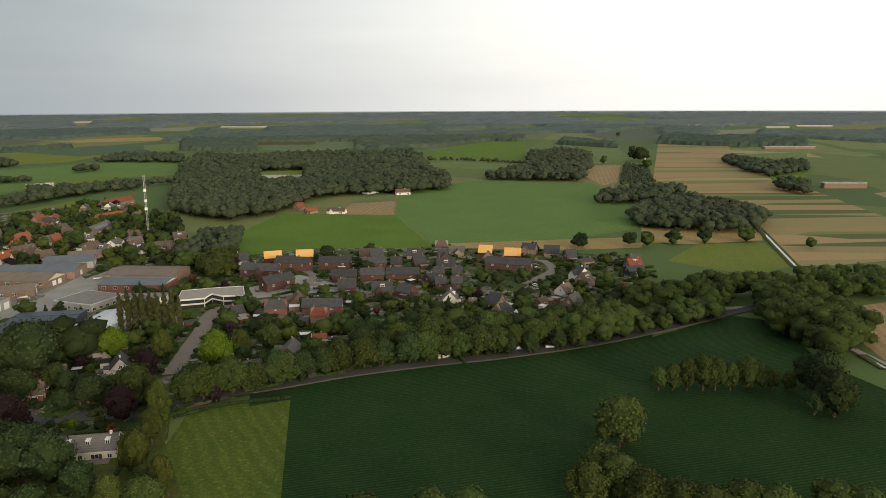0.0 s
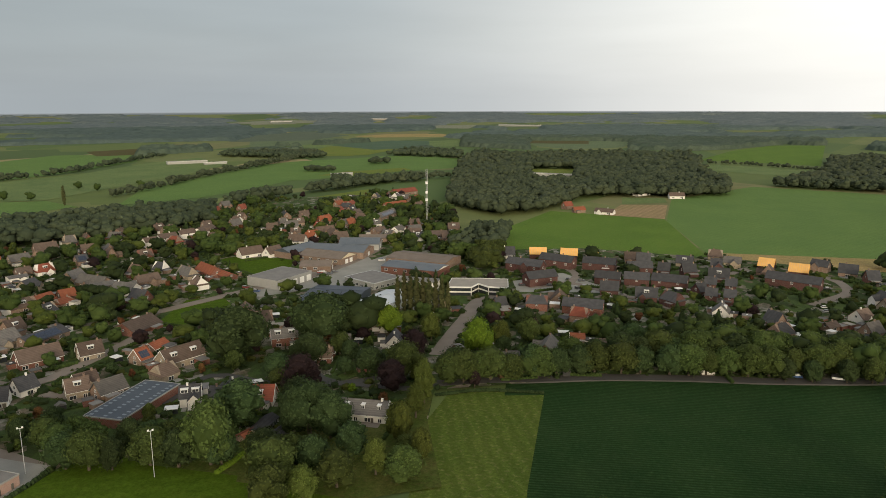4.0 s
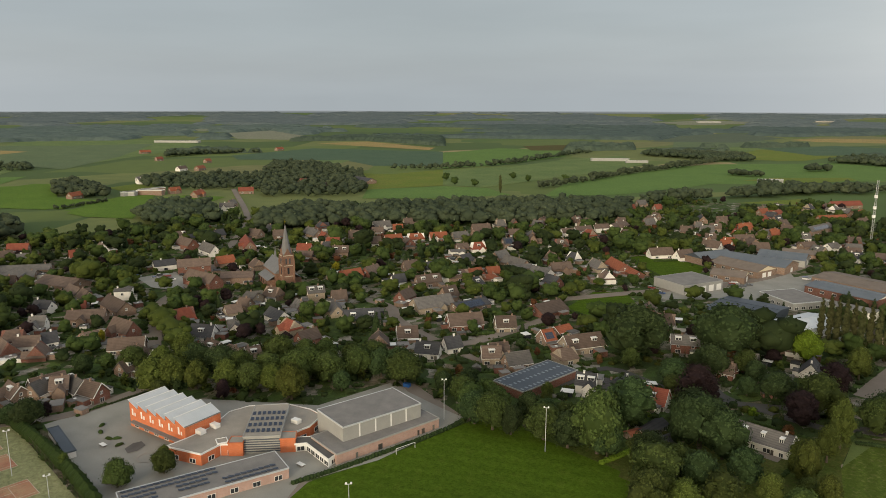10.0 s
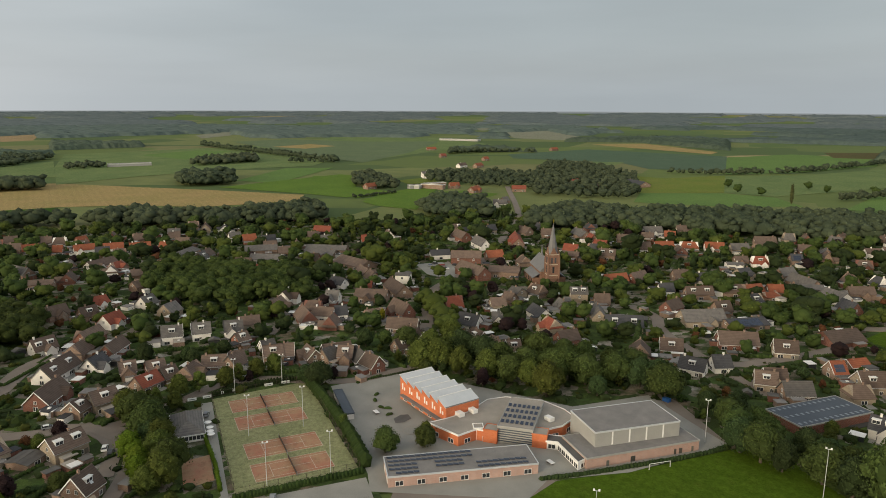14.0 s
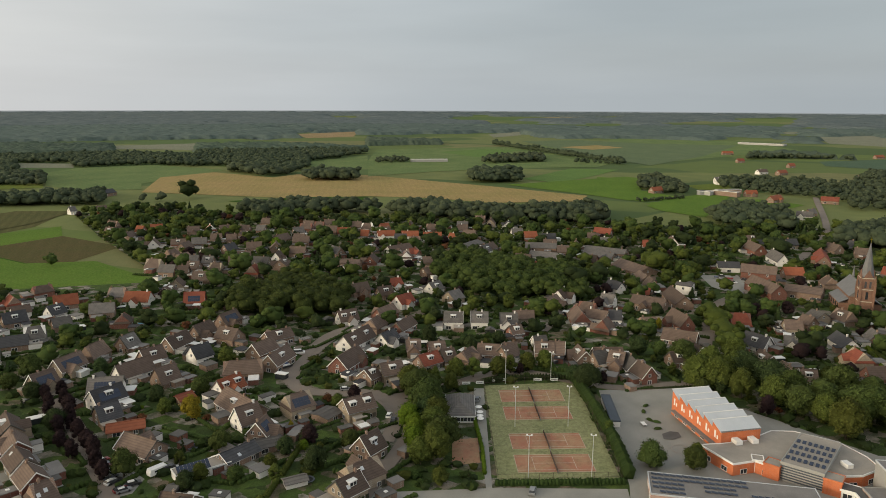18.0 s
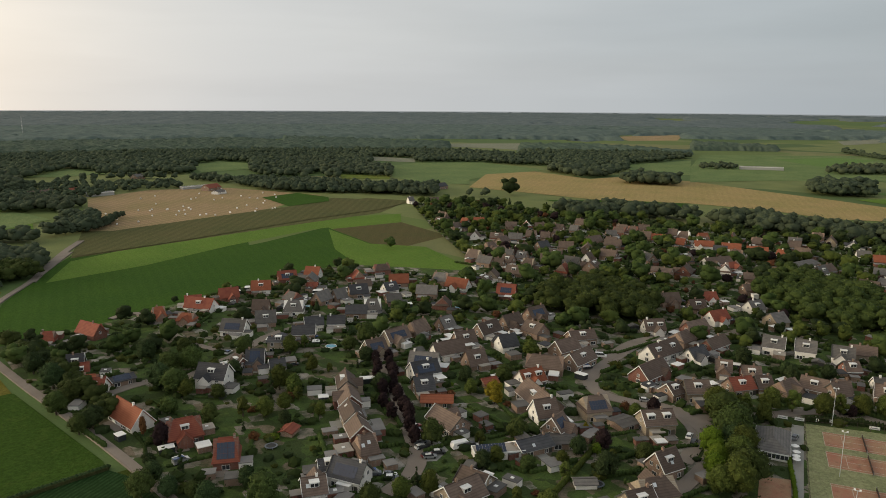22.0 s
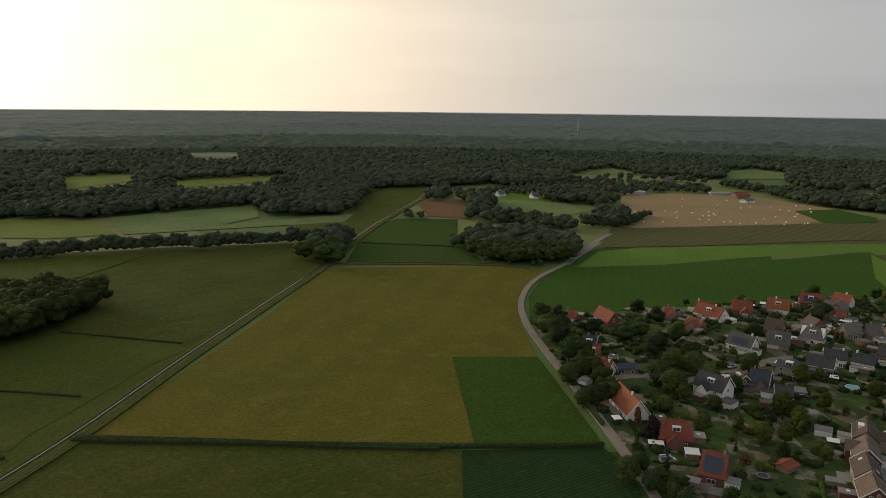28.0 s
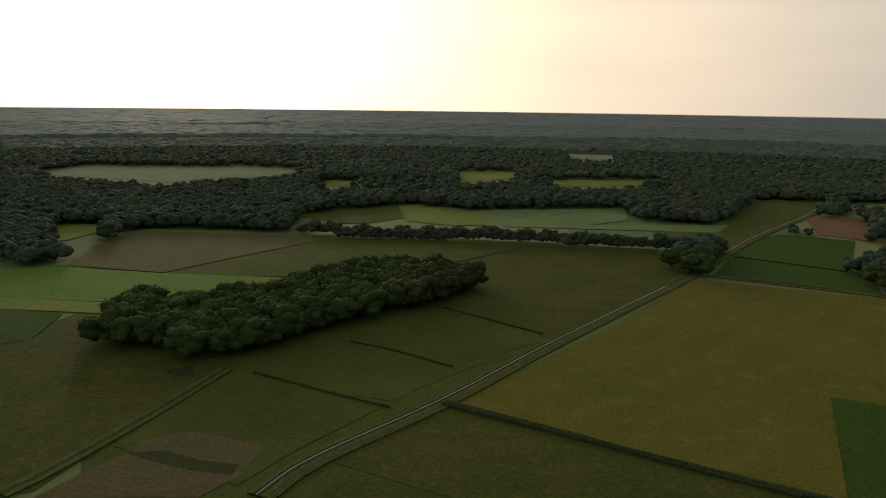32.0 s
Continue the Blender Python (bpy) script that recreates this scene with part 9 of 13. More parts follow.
house(-459.5, 10.2, 105, 5.1, 10.6, 4.0, 10.0, "orange_tiles", "red_brick", "", "detached red brick house with bright orange tile roof", 0)
house(-452.3, 20.7, 72, 14.3, 12.0, 3.0, 4.5, "grey_tiles", "brown_brick", "", "low brown brick shed with grey tile roof", 0)
house(-418.8, 43.4, 38, 10.8, 7.0, 4.0, 7.5, "slate_tiles", "white_render", "", "detached white rendered house with dark slate grey tile roof", 0)
house(-386.6, 36.8, 64, 7.7, 7.9, 4.0, 8.0, "grey_tiles", "white_render", "", "detached white rendered house with grey tile roof", 0)
house(-386.1, 58.5, 64, 18.3, 10.0, 4.0, 7.5, "brown_tiles", "brown_brick", "", "terraced brown brick house with brown tile roof", 0)
house(-396.9, 75.1, 9, 23.5, 10.0, 4.0, 8.5, "brown_tiles", "brown_brick", "", "terraced brown brick house with brown tile roof", 0)
house(-422.7, 83.8, 65, 9.3, 7.9, 6.0, 7.0, "grey_tiles", "white_render", "", "detached white rendered house with grey tile roof", 0)
house(-411.0, 59.1, 75, 6.5, 6.2, 3.0, 6.0, "red_tiles", "brown_brick", "", "detached brown brick house with red tile roof", 0)
house(-355.1, 69.1, 20, 15.8, 7.9, 3.5, 8.5, "brown_tiles", "red_brick", "", "terraced red brick house with brown tile roof", 0)
house(-354.8, 19.8, 10, 17.5, 9.0, 3.0, 8.0, "brown_tiles", "red_brick", "", "terraced red brick house with brown tile roof", 0)
house(-356.4, 29.0, 66, 10.9, 7.9, 4.0, 7.5, "brown_tiles", "white_render", "", "detached white rendered house with brown tile roof", 0)
house(-357.3, 37.6, 93, 6.5, 7.0, 3.5, 7.5, "slate_tiles", "white_render", "", "detached white rendered house with dark slate grey tile roof", 0)
house(-352.3, 54.1, 104, 10.7, 7.9, 3.0, 6.0, "brown_tiles", "brown_brick", "", "detached brown brick house with brown tile roof", 0)
house(-329.5, 64.8, 66, 15.4, 8.8, 3.0, 7.0, "brown_tiles", "brown_brick", "", "terraced brown brick house with brown tile roof", 1)
house(-309.3, 67.0, 17, 13.8, 7.9, 3.5, 8.0, "brown_tiles", "red_brick", "", "detached red brick house with brown tile roof", 1)
house(-546.7, 156.0, 11, 19.8, 9.0, 4.5, 9.0, "brown_tiles", "red_brick", "", "terraced red brick house with brown tile roof", 0)
house(-515.2, 162.7, 4, 22.1, 8.0, 4.0, 9.0, "grey_tiles", "white_render", "", "terraced white rendered house with grey tile roof", 0)
house(-486.1, 122.8, 88, 14.1, 9.7, 4.0, 7.0, "slate_tiles", "white_render", "", "terraced white rendered house with dark slate grey tile roof", 0)
house(-559.0, 212.9, 23, 19.6, 9.0, 4.0, 8.5, "brown_tiles", "brown_brick", "", "terraced brown brick house with brown tile roof", 0)
house(-521.5, 194.2, -15, 32.4, 9.0, 4.0, 8.5, "red_tiles", "brown_brick", "", "terraced brown brick house with red tile roof", 0)
house(-470.6, 158.6, 95, 12.3, 8.8, 4.0, 8.0, "orange_tiles", "brown_brick", "", "detached brown brick house with bright orange tile roof", 0)
house(-466.4, 136.9, 72, 20.9, 11.0, 5.5, 9.5, "brown_tiles", "red_brick", "", "terraced red brick house with brown tile roof", 0)
house(-426.3, 129.6, 18, 26.4, 10.0, 5.0, 9.5, "brown_tiles", "red_brick", "", "terraced red brick house with brown tile roof", 0)
house(-425.2, 150.8, 62, 19.6, 14.0, 4.5, 7.0, "brown_tiles", "brown_brick", "", "terraced brown brick house with brown tile roof", 0)
house(-327.4, 98.2, 44, 11.8, 8.8, 3.0, 7.5, "slate_tiles", "white_render", "", "detached white rendered house with dark slate grey tile roof", 1)
house(-352.9, 121.4, 89, 8.2, 7.9, 4.0, 7.5, "brown_tiles", "tan_brick", "", "detached tan brick house with brown tile roof", 0)
house(-361.7, 131.6, 28, 7.2, 7.0, 4.0, 7.5, "brown_tiles", "brown_brick", "", "detached brown brick house with brown tile roof", 0)
house(-331.7, 115.0, 73, 7.1, 7.0, 3.0, 6.0, "grey_tiles", "white_render", "", "detached white rendered house with grey tile roof", 0)
house(-302.1, 94.7, 16, 9.5, 7.9, 3.5, 7.5, "brown_tiles", "brown_brick", "", "detached brown brick house with brown tile roof", 1)
house(-289.1, 99.4, 9, 10.0, 7.9, 3.5, 7.5, "brown_tiles", "brown_brick", "", "detached brown brick house with brown tile roof", 1)
house(-285.6, 105.9, 85, 6.5, 7.9, 3.5, 7.0, "brown_tiles", "brown_brick", "", "detached brown brick house with brown tile roof", 1)
house(-357.8, 171.0, 73, 9.6, 8.8, 6.0, 9.0, "grey_tiles", "tan_brick", "mm", "detached tan brick house with grey tile roof", 0)
house(-326.7, 167.5, -20, 15.8, 7.0, 3.0, 7.0, "grey_tiles", "tan_brick", "", "terraced tan brick house with grey tile roof", 0)
house(-343.0, 154.3, -2, 7.9, 7.0, 3.0, 7.0, "grey_tiles", "brown_brick", "", "detached brown brick house with grey tile roof", 0)
house(-333.3, 137.5, 7, 13.6, 7.9, 3.5, 7.0, "slate_tiles", "white_render", "", "detached white rendered house with dark slate grey tile roof", 0)
house(-473.0, 294.4, 78, 14.2, 7.9, 4.0, 8.0, "orange_tiles", "white_render", "", "terraced white rendered house with bright orange tile roof", 0)
house(-466.4, 311.5, 68, 13.8, 7.9, 4.0, 8.0, "orange_tiles", "white_render", "m", "detached white rendered house with bright orange tile roof", 0)
house(-460.8, 329.6, 68, 14.0, 7.9, 4.0, 8.0, "orange_tiles", "white_render", "", "terraced white rendered house with bright orange tile roof", 0)
house(-505.2, 279.6, 69, 13.0, 7.9, 4.0, 8.0, "brown_tiles", "brown_brick", "", "detached brown brick house with brown tile roof", 0)
house(-454.4, 238.0, 57, 11.9, 7.9, 4.5, 8.5, "brown_tiles", "brown_brick", "mm", "detached brown brick house with brown tile roof", 0)
house(-459.1, 212.1, 48, 12.5, 7.9, 4.5, 7.0, "brown_tiles", "brown_brick", "", "detached brown brick house with brown tile roof", 0)
house(-544.0, 229.0, 74, 9.2, 7.9, 4.0, 8.0, "brown_tiles", "brown_brick", "", "detached brown brick house with brown tile roof", 0)
house(-389.6, 210.3, 94, 15.7, 7.9, 3.0, 7.0, "orange_tiles", "brown_brick", "", "terraced brown brick house with bright orange tile roof", 0)
house(-391.4, 226.8, 114, 13.8, 7.9, 3.0, 7.0, "brown_tiles", "red_brick", "", "detached red brick house with brown tile roof", 0)
house(-387.9, 254.6, 78, 9.7, 10.6, 3.0, 7.5, "brown_tiles", "brown_brick", "", "detached brown brick house with brown tile roof", 0)
house(-375.1, 263.9, 74, 11.8, 7.9, 4.0, 8.0, "slate_tiles", "white_render", "", "detached white rendered house with dark slate grey tile roof", 0)
house(-347.0, 240.5, 79, 15.7, 7.9, 4.0, 8.0, "brown_tiles", "brown_brick", "mm", "terraced brown brick house with brown tile roof", 0)
house(-347.9, 263.7, 76, 14.2, 8.8, 3.5, 7.5, "brown_tiles", "brown_brick", "m", "terraced brown brick house with brown tile roof", 0)
house(-347.1, 276.1, 91, 11.5, 8.8, 3.5, 7.0, "orange_tiles", "brown_brick", "", "detached brown brick house with bright orange tile roof", 0)
house(-343.6, 288.8, 68, 8.7, 8.8, 3.5, 7.0, "orange_tiles", "brown_brick", "", "detached brown brick house with bright orange tile roof", 0)
house(-335.4, 278.7, 92, 10.3, 7.9, 3.0, 5.0, "orange_tiles", "brown_brick", "", "detached brown brick house with bright orange tile roof", 0)
house(-325.3, 209.8, 115, 11.7, 7.9, 4.0, 8.0, "brown_tiles", "red_brick", "", "detached red brick house with brown tile roof", 0)
house(-303.9, 213.2, 82, 22.0, 12.0, 4.0, 8.5, "grey_tiles", "tan_brick", "", "terraced tan brick house with grey tile roof", 0)
house(-294.3, 231.2, 89, 21.6, 12.0, 3.0, 5.5, "slate_tiles", "brown_brick", "s", "terraced brown brick house with slate tile roof and solar panels", 0)
house(-269.3, 208.7, 67, 17.5, 11.0, 3.5, 8.0, "brown_tiles", "red_brick", "", "terraced red brick house with brown tile roof", 1)
house(-253.9, 221.9, 62, 10.1, 7.9, 3.5, 8.0, "brown_tiles", "tan_brick", "m", "detached tan brick house with brown tile roof", 1)
house(-305.6, 171.0, 67, 18.1, 12.0, 3.8, 8.0, "slate_tiles", "tan_brick", "mm", "terraced tan brick house with dark slate grey tile roof", 0)
house(-269.3, 174.8, 62, 9.8, 9.7, 3.5, 7.5, "brown_tiles", "brown_brick", "", "detached brown brick house with brown tile roof", 1)
house(-245.6, 170.4, 41, 10.7, 7.9, 3.5, 7.5, "slate_tiles", "white_render", "", "detached white rendered house with dark slate grey tile roof", 1)
house(-245.6, 183.1, 80, 7.9, 7.9, 3.5, 7.5, "slate_tiles", "white_render", "", "detached white rendered house with dark slate grey tile roof", 1)
house(-225.7, 193.5, 71, 8.9, 7.9, 4.0, 8.0, "brown_tiles", "tan_brick", "", "detached tan brick house with brown tile roof", 1)
house(-263.2, 259.2, 91, 19.1, 14.0, 3.0, 7.0, "brown_tiles", "red_brick", "", "terraced red brick house with brown tile roof", 0)
house(-227.8, 224.6, 81, 6.5, 7.9, 3.5, 7.5, "orange_tiles", "brown_brick", "s", "detached brown brick house with bright orange tile roof and solar panels", 1)
house(-233.6, 240.1, 89, 9.9, 7.0, 2.8, 5.0, "orange_tiles", "brown_brick", "", "detached brown brick house with bright orange tile roof", 1)
house(-452.4, 345.1, 79, 13.7, 7.9, 4.0, 8.0, "grey_tiles", "tan_brick", "", "detached tan brick house with grey tile roof", 0)
house(-449.0, 362.5, 89, 15.1, 7.9, 4.0, 8.0, "brown_tiles", "brown_brick", "", "terraced brown brick house with brown tile roof", 0)
house(-436.6, 389.2, 57, 9.3, 7.9, 4.0, 8.0, "brown_tiles", "red_brick", "", "detached red brick house with brown tile roof", 0)
house(-472.1, 382.8, 68, 16.1, 7.9, 4.0, 8.0, "brown_tiles", "brown_brick", "", "terraced brown brick house with brown tile roof", 0)
house(-417.0, 320.1, 72, 8.9, 8.8, 4.0, 7.0, "brown_tiles", "brown_brick", "", "detached brown brick house with brown tile roof", 0)
house(-410.0, 359.1, 74, 8.1, 7.9, 4.0, 8.0, "slate_tiles", "brown_brick", "s", "detached brown brick house with slate tile roof and solar panels", 0)
house(-375.5, 322.3, 104, 13.4, 7.9, 4.0, 8.0, "grey_tiles", "brown_brick", "", "detached brown brick house with grey tile roof", 0)
house(-408.4, 308.9, 68, 11.1, 8.8, 4.0, 5.0, "grey_tiles", "white_render", "", "detached white rendered house with grey tile roof", 0)
house(-352.7, 316.7, -3, 22.5, 9.0, 3.5, 8.0, "grey_tiles", "brown_brick", "", "terraced brown brick house with grey tile roof", 0)
house(-320.2, 309.9, 1, 15.0, 8.8, 5.0, 8.0, "grey_tiles", "white_render", "", "terraced white rendered house with grey tile roof", 0)
house(-342.1, 309.7, 68, 17.5, 9.0, 4.0, 6.0, "grey_tiles", "tan_brick", "", "terraced tan brick house with grey tile roof", 0)
house(-532.1, 319.5, 80, 15.9, 7.9, 4.0, 8.5, "grey_tiles", "white_render", "", "terraced white rendered house with grey tile roof", 0)
house(-534.1, 254.9, -1, 22.5, 9.0, 4.0, 8.0, "grey_tiles", "brown_brick", "", "terraced brown brick house with grey tile roof", 0)
house(-511.7, 323.6, 57, 8.7, 7.9, 4.0, 8.0, "orange_tiles", "brown_brick", "", "detached brown brick house with bright orange tile roof", 0)
house(-512.3, 342.0, 74, 10.4, 7.9, 4.0, 8.0, "brown_tiles", "brown_brick", "", "detached brown brick house with brown tile roof", 0)
house(-413.5, 427.8, 71, 11.2, 7.9, 5.0, 8.0, "brown_tiles", "white_render", "", "detached white rendered house with brown tile roof", 0)
house(-413.3, 445.8, 77, 16.1, 7.9, 5.0, 8.0, "brown_tiles", "white_render", "", "terraced white rendered house with brown tile roof", 0)
house(-411.7, 466.6, 69, 14.1, 7.9, 5.0, 8.0, "brown_tiles", "white_render", "", "terraced white rendered house with brown tile roof", 0)
house(-408.6, 485.1, 102, 24.8, 9.0, 5.0, 8.0, "brown_tiles", "white_render", "", "terraced white rendered house with brown tile roof", 0)
house(-315.1, 355.6, -21, 15.7, 7.9, 3.5, 8.0, "grey_tiles", "tan_brick", "", "terraced tan brick house with grey tile roof", 0)
house(-307.5, 367.2, -27, 23.9, 9.0, 3.5, 7.5, "orange_tiles", "red_brick", "", "terraced red brick house with bright orange tile roof", 0)
house(-293.7, 364.7, -26, 20.6, 8.0, 3.0, 5.0, "orange_tiles", "red_brick", "", "terraced red brick house with bright orange tile roof", 0)
house(-324.2, 330.3, 71, 14.3, 7.9, 4.5, 8.0, "brown_tiles", "brown_brick", "", "terraced brown brick house with brown tile roof", 0)
house(-317.1, 423.9, 64, 17.8, 9.0, 3.5, 8.0, "brown_tiles", "white_render", "", "terraced white rendered house with brown tile roof", 0)
house(-302.8, 431.5, 81, 14.2, 7.9, 3.5, 8.0, "brown_tiles", "white_render", "", "terraced white rendered house with brown tile roof", 0)
house(-311.6, 478.8, 6, 14.1, 7.9, 3.5, 8.0, "brown_tiles", "white_render", "", "terraced white rendered house with brown tile roof", 0)
house(-306.9, 490.1, 7, 8.6, 7.9, 4.0, 8.0, "orange_tiles", "white_render", "", "detached white rendered house with bright orange tile roof", 0)
house(-309.9, 562.8, 57, 7.8, 7.9, 4.0, 8.0, "orange_tiles", "brown_brick", "", "detached brown brick house with bright orange tile roof", 0)
house(-211.6, 230.7, 74, 18.8, 10.0, 4.0, 8.5, "brown_tiles", "tan_brick", "mm", "terraced tan brick house with brown tile roof", 1)
house(-184.3, 268.4, 39, 12.4, 8.8, 5.0, 8.0, "grey_tiles", "red_brick", "mm", "detached red brick house with grey tile roof", 1)
house(-224.2, 188.4, 57, 8.5, 7.9, 4.0, 8.0, "brown_tiles", "tan_brick", "m", "detached tan brick house with brown tile roof", 1)
house(-213.1, 193.2, 75, 11.2, 7.9, 3.5, 7.5, "grey_tiles", "brown_brick", "", "detached brown brick house with grey tile roof", 1)
house(-178.3, 198.0, 35, 7.8, 7.0, 4.5, 8.0, "slate_tiles", "white_render", "mm", "detached white rendered house with dark slate grey tile roof", 1)
house(-164.7, 206.6, -40, 12.1, 7.9, 4.0, 7.5, "slate_tiles", "white_render", "", "detached white rendered house with dark slate grey tile roof", 1)
house(-171.0, 204.9, 22, 6.5, 7.0, 3.0, 6.0, "slate_tiles", "brown_brick", "", "detached brown brick house with dark slate grey tile roof", 1)
house(-154.8, 208.7, 21, 10.6, 8.8, 3.0, 7.5, "red_tiles", "white_render", "", "detached white rendered house with red tile roof", 1)
house(-140.4, 189.1, 97, 13.7, 5.0, 2.8, 4.0, "slate_tiles", "white_render", "", "low white rendered shed with dark slate grey tile roof", 1)
house(-131.3, 186.6, 90, 8.6, 6.0, 2.6, 4.5, "slate_tiles", "white_render", "", "low white rendered shed with dark slate grey tile roof", 2)
house(-141.1, 181.8, 80, 6.5, 5.0, 2.5, 3.5, "orange_tiles", "brown_brick", "", "low brown brick shed with bright orange tile roof", 2)
house(-457.4, 436.4, 19, 9.9, 7.9, 4.0, 8.0, "grey_tiles", "brown_brick", "", "detached brown brick house with grey tile roof", 0)
house(-489.8, 467.8, 75, 11.9, 7.9, 4.0, 8.0, "brown_tiles", "brown_brick", "", "detached brown brick house with brown tile roof", 0)
house(-439.3, 476.2, 92, 11.1, 7.9, 4.0, 8.0, "brown_tiles", "brown_brick", "", "detached brown brick house with brown tile roof", 0)
house(-424.8, 507.7, 78, 9.2, 7.9, 4.0, 8.0, "brown_tiles", "brown_brick", "", "detached brown brick house with brown tile roof", 0)
house(-342.9, 574.2, 72, 11.5, 7.9, 4.0, 8.0, "orange_tiles", "brown_brick", "", "detached brown brick house with bright orange tile roof", 0)
house(-293.8, 25.2, 126, 6.9, 7.9, 3.5, 7.5, "grey_tiles", "brown_brick", "", "detached brown brick house with grey tile roof", 1)
house(-291.5, 32.6, 73, 6.6, 8.8, 5.0, 8.5, "brown_tiles", "brown_brick", "", "detached brown brick house with brown tile roof", 1)
house(-288.5, 38.2, 13, 10.2, 7.0, 3.5, 7.5, "grey_tiles", "brown_brick", "", "detached brown brick house with grey tile roof", 1)
house(-279.7, 41.9, 27, 9.2, 7.0, 4.0, 8.0, "brown_tiles", "red_brick", "", "detached red brick house with brown tile roof", 1)
house(-301.8, 7.9, 88, 6.7, 8.8, 4.0, 8.0, "brown_tiles", "brown_brick", "", "detached brown brick house with brown tile roof", 1)
house(-299.8, 58.2, 117, 7.9, 7.0, 3.5, 7.0, "brown_tiles", "brown_brick", "", "detached brown brick house with brown tile roof", 1)
house(-297.5, 18.2, 16, 10.5, 7.0, 3.5, 7.0, "brown_tiles", "brown_brick", "", "detached brown brick house with brown tile roof", 1)
house(-416.1, -236.0, 90, 10.7, 7.9, 4.0, 8.0, "grey_tiles", "brown_brick", "", "detached brown brick house with grey tile roof", 0)
house(-415.4, -225.2, 103, 6.5, 7.9, 4.0, 8.0, "brown_tiles", "brown_brick", "", "detached brown brick house with brown tile roof", 0)
house(-445.5, -234.5, 101, 8.6, 7.9, 4.0, 8.0, "grey_tiles", "brown_brick", "", "detached brown brick house with grey tile roof", 0)
house(-444.7, -222.5, 90, 7.5, 7.9, 4.0, 8.0, "grey_tiles", "brown_brick", "m", "detached brown brick house with grey tile roof", 0)
house(-446.4, -204.2, 111, 9.2, 7.9, 4.0, 8.0, "brown_tiles", "brown_brick", "m", "detached brown brick house with brown tile roof", 0)
house(-448.0, -186.5, 90, 11.1, 7.9, 4.0, 8.0, "grey_tiles", "tan_brick", "", "detached tan brick house with grey tile roof", 0)
house(-462.1, -258.3, 158, 9.3, 7.9, 4.0, 8.0, "brown_tiles", "brown_brick", "", "detached brown brick house with brown tile roof", 0)
house(-488.5, -262.5, 177, 11.5, 7.9, 4.0, 8.0, "brown_tiles", "brown_brick", "", "detached brown brick house with brown tile roof", 0)
house(-506.3, -260.0, 112, 11.2, 7.9, 4.0, 8.0, "grey_tiles", "brown_brick", "", "detached brown brick house with grey tile roof", 0)
house(-470.9, -236.7, 156, 9.8, 7.9, 4.0, 8.0, "brown_tiles", "white_render", "", "detached white rendered house with brown tile roof", 0)
house(-487.6, -227.5, 158, 10.3, 7.9, 4.0, 8.0, "slate_tiles", "brown_brick", "", "detached brown brick house with dark slate grey tile roof", 0)
house(-496.4, -211.8, 111, 11.0, 7.9, 4.0, 8.0, "brown_tiles", "brown_brick", "", "detached brown brick house with brown tile roof", 0)
house(-485.0, -174.0, 90, 12.0, 7.9, 4.0, 8.0, "brown_tiles", "brown_brick", "", "detached brown brick house with brown tile roof", 0)
house(-563.3, -265.8, 126, 8.7, 7.9, 4.0, 8.0, "brown_tiles", "brown_brick", "", "detached brown brick house with brown tile roof", 0)
house(-565.9, -249.1, 90, 9.4, 7.9, 4.0, 8.0, "brown_tiles", "brown_brick", "", "detached brown brick house with brown tile roof", 0)
house(-568.6, -235.5, 90, 7.2, 7.9, 4.0, 8.0, "grey_tiles", "brown_brick", "", "detached brown brick house with grey tile roof", 0)
house(-530.3, -203.5, 158, 14.6, 7.9, 4.0, 8.0, "brown_tiles", "brown_brick", "", "terraced brown brick house with brown tile roof", 0)
house(-524.8, -185.4, 100, 12.8, 7.9, 4.0, 8.0, "brown_tiles", "brown_brick", "", "detached brown brick house with brown tile roof", 0)
house(-563.7, -201.3, 125, 8.8, 7.9, 4.0, 8.0, "grey_tiles", "brown_brick", "", "detached brown brick house with grey tile roof", 0)
house(-524.5, -242.1, 107, 7.7, 7.9, 4.0, 8.0, "brown_tiles", "brown_brick", "", "detached brown brick house with brown tile roof", 0)
house(-537.0, -239.1, -173, 13.9, 7.9, 4.0, 8.0, "brown_tiles", "brown_brick", "", "detached brown brick house with brown tile roof", 0)
house(-490.9, -148.2, 47, 17.0, 7.9, 4.0, 8.0, "grey_tiles", "brown_brick", "", "terraced brown brick house with grey tile roof", 0)
house(-574.2, -176.4, 90, 11.4, 7.9, 4.0, 8.0, "brown_tiles", "brown_brick", "", "detached brown brick house with brown tile roof", 0)
house(-605.9, -187.1, 109, 9.2, 7.9, 4.0, 8.0, "brown_tiles", "brown_brick", "", "detached brown brick house with brown tile roof", 0)
house(-458.6, -129.4, 90, 16.6, 8.8, 4.0, 6.0, "brown_tiles", "brown_brick", "", "terraced brown brick house with brown tile roof", 0)
house(-567.8, -163.2, 104, 10.9, 7.9, 4.0, 8.0, "orange_tiles", "brown_brick", "", "detached brown brick house with bright orange tile roof", 0)
house(-559.2, -125.8, 111, 14.1, 7.9, 4.5, 8.0, "orange_tiles", "white_render", "", "terraced white rendered house with bright orange tile roof", 0)
house(-560.6, -106.2, 101, 13.7, 7.9, 4.5, 8.0, "orange_tiles", "white_render", "", "detached white rendered house with bright orange tile roof", 0)
house(-558.2, -87.5, 100, 14.6, 7.9, 4.5, 8.0, "orange_tiles", "white_render", "", "terraced white rendered house with bright orange tile roof", 0)
house(-555.8, -69.4, 73, 8.2, 7.9, 4.5, 8.0, "orange_tiles", "white_render", "", "detached white rendered house with bright orange tile roof", 0)
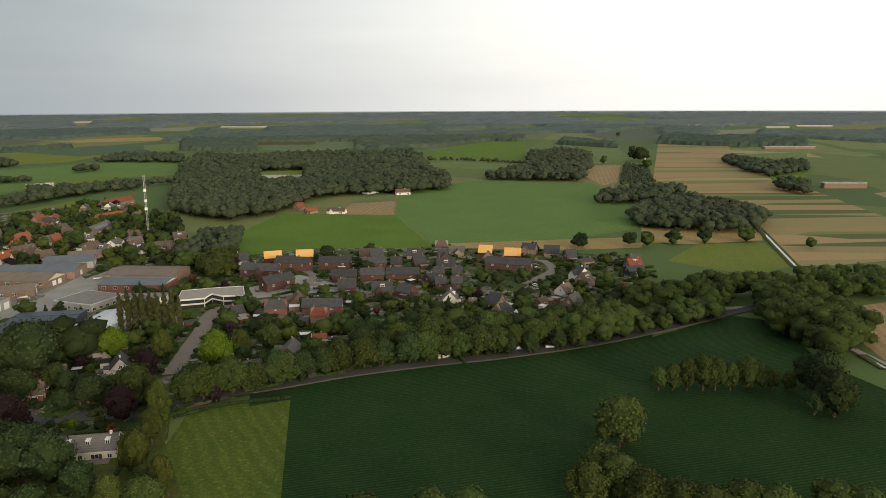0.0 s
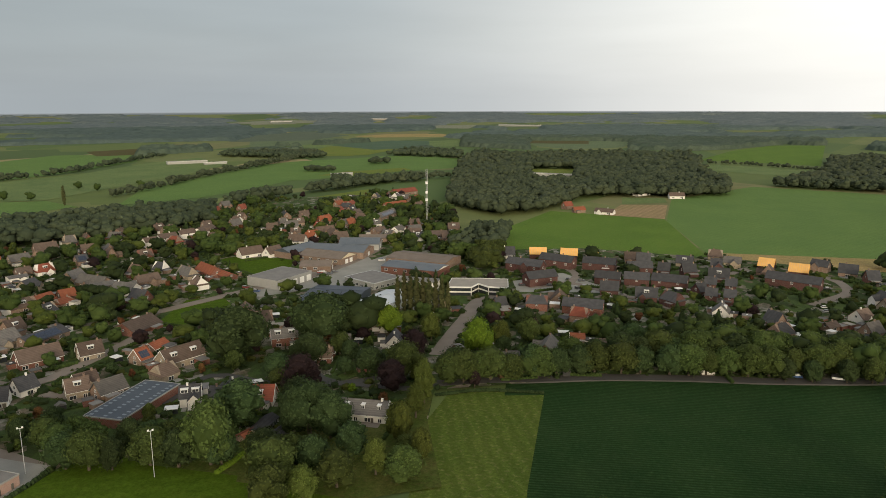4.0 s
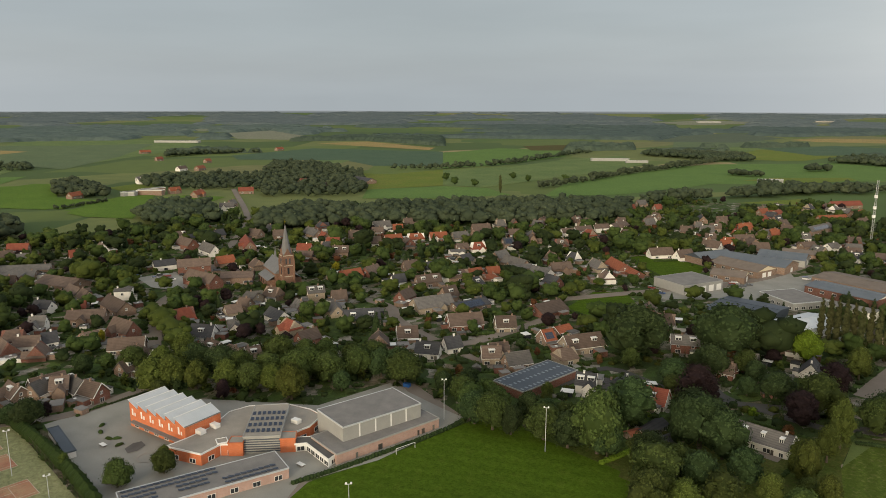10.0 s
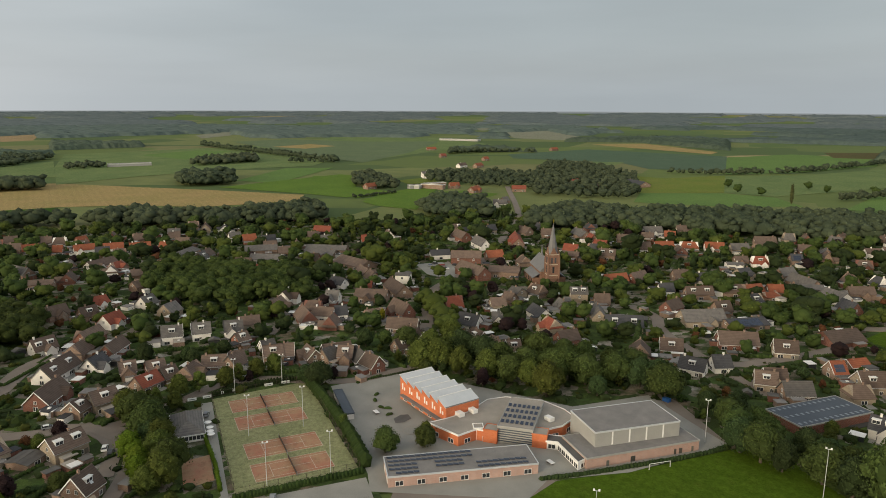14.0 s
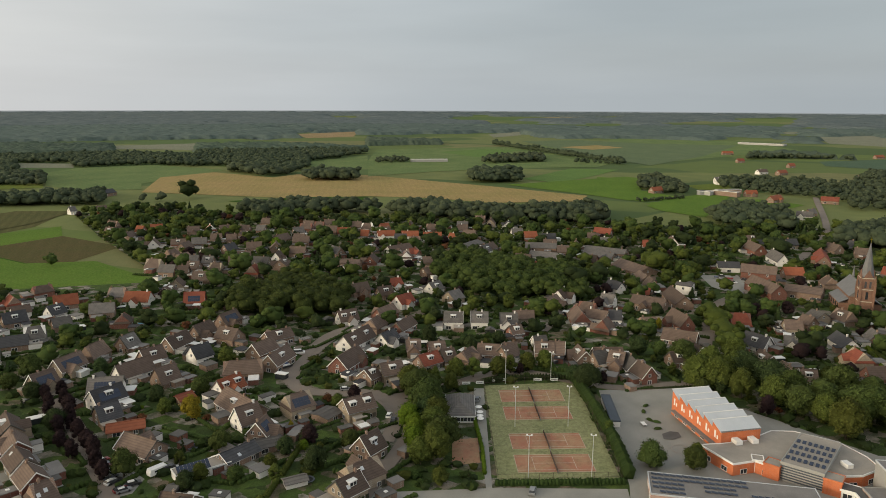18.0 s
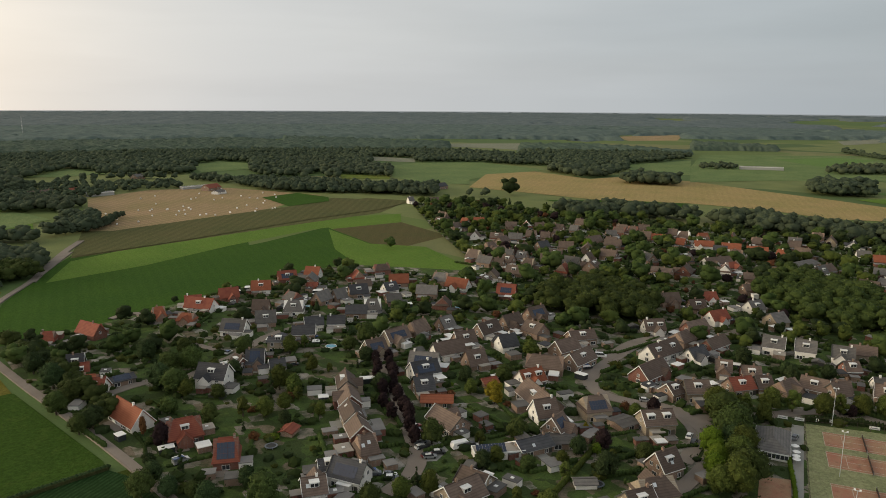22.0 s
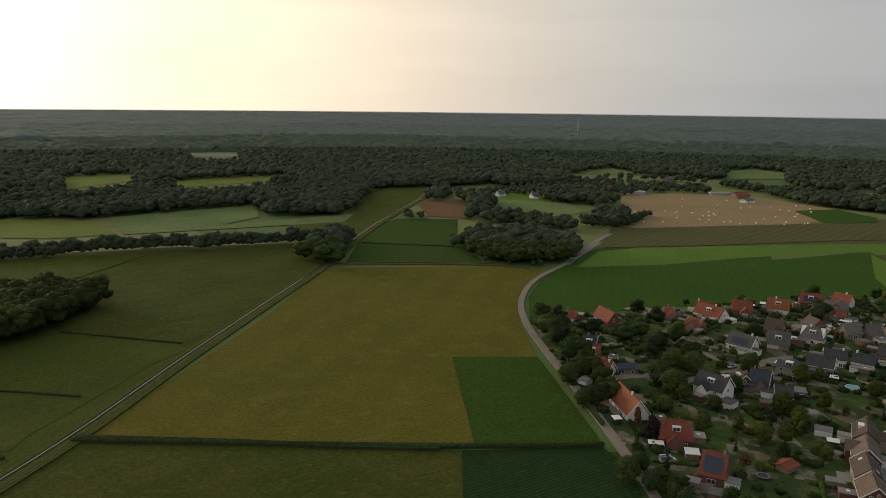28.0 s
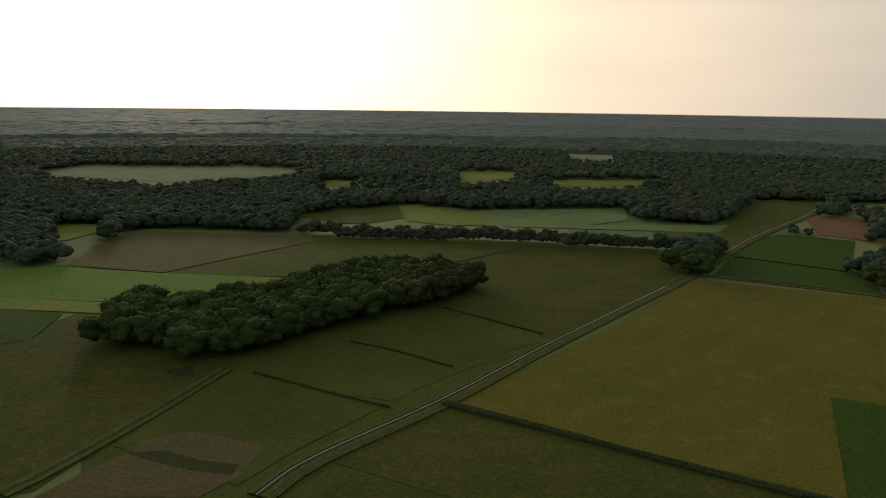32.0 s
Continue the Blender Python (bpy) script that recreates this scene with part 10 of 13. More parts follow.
house(-503.1, -103.9, 142, 20.8, 9.0, 4.5, 8.0, "brown_tiles", "white_render", "", "terraced white rendered house with brown tile roof", 0)
house(-593.5, -134.9, 134, 8.1, 7.9, 4.0, 8.0, "orange_tiles", "brown_brick", "", "detached brown brick house with bright orange tile roof", 0)
house(-559.1, -143.0, 90, 6.7, 7.9, 4.0, 8.0, "orange_tiles", "brown_brick", "", "detached brown brick house with bright orange tile roof", 0)
house(-470.7, -73.5, 98, 13.9, 8.8, 4.0, 7.0, "brown_tiles", "brown_brick", "", "detached brown brick house with brown tile roof", 0)
house(-527.2, -57.6, 157, 40.0, 12.0, 3.5, 5.5, "grey_tiles", "brown_brick", "", "terraced brown brick house with grey tile roof", 0)
house(-482.3, -40.2, 69, 20.6, 11.0, 3.5, 5.5, "grey_tiles", "brown_brick", "", "terraced brown brick house with grey tile roof", 0)
house(-441.5, -68.9, 130, 14.8, 8.8, 4.0, 7.0, "brown_tiles", "brown_brick", "", "terraced brown brick house with brown tile roof", 0)
house(-383.1, -48.2, 145, 8.8, 9.7, 3.5, 7.5, "grey_tiles", "tan_brick", "", "detached tan brick house with grey tile roof", 0)
house(-338.1, -42.4, 96, 9.3, 8.8, 4.5, 8.5, "grey_tiles", "white_render", "", "detached white rendered house with grey tile roof", 1)
house(-340.0, -29.7, 96, 8.6, 8.8, 4.5, 8.5, "grey_tiles", "white_render", "m", "detached white rendered house with grey tile roof", 1)
house(-340.0, -15.2, 96, 8.7, 8.8, 4.5, 8.5, "grey_tiles", "white_render", "m", "detached white rendered house with grey tile roof", 1)
house(-327.0, -11.5, 124, 6.5, 7.0, 3.5, 6.5, "brown_tiles", "red_brick", "", "detached red brick house with brown tile roof", 1)
house(-574.1, -9.8, 105, 10.4, 7.9, 4.0, 8.0, "orange_tiles", "brown_brick", "", "detached brown brick house with bright orange tile roof", 0)
house(-532.1, -0.9, 90, 23.1, 11.0, 4.0, 7.0, "grey_tiles", "brown_brick", "", "terraced brown brick house with grey tile roof", 0)
house(-501.7, 1.9, 73, 20.3, 12.0, 3.5, 6.5, "grey_tiles", "white_render", "", "terraced white rendered house with grey tile roof", 0)
house(-469.3, -1.2, 124, 12.7, 8.8, 3.5, 6.0, "red_tiles", "brown_brick", "", "detached brown brick house with red tile roof", 0)
house(-314.4, 0.1, 113, 6.5, 6.2, 3.0, 6.0, "grey_tiles", "white_render", "", "detached white rendered house with grey tile roof", 1)
house(-298.5, 29.2, 100, 12.8, 7.9, 4.0, 7.5, "brown_tiles", "brown_brick", "", "detached brown brick house with brown tile roof", 1)
house(-300.0, -12.9, 115, 6.5, 7.9, 3.5, 7.0, "brown_tiles", "brown_brick", "", "detached brown brick house with brown tile roof", 1)
house(-297.0, -21.4, 86, 9.9, 7.9, 3.5, 7.0, "brown_tiles", "brown_brick", "", "detached brown brick house with brown tile roof", 1)
house(-298.3, -55.4, 104, 6.5, 7.9, 3.5, 7.0, "brown_tiles", "brown_brick", "", "detached brown brick house with brown tile roof", 1)
house(-296.7, -44.7, 113, 7.5, 7.9, 3.5, 7.0, "brown_tiles", "red_brick", "", "detached red brick house with brown tile roof", 1)
house(-598.9, -161.2, 90, 9.5, 7.9, 4.0, 8.0, "brown_tiles", "brown_brick", "", "detached brown brick house with brown tile roof", 0)
house(-553.2, -288.8, 120, 9.8, 7.9, 4.0, 8.0, "brown_tiles", "brown_brick", "", "detached brown brick house with brown tile roof", 0)
house(-557.9, -324.3, 121, 9.6, 7.9, 4.0, 8.0, "orange_tiles", "brown_brick", "", "detached brown brick house with bright orange tile roof", 0)
house(-548.1, -332.9, 90, 6.5, 7.9, 4.0, 8.0, "orange_tiles", "brown_brick", "", "detached brown brick house with bright orange tile roof", 0)
house(-604.0, -244.0, 90, 9.5, 7.9, 4.0, 8.0, "brown_tiles", "brown_brick", "", "detached brown brick house with brown tile roof", 0)
house(-595.8, -203.0, 90, 9.4, 7.9, 4.0, 8.0, "brown_tiles", "brown_brick", "", "detached brown brick house with brown tile roof", 0)
house(-596.6, -94.1, 90, 9.5, 7.9, 4.0, 8.0, "brown_tiles", "brown_brick", "", "detached brown brick house with brown tile roof", 0)
house(-237.6, -308.2, 109, 15.8, 8.8, 3.5, 8.0, "red_tiles", "white_render", "m", "terraced white rendered house with red tile roof", 0)
house(-259.7, -312.4, 148, 10.6, 8.8, 3.5, 8.0, "red_tiles", "red_brick", "", "detached red brick house with red tile roof", 0)
house(-281.6, -309.9, 134, 11.1, 8.8, 3.5, 8.0, "orange_tiles", "white_render", "m", "detached white rendered house with bright orange tile roof", 0)
house(-308.1, -315.7, 144, 11.4, 8.8, 3.5, 8.0, "red_tiles", "red_brick", "ms", "detached red brick house with red tile roof and solar panels", 0)
house(-325.6, -310.1, 112, 9.6, 8.8, 3.5, 8.0, "orange_tiles", "white_render", "", "detached white rendered house with bright orange tile roof", 0)
house(-303.8, -290.3, 121, 6.5, 5.3, 3.0, 5.0, "red_tiles", "brown_brick", "", "detached brown brick house with red tile roof", 0)
house(-151.6, -278.8, 142, 6.5, 7.9, 3.5, 8.0, "slate_tiles", "brown_brick", "", "detached brown brick house with dark slate grey tile roof", 1)
house(-148.4, -270.0, 147, 6.7, 7.9, 3.0, 7.0, "red_tiles", "brown_brick", "", "detached brown brick house with red tile roof", 1)
house(-142.8, -250.5, 124, 8.4, 7.9, 3.0, 7.0, "red_tiles", "white_render", "", "detached white rendered house with red tile roof", 1)
house(-221.3, -263.1, 116, 11.9, 8.8, 3.5, 8.0, "grey_tiles", "white_render", "s", "detached white rendered house with grey tile roof and solar panels", 1)
house(-238.9, -260.7, 137, 10.0, 7.9, 3.5, 8.5, "grey_tiles", "brown_brick", "m", "detached brown brick house with grey tile roof", 0)
house(-261.5, -263.6, 126, 10.6, 8.8, 3.5, 8.0, "grey_tiles", "white_render", "m", "detached white rendered house with grey tile roof", 0)
house(-197.2, -222.4, 131, 7.6, 9.7, 3.5, 8.0, "slate_tiles", "brown_brick", "s", "detached brown brick house with slate tile roof and solar panels", 1)
house(-217.7, -229.5, 125, 9.5, 8.8, 5.5, 6.5, "slate_tiles", "tan_brick", "", "detached tan brick house with dark slate grey tile roof", 1)
house(-235.2, -231.2, 130, 10.7, 9.7, 4.0, 7.0, "slate_tiles", "brown_brick", "", "detached brown brick house with dark slate grey tile roof", 1)
house(-247.9, -236.8, 138, 9.1, 8.8, 4.0, 7.0, "slate_tiles", "white_render", "", "detached white rendered house with dark slate grey tile roof", 1)
house(-191.5, -226.3, 72, 7.8, 6.2, 3.0, 6.0, "brown_tiles", "red_brick", "", "detached red brick house with brown tile roof", 1)
house(-197.8, -210.4, 144, 6.5, 7.0, 3.0, 6.0, "slate_tiles", "brown_brick", "", "detached brown brick house with dark slate grey tile roof", 1)
house(-284.4, -265.0, 179, 9.7, 7.9, 3.5, 8.0, "grey_tiles", "brown_brick", "", "detached brown brick house with grey tile roof", 0)
house(-293.3, -260.4, 163, 7.2, 7.9, 3.5, 8.0, "grey_tiles", "brown_brick", "", "detached brown brick house with grey tile roof", 0)
house(-307.1, -258.0, 142, 10.7, 8.8, 3.5, 8.0, "slate_tiles", "brown_brick", "m", "detached brown brick house with dark slate grey tile roof", 0)
house(-287.0, -231.3, 127, 9.4, 8.8, 3.5, 8.0, "grey_tiles", "white_render", "m", "detached white rendered house with grey tile roof", 0)
house(-276.2, -233.2, 126, 11.2, 8.8, 3.5, 7.0, "slate_tiles", "brown_brick", "", "detached brown brick house with dark slate grey tile roof", 0)
house(-255.7, -229.0, 127, 8.7, 8.8, 4.0, 7.0, "slate_tiles", "white_render", "", "detached white rendered house with dark slate grey tile roof", 1)
house(-322.7, -247.2, 160, 8.5, 7.9, 3.5, 7.5, "slate_tiles", "white_render", "m", "detached white rendered house with dark slate grey tile roof", 0)
house(-340.1, -253.4, 128, 11.9, 8.8, 3.5, 8.0, "orange_tiles", "brown_brick", "", "detached brown brick house with bright orange tile roof", 0)
house(-327.5, -223.8, 115, 12.0, 7.9, 4.0, 8.0, "grey_tiles", "brown_brick", "", "detached brown brick house with grey tile roof", 0)
house(-305.2, -231.1, 137, 8.4, 8.8, 3.5, 7.0, "grey_tiles", "brown_brick", "", "detached brown brick house with grey tile roof", 0)
house(-352.0, -218.2, 97, 13.7, 9.7, 3.5, 8.0, "orange_tiles", "white_render", "", "detached white rendered house with bright orange tile roof", 0)
house(-354.2, -186.6, 107, 11.0, 8.8, 3.5, 8.5, "red_tiles", "red_brick", "s", "detached red brick house with red tile roof and solar panels", 0)
house(-323.1, -153.4, 161, 11.5, 7.9, 3.5, 8.0, "brown_tiles", "brown_brick", "s", "detached brown brick house with brown tile roof and solar panels", 0)
house(-303.6, -157.4, 164, 11.4, 7.9, 3.5, 8.0, "brown_tiles", "brown_brick", "", "detached brown brick house with brown tile roof", 1)
house(-286.6, -161.3, 167, 13.7, 7.9, 3.5, 8.0, "brown_tiles", "brown_brick", "m", "detached brown brick house with brown tile roof", 1)
house(-282.2, -182.3, 165, 8.1, 7.9, 3.5, 8.0, "grey_tiles", "brown_brick", "", "detached brown brick house with grey tile roof", 1)
house(-269.3, -189.6, 173, 11.3, 7.9, 3.5, 8.0, "brown_tiles", "brown_brick", "", "detached brown brick house with brown tile roof", 1)
house(-253.7, -191.2, 166, 13.0, 7.9, 3.5, 8.0, "brown_tiles", "tan_brick", "s", "detached tan brick house with brown tile roof and solar panels", 1)
house(-268.0, -162.7, 150, 10.1, 7.9, 3.5, 8.0, "brown_tiles", "brown_brick", "", "detached brown brick house with brown tile roof", 1)
house(-235.8, -189.3, 159, 9.7, 7.9, 3.5, 8.0, "brown_tiles", "tan_brick", "s", "detached tan brick house with brown tile roof and solar panels", 1)
house(-252.2, -161.4, 152, 14.7, 7.9, 3.5, 8.0, "brown_tiles", "white_render", "", "terraced white rendered house with brown tile roof", 1)
house(-259.3, -117.9, 110, 15.8, 7.9, 4.0, 8.0, "brown_tiles", "brown_brick", "", "terraced brown brick house with brown tile roof", 1)
house(-243.0, -116.7, 152, 10.7, 7.9, 3.5, 7.5, "orange_tiles", "white_render", "mm", "detached white rendered house with bright orange tile roof", 1)
house(-301.5, -119.5, 140, 13.0, 7.9, 4.0, 7.0, "brown_tiles", "brown_brick", "", "detached brown brick house with brown tile roof", 1)
house(-283.2, -119.5, 159, 12.6, 7.9, 4.0, 8.0, "brown_tiles", "brown_brick", "", "detached brown brick house with brown tile roof", 1)
house(-273.1, -108.5, 169, 15.4, 7.9, 4.0, 8.0, "brown_tiles", "brown_brick", "", "terraced brown brick house with brown tile roof", 1)
house(-213.1, -147.6, 142, 7.7, 8.8, 3.5, 7.5, "slate_tiles", "brown_brick", "", "detached brown brick house with dark slate grey tile roof", 1)
house(-225.7, -156.0, 150, 11.8, 8.8, 4.0, 8.0, "slate_tiles", "white_render", "sm", "detached white rendered house with slate tile roof and solar panels", 1)
house(-192.7, -122.9, 71, 13.9, 8.8, 3.5, 7.0, "brown_tiles", "brown_brick", "", "detached brown brick house with brown tile roof", 2)
house(-163.8, -95.1, 86, 9.3, 7.9, 3.5, 6.5, "brown_tiles", "tan_brick", "", "detached tan brick house with brown tile roof", 2)
house(-155.9, -95.1, 161, 12.2, 9.7, 3.2, 7.0, "brown_tiles", "tan_brick", "", "detached tan brick house with brown tile roof", 2)
house(-227.1, -105.1, 53, 19.5, 10.0, 3.5, 8.0, "brown_tiles", "brown_brick", "", "terraced brown brick house with brown tile roof", 1)
house(-217.2, -98.6, 144, 8.7, 7.9, 3.5, 8.5, "brown_tiles", "white_render", "", "detached white rendered house with brown tile roof", 1)
house(-209.4, -90.1, 173, 7.4, 7.0, 3.5, 7.5, "brown_tiles", "brown_brick", "s", "detached brown brick house with brown tile roof and solar panels", 2)
house(-229.7, -84.7, 138, 10.1, 8.8, 4.5, 8.5, "brown_tiles", "tan_brick", "s", "detached tan brick house with brown tile roof and solar panels", 1)
house(-194.2, -91.9, 149, 12.4, 7.9, 3.0, 5.0, "slate_tiles", "brown_brick", "", "detached brown brick house with dark slate grey tile roof", 2)
house(-203.2, -85.0, 125, 8.9, 7.0, 2.8, 3.4, "grey_tiles", "brown_brick", "", "low brown brick shed with grey tile roof", 2)
house(-231.2, -63.2, 132, 11.3, 8.8, 4.5, 8.0, "brown_tiles", "tan_brick", "mm", "detached tan brick house with brown tile roof", 1)
house(-227.3, -73.2, 154, 8.3, 8.0, 2.8, 3.4, "grey_tiles", "brown_brick", "", "low brown brick shed with grey tile roof", 1)
house(-202.8, -52.0, 152, 8.4, 7.9, 4.0, 8.5, "brown_tiles", "brown_brick", "", "detached brown brick house with brown tile roof", 2)
house(-185.9, -49.8, 138, 11.4, 8.8, 4.5, 8.0, "brown_tiles", "tan_brick", "", "detached tan brick house with brown tile roof", 2)
house(-177.2, -51.7, 145, 8.6, 7.9, 4.5, 8.0, "brown_tiles", "tan_brick", "", "detached tan brick house with brown tile roof", 2)
house(-266.3, -58.7, 124, 9.4, 8.8, 4.5, 8.0, "brown_tiles", "tan_brick", "", "detached tan brick house with brown tile roof", 1)
house(-261.1, -66.2, 154, 6.5, 7.0, 4.0, 7.0, "brown_tiles", "brown_brick", "", "detached brown brick house with brown tile roof", 1)
house(-281.5, -46.1, 138, 10.3, 7.9, 3.5, 7.0, "red_tiles", "brown_brick", "", "detached brown brick house with red tile roof", 1)
house(-287.9, -38.8, 126, 6.5, 7.9, 3.5, 7.0, "brown_tiles", "brown_brick", "", "detached brown brick house with brown tile roof", 1)
house(-289.0, -30.4, 155, 10.7, 7.9, 3.5, 7.0, "brown_tiles", "brown_brick", "", "detached brown brick house with brown tile roof", 1)
house(-295.2, -13.6, 140, 7.1, 7.9, 3.5, 7.5, "brown_tiles", "brown_brick", "", "detached brown brick house with brown tile roof", 1)
house(-300.9, 2.2, 96, 8.5, 7.9, 4.5, 8.0, "brown_tiles", "brown_brick", "", "detached brown brick house with brown tile roof", 1)
house(-389.2, -103.9, 134, 11.2, 7.9, 4.0, 8.0, "brown_tiles", "brown_brick", "", "detached brown brick house with brown tile roof", 0)
house(-384.0, -87.6, 128, 8.8, 7.9, 4.0, 8.0, "brown_tiles", "brown_brick", "m", "detached brown brick house with brown tile roof", 0)
house(-369.0, -73.8, 149, 11.1, 7.9, 4.0, 8.0, "red_tiles", "white_render", "", "detached white rendered house with red tile roof", 0)
house(-344.5, -78.6, 155, 13.6, 7.9, 4.0, 8.0, "brown_tiles", "red_brick", "", "detached red brick house with brown tile roof", 0)
house(-335.3, -96.0, 131, 10.2, 7.9, 3.5, 8.0, "brown_tiles", "white_render", "mm", "detached white rendered house with brown tile roof", 0)
house(-303.8, -82.9, 160, 19.7, 9.0, 3.5, 8.0, "brown_tiles", "white_render", "mm", "terraced white rendered house with brown tile roof", 1)
house(-327.0, -65.4, 162, 15.0, 7.0, 3.5, 7.0, "brown_tiles", "red_brick", "", "terraced red brick house with brown tile roof", 1)
house(-308.0, -69.2, 157, 10.2, 7.0, 3.5, 7.0, "slate_tiles", "white_render", "", "detached white rendered house with dark slate grey tile roof", 1)
house(-276.5, -79.3, 165, 17.1, 9.0, 3.5, 8.0, "brown_tiles", "red_brick", "", "terraced red brick house with brown tile roof", 1)
house(-233.3, -129.9, 148, 6.5, 6.0, 2.6, 4.0, "red_tiles", "brown_brick", "", "low brown brick shed with red tile roof", 1)
house(-159.5, -165.3, -162, 6.5, 5.0, 2.2, 3.0, "red_tiles", "brown_brick", "", "low brown brick shed with red tile roof", 2)
house(-147.6, -136.8, 140, 6.5, 6.2, 3.0, 5.0, "slate_tiles", "brown_brick", "", "detached brown brick house with dark slate grey tile roof", 2)
house(-135.2, -131.3, 141, 7.0, 8.8, 3.5, 6.5, "brown_tiles", "white_render", "", "detached white rendered house with brown tile roof", 2)
house(-182.8, -69.1, 126, 6.8, 4.0, 2.3, 3.0, "grey_tiles", "white_render", "", "low white rendered shed with grey tile roof", 2)
house(-869.2, 494.0, 5, 40.0, 16.0, 4.0, 8.0, "slate_tiles", "brown_brick", "", "terraced brown brick house with dark slate grey tile roof", 0)
house(-920.7, 494.3, 102, 10.6, 8.8, 4.0, 7.0, "grey_tiles", "white_render", "", "detached white rendered house with grey tile roof", 0)
house(-1043.9, 240.3, 101, 9.8, 7.9, 5.0, 9.0, "grey_tiles", "white_render", "", "detached white rendered house with grey tile roof", 0)
house(-1184.5, 367.4, 131, 21.1, 9.0, 4.0, 8.0, "orange_tiles", "brown_brick", "", "terraced brown brick house with bright orange tile roof", 0)
house(-847.4, 316.9, 71, 18.1, 10.0, 4.0, 8.0, "red_tiles", "brown_brick", "", "terraced brown brick house with red tile roof", 0)
house(-856.9, 263.6, 120, 11.8, 7.9, 4.0, 8.0, "orange_tiles", "brown_brick", "", "detached brown brick house with bright orange tile roof", 0)
house(-903.6, 418.9, 123, 15.4, 7.9, 4.0, 8.0, "red_tiles", "brown_brick", "", "terraced brown brick house with red tile roof", 0)
house(-745.9, 262.7, 120, 9.5, 7.9, 4.0, 8.0, "grey_tiles", "brown_brick", "", "detached brown brick house with grey tile roof", 0)
house(-725.9, 250.3, 68, 14.7, 8.8, 4.0, 8.0, "grey_tiles", "white_render", "", "terraced white rendered house with grey tile roof", 0)
house(-841.8, 419.5, 110, 15.6, 7.9, 4.0, 8.0, "brown_tiles", "brown_brick", "", "terraced brown brick house with brown tile roof", 0)
house(-898.9, 246.1, 105, 14.5, 7.9, 4.0, 8.0, "orange_tiles", "brown_brick", "", "terraced brown brick house with bright orange tile roof", 0)
house(-1323.2, 424.8, 120, 14.1, 7.9, 4.0, 8.0, "orange_tiles", "brown_brick", "", "terraced brown brick house with bright orange tile roof", 0)
house(-1192.7, 340.1, 127, 21.0, 9.0, 4.0, 8.0, "brown_tiles", "white_render", "", "terraced white rendered house with brown tile roof", 0)
house(-1103.7, 447.2, 123, 10.7, 7.9, 4.0, 8.0, "brown_tiles", "brown_brick", "", "detached brown brick house with brown tile roof", 0)
house(-1569.4, 671.2, 117, 23.1, 9.0, 4.0, 8.0, "orange_tiles", "brown_brick", "", "terraced brown brick house with bright orange tile roof", 0)
house(-1420.0, 364.5, 117, 15.3, 7.9, 4.0, 8.0, "red_tiles", "brown_brick", "", "terraced brown brick house with red tile roof", 0)
house(-1636.0, 392.1, 101, 23.9, 9.0, 4.0, 8.0, "orange_tiles", "brown_brick", "", "terraced brown brick house with bright orange tile roof", 0)
house(-361.2, 791.5, 67, 37.1, 10.0, 4.0, 8.0, "red_tiles", "brown_brick", "", "terraced brown brick house with red tile roof", 0)
house(-492.4, 619.8, 76, 11.3, 7.9, 4.0, 8.0, "grey_tiles", "brown_brick", "", "detached brown brick house with grey tile roof", 0)
house(-775.0, -510.7, 168, 20.5, 12.0, 4.0, 8.0, "slate_tiles", "brown_brick", "", "terraced brown brick house with dark slate grey tile roof", 0)
house(-641.0, -460.6, 151, 6.5, 7.9, 4.0, 8.0, "grey_tiles", "white_render", "", "detached white rendered house with grey tile roof", 0)
house(-1026.8, 236.4, 106, 6.5, 7.9, 5.0, 9.0, "grey_tiles", "white_render", "", "detached white rendered house with grey tile roof", 0)
house(-914.3, 138.2, 125, 17.2, 9.0, 4.0, 8.0, "orange_tiles", "brown_brick", "", "terraced brown brick house with bright orange tile roof", 0)
house(-847.8, 258.8, 132, 20.0, 9.0, 4.0, 8.0, "orange_tiles", "brown_brick", "", "terraced brown brick house with bright orange tile roof", 0)
house(-594.7, -737.1, -175, 21.1, 14.0, 4.0, 8.0, "red_tiles", "brown_brick", "", "terraced brown brick house with red tile roof", 0)
house(-623.2, -931.1, -163, 18.8, 10.0, 4.0, 7.0, "grey_tiles", "brown_brick", "", "terraced brown brick house with grey tile roof", 0)
house(-308.9, -809.9, -159, 10.9, 7.9, 4.0, 8.0, "grey_tiles", "white_render", "", "detached white rendered house with grey tile roof", 0)
house(-343.1, -786.0, -161, 11.0, 7.9, 4.0, 8.0, "grey_tiles", "white_render", "", "detached white rendered house with grey tile roof", 0)
house(-440.5, -850.3, -178, 29.4, 10.0, 4.0, 7.0, "brown_tiles", "brown_brick", "", "terraced brown brick house with brown tile roof", 0)
house(-476.2, -843.7, -170, 18.8, 9.0, 4.0, 7.0, "red_tiles", "brown_brick", "", "terraced brown brick house with red tile roof", 0)
house(-576.8, -701.7, -158, 18.7, 9.0, 3.0, 5.0, "grey_tiles", "white_render", "", "terraced white rendered house with grey tile roof", 0)

# ---- village ground and streets ----

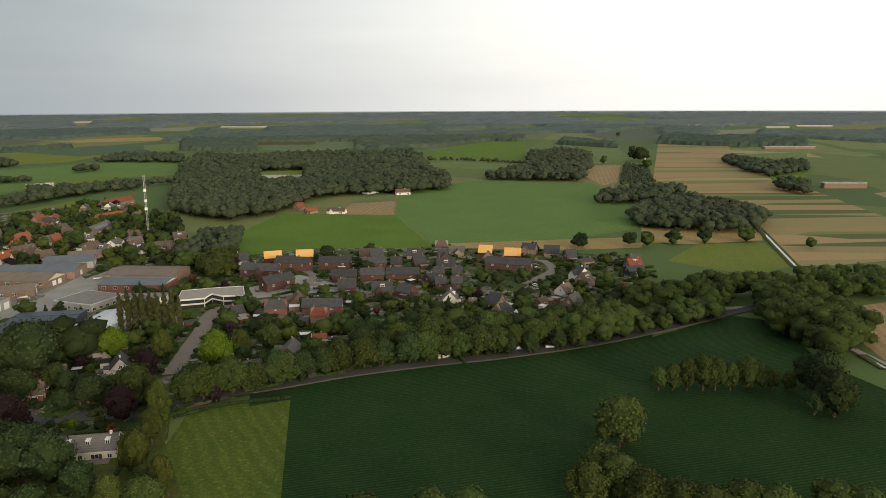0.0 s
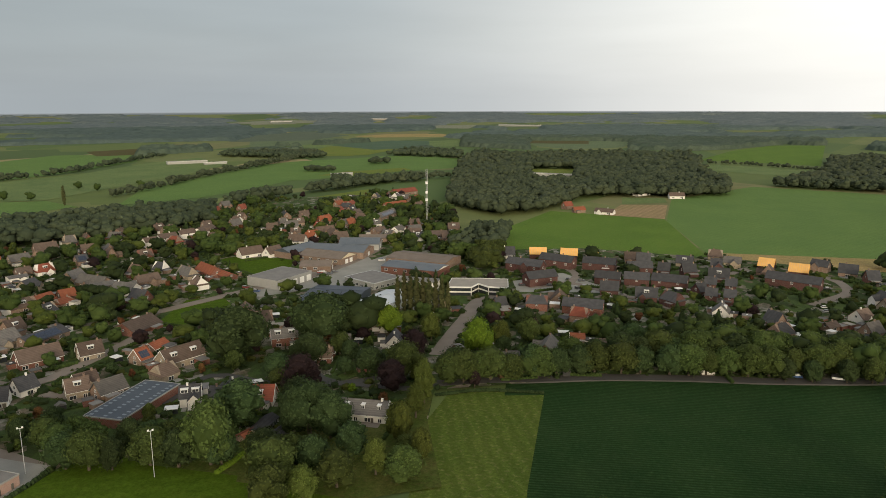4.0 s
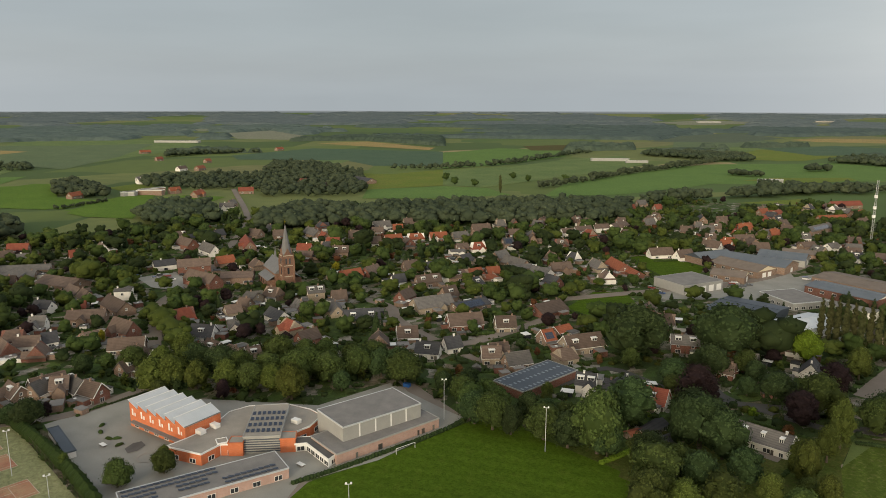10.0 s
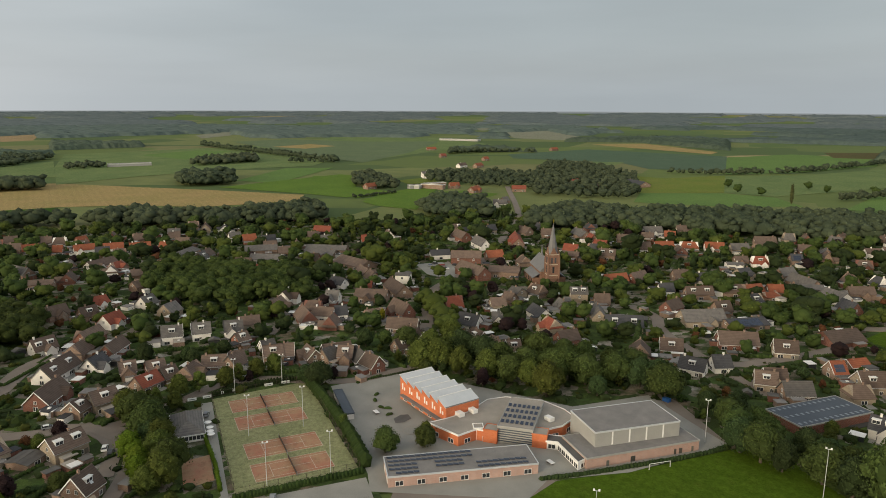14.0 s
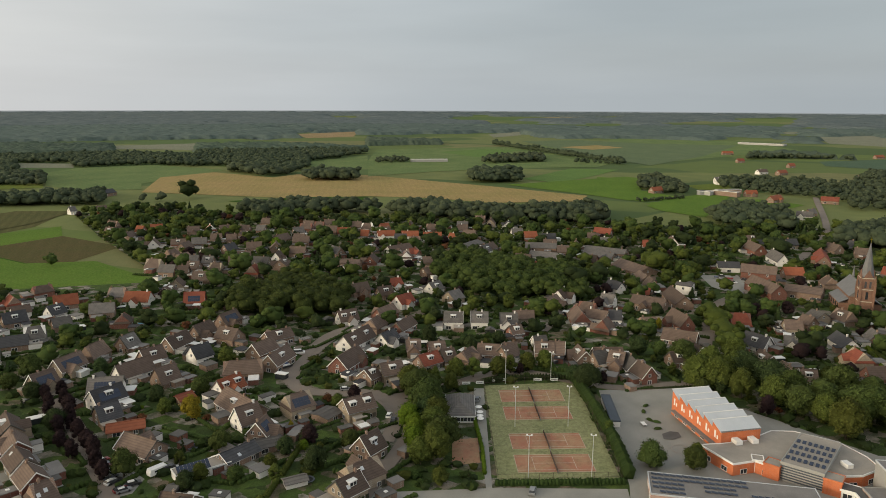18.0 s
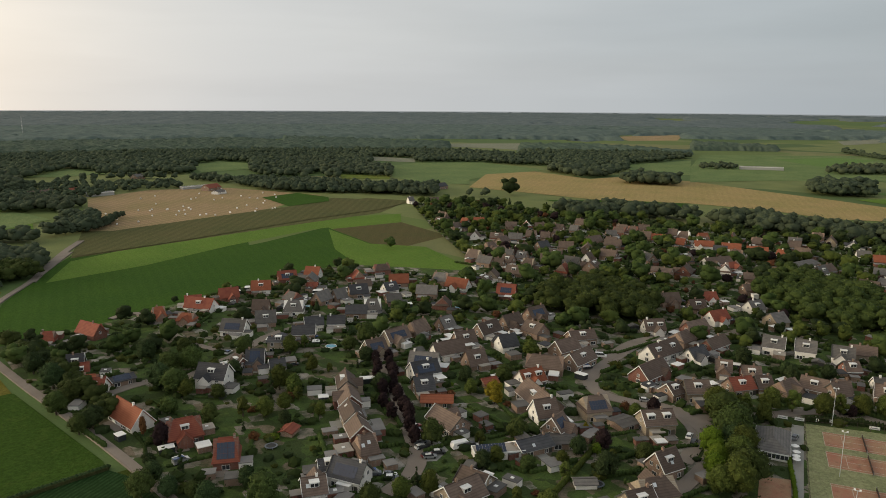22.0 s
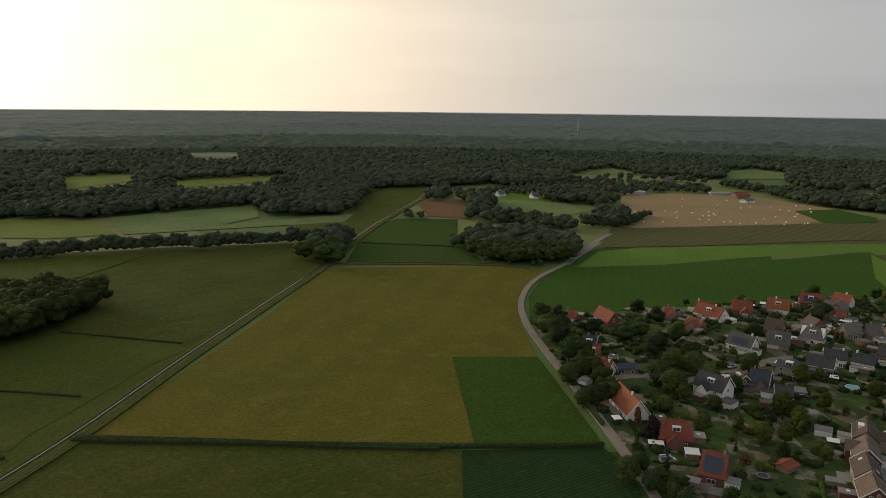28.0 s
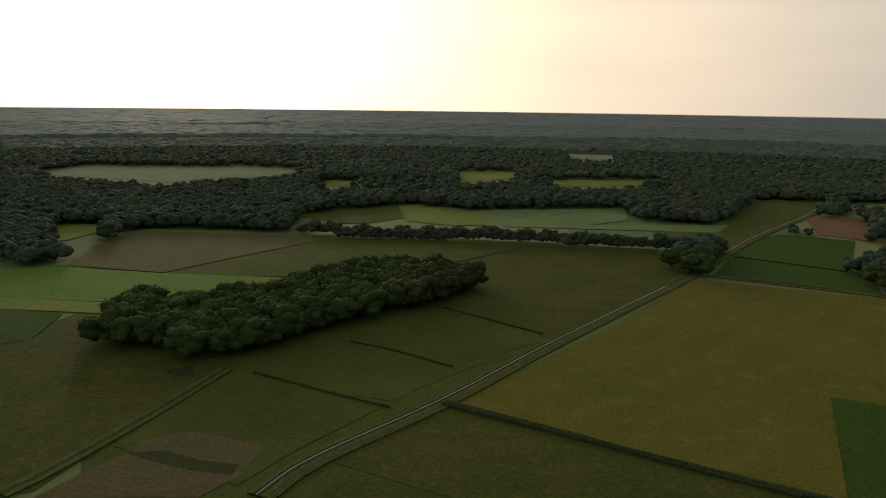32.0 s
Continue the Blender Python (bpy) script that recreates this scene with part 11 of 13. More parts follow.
TOWN = [(141, 505), (29, 536), (-97, 539), (-156, 508), (-176, 484), (-248, 664), (-381, 794), (-500, 681), (-505, 501), (-635, 376), (-683, 324), (-657, 154), (-671, 32), (-681, -150), (-670, -103), (-665, -250), (-696, -405), (-638, -456), (-530, -358), (-402, -229), (-370, -310), (-343, -327), (-211, -328), (-148, -336), (-133, -287), (-117, -190), (-108, -163), (-75, -120), (-110, -30), (-115, 40), (-185, 29), (-177, 72), (-184, 149), (-152, 153), (-132, 155), (-91, 181), (-90, 214), (-98, 240), (-98, 243), (-39, 280), (56, 312), (108, 359)]
field("garden_ground", "garden", TOWN, "green gardens and lawns of the village")
field("rough_grass", "verge", [(-152.4, 153.0), (-114.8, 157.5), (-90.0, 161.2), (-69.9, 176.8), (-91.8, 218.2), (-97.2, 237.6), (-130.0, 205.9), (-147.6, 164.2)], "rough grass under the trees beside the pitch")
field("lawn", "sports_turf", [(-263.5, 273.1), (-278.9, 312.3), (-265.6, 326.6), (-242.4, 308.3), (-240.1, 274.0), (-251.4, 265.0)], "smooth green garden lawn")
field("pitch", "sports_turf", [(-173.9, 96.0), (-181.2, 128.2), (-179.2, 147.6), (-176.2, 158.3), (-153.7, 154.4), (-115.7, 158.8), (-90.0, 161.2), (-77.0, 123.4), (-148.5, 67.9)], "mown green football pitch")
field("pitch", "sports_turf", [(-169.4, 58.9), (-178.6, 76.3), (-178.6, 106.7), (-183.0, 142.3), (-182.8, 147.8), (-158.3, 156.2), (-129.2, 160.5), (-109.2, 124.5), (-137.7, 43.9)], "mown green football pitch")
field("school_path", "brick_paving", [(-181.3, 31.7), (-187.8, 34.7), (-183.3, 53.2), (-184.4, 78.5), (-178.6, 80.7), (-171.7, 69.6), (-165.1, 50.7)], "brown paved strip in front of the annex")
field("path", "brick_paving", [(-231.5, 144.4), (-222.3, 147.8), (-188.0, 145.4), (-184.3, 134.9), (-189.3, 132.2), (-205.7, 140.8), (-218.9, 141.8)], "brown paved path beside the sports hall")
ribbon("road", "brick_paving", [(-233.5, -183.2), (-211.1, -159.9), (-189.1, -137.9), (-172.5, -121.6), (-160.1, -115.0), (-147.0, -114.6)], 6, 0.42, "street paved with brown grey clinkers")
ribbon("road", "brick_paving", [(-233.5, -183.2), (-254.9, -206.4), (-269.4, -225.1)], 5, 0.42, "street paved with brown grey clinkers")
ribbon("road", "brick_paving", [(-243.8, -48.3), (-249.8, -62.5), (-248.8, -77.7), (-250.4, -90.9), (-262.6, -99.1), (-290.5, -99.4), (-325.7, -94.4), (-363.7, -77.4)], 6, 0.42, "street paved with brown grey clinkers")
ribbon("road", "brick_paving", [(-145.4, -246.0), (-160.5, -244.4), (-167.8, -234.1), (-182.6, -237.8), (-199.3, -238.8), (-226.3, -246.9), (-246.8, -245.4)], 5, 0.42, "street paved with brown grey clinkers")
ribbon("road", "brick_paving", [(-201.9, -334.2), (-215.4, -331.7), (-201.2, -274.1), (-201.4, -244.7)], 3.5, 0.42, "street paved with brown grey clinkers")
ribbon("road", "brick_paving", [(-246.2, -61.6), (-251.0, -49.5), (-263.9, -33.7), (-277.9, -19.3), (-281.6, -3.0), (-273.9, 15.7), (-270.8, 34.9), (-279.6, 59.6), (-283.1, 80.2)], 5, 0.42, "street paved with brown grey clinkers")
ribbon("road", "brick_paving", [(-212.6, -48.5), (-234.4, -50.0), (-252.8, -62.9)], 5, 0.42, "street paved with brown grey clinkers")
ribbon("road", "brick_paving", [(-258.4, 264.1), (-250.9, 223.9), (-252.7, 187.8), (-296.3, 187.6), (-320.4, 197.4), (-342.9, 194.3)], 6, 0.42, "street paved with brown grey clinkers")
ribbon("road", "brick_paving", [(-296.3, 187.6), (-243.4, 184.1), (-211.4, 189.4)], 5, 0.42, "street paved with brown grey clinkers")
ribbon("road", "brick_paving", [(-897.8, 319.5), (-663.0, 248.1), (-552.0, 194.1), (-474.3, 151.9), (-430.8, 122.7), (-396.2, 95.6), (-317.4, 73.4), (-286.7, 69.9)], 6, 0.42, "street paved with brown grey clinkers")
ribbon("road", "brick_paving", [(-337.6, 1.4), (-375.5, 16.6), (-402.6, 41.8), (-380.6, 85.1), (-334.9, 79.1)], 5, 0.42, "street paved with brown grey clinkers")
ribbon("road", "brick_paving", [(-278.0, 283.7), (-256.0, 351.1), (-243.6, 382.1), (-238.6, 427.7), (-241.2, 486.2)], 7, 0.42, "street paved with brown grey clinkers")
ribbon("road", "brick_paving", [(-104.7, 408.0), (-83.4, 427.5), (-44.7, 406.9), (-15.2, 419.5), (6.2, 480.4), (18.8, 507.7)], 5, 0.42, "street paved with brown grey clinkers")
ribbon("road", "brick_paving", [(-83.4, 427.5), (-83.7, 449.4), (-93.8, 473.8), (-64.5, 485.3), (-9.6, 489.6)], 5, 0.42, "street paved with brown grey clinkers")
ribbon("road", "asphalt", [(-187.4, 193.4), (-189.6, 222.9), (-160.4, 224.8), (-140.8, 231.2), (-121.0, 248.3)], 4, 0.42, "narrow shaded lane")
ribbon("road", "asphalt", [(-171.2, 259.2), (-145.4, 236.5), (-129.3, 236.3), (-105.0, 240.7), (-99.9, 249.0)], 4, 0.42, "narrow shaded lane")
ribbon("road", "brick_paving", [(-286.8, -101.8), (-315.5, -99.5), (-331.9, -89.4), (-345.3, -70.1), (-359.8, -61.1)], 5, 0.42, "street paved with brown grey clinkers")
ribbon("road", "brick_paving", [(-178.1, -48.1), (-224.7, -42.6), (-247.9, -58.1), (-252.5, -72.8)], 5, 0.42, "street paved with brown grey clinkers")
field("yard", "grey_paving", [(-231.0, 430.2), (-223.3, 471.3), (-199.7, 422.7), (-178.6, 409.2), (-189.7, 376.4), (-215.7, 362.1), (-231.3, 358.3), (-255.4, 398.1), (-227.8, 407.5)], "wide grey paved industrial yard")
field("yard", "grey_paving", [(-273, 353), (-246, 332), (-231, 349), (-226, 375), (-224, 403), (-223, 437), (-242, 461), (-241, 415), (-256, 414), (-255, 398), (-240, 372), (-259, 350)], "paved forecourt of the depot")
field("lawn", "sports_turf", [(-331, 408), (-325, 425), (-307, 428), (-278, 422), (-263, 389), (-275, 374), (-297, 380), (-316, 394)], "smooth green garden lawn")
field("school_yard", "grey_paving", [(-267.0, 23.6), (-270.2, 34.8), (-275.0, 53.8), (-248.8, 84.1), (-226.4, 107.7), (-229.2, 140.5), (-198.7, 143.1), (-185.6, 144.9), (-178.0, 104.4), (-179.8, 78.7), (-171.3, 69.1), (-186.2, 26.7), (-196.4, 27.5)], "pale paved school yard")
field("car_park", "grey_paving", [(-470.5, 101.7), (-473.7, 126.0), (-432.2, 128.3), (-413.8, 119.1), (-440.2, 102.9)], "grey paved car park")
field("car_park", "grey_paving", [(-118.3, 421.3), (-93.5, 452.7), (-72.3, 434.4), (-48.7, 413.4), (-74.7, 407.4), (-108.2, 395.7)], "paved estate court")
field("car_park", "grey_paving", [(-185.0, -136.1), (-187.6, -127.4), (-179.1, -114.1), (-171.1, -113.2), (-168.0, -117.0)], "paved parking bays")

# ---- large buildings ----

saw_hall(-236.9, 59.5, 19.7, 30.4, 13.9, 9.0)
plan_block("school_wing", [(-217.8, 51.5), (-206.5, 58.6), (-209.5, 65.6), (-205.6, 71.2), (-208.7, 73.3), (-203.5, 82.5), (-200.5, 82.2), (-199.4, 86.4), (-203.8, 88.9), (-204.8, 94.0), (-210.0, 101.1), (-216.8, 100.1), (-226.1, 95.3), (-232.0, 83.7), (-231.4, 76.5), (-222.8, 66.6), (-219.7, 58.6)], 4.4, "orange_brick", "pale_flat_roof", "low orange brick school wing with a flat pale roof", "school building")
flat_block("school_core", -213.7, 83.0, 59.1, 11.6, 24.0, 6.3, "grey_cladding", "pale_flat_roof", "blue grey louvred school core with a solar roof", "school building", 0, "grey_cladding")
core = bpy.data.objects["school_core"]
for i in range(7):
    for j in range(4):
        part("solar_panel", PANEL, None, core, "", Matrix.Translation((-4.86 + i * 1.62, -8.41 + j * 4.40, 6.75)) @ pose(0, 0, 0, 15))
for i in range(6):
    part("louvre", boxes((-5.78, 5.78, -12.21, -11.91, 1.2 + i * 0.8, 1.5 + i * 0.8)), "navy_metal", core)
roof_unit(-220.6, 63.0, 4.4, 3.2)
roof_unit(-222.2, 68.3, 4.4, 3)
roof_unit(-209.7, 91.5, 4.4, 3)
flat_block("school_porch", -208.2, 70.6, 55.0, 4.6, 4.5, 5.0, "orange_brick", "pale_flat_roof", "small orange brick school porch", "porch", 0, "orange_brick")
flat_block("school_porch", -201.3, 84.9, 60.4, 4.8, 4.9, 5.2, "orange_brick", "pale_flat_roof", "orange brick school entrance block", "porch", 0, "orange_brick")
flat_block("school_lobby", -211.0, 66.7, 80.4, 3.2, 3.4, 4.7, "white_paint", "pale_flat_roof", "white panelled school entrance lobby", "porch", 0, "white_paint")
plan_block("covered_corridor", [(-202.3, 87.4), (-199.7, 92.4), (-185.0, 94.2), (-182.8, 89.7), (-196.6, 89.0), (-198.2, 85.6)], 3.2, "white_paint", "dark_flat_roof", "white framed glazed corridor between the buildings", "corridor", "white_paint", 2.6)
flat_block("sports_hall_annex", -192.1, 112.3, 93.7, 40.6, 15.9, 4.0, "pink_brick", "flat_roof", "low pink brick changing rooms beside the sports hall", "annex", 0, "grey_cladding")
flat_block("sports_hall", -197.9, 113.0, 91.9, 30.4, 17.1, 9.0, "grey_cladding", "flat_roof", "tall grey clad sports hall with white seams", "sports hall", 0, "pale_metal")
sports = bpy.data.objects["sports_hall"]
for i in range(1, 5):
    for s in (-1, 1):
        part("panel_seam", boxes((-15.19 + i * 6.08 - 0.25, -15.19 + i * 6.08 + 0.25, s * 8.54 - 0.06, s * 8.54 + 0.06, 4.3, 8.8)), "white_paint", sports)
annex = bpy.data.objects["sports_hall_annex"]
for k, d in ((-0.32, 0.9), (-0.1, 1.6), (0.28, 0.8), (0.33, 1.2), (0.44, 0.8)):
    part("door", boxes((k * 40.6 - d / 2, k * 40.6 + d / 2, -7.95 - 0.08, -7.95 + 0.05, 0.1, 2.4)), "door_paint", annex)
flat_block("school_annex", -191.6, 55.1, 86.3, 45.3, 12.2, 3.8, "pink_brick", "flat_roof", "low pink brick annex with rows of solar panels", "school building", 6, "pale_metal")
low = bpy.data.objects["school_annex"]
n = 24
for i in range(n):
    u = i / n
    for j in range(5):
        if (u < 0.17 and (j > 0 or u > 0.04)) or (0.17 < u < 0.6 and j > 2) or (0.3 < u < 0.52 and j in (1, 2)) or (u > 0.62 and u < 0.96 and j < 2):
            part("solar_panel", PANEL, None, low, "", Matrix.Translation((-21.14 + i * 1.75, -4.68 + j * 2.39, 4.15)) @ pose(0, 0, 0, 8, 0, 90))
flat_block("bicycle_shelter", -246.2, 26.1, 4.5, 22.3, 3.2, 2.8, "white_render", "navy_metal", "long bicycle shelter with a dark blue roof", "shelter", 0, "navy_metal")
church(-392.4, 169.3, 172.7)
club_house(-239.3, -27.4, 7.5)
for q in ((-241.2, -20.9), (-237.0, -20.0), (-233.9, -19.7), (-231.6, -19.3)):
    parasol(*q)
field("tennis_ground", "court_green", [(-264.9, -21.0), (-274.2, 14.7), (-199.0, 25.5), (-192.2, -10.6)], "faded green run-off round the tennis courts")
field("practice_court", "court_red", [(-217.2, -27.4), (-220.1, -19.2), (-203.5, -16.8), (-200.2, -25.2)], "small worn clay practice court")
field("path", "grey_paving", [(-261.7, -24.7), (-262.3, -20.8), (-185.3, -11.6), (-183.9, -13.1)], "paved path beside the tennis courts")
field("street", "grey_paving", [(-183.0, -39.3), (-189.4, -10.6), (-194.3, 26.7), (-174.5, 27.4), (-165.0, -37.1)], "grey paved road beside the tennis hedge")
tennis_court(-257.8, -2.3, 100.0)
tennis_court(-242.6, 0.2, 100.0)
tennis_court(-221.1, 3.5, 100.0)
tennis_court(-206.5, 5.8, 100.0)
floodlight(-268.2, -12.7, 14.4)
floodlight(-274.6, 5.1, 12.4)
floodlight(-230.4, -7.3, 15.0)
floodlight(-233.3, 10.8, 15.1)
floodlight(-196.4, -1.9, 14.2)
floodlight(-199.3, 16.8, 14.2)
floodlight(-189.7, 138.3, 15.4)
floodlight(-151.9, 150.8, 15.5)
floodlight(-110.7, 167.8, 6.4)
floodlight(-148.4, 78.2, 15.0)
fence([(-264.9, -21.0), (-274.2, 14.7), (-199.0, 25.5), (-192.2, -10.6), (-264.9, -21.0)], 3.0)
goal(-178.0, 114.6, 271.9)
yard_things([(-249.1, 38.2), (-242.3, 39.4), (-240.8, 41.6), (-235.5, 41.2), (-254.4, 39.6), (-214.7, 40.3)], [(-231.8, 42.0), (-234.2, 45.0), (-234.0, 47.7), (-230.4, 48.1), (-228.0, 45.0), (-228.0, 42.0)], (-221.4, 46.4, 3.2), (-222.2, 143.9), [(-188.8, 83.3), (-238.0, 36.8)])
tree("oak", -208.3, 35.0, 9.7, 1)
tree("oak", -208.7, 48.0, 8.5, 1)
fence_board(-264.2, -27.9, 100.0)
fence_board(-265.6, -22.6, 100.0)
fence_board(-267.9, -18.4, 100.0)
fence_board(-270.1, -12.0, 100.0)
fence_board(-272.1, -0.1, 100.0)
fence_board(-273.2, 6.4, 100.0)
flat_block("garage_block", -252.5, 366.2, -9.0, 24.7, 31.0, 6.0, "grey_cladding", "flat_roof", "grey brick vehicle depot with tall white doors", "depot", 0, "grey_cladding")
depot = bpy.data.objects["garage_block"]
for k in range(5):
    for s in (-1, 1):
        part("vehicle_door", boxes((s * 12.33 - 0.1, s * 12.33 + 0.1, -12.39 + k * 6.20 - 1.9, -12.39 + k * 6.20 + 1.9, 0, 4.4)), "white_paint", depot)
hall(-249.4, 404.9, 21.5, 20.6, 16.0, 4.5, 7.0, "fibre_cement", "brown_brick", "cream_wall", "brown roofed workshop with a cream gable", 1)
hall(-256.8, 431.3, -4.3, 35.7, 20.0, 5.0, 8.0, "fibre_cement", "brown_brick", "cream_wall", "long brown roofed workshop with a cream gable", 2)
hall(-258.7, 452.6, 8.4, 44.3, 24.0, 5.5, 8.5, "blue_metal", "brown_brick", "brown_brick", "wide blue grey roofed industrial hall", 1)
hall(-256.3, 480.4, 20.0, 30.6, 22.0, 5.5, 8.5, "blue_metal", "grey_cladding", "brown_brick", "blue grey roofed industrial hall", 1)
hall(-288.3, 441.8, 78.9, 30.6, 18.0, 5.0, 8.0, "blue_metal", "brown_brick", "navy_metal", "industrial hall with a dark gable", 0)
hall(-189.4, 446.4, -3.2, 45.2, 26.0, 5.5, 7.0, "fibre_cement", "brown_brick", "brown_brick", "long brown roofed storage hall", 0)
hall(-183.7, 419.2, -3.1, 40.2, 20.0, 5.5, 7.0, "blue_metal", "red_brick", "white_render", "long grey roofed brick storage hall", 0)
hall(-167.6, 333.8, -97.9, 39.9, 18.0, 6.0, 7.5, "pale_metal", "pale_metal", "pale_metal", "pale metal clad warehouse with shallow roof", 0)
hall(-199.7, 345.2, 9.8, 31.6, 24.0, 5.0, 6.0, "navy_metal", "navy_metal", "navy_metal", "dark blue metal clad warehouse", 0)
hall(-202.7, 326.0, 37.5, 14.0, 20.0, 5.0, 6.0, "navy_metal", "navy_metal", "navy_metal", "dark blue metal clad warehouse", 0)
flat_block("workshop_office", -197.4, 385.0, -20.7, 26.4, 22.9, 4.5, "grey_cladding", "flat_roof", "flat grey office block in the yard", "office", 4, "pale_metal")
hall(-255.6, 504.3, 26.8, 25.6, 14.0, 5.0, 7.0, "fibre_cement", "brown_brick", "white_render", "hall with rows of white rooflights", 0)
hall(-165.9, 387.5, 5.3, 22.1, 10.0, 5.0, 5.5, "flat_roof", "white_render", "white_render", "white walled hall behind the poplars", 0)
plan_block("white_office", [(-144.2, 373.9), (-130.7, 378.3), (-129.6, 387.7), (-121.8, 382.8), (-110.2, 383.8), (-116.3, 403.8), (-131.9, 400.2), (-148.7, 394.2)], 5.6, "white_render", "pale_flat_roof", "white office building with ribbon windows", "office", "white_paint", 2.5)
flat_block("long_hall", -195.0, 187.4, 96.9, 33.3, 15.4, 4.0, "red_brick", "navy_metal", "long low hall with a dark blue panelled roof", "hall", 0, "grey_cladding")
panels = bpy.data.objects["long_hall"]
for i in range(13):
    for j in range(3):
        part("rooflight", ROOFLIGHT, None, panels, "", Matrix.Translation((-15.1 + i * 2.4, -5.7 + j * 5.7, 4.15)))
mast(-256.7, 613.6, 50.0)
mast(-1170.0, -2321.9, 60.0)
CLEAR += [(-114, 211, 9), (-113, 206, 8), (-107, 206, 8), (-189, 138, 9), (-185, 139, 7)]

# ---- trees along roads and in the village ----

tree_row(['oak', 'dark', 'oak'], [(-96.0, 250.0), (-78.4, 262.6), (-39.0, 282.5), (-6.1, 294.0), (29.3, 306.5), (86.4, 331.5), (153.1, 368.9)], 8.5, 14, 1.05, 1.5, 1)
tree_row(['oak', 'dark', 'dark'], [(-54.6, 291.2), (-21.4, 302.7), (19.7, 315.8), (59.8, 336.2), (90.4, 347.7)], 8, 14, 1.1, 2, 2)
tree_row(['oak', 'oak', 'dark'], [(28.7, 299.2), (55.0, 307.7), (93.2, 326.3), (148.3, 356.6)], 12, 11, 0.9, 1, 3)
tree("oak", 46.8, 192.8, 13.0, 1.1)
tree("oak", 49.8, 184.9, 13.0, 1.1)
tree("oak", 55.3, 176.3, 13.0, 1.1)
tree("oak", 62.8, 171.6, 13.0, 1.1)
tree("oak", 69.0, 168.1, 13.0, 1.1)
tree("oak", 78.8, 170.8, 13.0, 1.1)
tree("oak", 87.3, 168.5, 13.0, 1.1)
tree("oak", 102.7, 171.2, 13.0, 1.1)
tree("oak", 109.2, 167.2, 13.0, 1.1)
tree("oak", -3.8, 168.2, 13.0, 1.1)
tree("oak", 6.4, 167.0, 13.0, 1.1)
tree("oak", -20.9, 165.1, 13.0, 1.1)
tree("oak", 39.7, 181.7, 13.0, 1.1)
tree("oak", 56.8, 214.6, 17.9, 1)
tree("oak", 83.3, 260.8, 10.1, 0.7)
tree("oak", 88.7, 260.7, 11.9, 0.7)
tree("oak", 94.2, 260.6, 13.8, 0.7)
tree("oak", 100.3, 260.6, 15.3, 0.7)
tree("oak", 105.1, 260.5, 14.2, 0.7)
tree("oak", 111.0, 260.5, 11.9, 0.7)
tree("oak", 117.1, 260.4, 14.6, 0.7)
tree("oak", 121.5, 260.3, 12.8, 0.7)
tree("oak", 126.9, 260.3, 9.6, 0.7)
tree("oak", 133.4, 260.2, 8.4, 0.7)
tree("dark", 140.5, 261.2, 14.8, 0.9)
tree("dark", 144.2, 255.7, 18.9, 0.9)
tree("dark", 138.4, 236.8, 18.3, 0.9)
tree("dark", 132.1, 238.2, 9.5, 0.9)
tree("dark", 139.9, 245.4, 17.2, 0.9)
tree("lemon", -94.2, 281.9, 19.5, 0.9)
tree("dark", -94.8, 255.7, 14.6, 1.3)
tree("oak", -87.0, 258.3, 12.5, 1.2)
tree("lime", -97.5, 229.3, 18.4, 0.6)
tree("lime", -95.5, 216.8, 13.7, 0.7)
tree("lime", -91.7, 197.0, 16.2, 0.65)
tree("oak", -87.4, 188.9, 8.7, 0.8)
tree("lemon", -144.1, 295.8, 16.5, 1)
tree("lime", -121.8, 295.5, 15.3, 0.8)
tree("copper", -119.3, 269.9, 15.3, 1.2)
tree("copper", -114.2, 236.1, 13.6, 1.4)
tree("dark", -130.0, 248.3, 13.1, 1.2)
tree("oak", -114.2, 248.1, 17.4, 1)
tree("oak", -152.2, 264.6, 11.5, 1)
tree("autumn", -178.8, 296.2, 10.1, 0.8)
tree("dark", -124.1, 192.4, 20.0, 1.1)
tree("dark", -115.7, 192.3, 17.5, 1)
tree("dark", -134.2, 202.4, 16.3, 1)
tree("oak", -132.4, 213.3, 9.6, 1)
tree("dark", -144.9, 258.9, 10.2, 1.1)
tree("dark", -158.5, 248.6, 15.2, 1.2)
tree("dark", -155.6, 289.1, 22.3, 1.1)
tree("dark", -180.3, 303.3, 16.8, 1.2)
tree("oak", -179.7, 282.9, 14.6, 1)
tree("oak", -64.4, 269.3, 14.2, 1.1)
tree("dark", -74.2, 263.7, 11.6, 1)
tree("lime", -87.2, 295.0, 15.3, 0.8)
tree("oak", -78.3, 309.4, 13.3, 0.9)
tree("lime", -56.4, 325.0, 11.2, 0.8)
tree("sapling", -114.6, 362.6, 4.6, 1)
tree("sapling", -85.8, 401.4, 8.4, 1)
tree("lemon", -60.1, 294.7, 10.3, 0.4)
tree("oak", 24.5, 425.6, 12.4, 1.1)
tree("dark", 32.7, 418.7, 10.5, 1.1)
tree("dark", 43.3, 376.0, 12.7, 1.2)
tree("dark", -13.4, 324.4, 15.3, 1.2)
tree("oak", -23.3, 333.0, 8.6, 1.2)
tree("oak", -44.3, 324.8, 11.2, 1.2)
tree("dark", -32.8, 316.6, 13.6, 1.1)
tree("dark", 106.4, 536.5, 11.9, 1.1)
tree("dark", 144.7, 542.2, 12.0, 1.1)
tree("oak", 157.7, 541.9, 12.0, 1)
tree("oak", 239.9, 555.9, 13.6, 0.9)
tree("oak", 179.3, 548.1, 6.3, 1)
tree("oak", 206.3, 552.1, 6.3, 1)
tree("dark", 394.9, 1428.3, 24.5, 1.2)
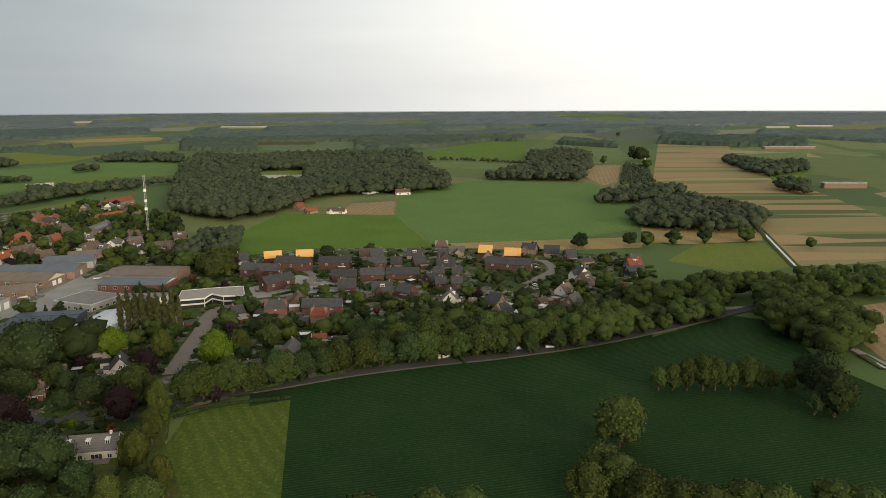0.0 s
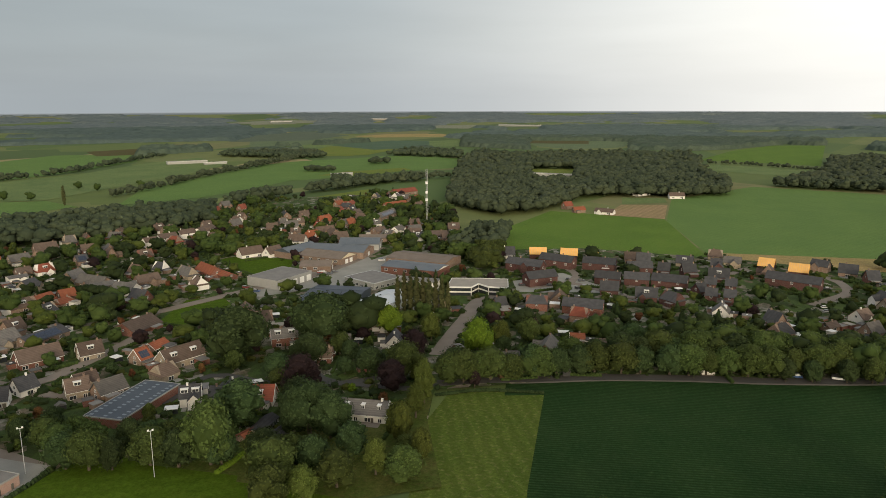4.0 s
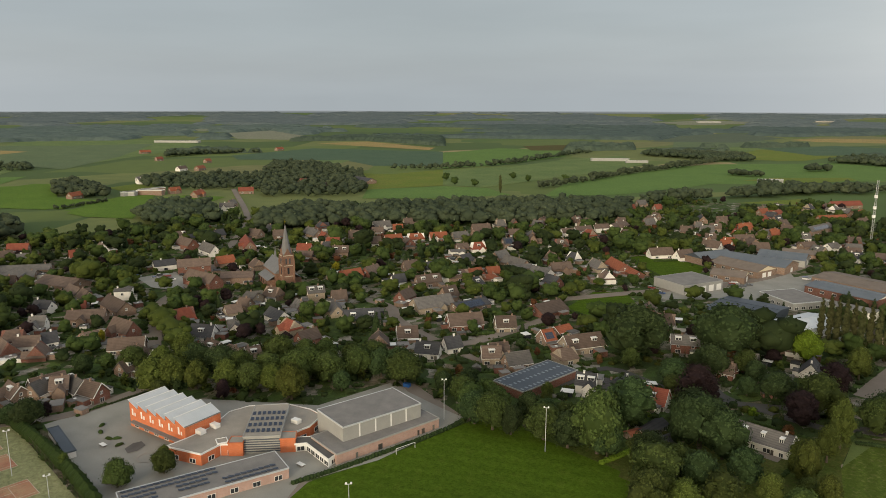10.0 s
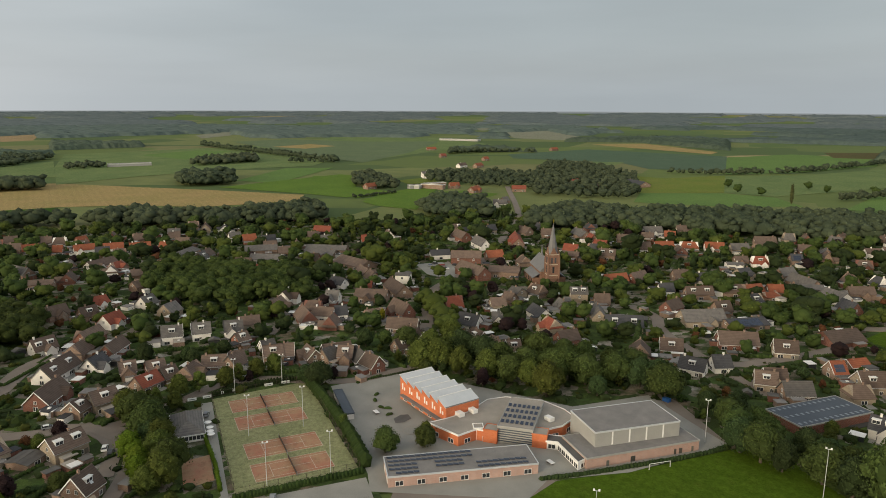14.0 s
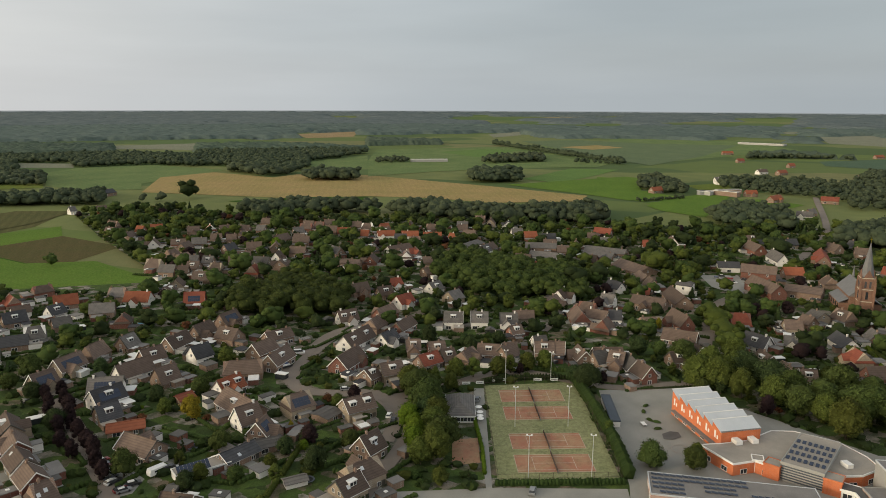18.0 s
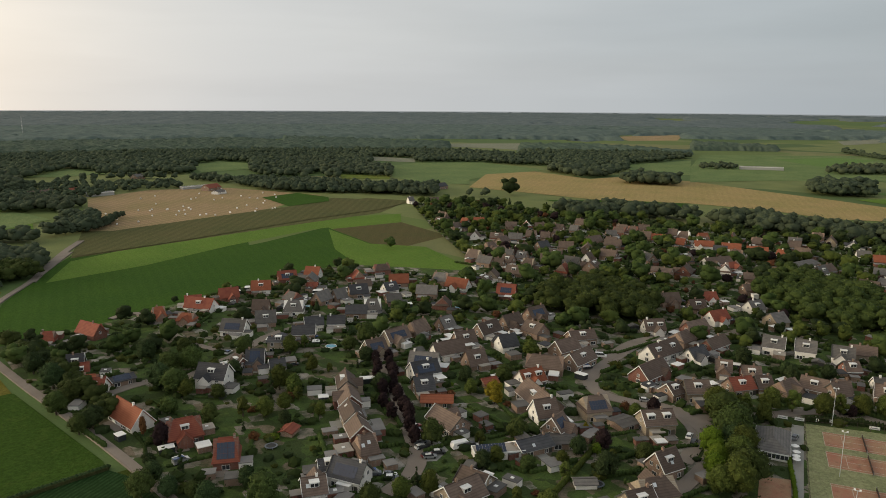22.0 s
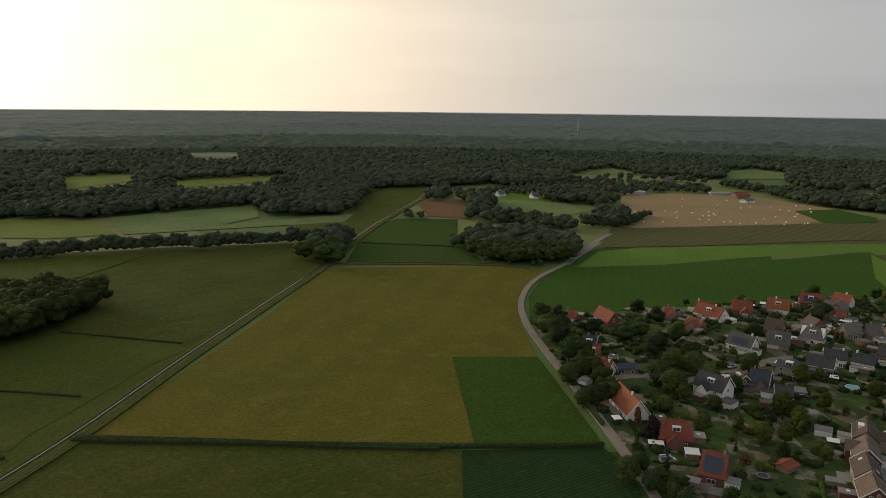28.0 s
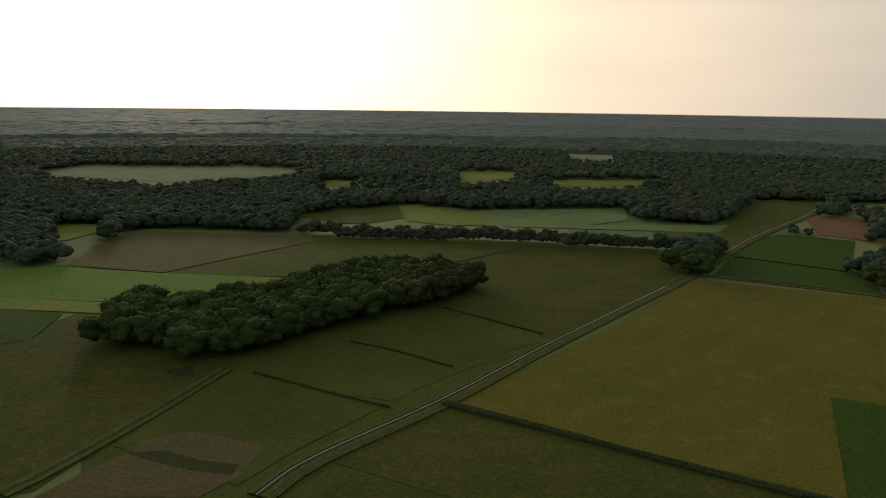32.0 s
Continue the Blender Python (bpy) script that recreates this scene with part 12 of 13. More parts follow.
tree("oak", 279.7, 532.6, 8.7, 0.8)
tree("oak", 94.4, 404.6, 13.6, 0.9)
tree("dark", 96.9, 380.7, 12.8, 1.1)
tree("poplar", -153.3, 326.3, 24.0, 0.72)
tree("poplar", -149.5, 326.3, 26.0, 0.72)
tree("poplar", -146.0, 326.2, 25.0, 0.72)
tree("poplar", -142.4, 326.2, 26.0, 0.72)
tree("poplar", -138.9, 326.1, 25.0, 0.72)
tree("poplar", -135.6, 326.1, 24.0, 0.72)
tree("poplar", -131.8, 326.0, 26.0, 0.72)
tree("poplar", -128.3, 326.0, 25.0, 0.72)
tree("poplar", -125.1, 325.9, 23.0, 0.72)
tree_row(['lime', 'oak', 'lime'], [(-274.8, 59.3), (-263.9, 78.1), (-248.2, 95.1), (-232.6, 109.2)], 9, 14, 1, 3, 5)
tree_row(['oak', 'lime', 'dark'], [(-302.4, 61.4), (-283.0, 79.4), (-263.0, 101.1), (-245.7, 123.1), (-233.3, 142.2), (-218.3, 146.0)], 9, 14, 1.05, 3, 6)
tree_row(['oak', 'dark', 'oak'], [(-274.8, 116.1), (-261.1, 131.0), (-247.7, 145.5)], 10, 13, 1.05, 3, 7)
tree_row(['lime'], [(-373.8, 86.3), (-340.5, 85.9), (-308.8, 83.5), (-289.4, 81.4)], 8, 12, 0.95, 1, 8)
tree_row(['oak', 'dark', 'oak'], [(-189.7, 141.4), (-183.2, 146.4), (-166.7, 150.3), (-149.3, 159.0), (-136.3, 165.4), (-121.0, 170.1), (-109.3, 169.8)], 8.5, 13, 1, 2, 9)
tree_row(['dark', 'oak'], [(-190.6, 152.2), (-181.3, 157.7), (-167.9, 164.2), (-152.9, 167.8)], 9, 12, 1, 2, 10)
tree("oak", -141.2, 163.2, 23.0, 0.8)
tree("oak", -116.3, 160.2, 15.5, 1.1)
tree("dark", -126.9, 187.8, 19.5, 0.6)
tree("copper", -142.0, 216.2, 18.9, 1.2)
tree("dark", -162.7, 231.3, 11.6, 1.2)
tree("dark", -149.2, 188.7, 18.4, 1.1)
tree("dark", -192.0, 243.5, 25.3, 1.3)
tree("dark", -216.6, 261.2, 16.6, 1.3)
tree("cone", -197.4, 275.7, 9.5, 0.9)
tree("autumn", -165.1, 272.3, 12.4, 0.8)
tree("dark", -166.4, 270.3, 27.1, 1.2)
tree("oak", -217.2, 327.6, 6.1, 0.9)
tree("lime", -102.6, 181.2, 8.6, 1)
tree("oak", -109.7, 170.4, 7.8, 1)
tree("oak", -348.3, 258.1, 12.6, 1)
tree("dark", -294.7, 268.7, 16.5, 1.2)
tree("oak", -296.6, 276.9, 16.8, 1.2)
tree("oak", -364.1, 260.7, 13.0, 1)
tree("lime", -229.9, 256.3, 10.0, 1)
tree("gold", -413.6, 213.1, 6.9, 1)
tree("lime", -428.7, 271.5, 6.3, 0.9)
tree("oak", -427.9, 290.8, 8.5, 1.1)
tree("dark", -468.7, 266.1, 17.6, 1.1)
tree("dark", -355.4, 197.6, 5.1, 1.1)
tree("oak", -326.3, 159.3, 9.2, 1.1)
tree("cone", -279.5, 164.3, 15.3, 0.9)
tree("lime", -345.5, 212.9, 10.2, 1)
tree("lime", -467.3, 73.9, 19.6, 0.8)
tree("dark", -569.0, 110.0, 13.1, 1.3)
tree("oak", -378.6, 117.9, 11.2, 1.1)
tree("gold", -348.7, 57.9, 6.9, 0.6)
tree("dark", -319.7, 118.0, 12.8, 0.8)
tree("dark", -531.8, 168.0, 17.5, 1.2)
tree("dark", -439.1, 35.1, 14.5, 1.2)
tree("dark", -417.0, 19.6, 18.0, 1.3)
tree("sapling", -212.7, 36.0, 7.3, 1)
tree("sapling", -210.5, 48.7, 9.3, 0.9)
tree("dark", -267.9, 19.2, 11.4, 1.1)
tree("dark", -273.7, 14.4, 8.4, 1.2)
tree("lime", -279.5, 62.6, 12.9, 1.1)
tree("lime", -372.2, 416.1, 6.6, 0.8)
tree("oak", -110.2, 148.5, 14.3, 0.9)
tree("lime", -103.2, 155.4, 11.9, 0.9)
tree("oak", -98.2, 165.5, 12.8, 1)
tree("lime", -90.9, 176.0, 12.7, 0.8)
tree("oak", -81.4, 175.4, 12.3, 1)
tree("lime", -81.0, 187.9, 12.8, 0.7)
tree("dark", -102.3, 182.4, 13.3, 1)
tree("dark", -109.2, 170.3, 13.0, 1)
tree("lime", -95.4, 199.7, 13.8, 0.7)
tree_row(['copper'], [(-231.7, -179.4), (-211.1, -159.9), (-190.9, -139.2), (-176.3, -126.5)], 8.5, 8, 0.85, 1.3, 11)
tree_row(['copper'], [(-226.9, -181.1), (-204.3, -160.7), (-184.5, -141.3)], 9, 7.5, 0.85, 1.3, 12)
tree_row(['sapling', 'lime'], [(-258.1, -45.7), (-270.3, -31.7), (-274.0, -20.4), (-283.6, -5.8), (-287.7, 5.2)], 8, 9, 1, 1, 13)
tree_row(['lime', 'oak', 'lime'], [(-257.0, -49.5), (-240.8, -40.2), (-217.6, -33.0), (-196.9, -28.3)], 8, 13, 1.05, 2, 14)
tree_row(['lemon', 'lime'], [(-225.6, -41.6), (-206.5, -38.3), (-192.9, -35.3)], 8, 9, 1, 2, 15)
tree("gold", -219.1, -119.5, 10.0, 0.9)
tree("lemon", -202.8, -73.2, 4.9, 0.8)
tree("copper", -207.4, -73.0, 7.9, 1)
tree("gold", -216.2, -82.4, 4.2, 0.6)
tree("oak", -202.7, -235.7, 10.1, 0.9)
tree("lime", -184.2, -195.1, 11.3, 0.9)
tree("dark", -181.9, -271.2, 10.1, 1.1)
tree("oak", -189.3, -258.6, 8.8, 1)
tree("oak", -182.4, -291.4, 6.5, 1)
tree("dark", -164.9, -300.3, 10.0, 1.2)
tree("copper", -129.5, -192.0, 9.4, 0.9)
tree("autumn", -131.2, -204.2, 7.8, 0.6)
tree("oak", -179.6, -120.9, 9.9, 0.9)
tree("oak", -189.2, -120.5, 4.1, 1)
tree("oak", -182.1, -87.3, 5.6, 1.1)
tree("lime", -190.5, -79.7, 5.7, 1)
tree("lime", -153.4, -103.5, 9.1, 0.8)
tree("oak", -332.6, -74.2, 9.8, 1)
tree("dark", -345.0, -53.1, 8.4, 1.4)
tree("dark", -361.9, -58.8, 11.7, 1.3)
tree("sapling", -365.3, -35.5, 10.0, 1)
tree("sapling", -370.9, -25.8, 10.0, 1)
tree("sapling", -371.1, -17.0, 9.9, 1)
tree("oak", -366.1, -1.1, 10.9, 1)
tree("lime", -365.6, 5.9, 10.7, 1.2)
tree("oak", -431.1, -329.0, 9.7, 1)
tree("dark", -240.3, -334.0, 4.7, 1.1)
tree("lemon", -509.2, -199.4, 9.8, 1.1)
tree("lime", -543.4, -27.9, 12.0, 1.1)
tree("lime", -608.1, 6.0, 12.8, 0.8)
tree("dark", -136.4, -268.7, 11.4, 1)
tree("dark", -139.9, -289.8, 10.7, 1)
tree("oak", -141.0, -305.2, 11.0, 1)
tree("oak", -133.2, -249.5, 9.8, 1)
tree("oak", -124.4, -245.1, 9.5, 0.9)
tree("dark", -125.2, -223.7, 9.1, 1)
tree("oak", -120.2, -223.6, 8.0, 0.9)
tree("dark", -148.4, -306.1, 10.0, 1)
tree("oak", -149.7, -286.4, 9.7, 1)
tree("oak", -107.8, -171.4, 8.9, 1)
tree("dark", -112.2, -164.8, 7.2, 1)
tree("oak", -115.4, -157.9, 6.2, 1)
tree("dark", -113.7, -174.6, 7.9, 0.9)
tree("oak", -159.1, -225.1, 11.3, 1)
tree("lime", -159.8, -219.3, 7.9, 1)
tree("dark", -159.5, -234.3, 11.5, 1)
tree("oak", -172.6, -246.8, 9.7, 1)
tree("oak", -179.8, -241.8, 11.1, 1)
tree("lime", -164.2, -181.6, 8.5, 1)
tree("cone", -179.5, -194.8, 11.4, 1)
tree("sapling", -159.8, -188.2, 8.5, 1)
tree("lime", -184.3, -187.6, 9.1, 1)
tree("oak", -185.3, -290.9, 8.1, 1)
tree("dark", -175.5, -266.1, 10.1, 1)
tree("oak", -174.3, -286.9, 9.1, 1)
tree_row(['cone'], [(-349.5, -319.4), (-350.8, -310.8), (-351.9, -299.8), (-355.3, -290.9)], 9, 5, 0.5, 0.5, 16)
tree_row(['oak', 'dark'], [(-152.2, -320.3), (-143.6, -274.0)], 10, 7.5, 1, 1.5, 17)
tree_row(['oak', 'dark'], [(-160.7, -333.3), (-151.3, -297.3), (-144.8, -267.3)], 10, 7, 1, 1.5, 18)

# ---- far hedgerows ----

tree_line([(-168.0, -465.7), (-202.1, -444.7)], 6.75, 5, "line of green trees between fields", 52)
tree_line([(-44, 1392), (42, 1368), (145, 1296)], 6, 8, "line of green trees between fields", 105)
tree_line([(-68, 953), (-52, 1106), (-19, 1202)], 5, 8, "line of green trees between fields", 106)
tree_line([(-416, 964), (-379, 995)], 8, 12, "line of green trees between fields", 120)
tree_line([(-1017, 640), (-977, 716), (-986, 862), (-1078, 1100), (-1108, 1210)], 8, 11, "line of green trees between fields", 127)
tree_line([(-679, 649), (-689, 727), (-731, 871), (-760, 1050), (-810, 1279)], 8, 12, "line of green trees between fields", 128)
tree_line([(-1895, -133), (-1633, -4), (-1451, 82), (-1341, 143)], 5, 13, "line of green trees between fields", 143)
tree_line([(-828, 106), (-862, 161)], 3, 5, "line of green trees between fields", 146)
tree_line([(-1351, 57), (-1338, 134)], 6, 9, "line of green trees between fields", 147)
tree_line([(251, -553), (226, -555)], 3.5, 11, "line of green trees between fields", 157)
tree_line([(215, -548), (168, -557), (128, -559), (75, -565), (37, -566)], 3.5, 12, "line of green trees between fields", 158)
tree_line([(211, -541), (166, -550), (127, -551)], 4, 10, "line of green trees between fields", 159)
tree_line([(27, -557), (7, -566)], 3.5, 11, "line of green trees between fields", 160)
tree_line([(0, -565), (-18, -566), (-35, -569)], 3.5, 12, "line of green trees between fields", 161)
tree_line([(-39, -566), (-64, -567), (-87, -567)], 3.5, 12, "line of green trees between fields", 162)
tree_line([(-67, -574), (-88, -576)], 3.5, 11, "line of green trees between fields", 163)
tree_line([(-315, -583), (-349, -585), (-401, -631)], 5, 9, "line of green trees between fields", 166)
tree("dark", 364, 1364, 26, 1.2)
tree("dark", 379, 1352, 26, 1.2)
tree("dark", 364, 1326, 26, 1.2)
tree("oak", 289, 1289, 16, 1)
tree("oak", 413, 1572, 16, 1)
tree("oak", 340, 1195, 16, 1)
tree("oak", 564, 2326, 16, 1)
tree("dark", 105, 542, 13, 1)
tree("dark", 144, 542, 13, 1)
tree("dark", 158, 543, 13, 1)
tree("dark", 243, 566, 13, 1)
tree("dark", 181, 553, 13, 1)
tree("dark", 208, 557, 13, 1)
tree("oak", -774, 581, 12, 1)
tree("oak", -743, 591, 12, 1)
tree("oak", -826, 605, 12, 1)
tree("oak", -783, 694, 12, 1)
tree("oak", -743, 687, 12, 1)
tree("oak", -718, 735, 12, 1)
tree("poplar", -672, 575, 24, 1)
tree("dark", -771, -405, 22, 1.1)

# ---- hedges ----

hedge([(-274.3, 14.9), (-250.3, 20.0), (-225.4, 24.9), (-201.5, 27.7)], 3.5, 4.5, "clipped green hedge by a garden", "leaf_hedge")
hedge([(-267.3, -20.5), (-273.9, -4.5), (-276.6, 15.0)], 1.5, 3, "low dark green clipped hedge", "leaf_dark")
hedge([(-190.9, -10.6), (-193.6, 4.7), (-197.2, 25.8)], 1.8, 2.5, "clipped green hedge by a garden", "leaf_hedge")
hedge([(-239.1, -22.9), (-214.5, -17.5), (-197.0, -14.9)], 1.2, 2, "bright yellow green hedge", "leaf_lemon")
hedge([(-180.4, 77.1), (-180.1, 91.9), (-180.8, 108.0), (-182.4, 131.9), (-184.8, 143.5)], 1.5, 1.8, "low dark green clipped hedge", "leaf_dark")
hedge([(-269.3, 35.8), (-272.6, 47.6), (-277.5, 63.9)], 1.2, 1.2, "low dark green clipped hedge", "leaf_dark")
hedge([(-333.6, 148.2), (-304.0, 142.2), (-286.1, 139.4)], 1.8, 2.6, "bright yellow green hedge", "leaf_lemon")
hedge([(-135.8, 159.7), (-135.6, 169.8), (-136.6, 181.9)], 1.8, 2, "bright yellow green hedge", "leaf_lemon")
hedge([(-76.5, 263.7), (-64.8, 271.1), (-39.2, 284.4)], 1.2, 1.4, "low dark green clipped hedge", "leaf_dark")
hedge([(-46.0, 388.7), (-26.9, 388.4)], 2, 2.5, "low dark green clipped hedge", "leaf_dark")
hedge([(-96.0, 238.3), (-80.9, 248.8), (-59.1, 254.8)], 1.6, 1.3, "low dark green clipped hedge", "leaf_dark")
hedge([(-187.4, -74.6), (-206.0, -75.4)], 1.6, 2.4, "light green clipped hedge", "leaf_lime")
hedge([(-170.9, -74.6), (-183.5, -74.7)], 1.6, 2.4, "light green clipped hedge", "leaf_lime")
hedge([(-208.3, -71.3), (-211.0, -59.0)], 1.5, 2, "low dark green clipped hedge", "leaf_dark")
hedge([(-164.5, -239.8), (-179.6, -239.2), (-196.5, -235.6)], 1.4, 1.6, "clipped green hedge by a garden", "leaf_hedge")
hedge([(-344.8, -215.1), (-368.7, -205.7)], 1.5, 2, "clipped green hedge by a garden", "leaf_hedge")
hedge([(-138.1, -234.5), (-128.3, -201.5), (-122.4, -190.2)], 1.2, 1.5, "clipped green hedge by a garden", "leaf_hedge")
hedge([(-156.7, -278.5), (-177.1, -279.5)], 1.2, 1.8, "clipped green hedge by a garden", "leaf_hedge")
hedge([(-291.2, 296.8), (-285.0, 325.5)], 1.4, 2, "clipped green hedge by a garden", "leaf_hedge")
hedge([(-329.9, 149.2), (-288.2, 145.1)], 1.8, 2.2, "light green clipped hedge", "leaf_lime")
hedge([(-322.1, 230.8), (-321.2, 250.5)], 1.4, 1.6, "clipped green hedge by a garden", "leaf_hedge")
hedge([(54.7, -242.0), (15.5, -229.9), (-28.7, -216.5), (-56.8, -207.4), (-82.0, -201.5), (-112.1, -194.3)], 1.6, 1.6, "low dark green clipped hedge", "leaf_dark")
hedge([(51.4, -242.6), (9.2, -229.8), (-26.5, -216.2), (-59.8, -206.3)], 1.4, 1.3, "low dark green clipped hedge", "leaf_dark")

# ---- parked cars ----

car(-184.1, -130.8, -215, 0)
car(-180.5, -127.2, -215, 0)
car(-177.7, -124.1, -215, 0)
car(-175.7, -121.4, -215, 0)
car(-171.5, -116.0, -226, 0)
car(-175.3, -115.3, -227, 0)
car(-155.6, -119.6, -242, 0)
car(-223.9, -186.3, -200, 0)
car(-230.4, -188.5, -201, 1)
car(-126.2, -178.2, -190, 1)
car(-142.3, -242.5, -190, 0)
car(-200.7, -244.6, -199, 0)
car(-209.3, -245.5, -195, 0)
car(-184.4, -108.7, -229, 1)
car(-231.5, -51.8, -177, 0)
car(-228.0, -49.4, -178, 0)
car(-252.1, -73.3, -254, 0)
car(-302.2, 12.5, 148, 0)
car(-296.3, 9.7, 148, 0)
car(-271.7, -104.5, -219, 1)
car(-461.1, 110.6, 77, 0)
car(-461.8, 118.0, 76, 1)
car(-450.9, 118.2, 85, 0)
car(-423.1, 116.9, 75, 0)
car(-406.7, 113.7, 74, 0)
car(-263.6, 346.4, 17, 0)
car(-256.9, 342.9, 17, 0)
car(-252.2, 341.0, 16, 0)
car(-239.5, 395.8, 41, 1)
car(-234.0, 394.6, 41, 0)
car(-233.3, 400.5, 40, 0)
car(-220.2, 443.2, 26, 1)
car(-338.0, 147.0, 127, 1)
car(-301.6, 11.2, 138, 0)
car(-294.4, 7.7, 138, 0)
car(-284.8, 36.9, 143, 0)
car(-258.5, 263.9, 64, 0)
car(-277.6, 263.6, 46, 0)
car(-77.6, 434.5, 30, 0)
car(-72.8, 420.5, 20, 0)
car(-76.0, 415.2, 20, 0)
car(-69.2, 408.6, 20, 0)
car(-86.4, 434.7, 91, 0)
car(-93.3, 416.9, 33, 0)
car(-109.4, 410.6, 35, 0)
car(-37.9, 398.1, 5, 1)
car(48.3, 443.9, -6, 0)
car(56.2, 420.9, 22, 0)
car(56.5, 412.9, 22, 0)
car(-238.8, 391.9, 31, 1)
car(-232.2, 386.0, 31, 0)
car(-232.1, 378.2, 52, 0)
car(48.8, 309.3, 1, 1)
car(33.1, 305.7, 4, 1)
car(62.6, 465.7, 22, 0)
car(-188.2, -0.5, -185, 0)
car(-250.2, -22.1, -185, 0)
car(-288.8, -104.8, -250, 1)
car(-205.9, -209.0, -205, 0)
car(-237.9, -227.7, -216, 0)
car(-153.2, -124.2, -231, 1)
car(-154.4, -118.2, -233, 0)
car(-186.5, -132.3, -205, 0)
car(-182.6, -128.8, -205, 0)
car(-179.0, -125.4, -205, 0)
car(-175.2, -122.0, -205, 0)
car(-171.7, -117.0, -216, 0)
car(-141.5, -241.9, -210, 0)
car(-209.2, -245.9, -160, 0)
car(-200.8, -243.7, -159, 0)
car(-126.4, -178.5, -195, 1)
car(-247.8, -115.4, -235, 0)
car(-338.1, -138.0, -248, 0)
car(-460.0, 127.1, 75, 0)
car(-467.7, 115.2, 76, 0)
car(-452.5, 117.9, 75, 0)
car(-471.8, 103.0, 78, 0)
trampoline(-148.9, -162.7)
trampoline(-185.0, -66.1)
trampoline(-199.2, -109.4)
pool(-232.3, -211.7, 2.6)
pool(-309.1, -167.1, 2.2)
pool(-274.1, -265.8, 1.8)
pool(-318.5, -196.8, 2.4)
caravan(-182.1, -111.6, -209)
garage = flat_block("garage", -184.8, -99.0, 134, 16.0, 6.0, 3.0, "white_render", "pale_flat_roof", "low white garage with a tilted bank of blue solar panels", "garage", 0, "white_paint")
for i in range(9):
    for j in range(2):
        part("solar_panel", PANEL, None, garage, "", Matrix.Translation((-7.0 + i * 1.06, -2.2 + j * 1.45, 3.68 + j * 0.84)) @ pose(0, 0, 0, 30))
part("panel_rack", boxes(*[(x - 0.04, x + 0.04, -0.2, -0.12, 3.1, 4.75) for x in (-7.0, -4.9, -2.8, -0.7, 1.4)]), "galvanised", garage)

# ---- bales and far glasshouses ----

bale(-454.0, -633.9, 160)
bale(-558.5, -602.2, 141)
bale(-445.5, -593.1, 121)
bale(-490.9, -731.5, 133)
bale(-572.7, -657.4, 151)
bale(-566.7, -636.3, 152)
bale(-479.0, -567.3, 101)
bale(-604.9, -635.0, 93)
bale(-391.8, -590.0, 111)
bale(-437.7, -596.6, 146)
bale(-458.0, -577.3, 174)
bale(-439.5, -640.9, 178)
bale(-526.4, -552.8, 145)
bale(-458.5, -564.6, 68)
bale(-498.1, -551.7, 22)
bale(-608.5, -659.5, 109)
bale(-402.1, -657.9, 11)
bale(-450.6, -577.2, 71)
bale(-513.5, -736.9, 153)
bale(-588.2, -615.4, 67)
bale(-568.7, -625.2, 35)
bale(-478.2, -639.1, 164)
bale(-373.4, -594.8, 129)
bale(-477.9, -565.6, 111)
bale(-558.4, -714.6, 106)
bale(-456.7, -635.7, 34)
bale(-461.2, -615.0, 90)
bale(-475.0, -626.1, 173)
bale(-531.8, -655.6, 153)
bale(-473.3, -678.8, 152)
bale(-389.7, -619.5, 145)
bale(-469.6, -616.0, 68)
bale(-454.1, -614.6, 26)
bale(-548.5, -661.2, 43)
bale(-434.1, -652.3, 69)
bale(-530.4, -685.2, 147)
bale(-522.9, -592.1, 158)
bale(-420.9, -610.6, 69)
bale(-445.5, -646.3, 9)
bale(-361.5, -604.3, 159)
bale(-521.6, -551.6, 56)
bale(-502.8, -584.2, 73)
bale(-511.5, -564.4, 73)
bale(-380.2, -625.4, 131)
bale(-545.8, -591.1, 3)
bale(-519.9, -680.2, 5)
flat_block("farm_shed", -1812.1, 3636.6, 9.2, 140.3, 25.0, 7.0, "pale_flat_roof", "pale_metal", "long pale farm shed or glasshouse beside fields", "farm building")
flat_block("farm_shed", -876.5, 3230.8, -7.4, 219.0, 25.0, 5.0, "grey_cladding", "flat_roof", "long pale farm shed or glasshouse beside fields", "farm building")
flat_block("farm_shed", -1306.0, 3857.0, 18.7, 117.2, 23.4, 6.0, "pale_flat_roof", "pale_metal", "long pale farm shed or glasshouse beside fields", "farm building")
flat_block("farm_shed", -513.5, 2240.5, -5.1, 53.8, 10.8, 6.0, "grey_cladding", "flat_roof", "long pale farm shed or glasshouse beside fields", "farm building")
flat_block("farm_shed", 1346.0, 2916.7, -7.3, 89.0, 17.8, 7.0, "grey_cladding", "flat_roof", "long pale farm shed or glasshouse beside fields", "farm building")
flat_block("farm_shed", 1527.6, 2983.6, -7.6, 137.3, 25.0, 6.0, "pale_flat_roof", "pale_metal", "long pale farm shed or glasshouse beside fields", "farm building")
flat_block("farm_shed", 1060.7, 3133.4, -7.8, 109.9, 22.0, 6.0, "grey_cladding", "pale_flat_roof", "long pale farm shed or glasshouse beside fields", "farm building")
flat_block("farm_shed", -237.7, 1051.0, -2.4, 63.0, 12.6, 6.0, "grey_cladding", "flat_roof", "long pale farm shed or glasshouse beside fields", "farm building")
flat_block("farm_shed", 806.4, 1681.1, -4.0, 115.1, 23.0, 6.0, "brown_brick", "flat_roof", "long pale farm shed or glasshouse beside fields", "farm building")
flat_block("farm_shed", 514.9, 915.9, -2.2, 53.4, 10.7, 7.0, "brown_brick", "flat_roof", "long pale farm shed or glasshouse beside fields", "farm building")
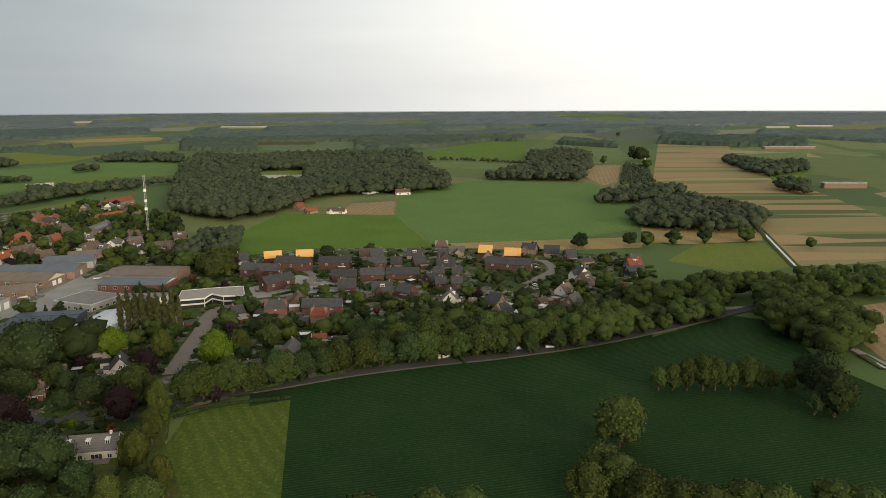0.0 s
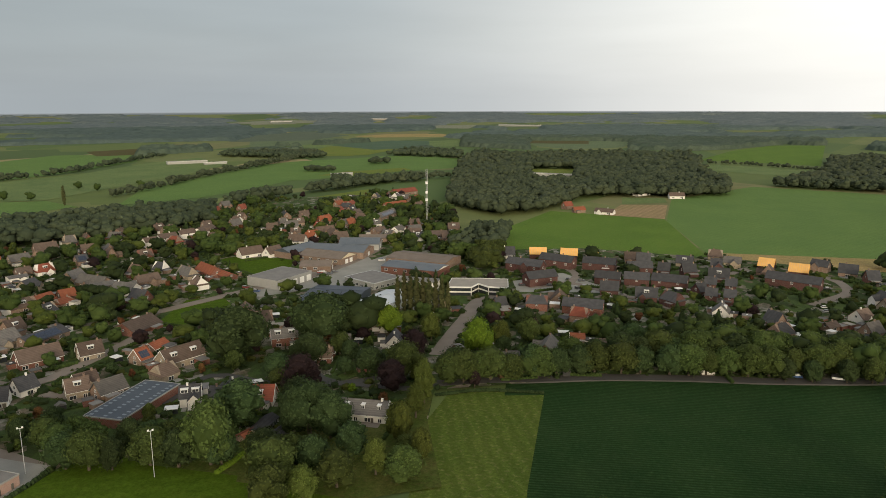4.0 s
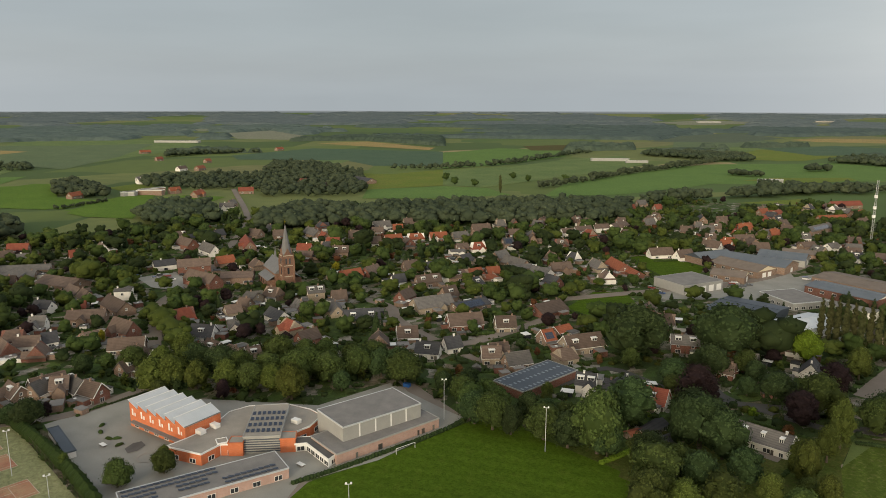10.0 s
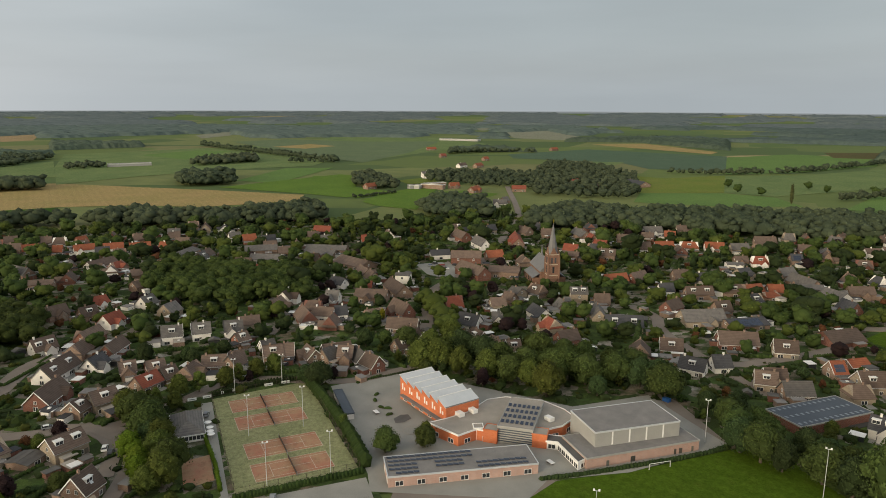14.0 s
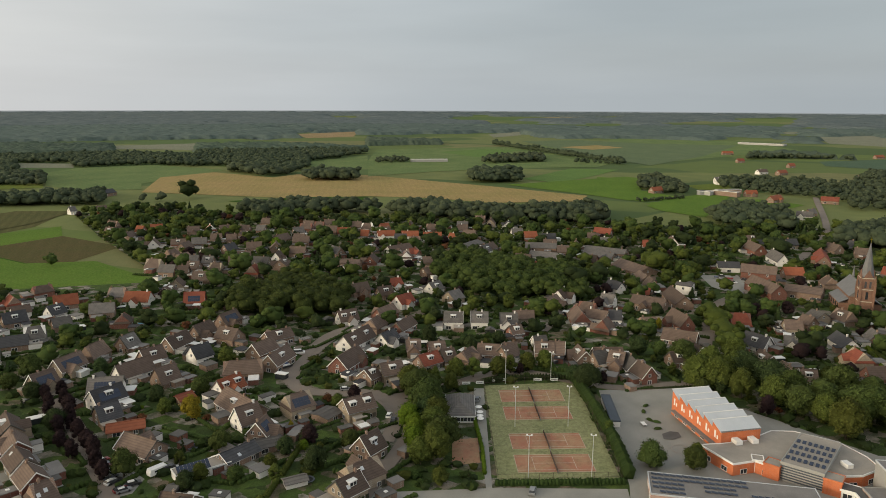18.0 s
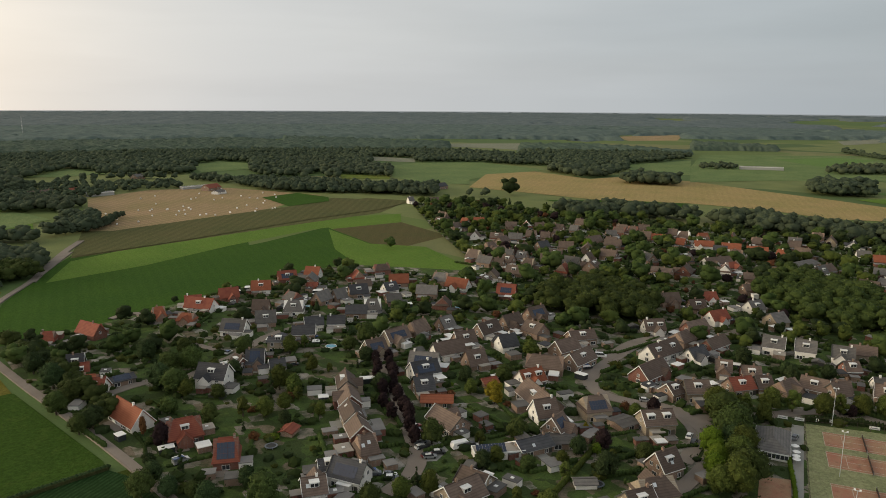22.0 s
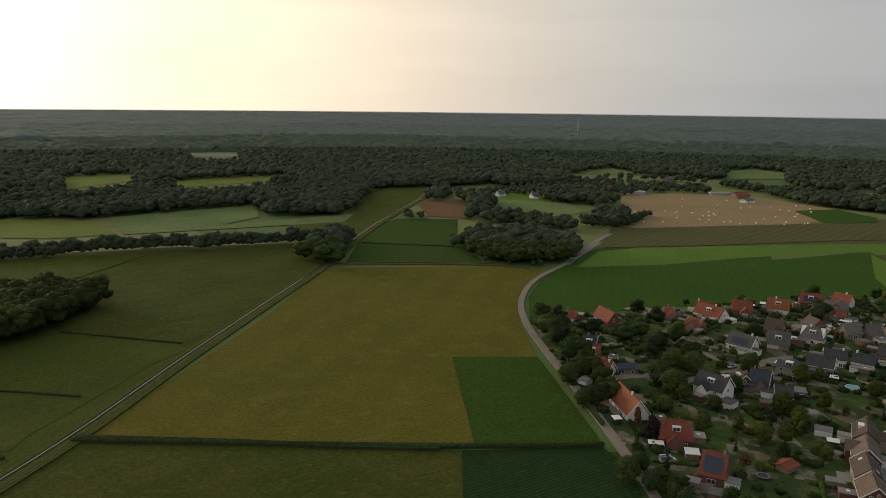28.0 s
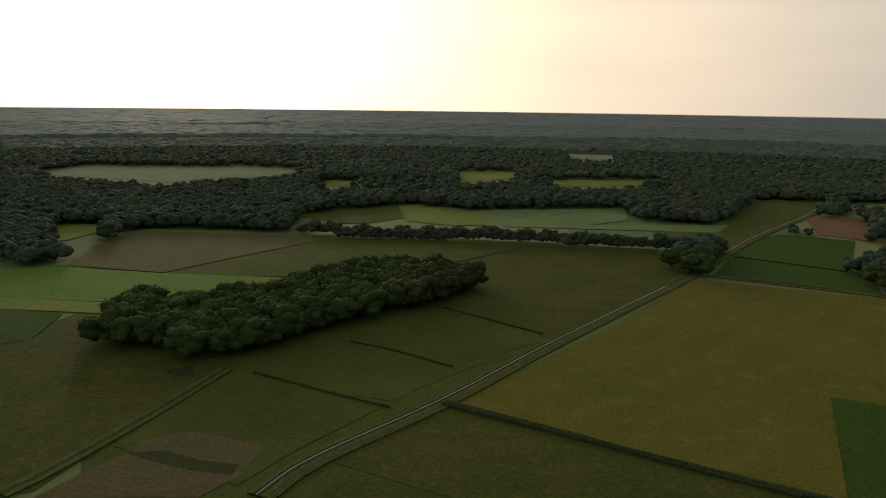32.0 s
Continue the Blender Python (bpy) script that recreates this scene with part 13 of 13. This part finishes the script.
flat_block("farm_shed", -2902.1, 454.4, 53.7, 111.5, 22.3, 6.0, "pale_flat_roof", "pale_metal", "long pale farm shed or glasshouse beside fields", "farm building")
flat_block("farm_shed", -2036.1, 574.7, 53.1, 120.3, 24.1, 5.0, "grey_cladding", "flat_roof", "long pale farm shed or glasshouse beside fields", "farm building")
flat_block("farm_shed", -3391.2, 1319.7, 54.8, 71.7, 14.3, 7.0, "grey_cladding", "flat_roof", "long pale farm shed or glasshouse beside fields", "farm building")
flat_block("farm_shed", -2428.2, 2599.8, 54.8, 44.4, 9.0, 8.0, "pale_flat_roof", "pale_metal", "long pale farm shed or glasshouse beside fields", "farm building")
flat_block("farm_shed", -2151.0, 3195.1, 55.1, 115.2, 23.0, 7.0, "grey_cladding", "pale_flat_roof", "long pale farm shed or glasshouse beside fields", "farm building")
flat_block("farm_shed", -904.2, 195.1, 52.0, 16.3, 9.0, 5.0, "grey_cladding", "flat_roof", "long pale farm shed or glasshouse beside fields", "farm building")
flat_block("farm_shed", -899.3, 217.9, 52.0, 31.1, 9.0, 6.0, "brown_brick", "flat_roof", "long pale farm shed or glasshouse beside fields", "farm building")
flat_block("farm_shed", -930.6, 1071.1, 52.5, 71.7, 14.3, 5.0, "grey_cladding", "flat_roof", "long pale farm shed or glasshouse beside fields", "farm building")
flat_block("farm_shed", -873.2, 1079.7, 52.5, 40.8, 9.0, 4.0, "grey_cladding", "flat_roof", "long pale farm shed or glasshouse beside fields", "farm building")
flat_block("farm_shed", -537.4, 952.5, 52.1, 32.4, 9.0, 6.0, "grey_cladding", "flat_roof", "long pale farm shed or glasshouse beside fields", "farm building")
flat_block("farm_shed", -2993.6, -462.3, 110.8, 254.6, 25.0, 5.0, "grey_cladding", "pale_flat_roof", "long pale farm shed or glasshouse beside fields", "farm building")
flat_block("farm_shed", -2877.6, 451.9, 109.8, 99.6, 19.9, 5.0, "pale_flat_roof", "pale_metal", "long pale farm shed or glasshouse beside fields", "farm building")
flat_block("farm_shed", -1331.6, -215.0, 107.1, 69.1, 13.8, 5.0, "grey_cladding", "flat_roof", "long pale farm shed or glasshouse beside fields", "farm building")
flat_block("farm_shed", -905.4, 194.8, 105.9, 16.8, 9.0, 5.0, "grey_cladding", "flat_roof", "long pale farm shed or glasshouse beside fields", "farm building")
flat_block("farm_shed", -924.8, 226.5, 105.9, 30.7, 9.0, 5.0, "brown_brick", "flat_roof", "long pale farm shed or glasshouse beside fields", "farm building")
flat_block("farm_shed", -599.0, -769.9, 168.8, 42.7, 9.0, 3.0, "grey_cladding", "flat_roof", "long pale farm shed or glasshouse beside fields", "farm building")
flat_block("farm_shed", -483.4, -798.5, 168.9, 29.4, 9.0, 4.0, "grey_cladding", "flat_roof", "long pale farm shed or glasshouse beside fields", "farm building")
field("lake", "water", [(-2036.3, -884.3), (-2261.0, -924.7), (-2373.3, -865.6), (-2183.8, -787.1), (-1995.7, -798.7)], "pale lake far off between woods")

# ---- gardens ----

FOOT += [(-110, 204, 8), (-118, 218, 8), (-111, 206, 6), (-108, 199, 6), (-105, 193, 6), (-248, 55, 8), (-243, 57, 8), (-237, 59, 8), (-231, 62, 8), (-225, 64, 8), (-206, 78, 7), (-211, 81, 7), (-216, 85, 7), (-221, 88, 7), (-208, 71, 3), (-201, 85, 3), (-211, 67, 3), (-191, 95, 9), (-191, 102, 9), (-192, 109, 9), (-192, 116, 9), (-193, 122, 9), (-193, 129, 9), (-198, 101, 10), (-198, 107, 10), (-198, 113, 10), (-198, 119, 10), (-198, 125, 10)]
FOOT += [(-193, 36, 7), (-192, 42, 7), (-192, 49, 7), (-192, 55, 7), (-191, 62, 7), (-191, 68, 7), (-190, 74, 7), (-254, 26, 3), (-246, 26, 3), (-239, 27, 3), (-392, 169, 7), (-401, 170, 13), (-410, 172, 13), (-419, 173, 13), (-428, 174, 13), (-258, -2, 15), (-243, 0, 15), (-221, 4, 15), (-206, 6, 15), (-254, 354, 13), (-253, 360, 13), (-253, 366, 13), (-252, 372, 13), (-251, 378, 13), (-256, 402, 9), (-249, 405, 9), (-243, 407, 9), (-271, 432, 11)]
FOOT += [(-264, 432, 11), (-257, 431, 11), (-250, 431, 11), (-243, 430, 11), (-277, 450, 13), (-271, 451, 13), (-265, 452, 13), (-259, 453, 13), (-252, 453, 13), (-246, 454, 13), (-240, 455, 13), (-268, 476, 12), (-262, 478, 12), (-256, 480, 12), (-251, 483, 12), (-245, 485, 12), (-291, 430, 10), (-289, 436, 10), (-288, 442, 10), (-287, 448, 10), (-286, 454, 10), (-209, 447, 14), (-202, 447, 14), (-196, 447, 14), (-189, 446, 14), (-183, 446, 14), (-176, 446, 14), (-170, 445, 14)]
FOOT += [(-200, 420, 11), (-194, 420, 11), (-187, 419, 11), (-180, 419, 11), (-174, 419, 11), (-167, 418, 11), (-165, 350, 10), (-166, 344, 10), (-167, 337, 10), (-168, 331, 10), (-169, 324, 10), (-170, 317, 10), (-212, 343, 13), (-206, 344, 13), (-200, 345, 13), (-194, 346, 13), (-187, 347, 13), (-199, 321, 8), (-203, 326, 8), (-207, 331, 8), (-207, 389, 12), (-200, 386, 12), (-194, 384, 12), (-188, 382, 12), (-264, 500, 8), (-258, 503, 8), (-253, 506, 8), (-247, 509, 8)]
FOOT += [(-173, 387, 6), (-166, 387, 6), (-159, 388, 6), (-140, 381, 9), (-132, 385, 9), (-124, 390, 9), (-117, 392, 9), (-193, 174, 9), (-194, 181, 9), (-195, 187, 9), (-196, 194, 9), (-197, 201, 9), (-457, 11, 4), (-462, 9, 4), (-385, 254, 6), (-391, 255, 6)]
infill(TOWN, FOOT, 170, 21)
outbuildings(8)
garden_fill(TOWN, FOOT, (1350, 1200, 750), 4)
gardens(FOOT)
undergrowth(TOWN, FOOT, 40000, 9)
join_far_trees()
join_far_houses(300)
far_woods()
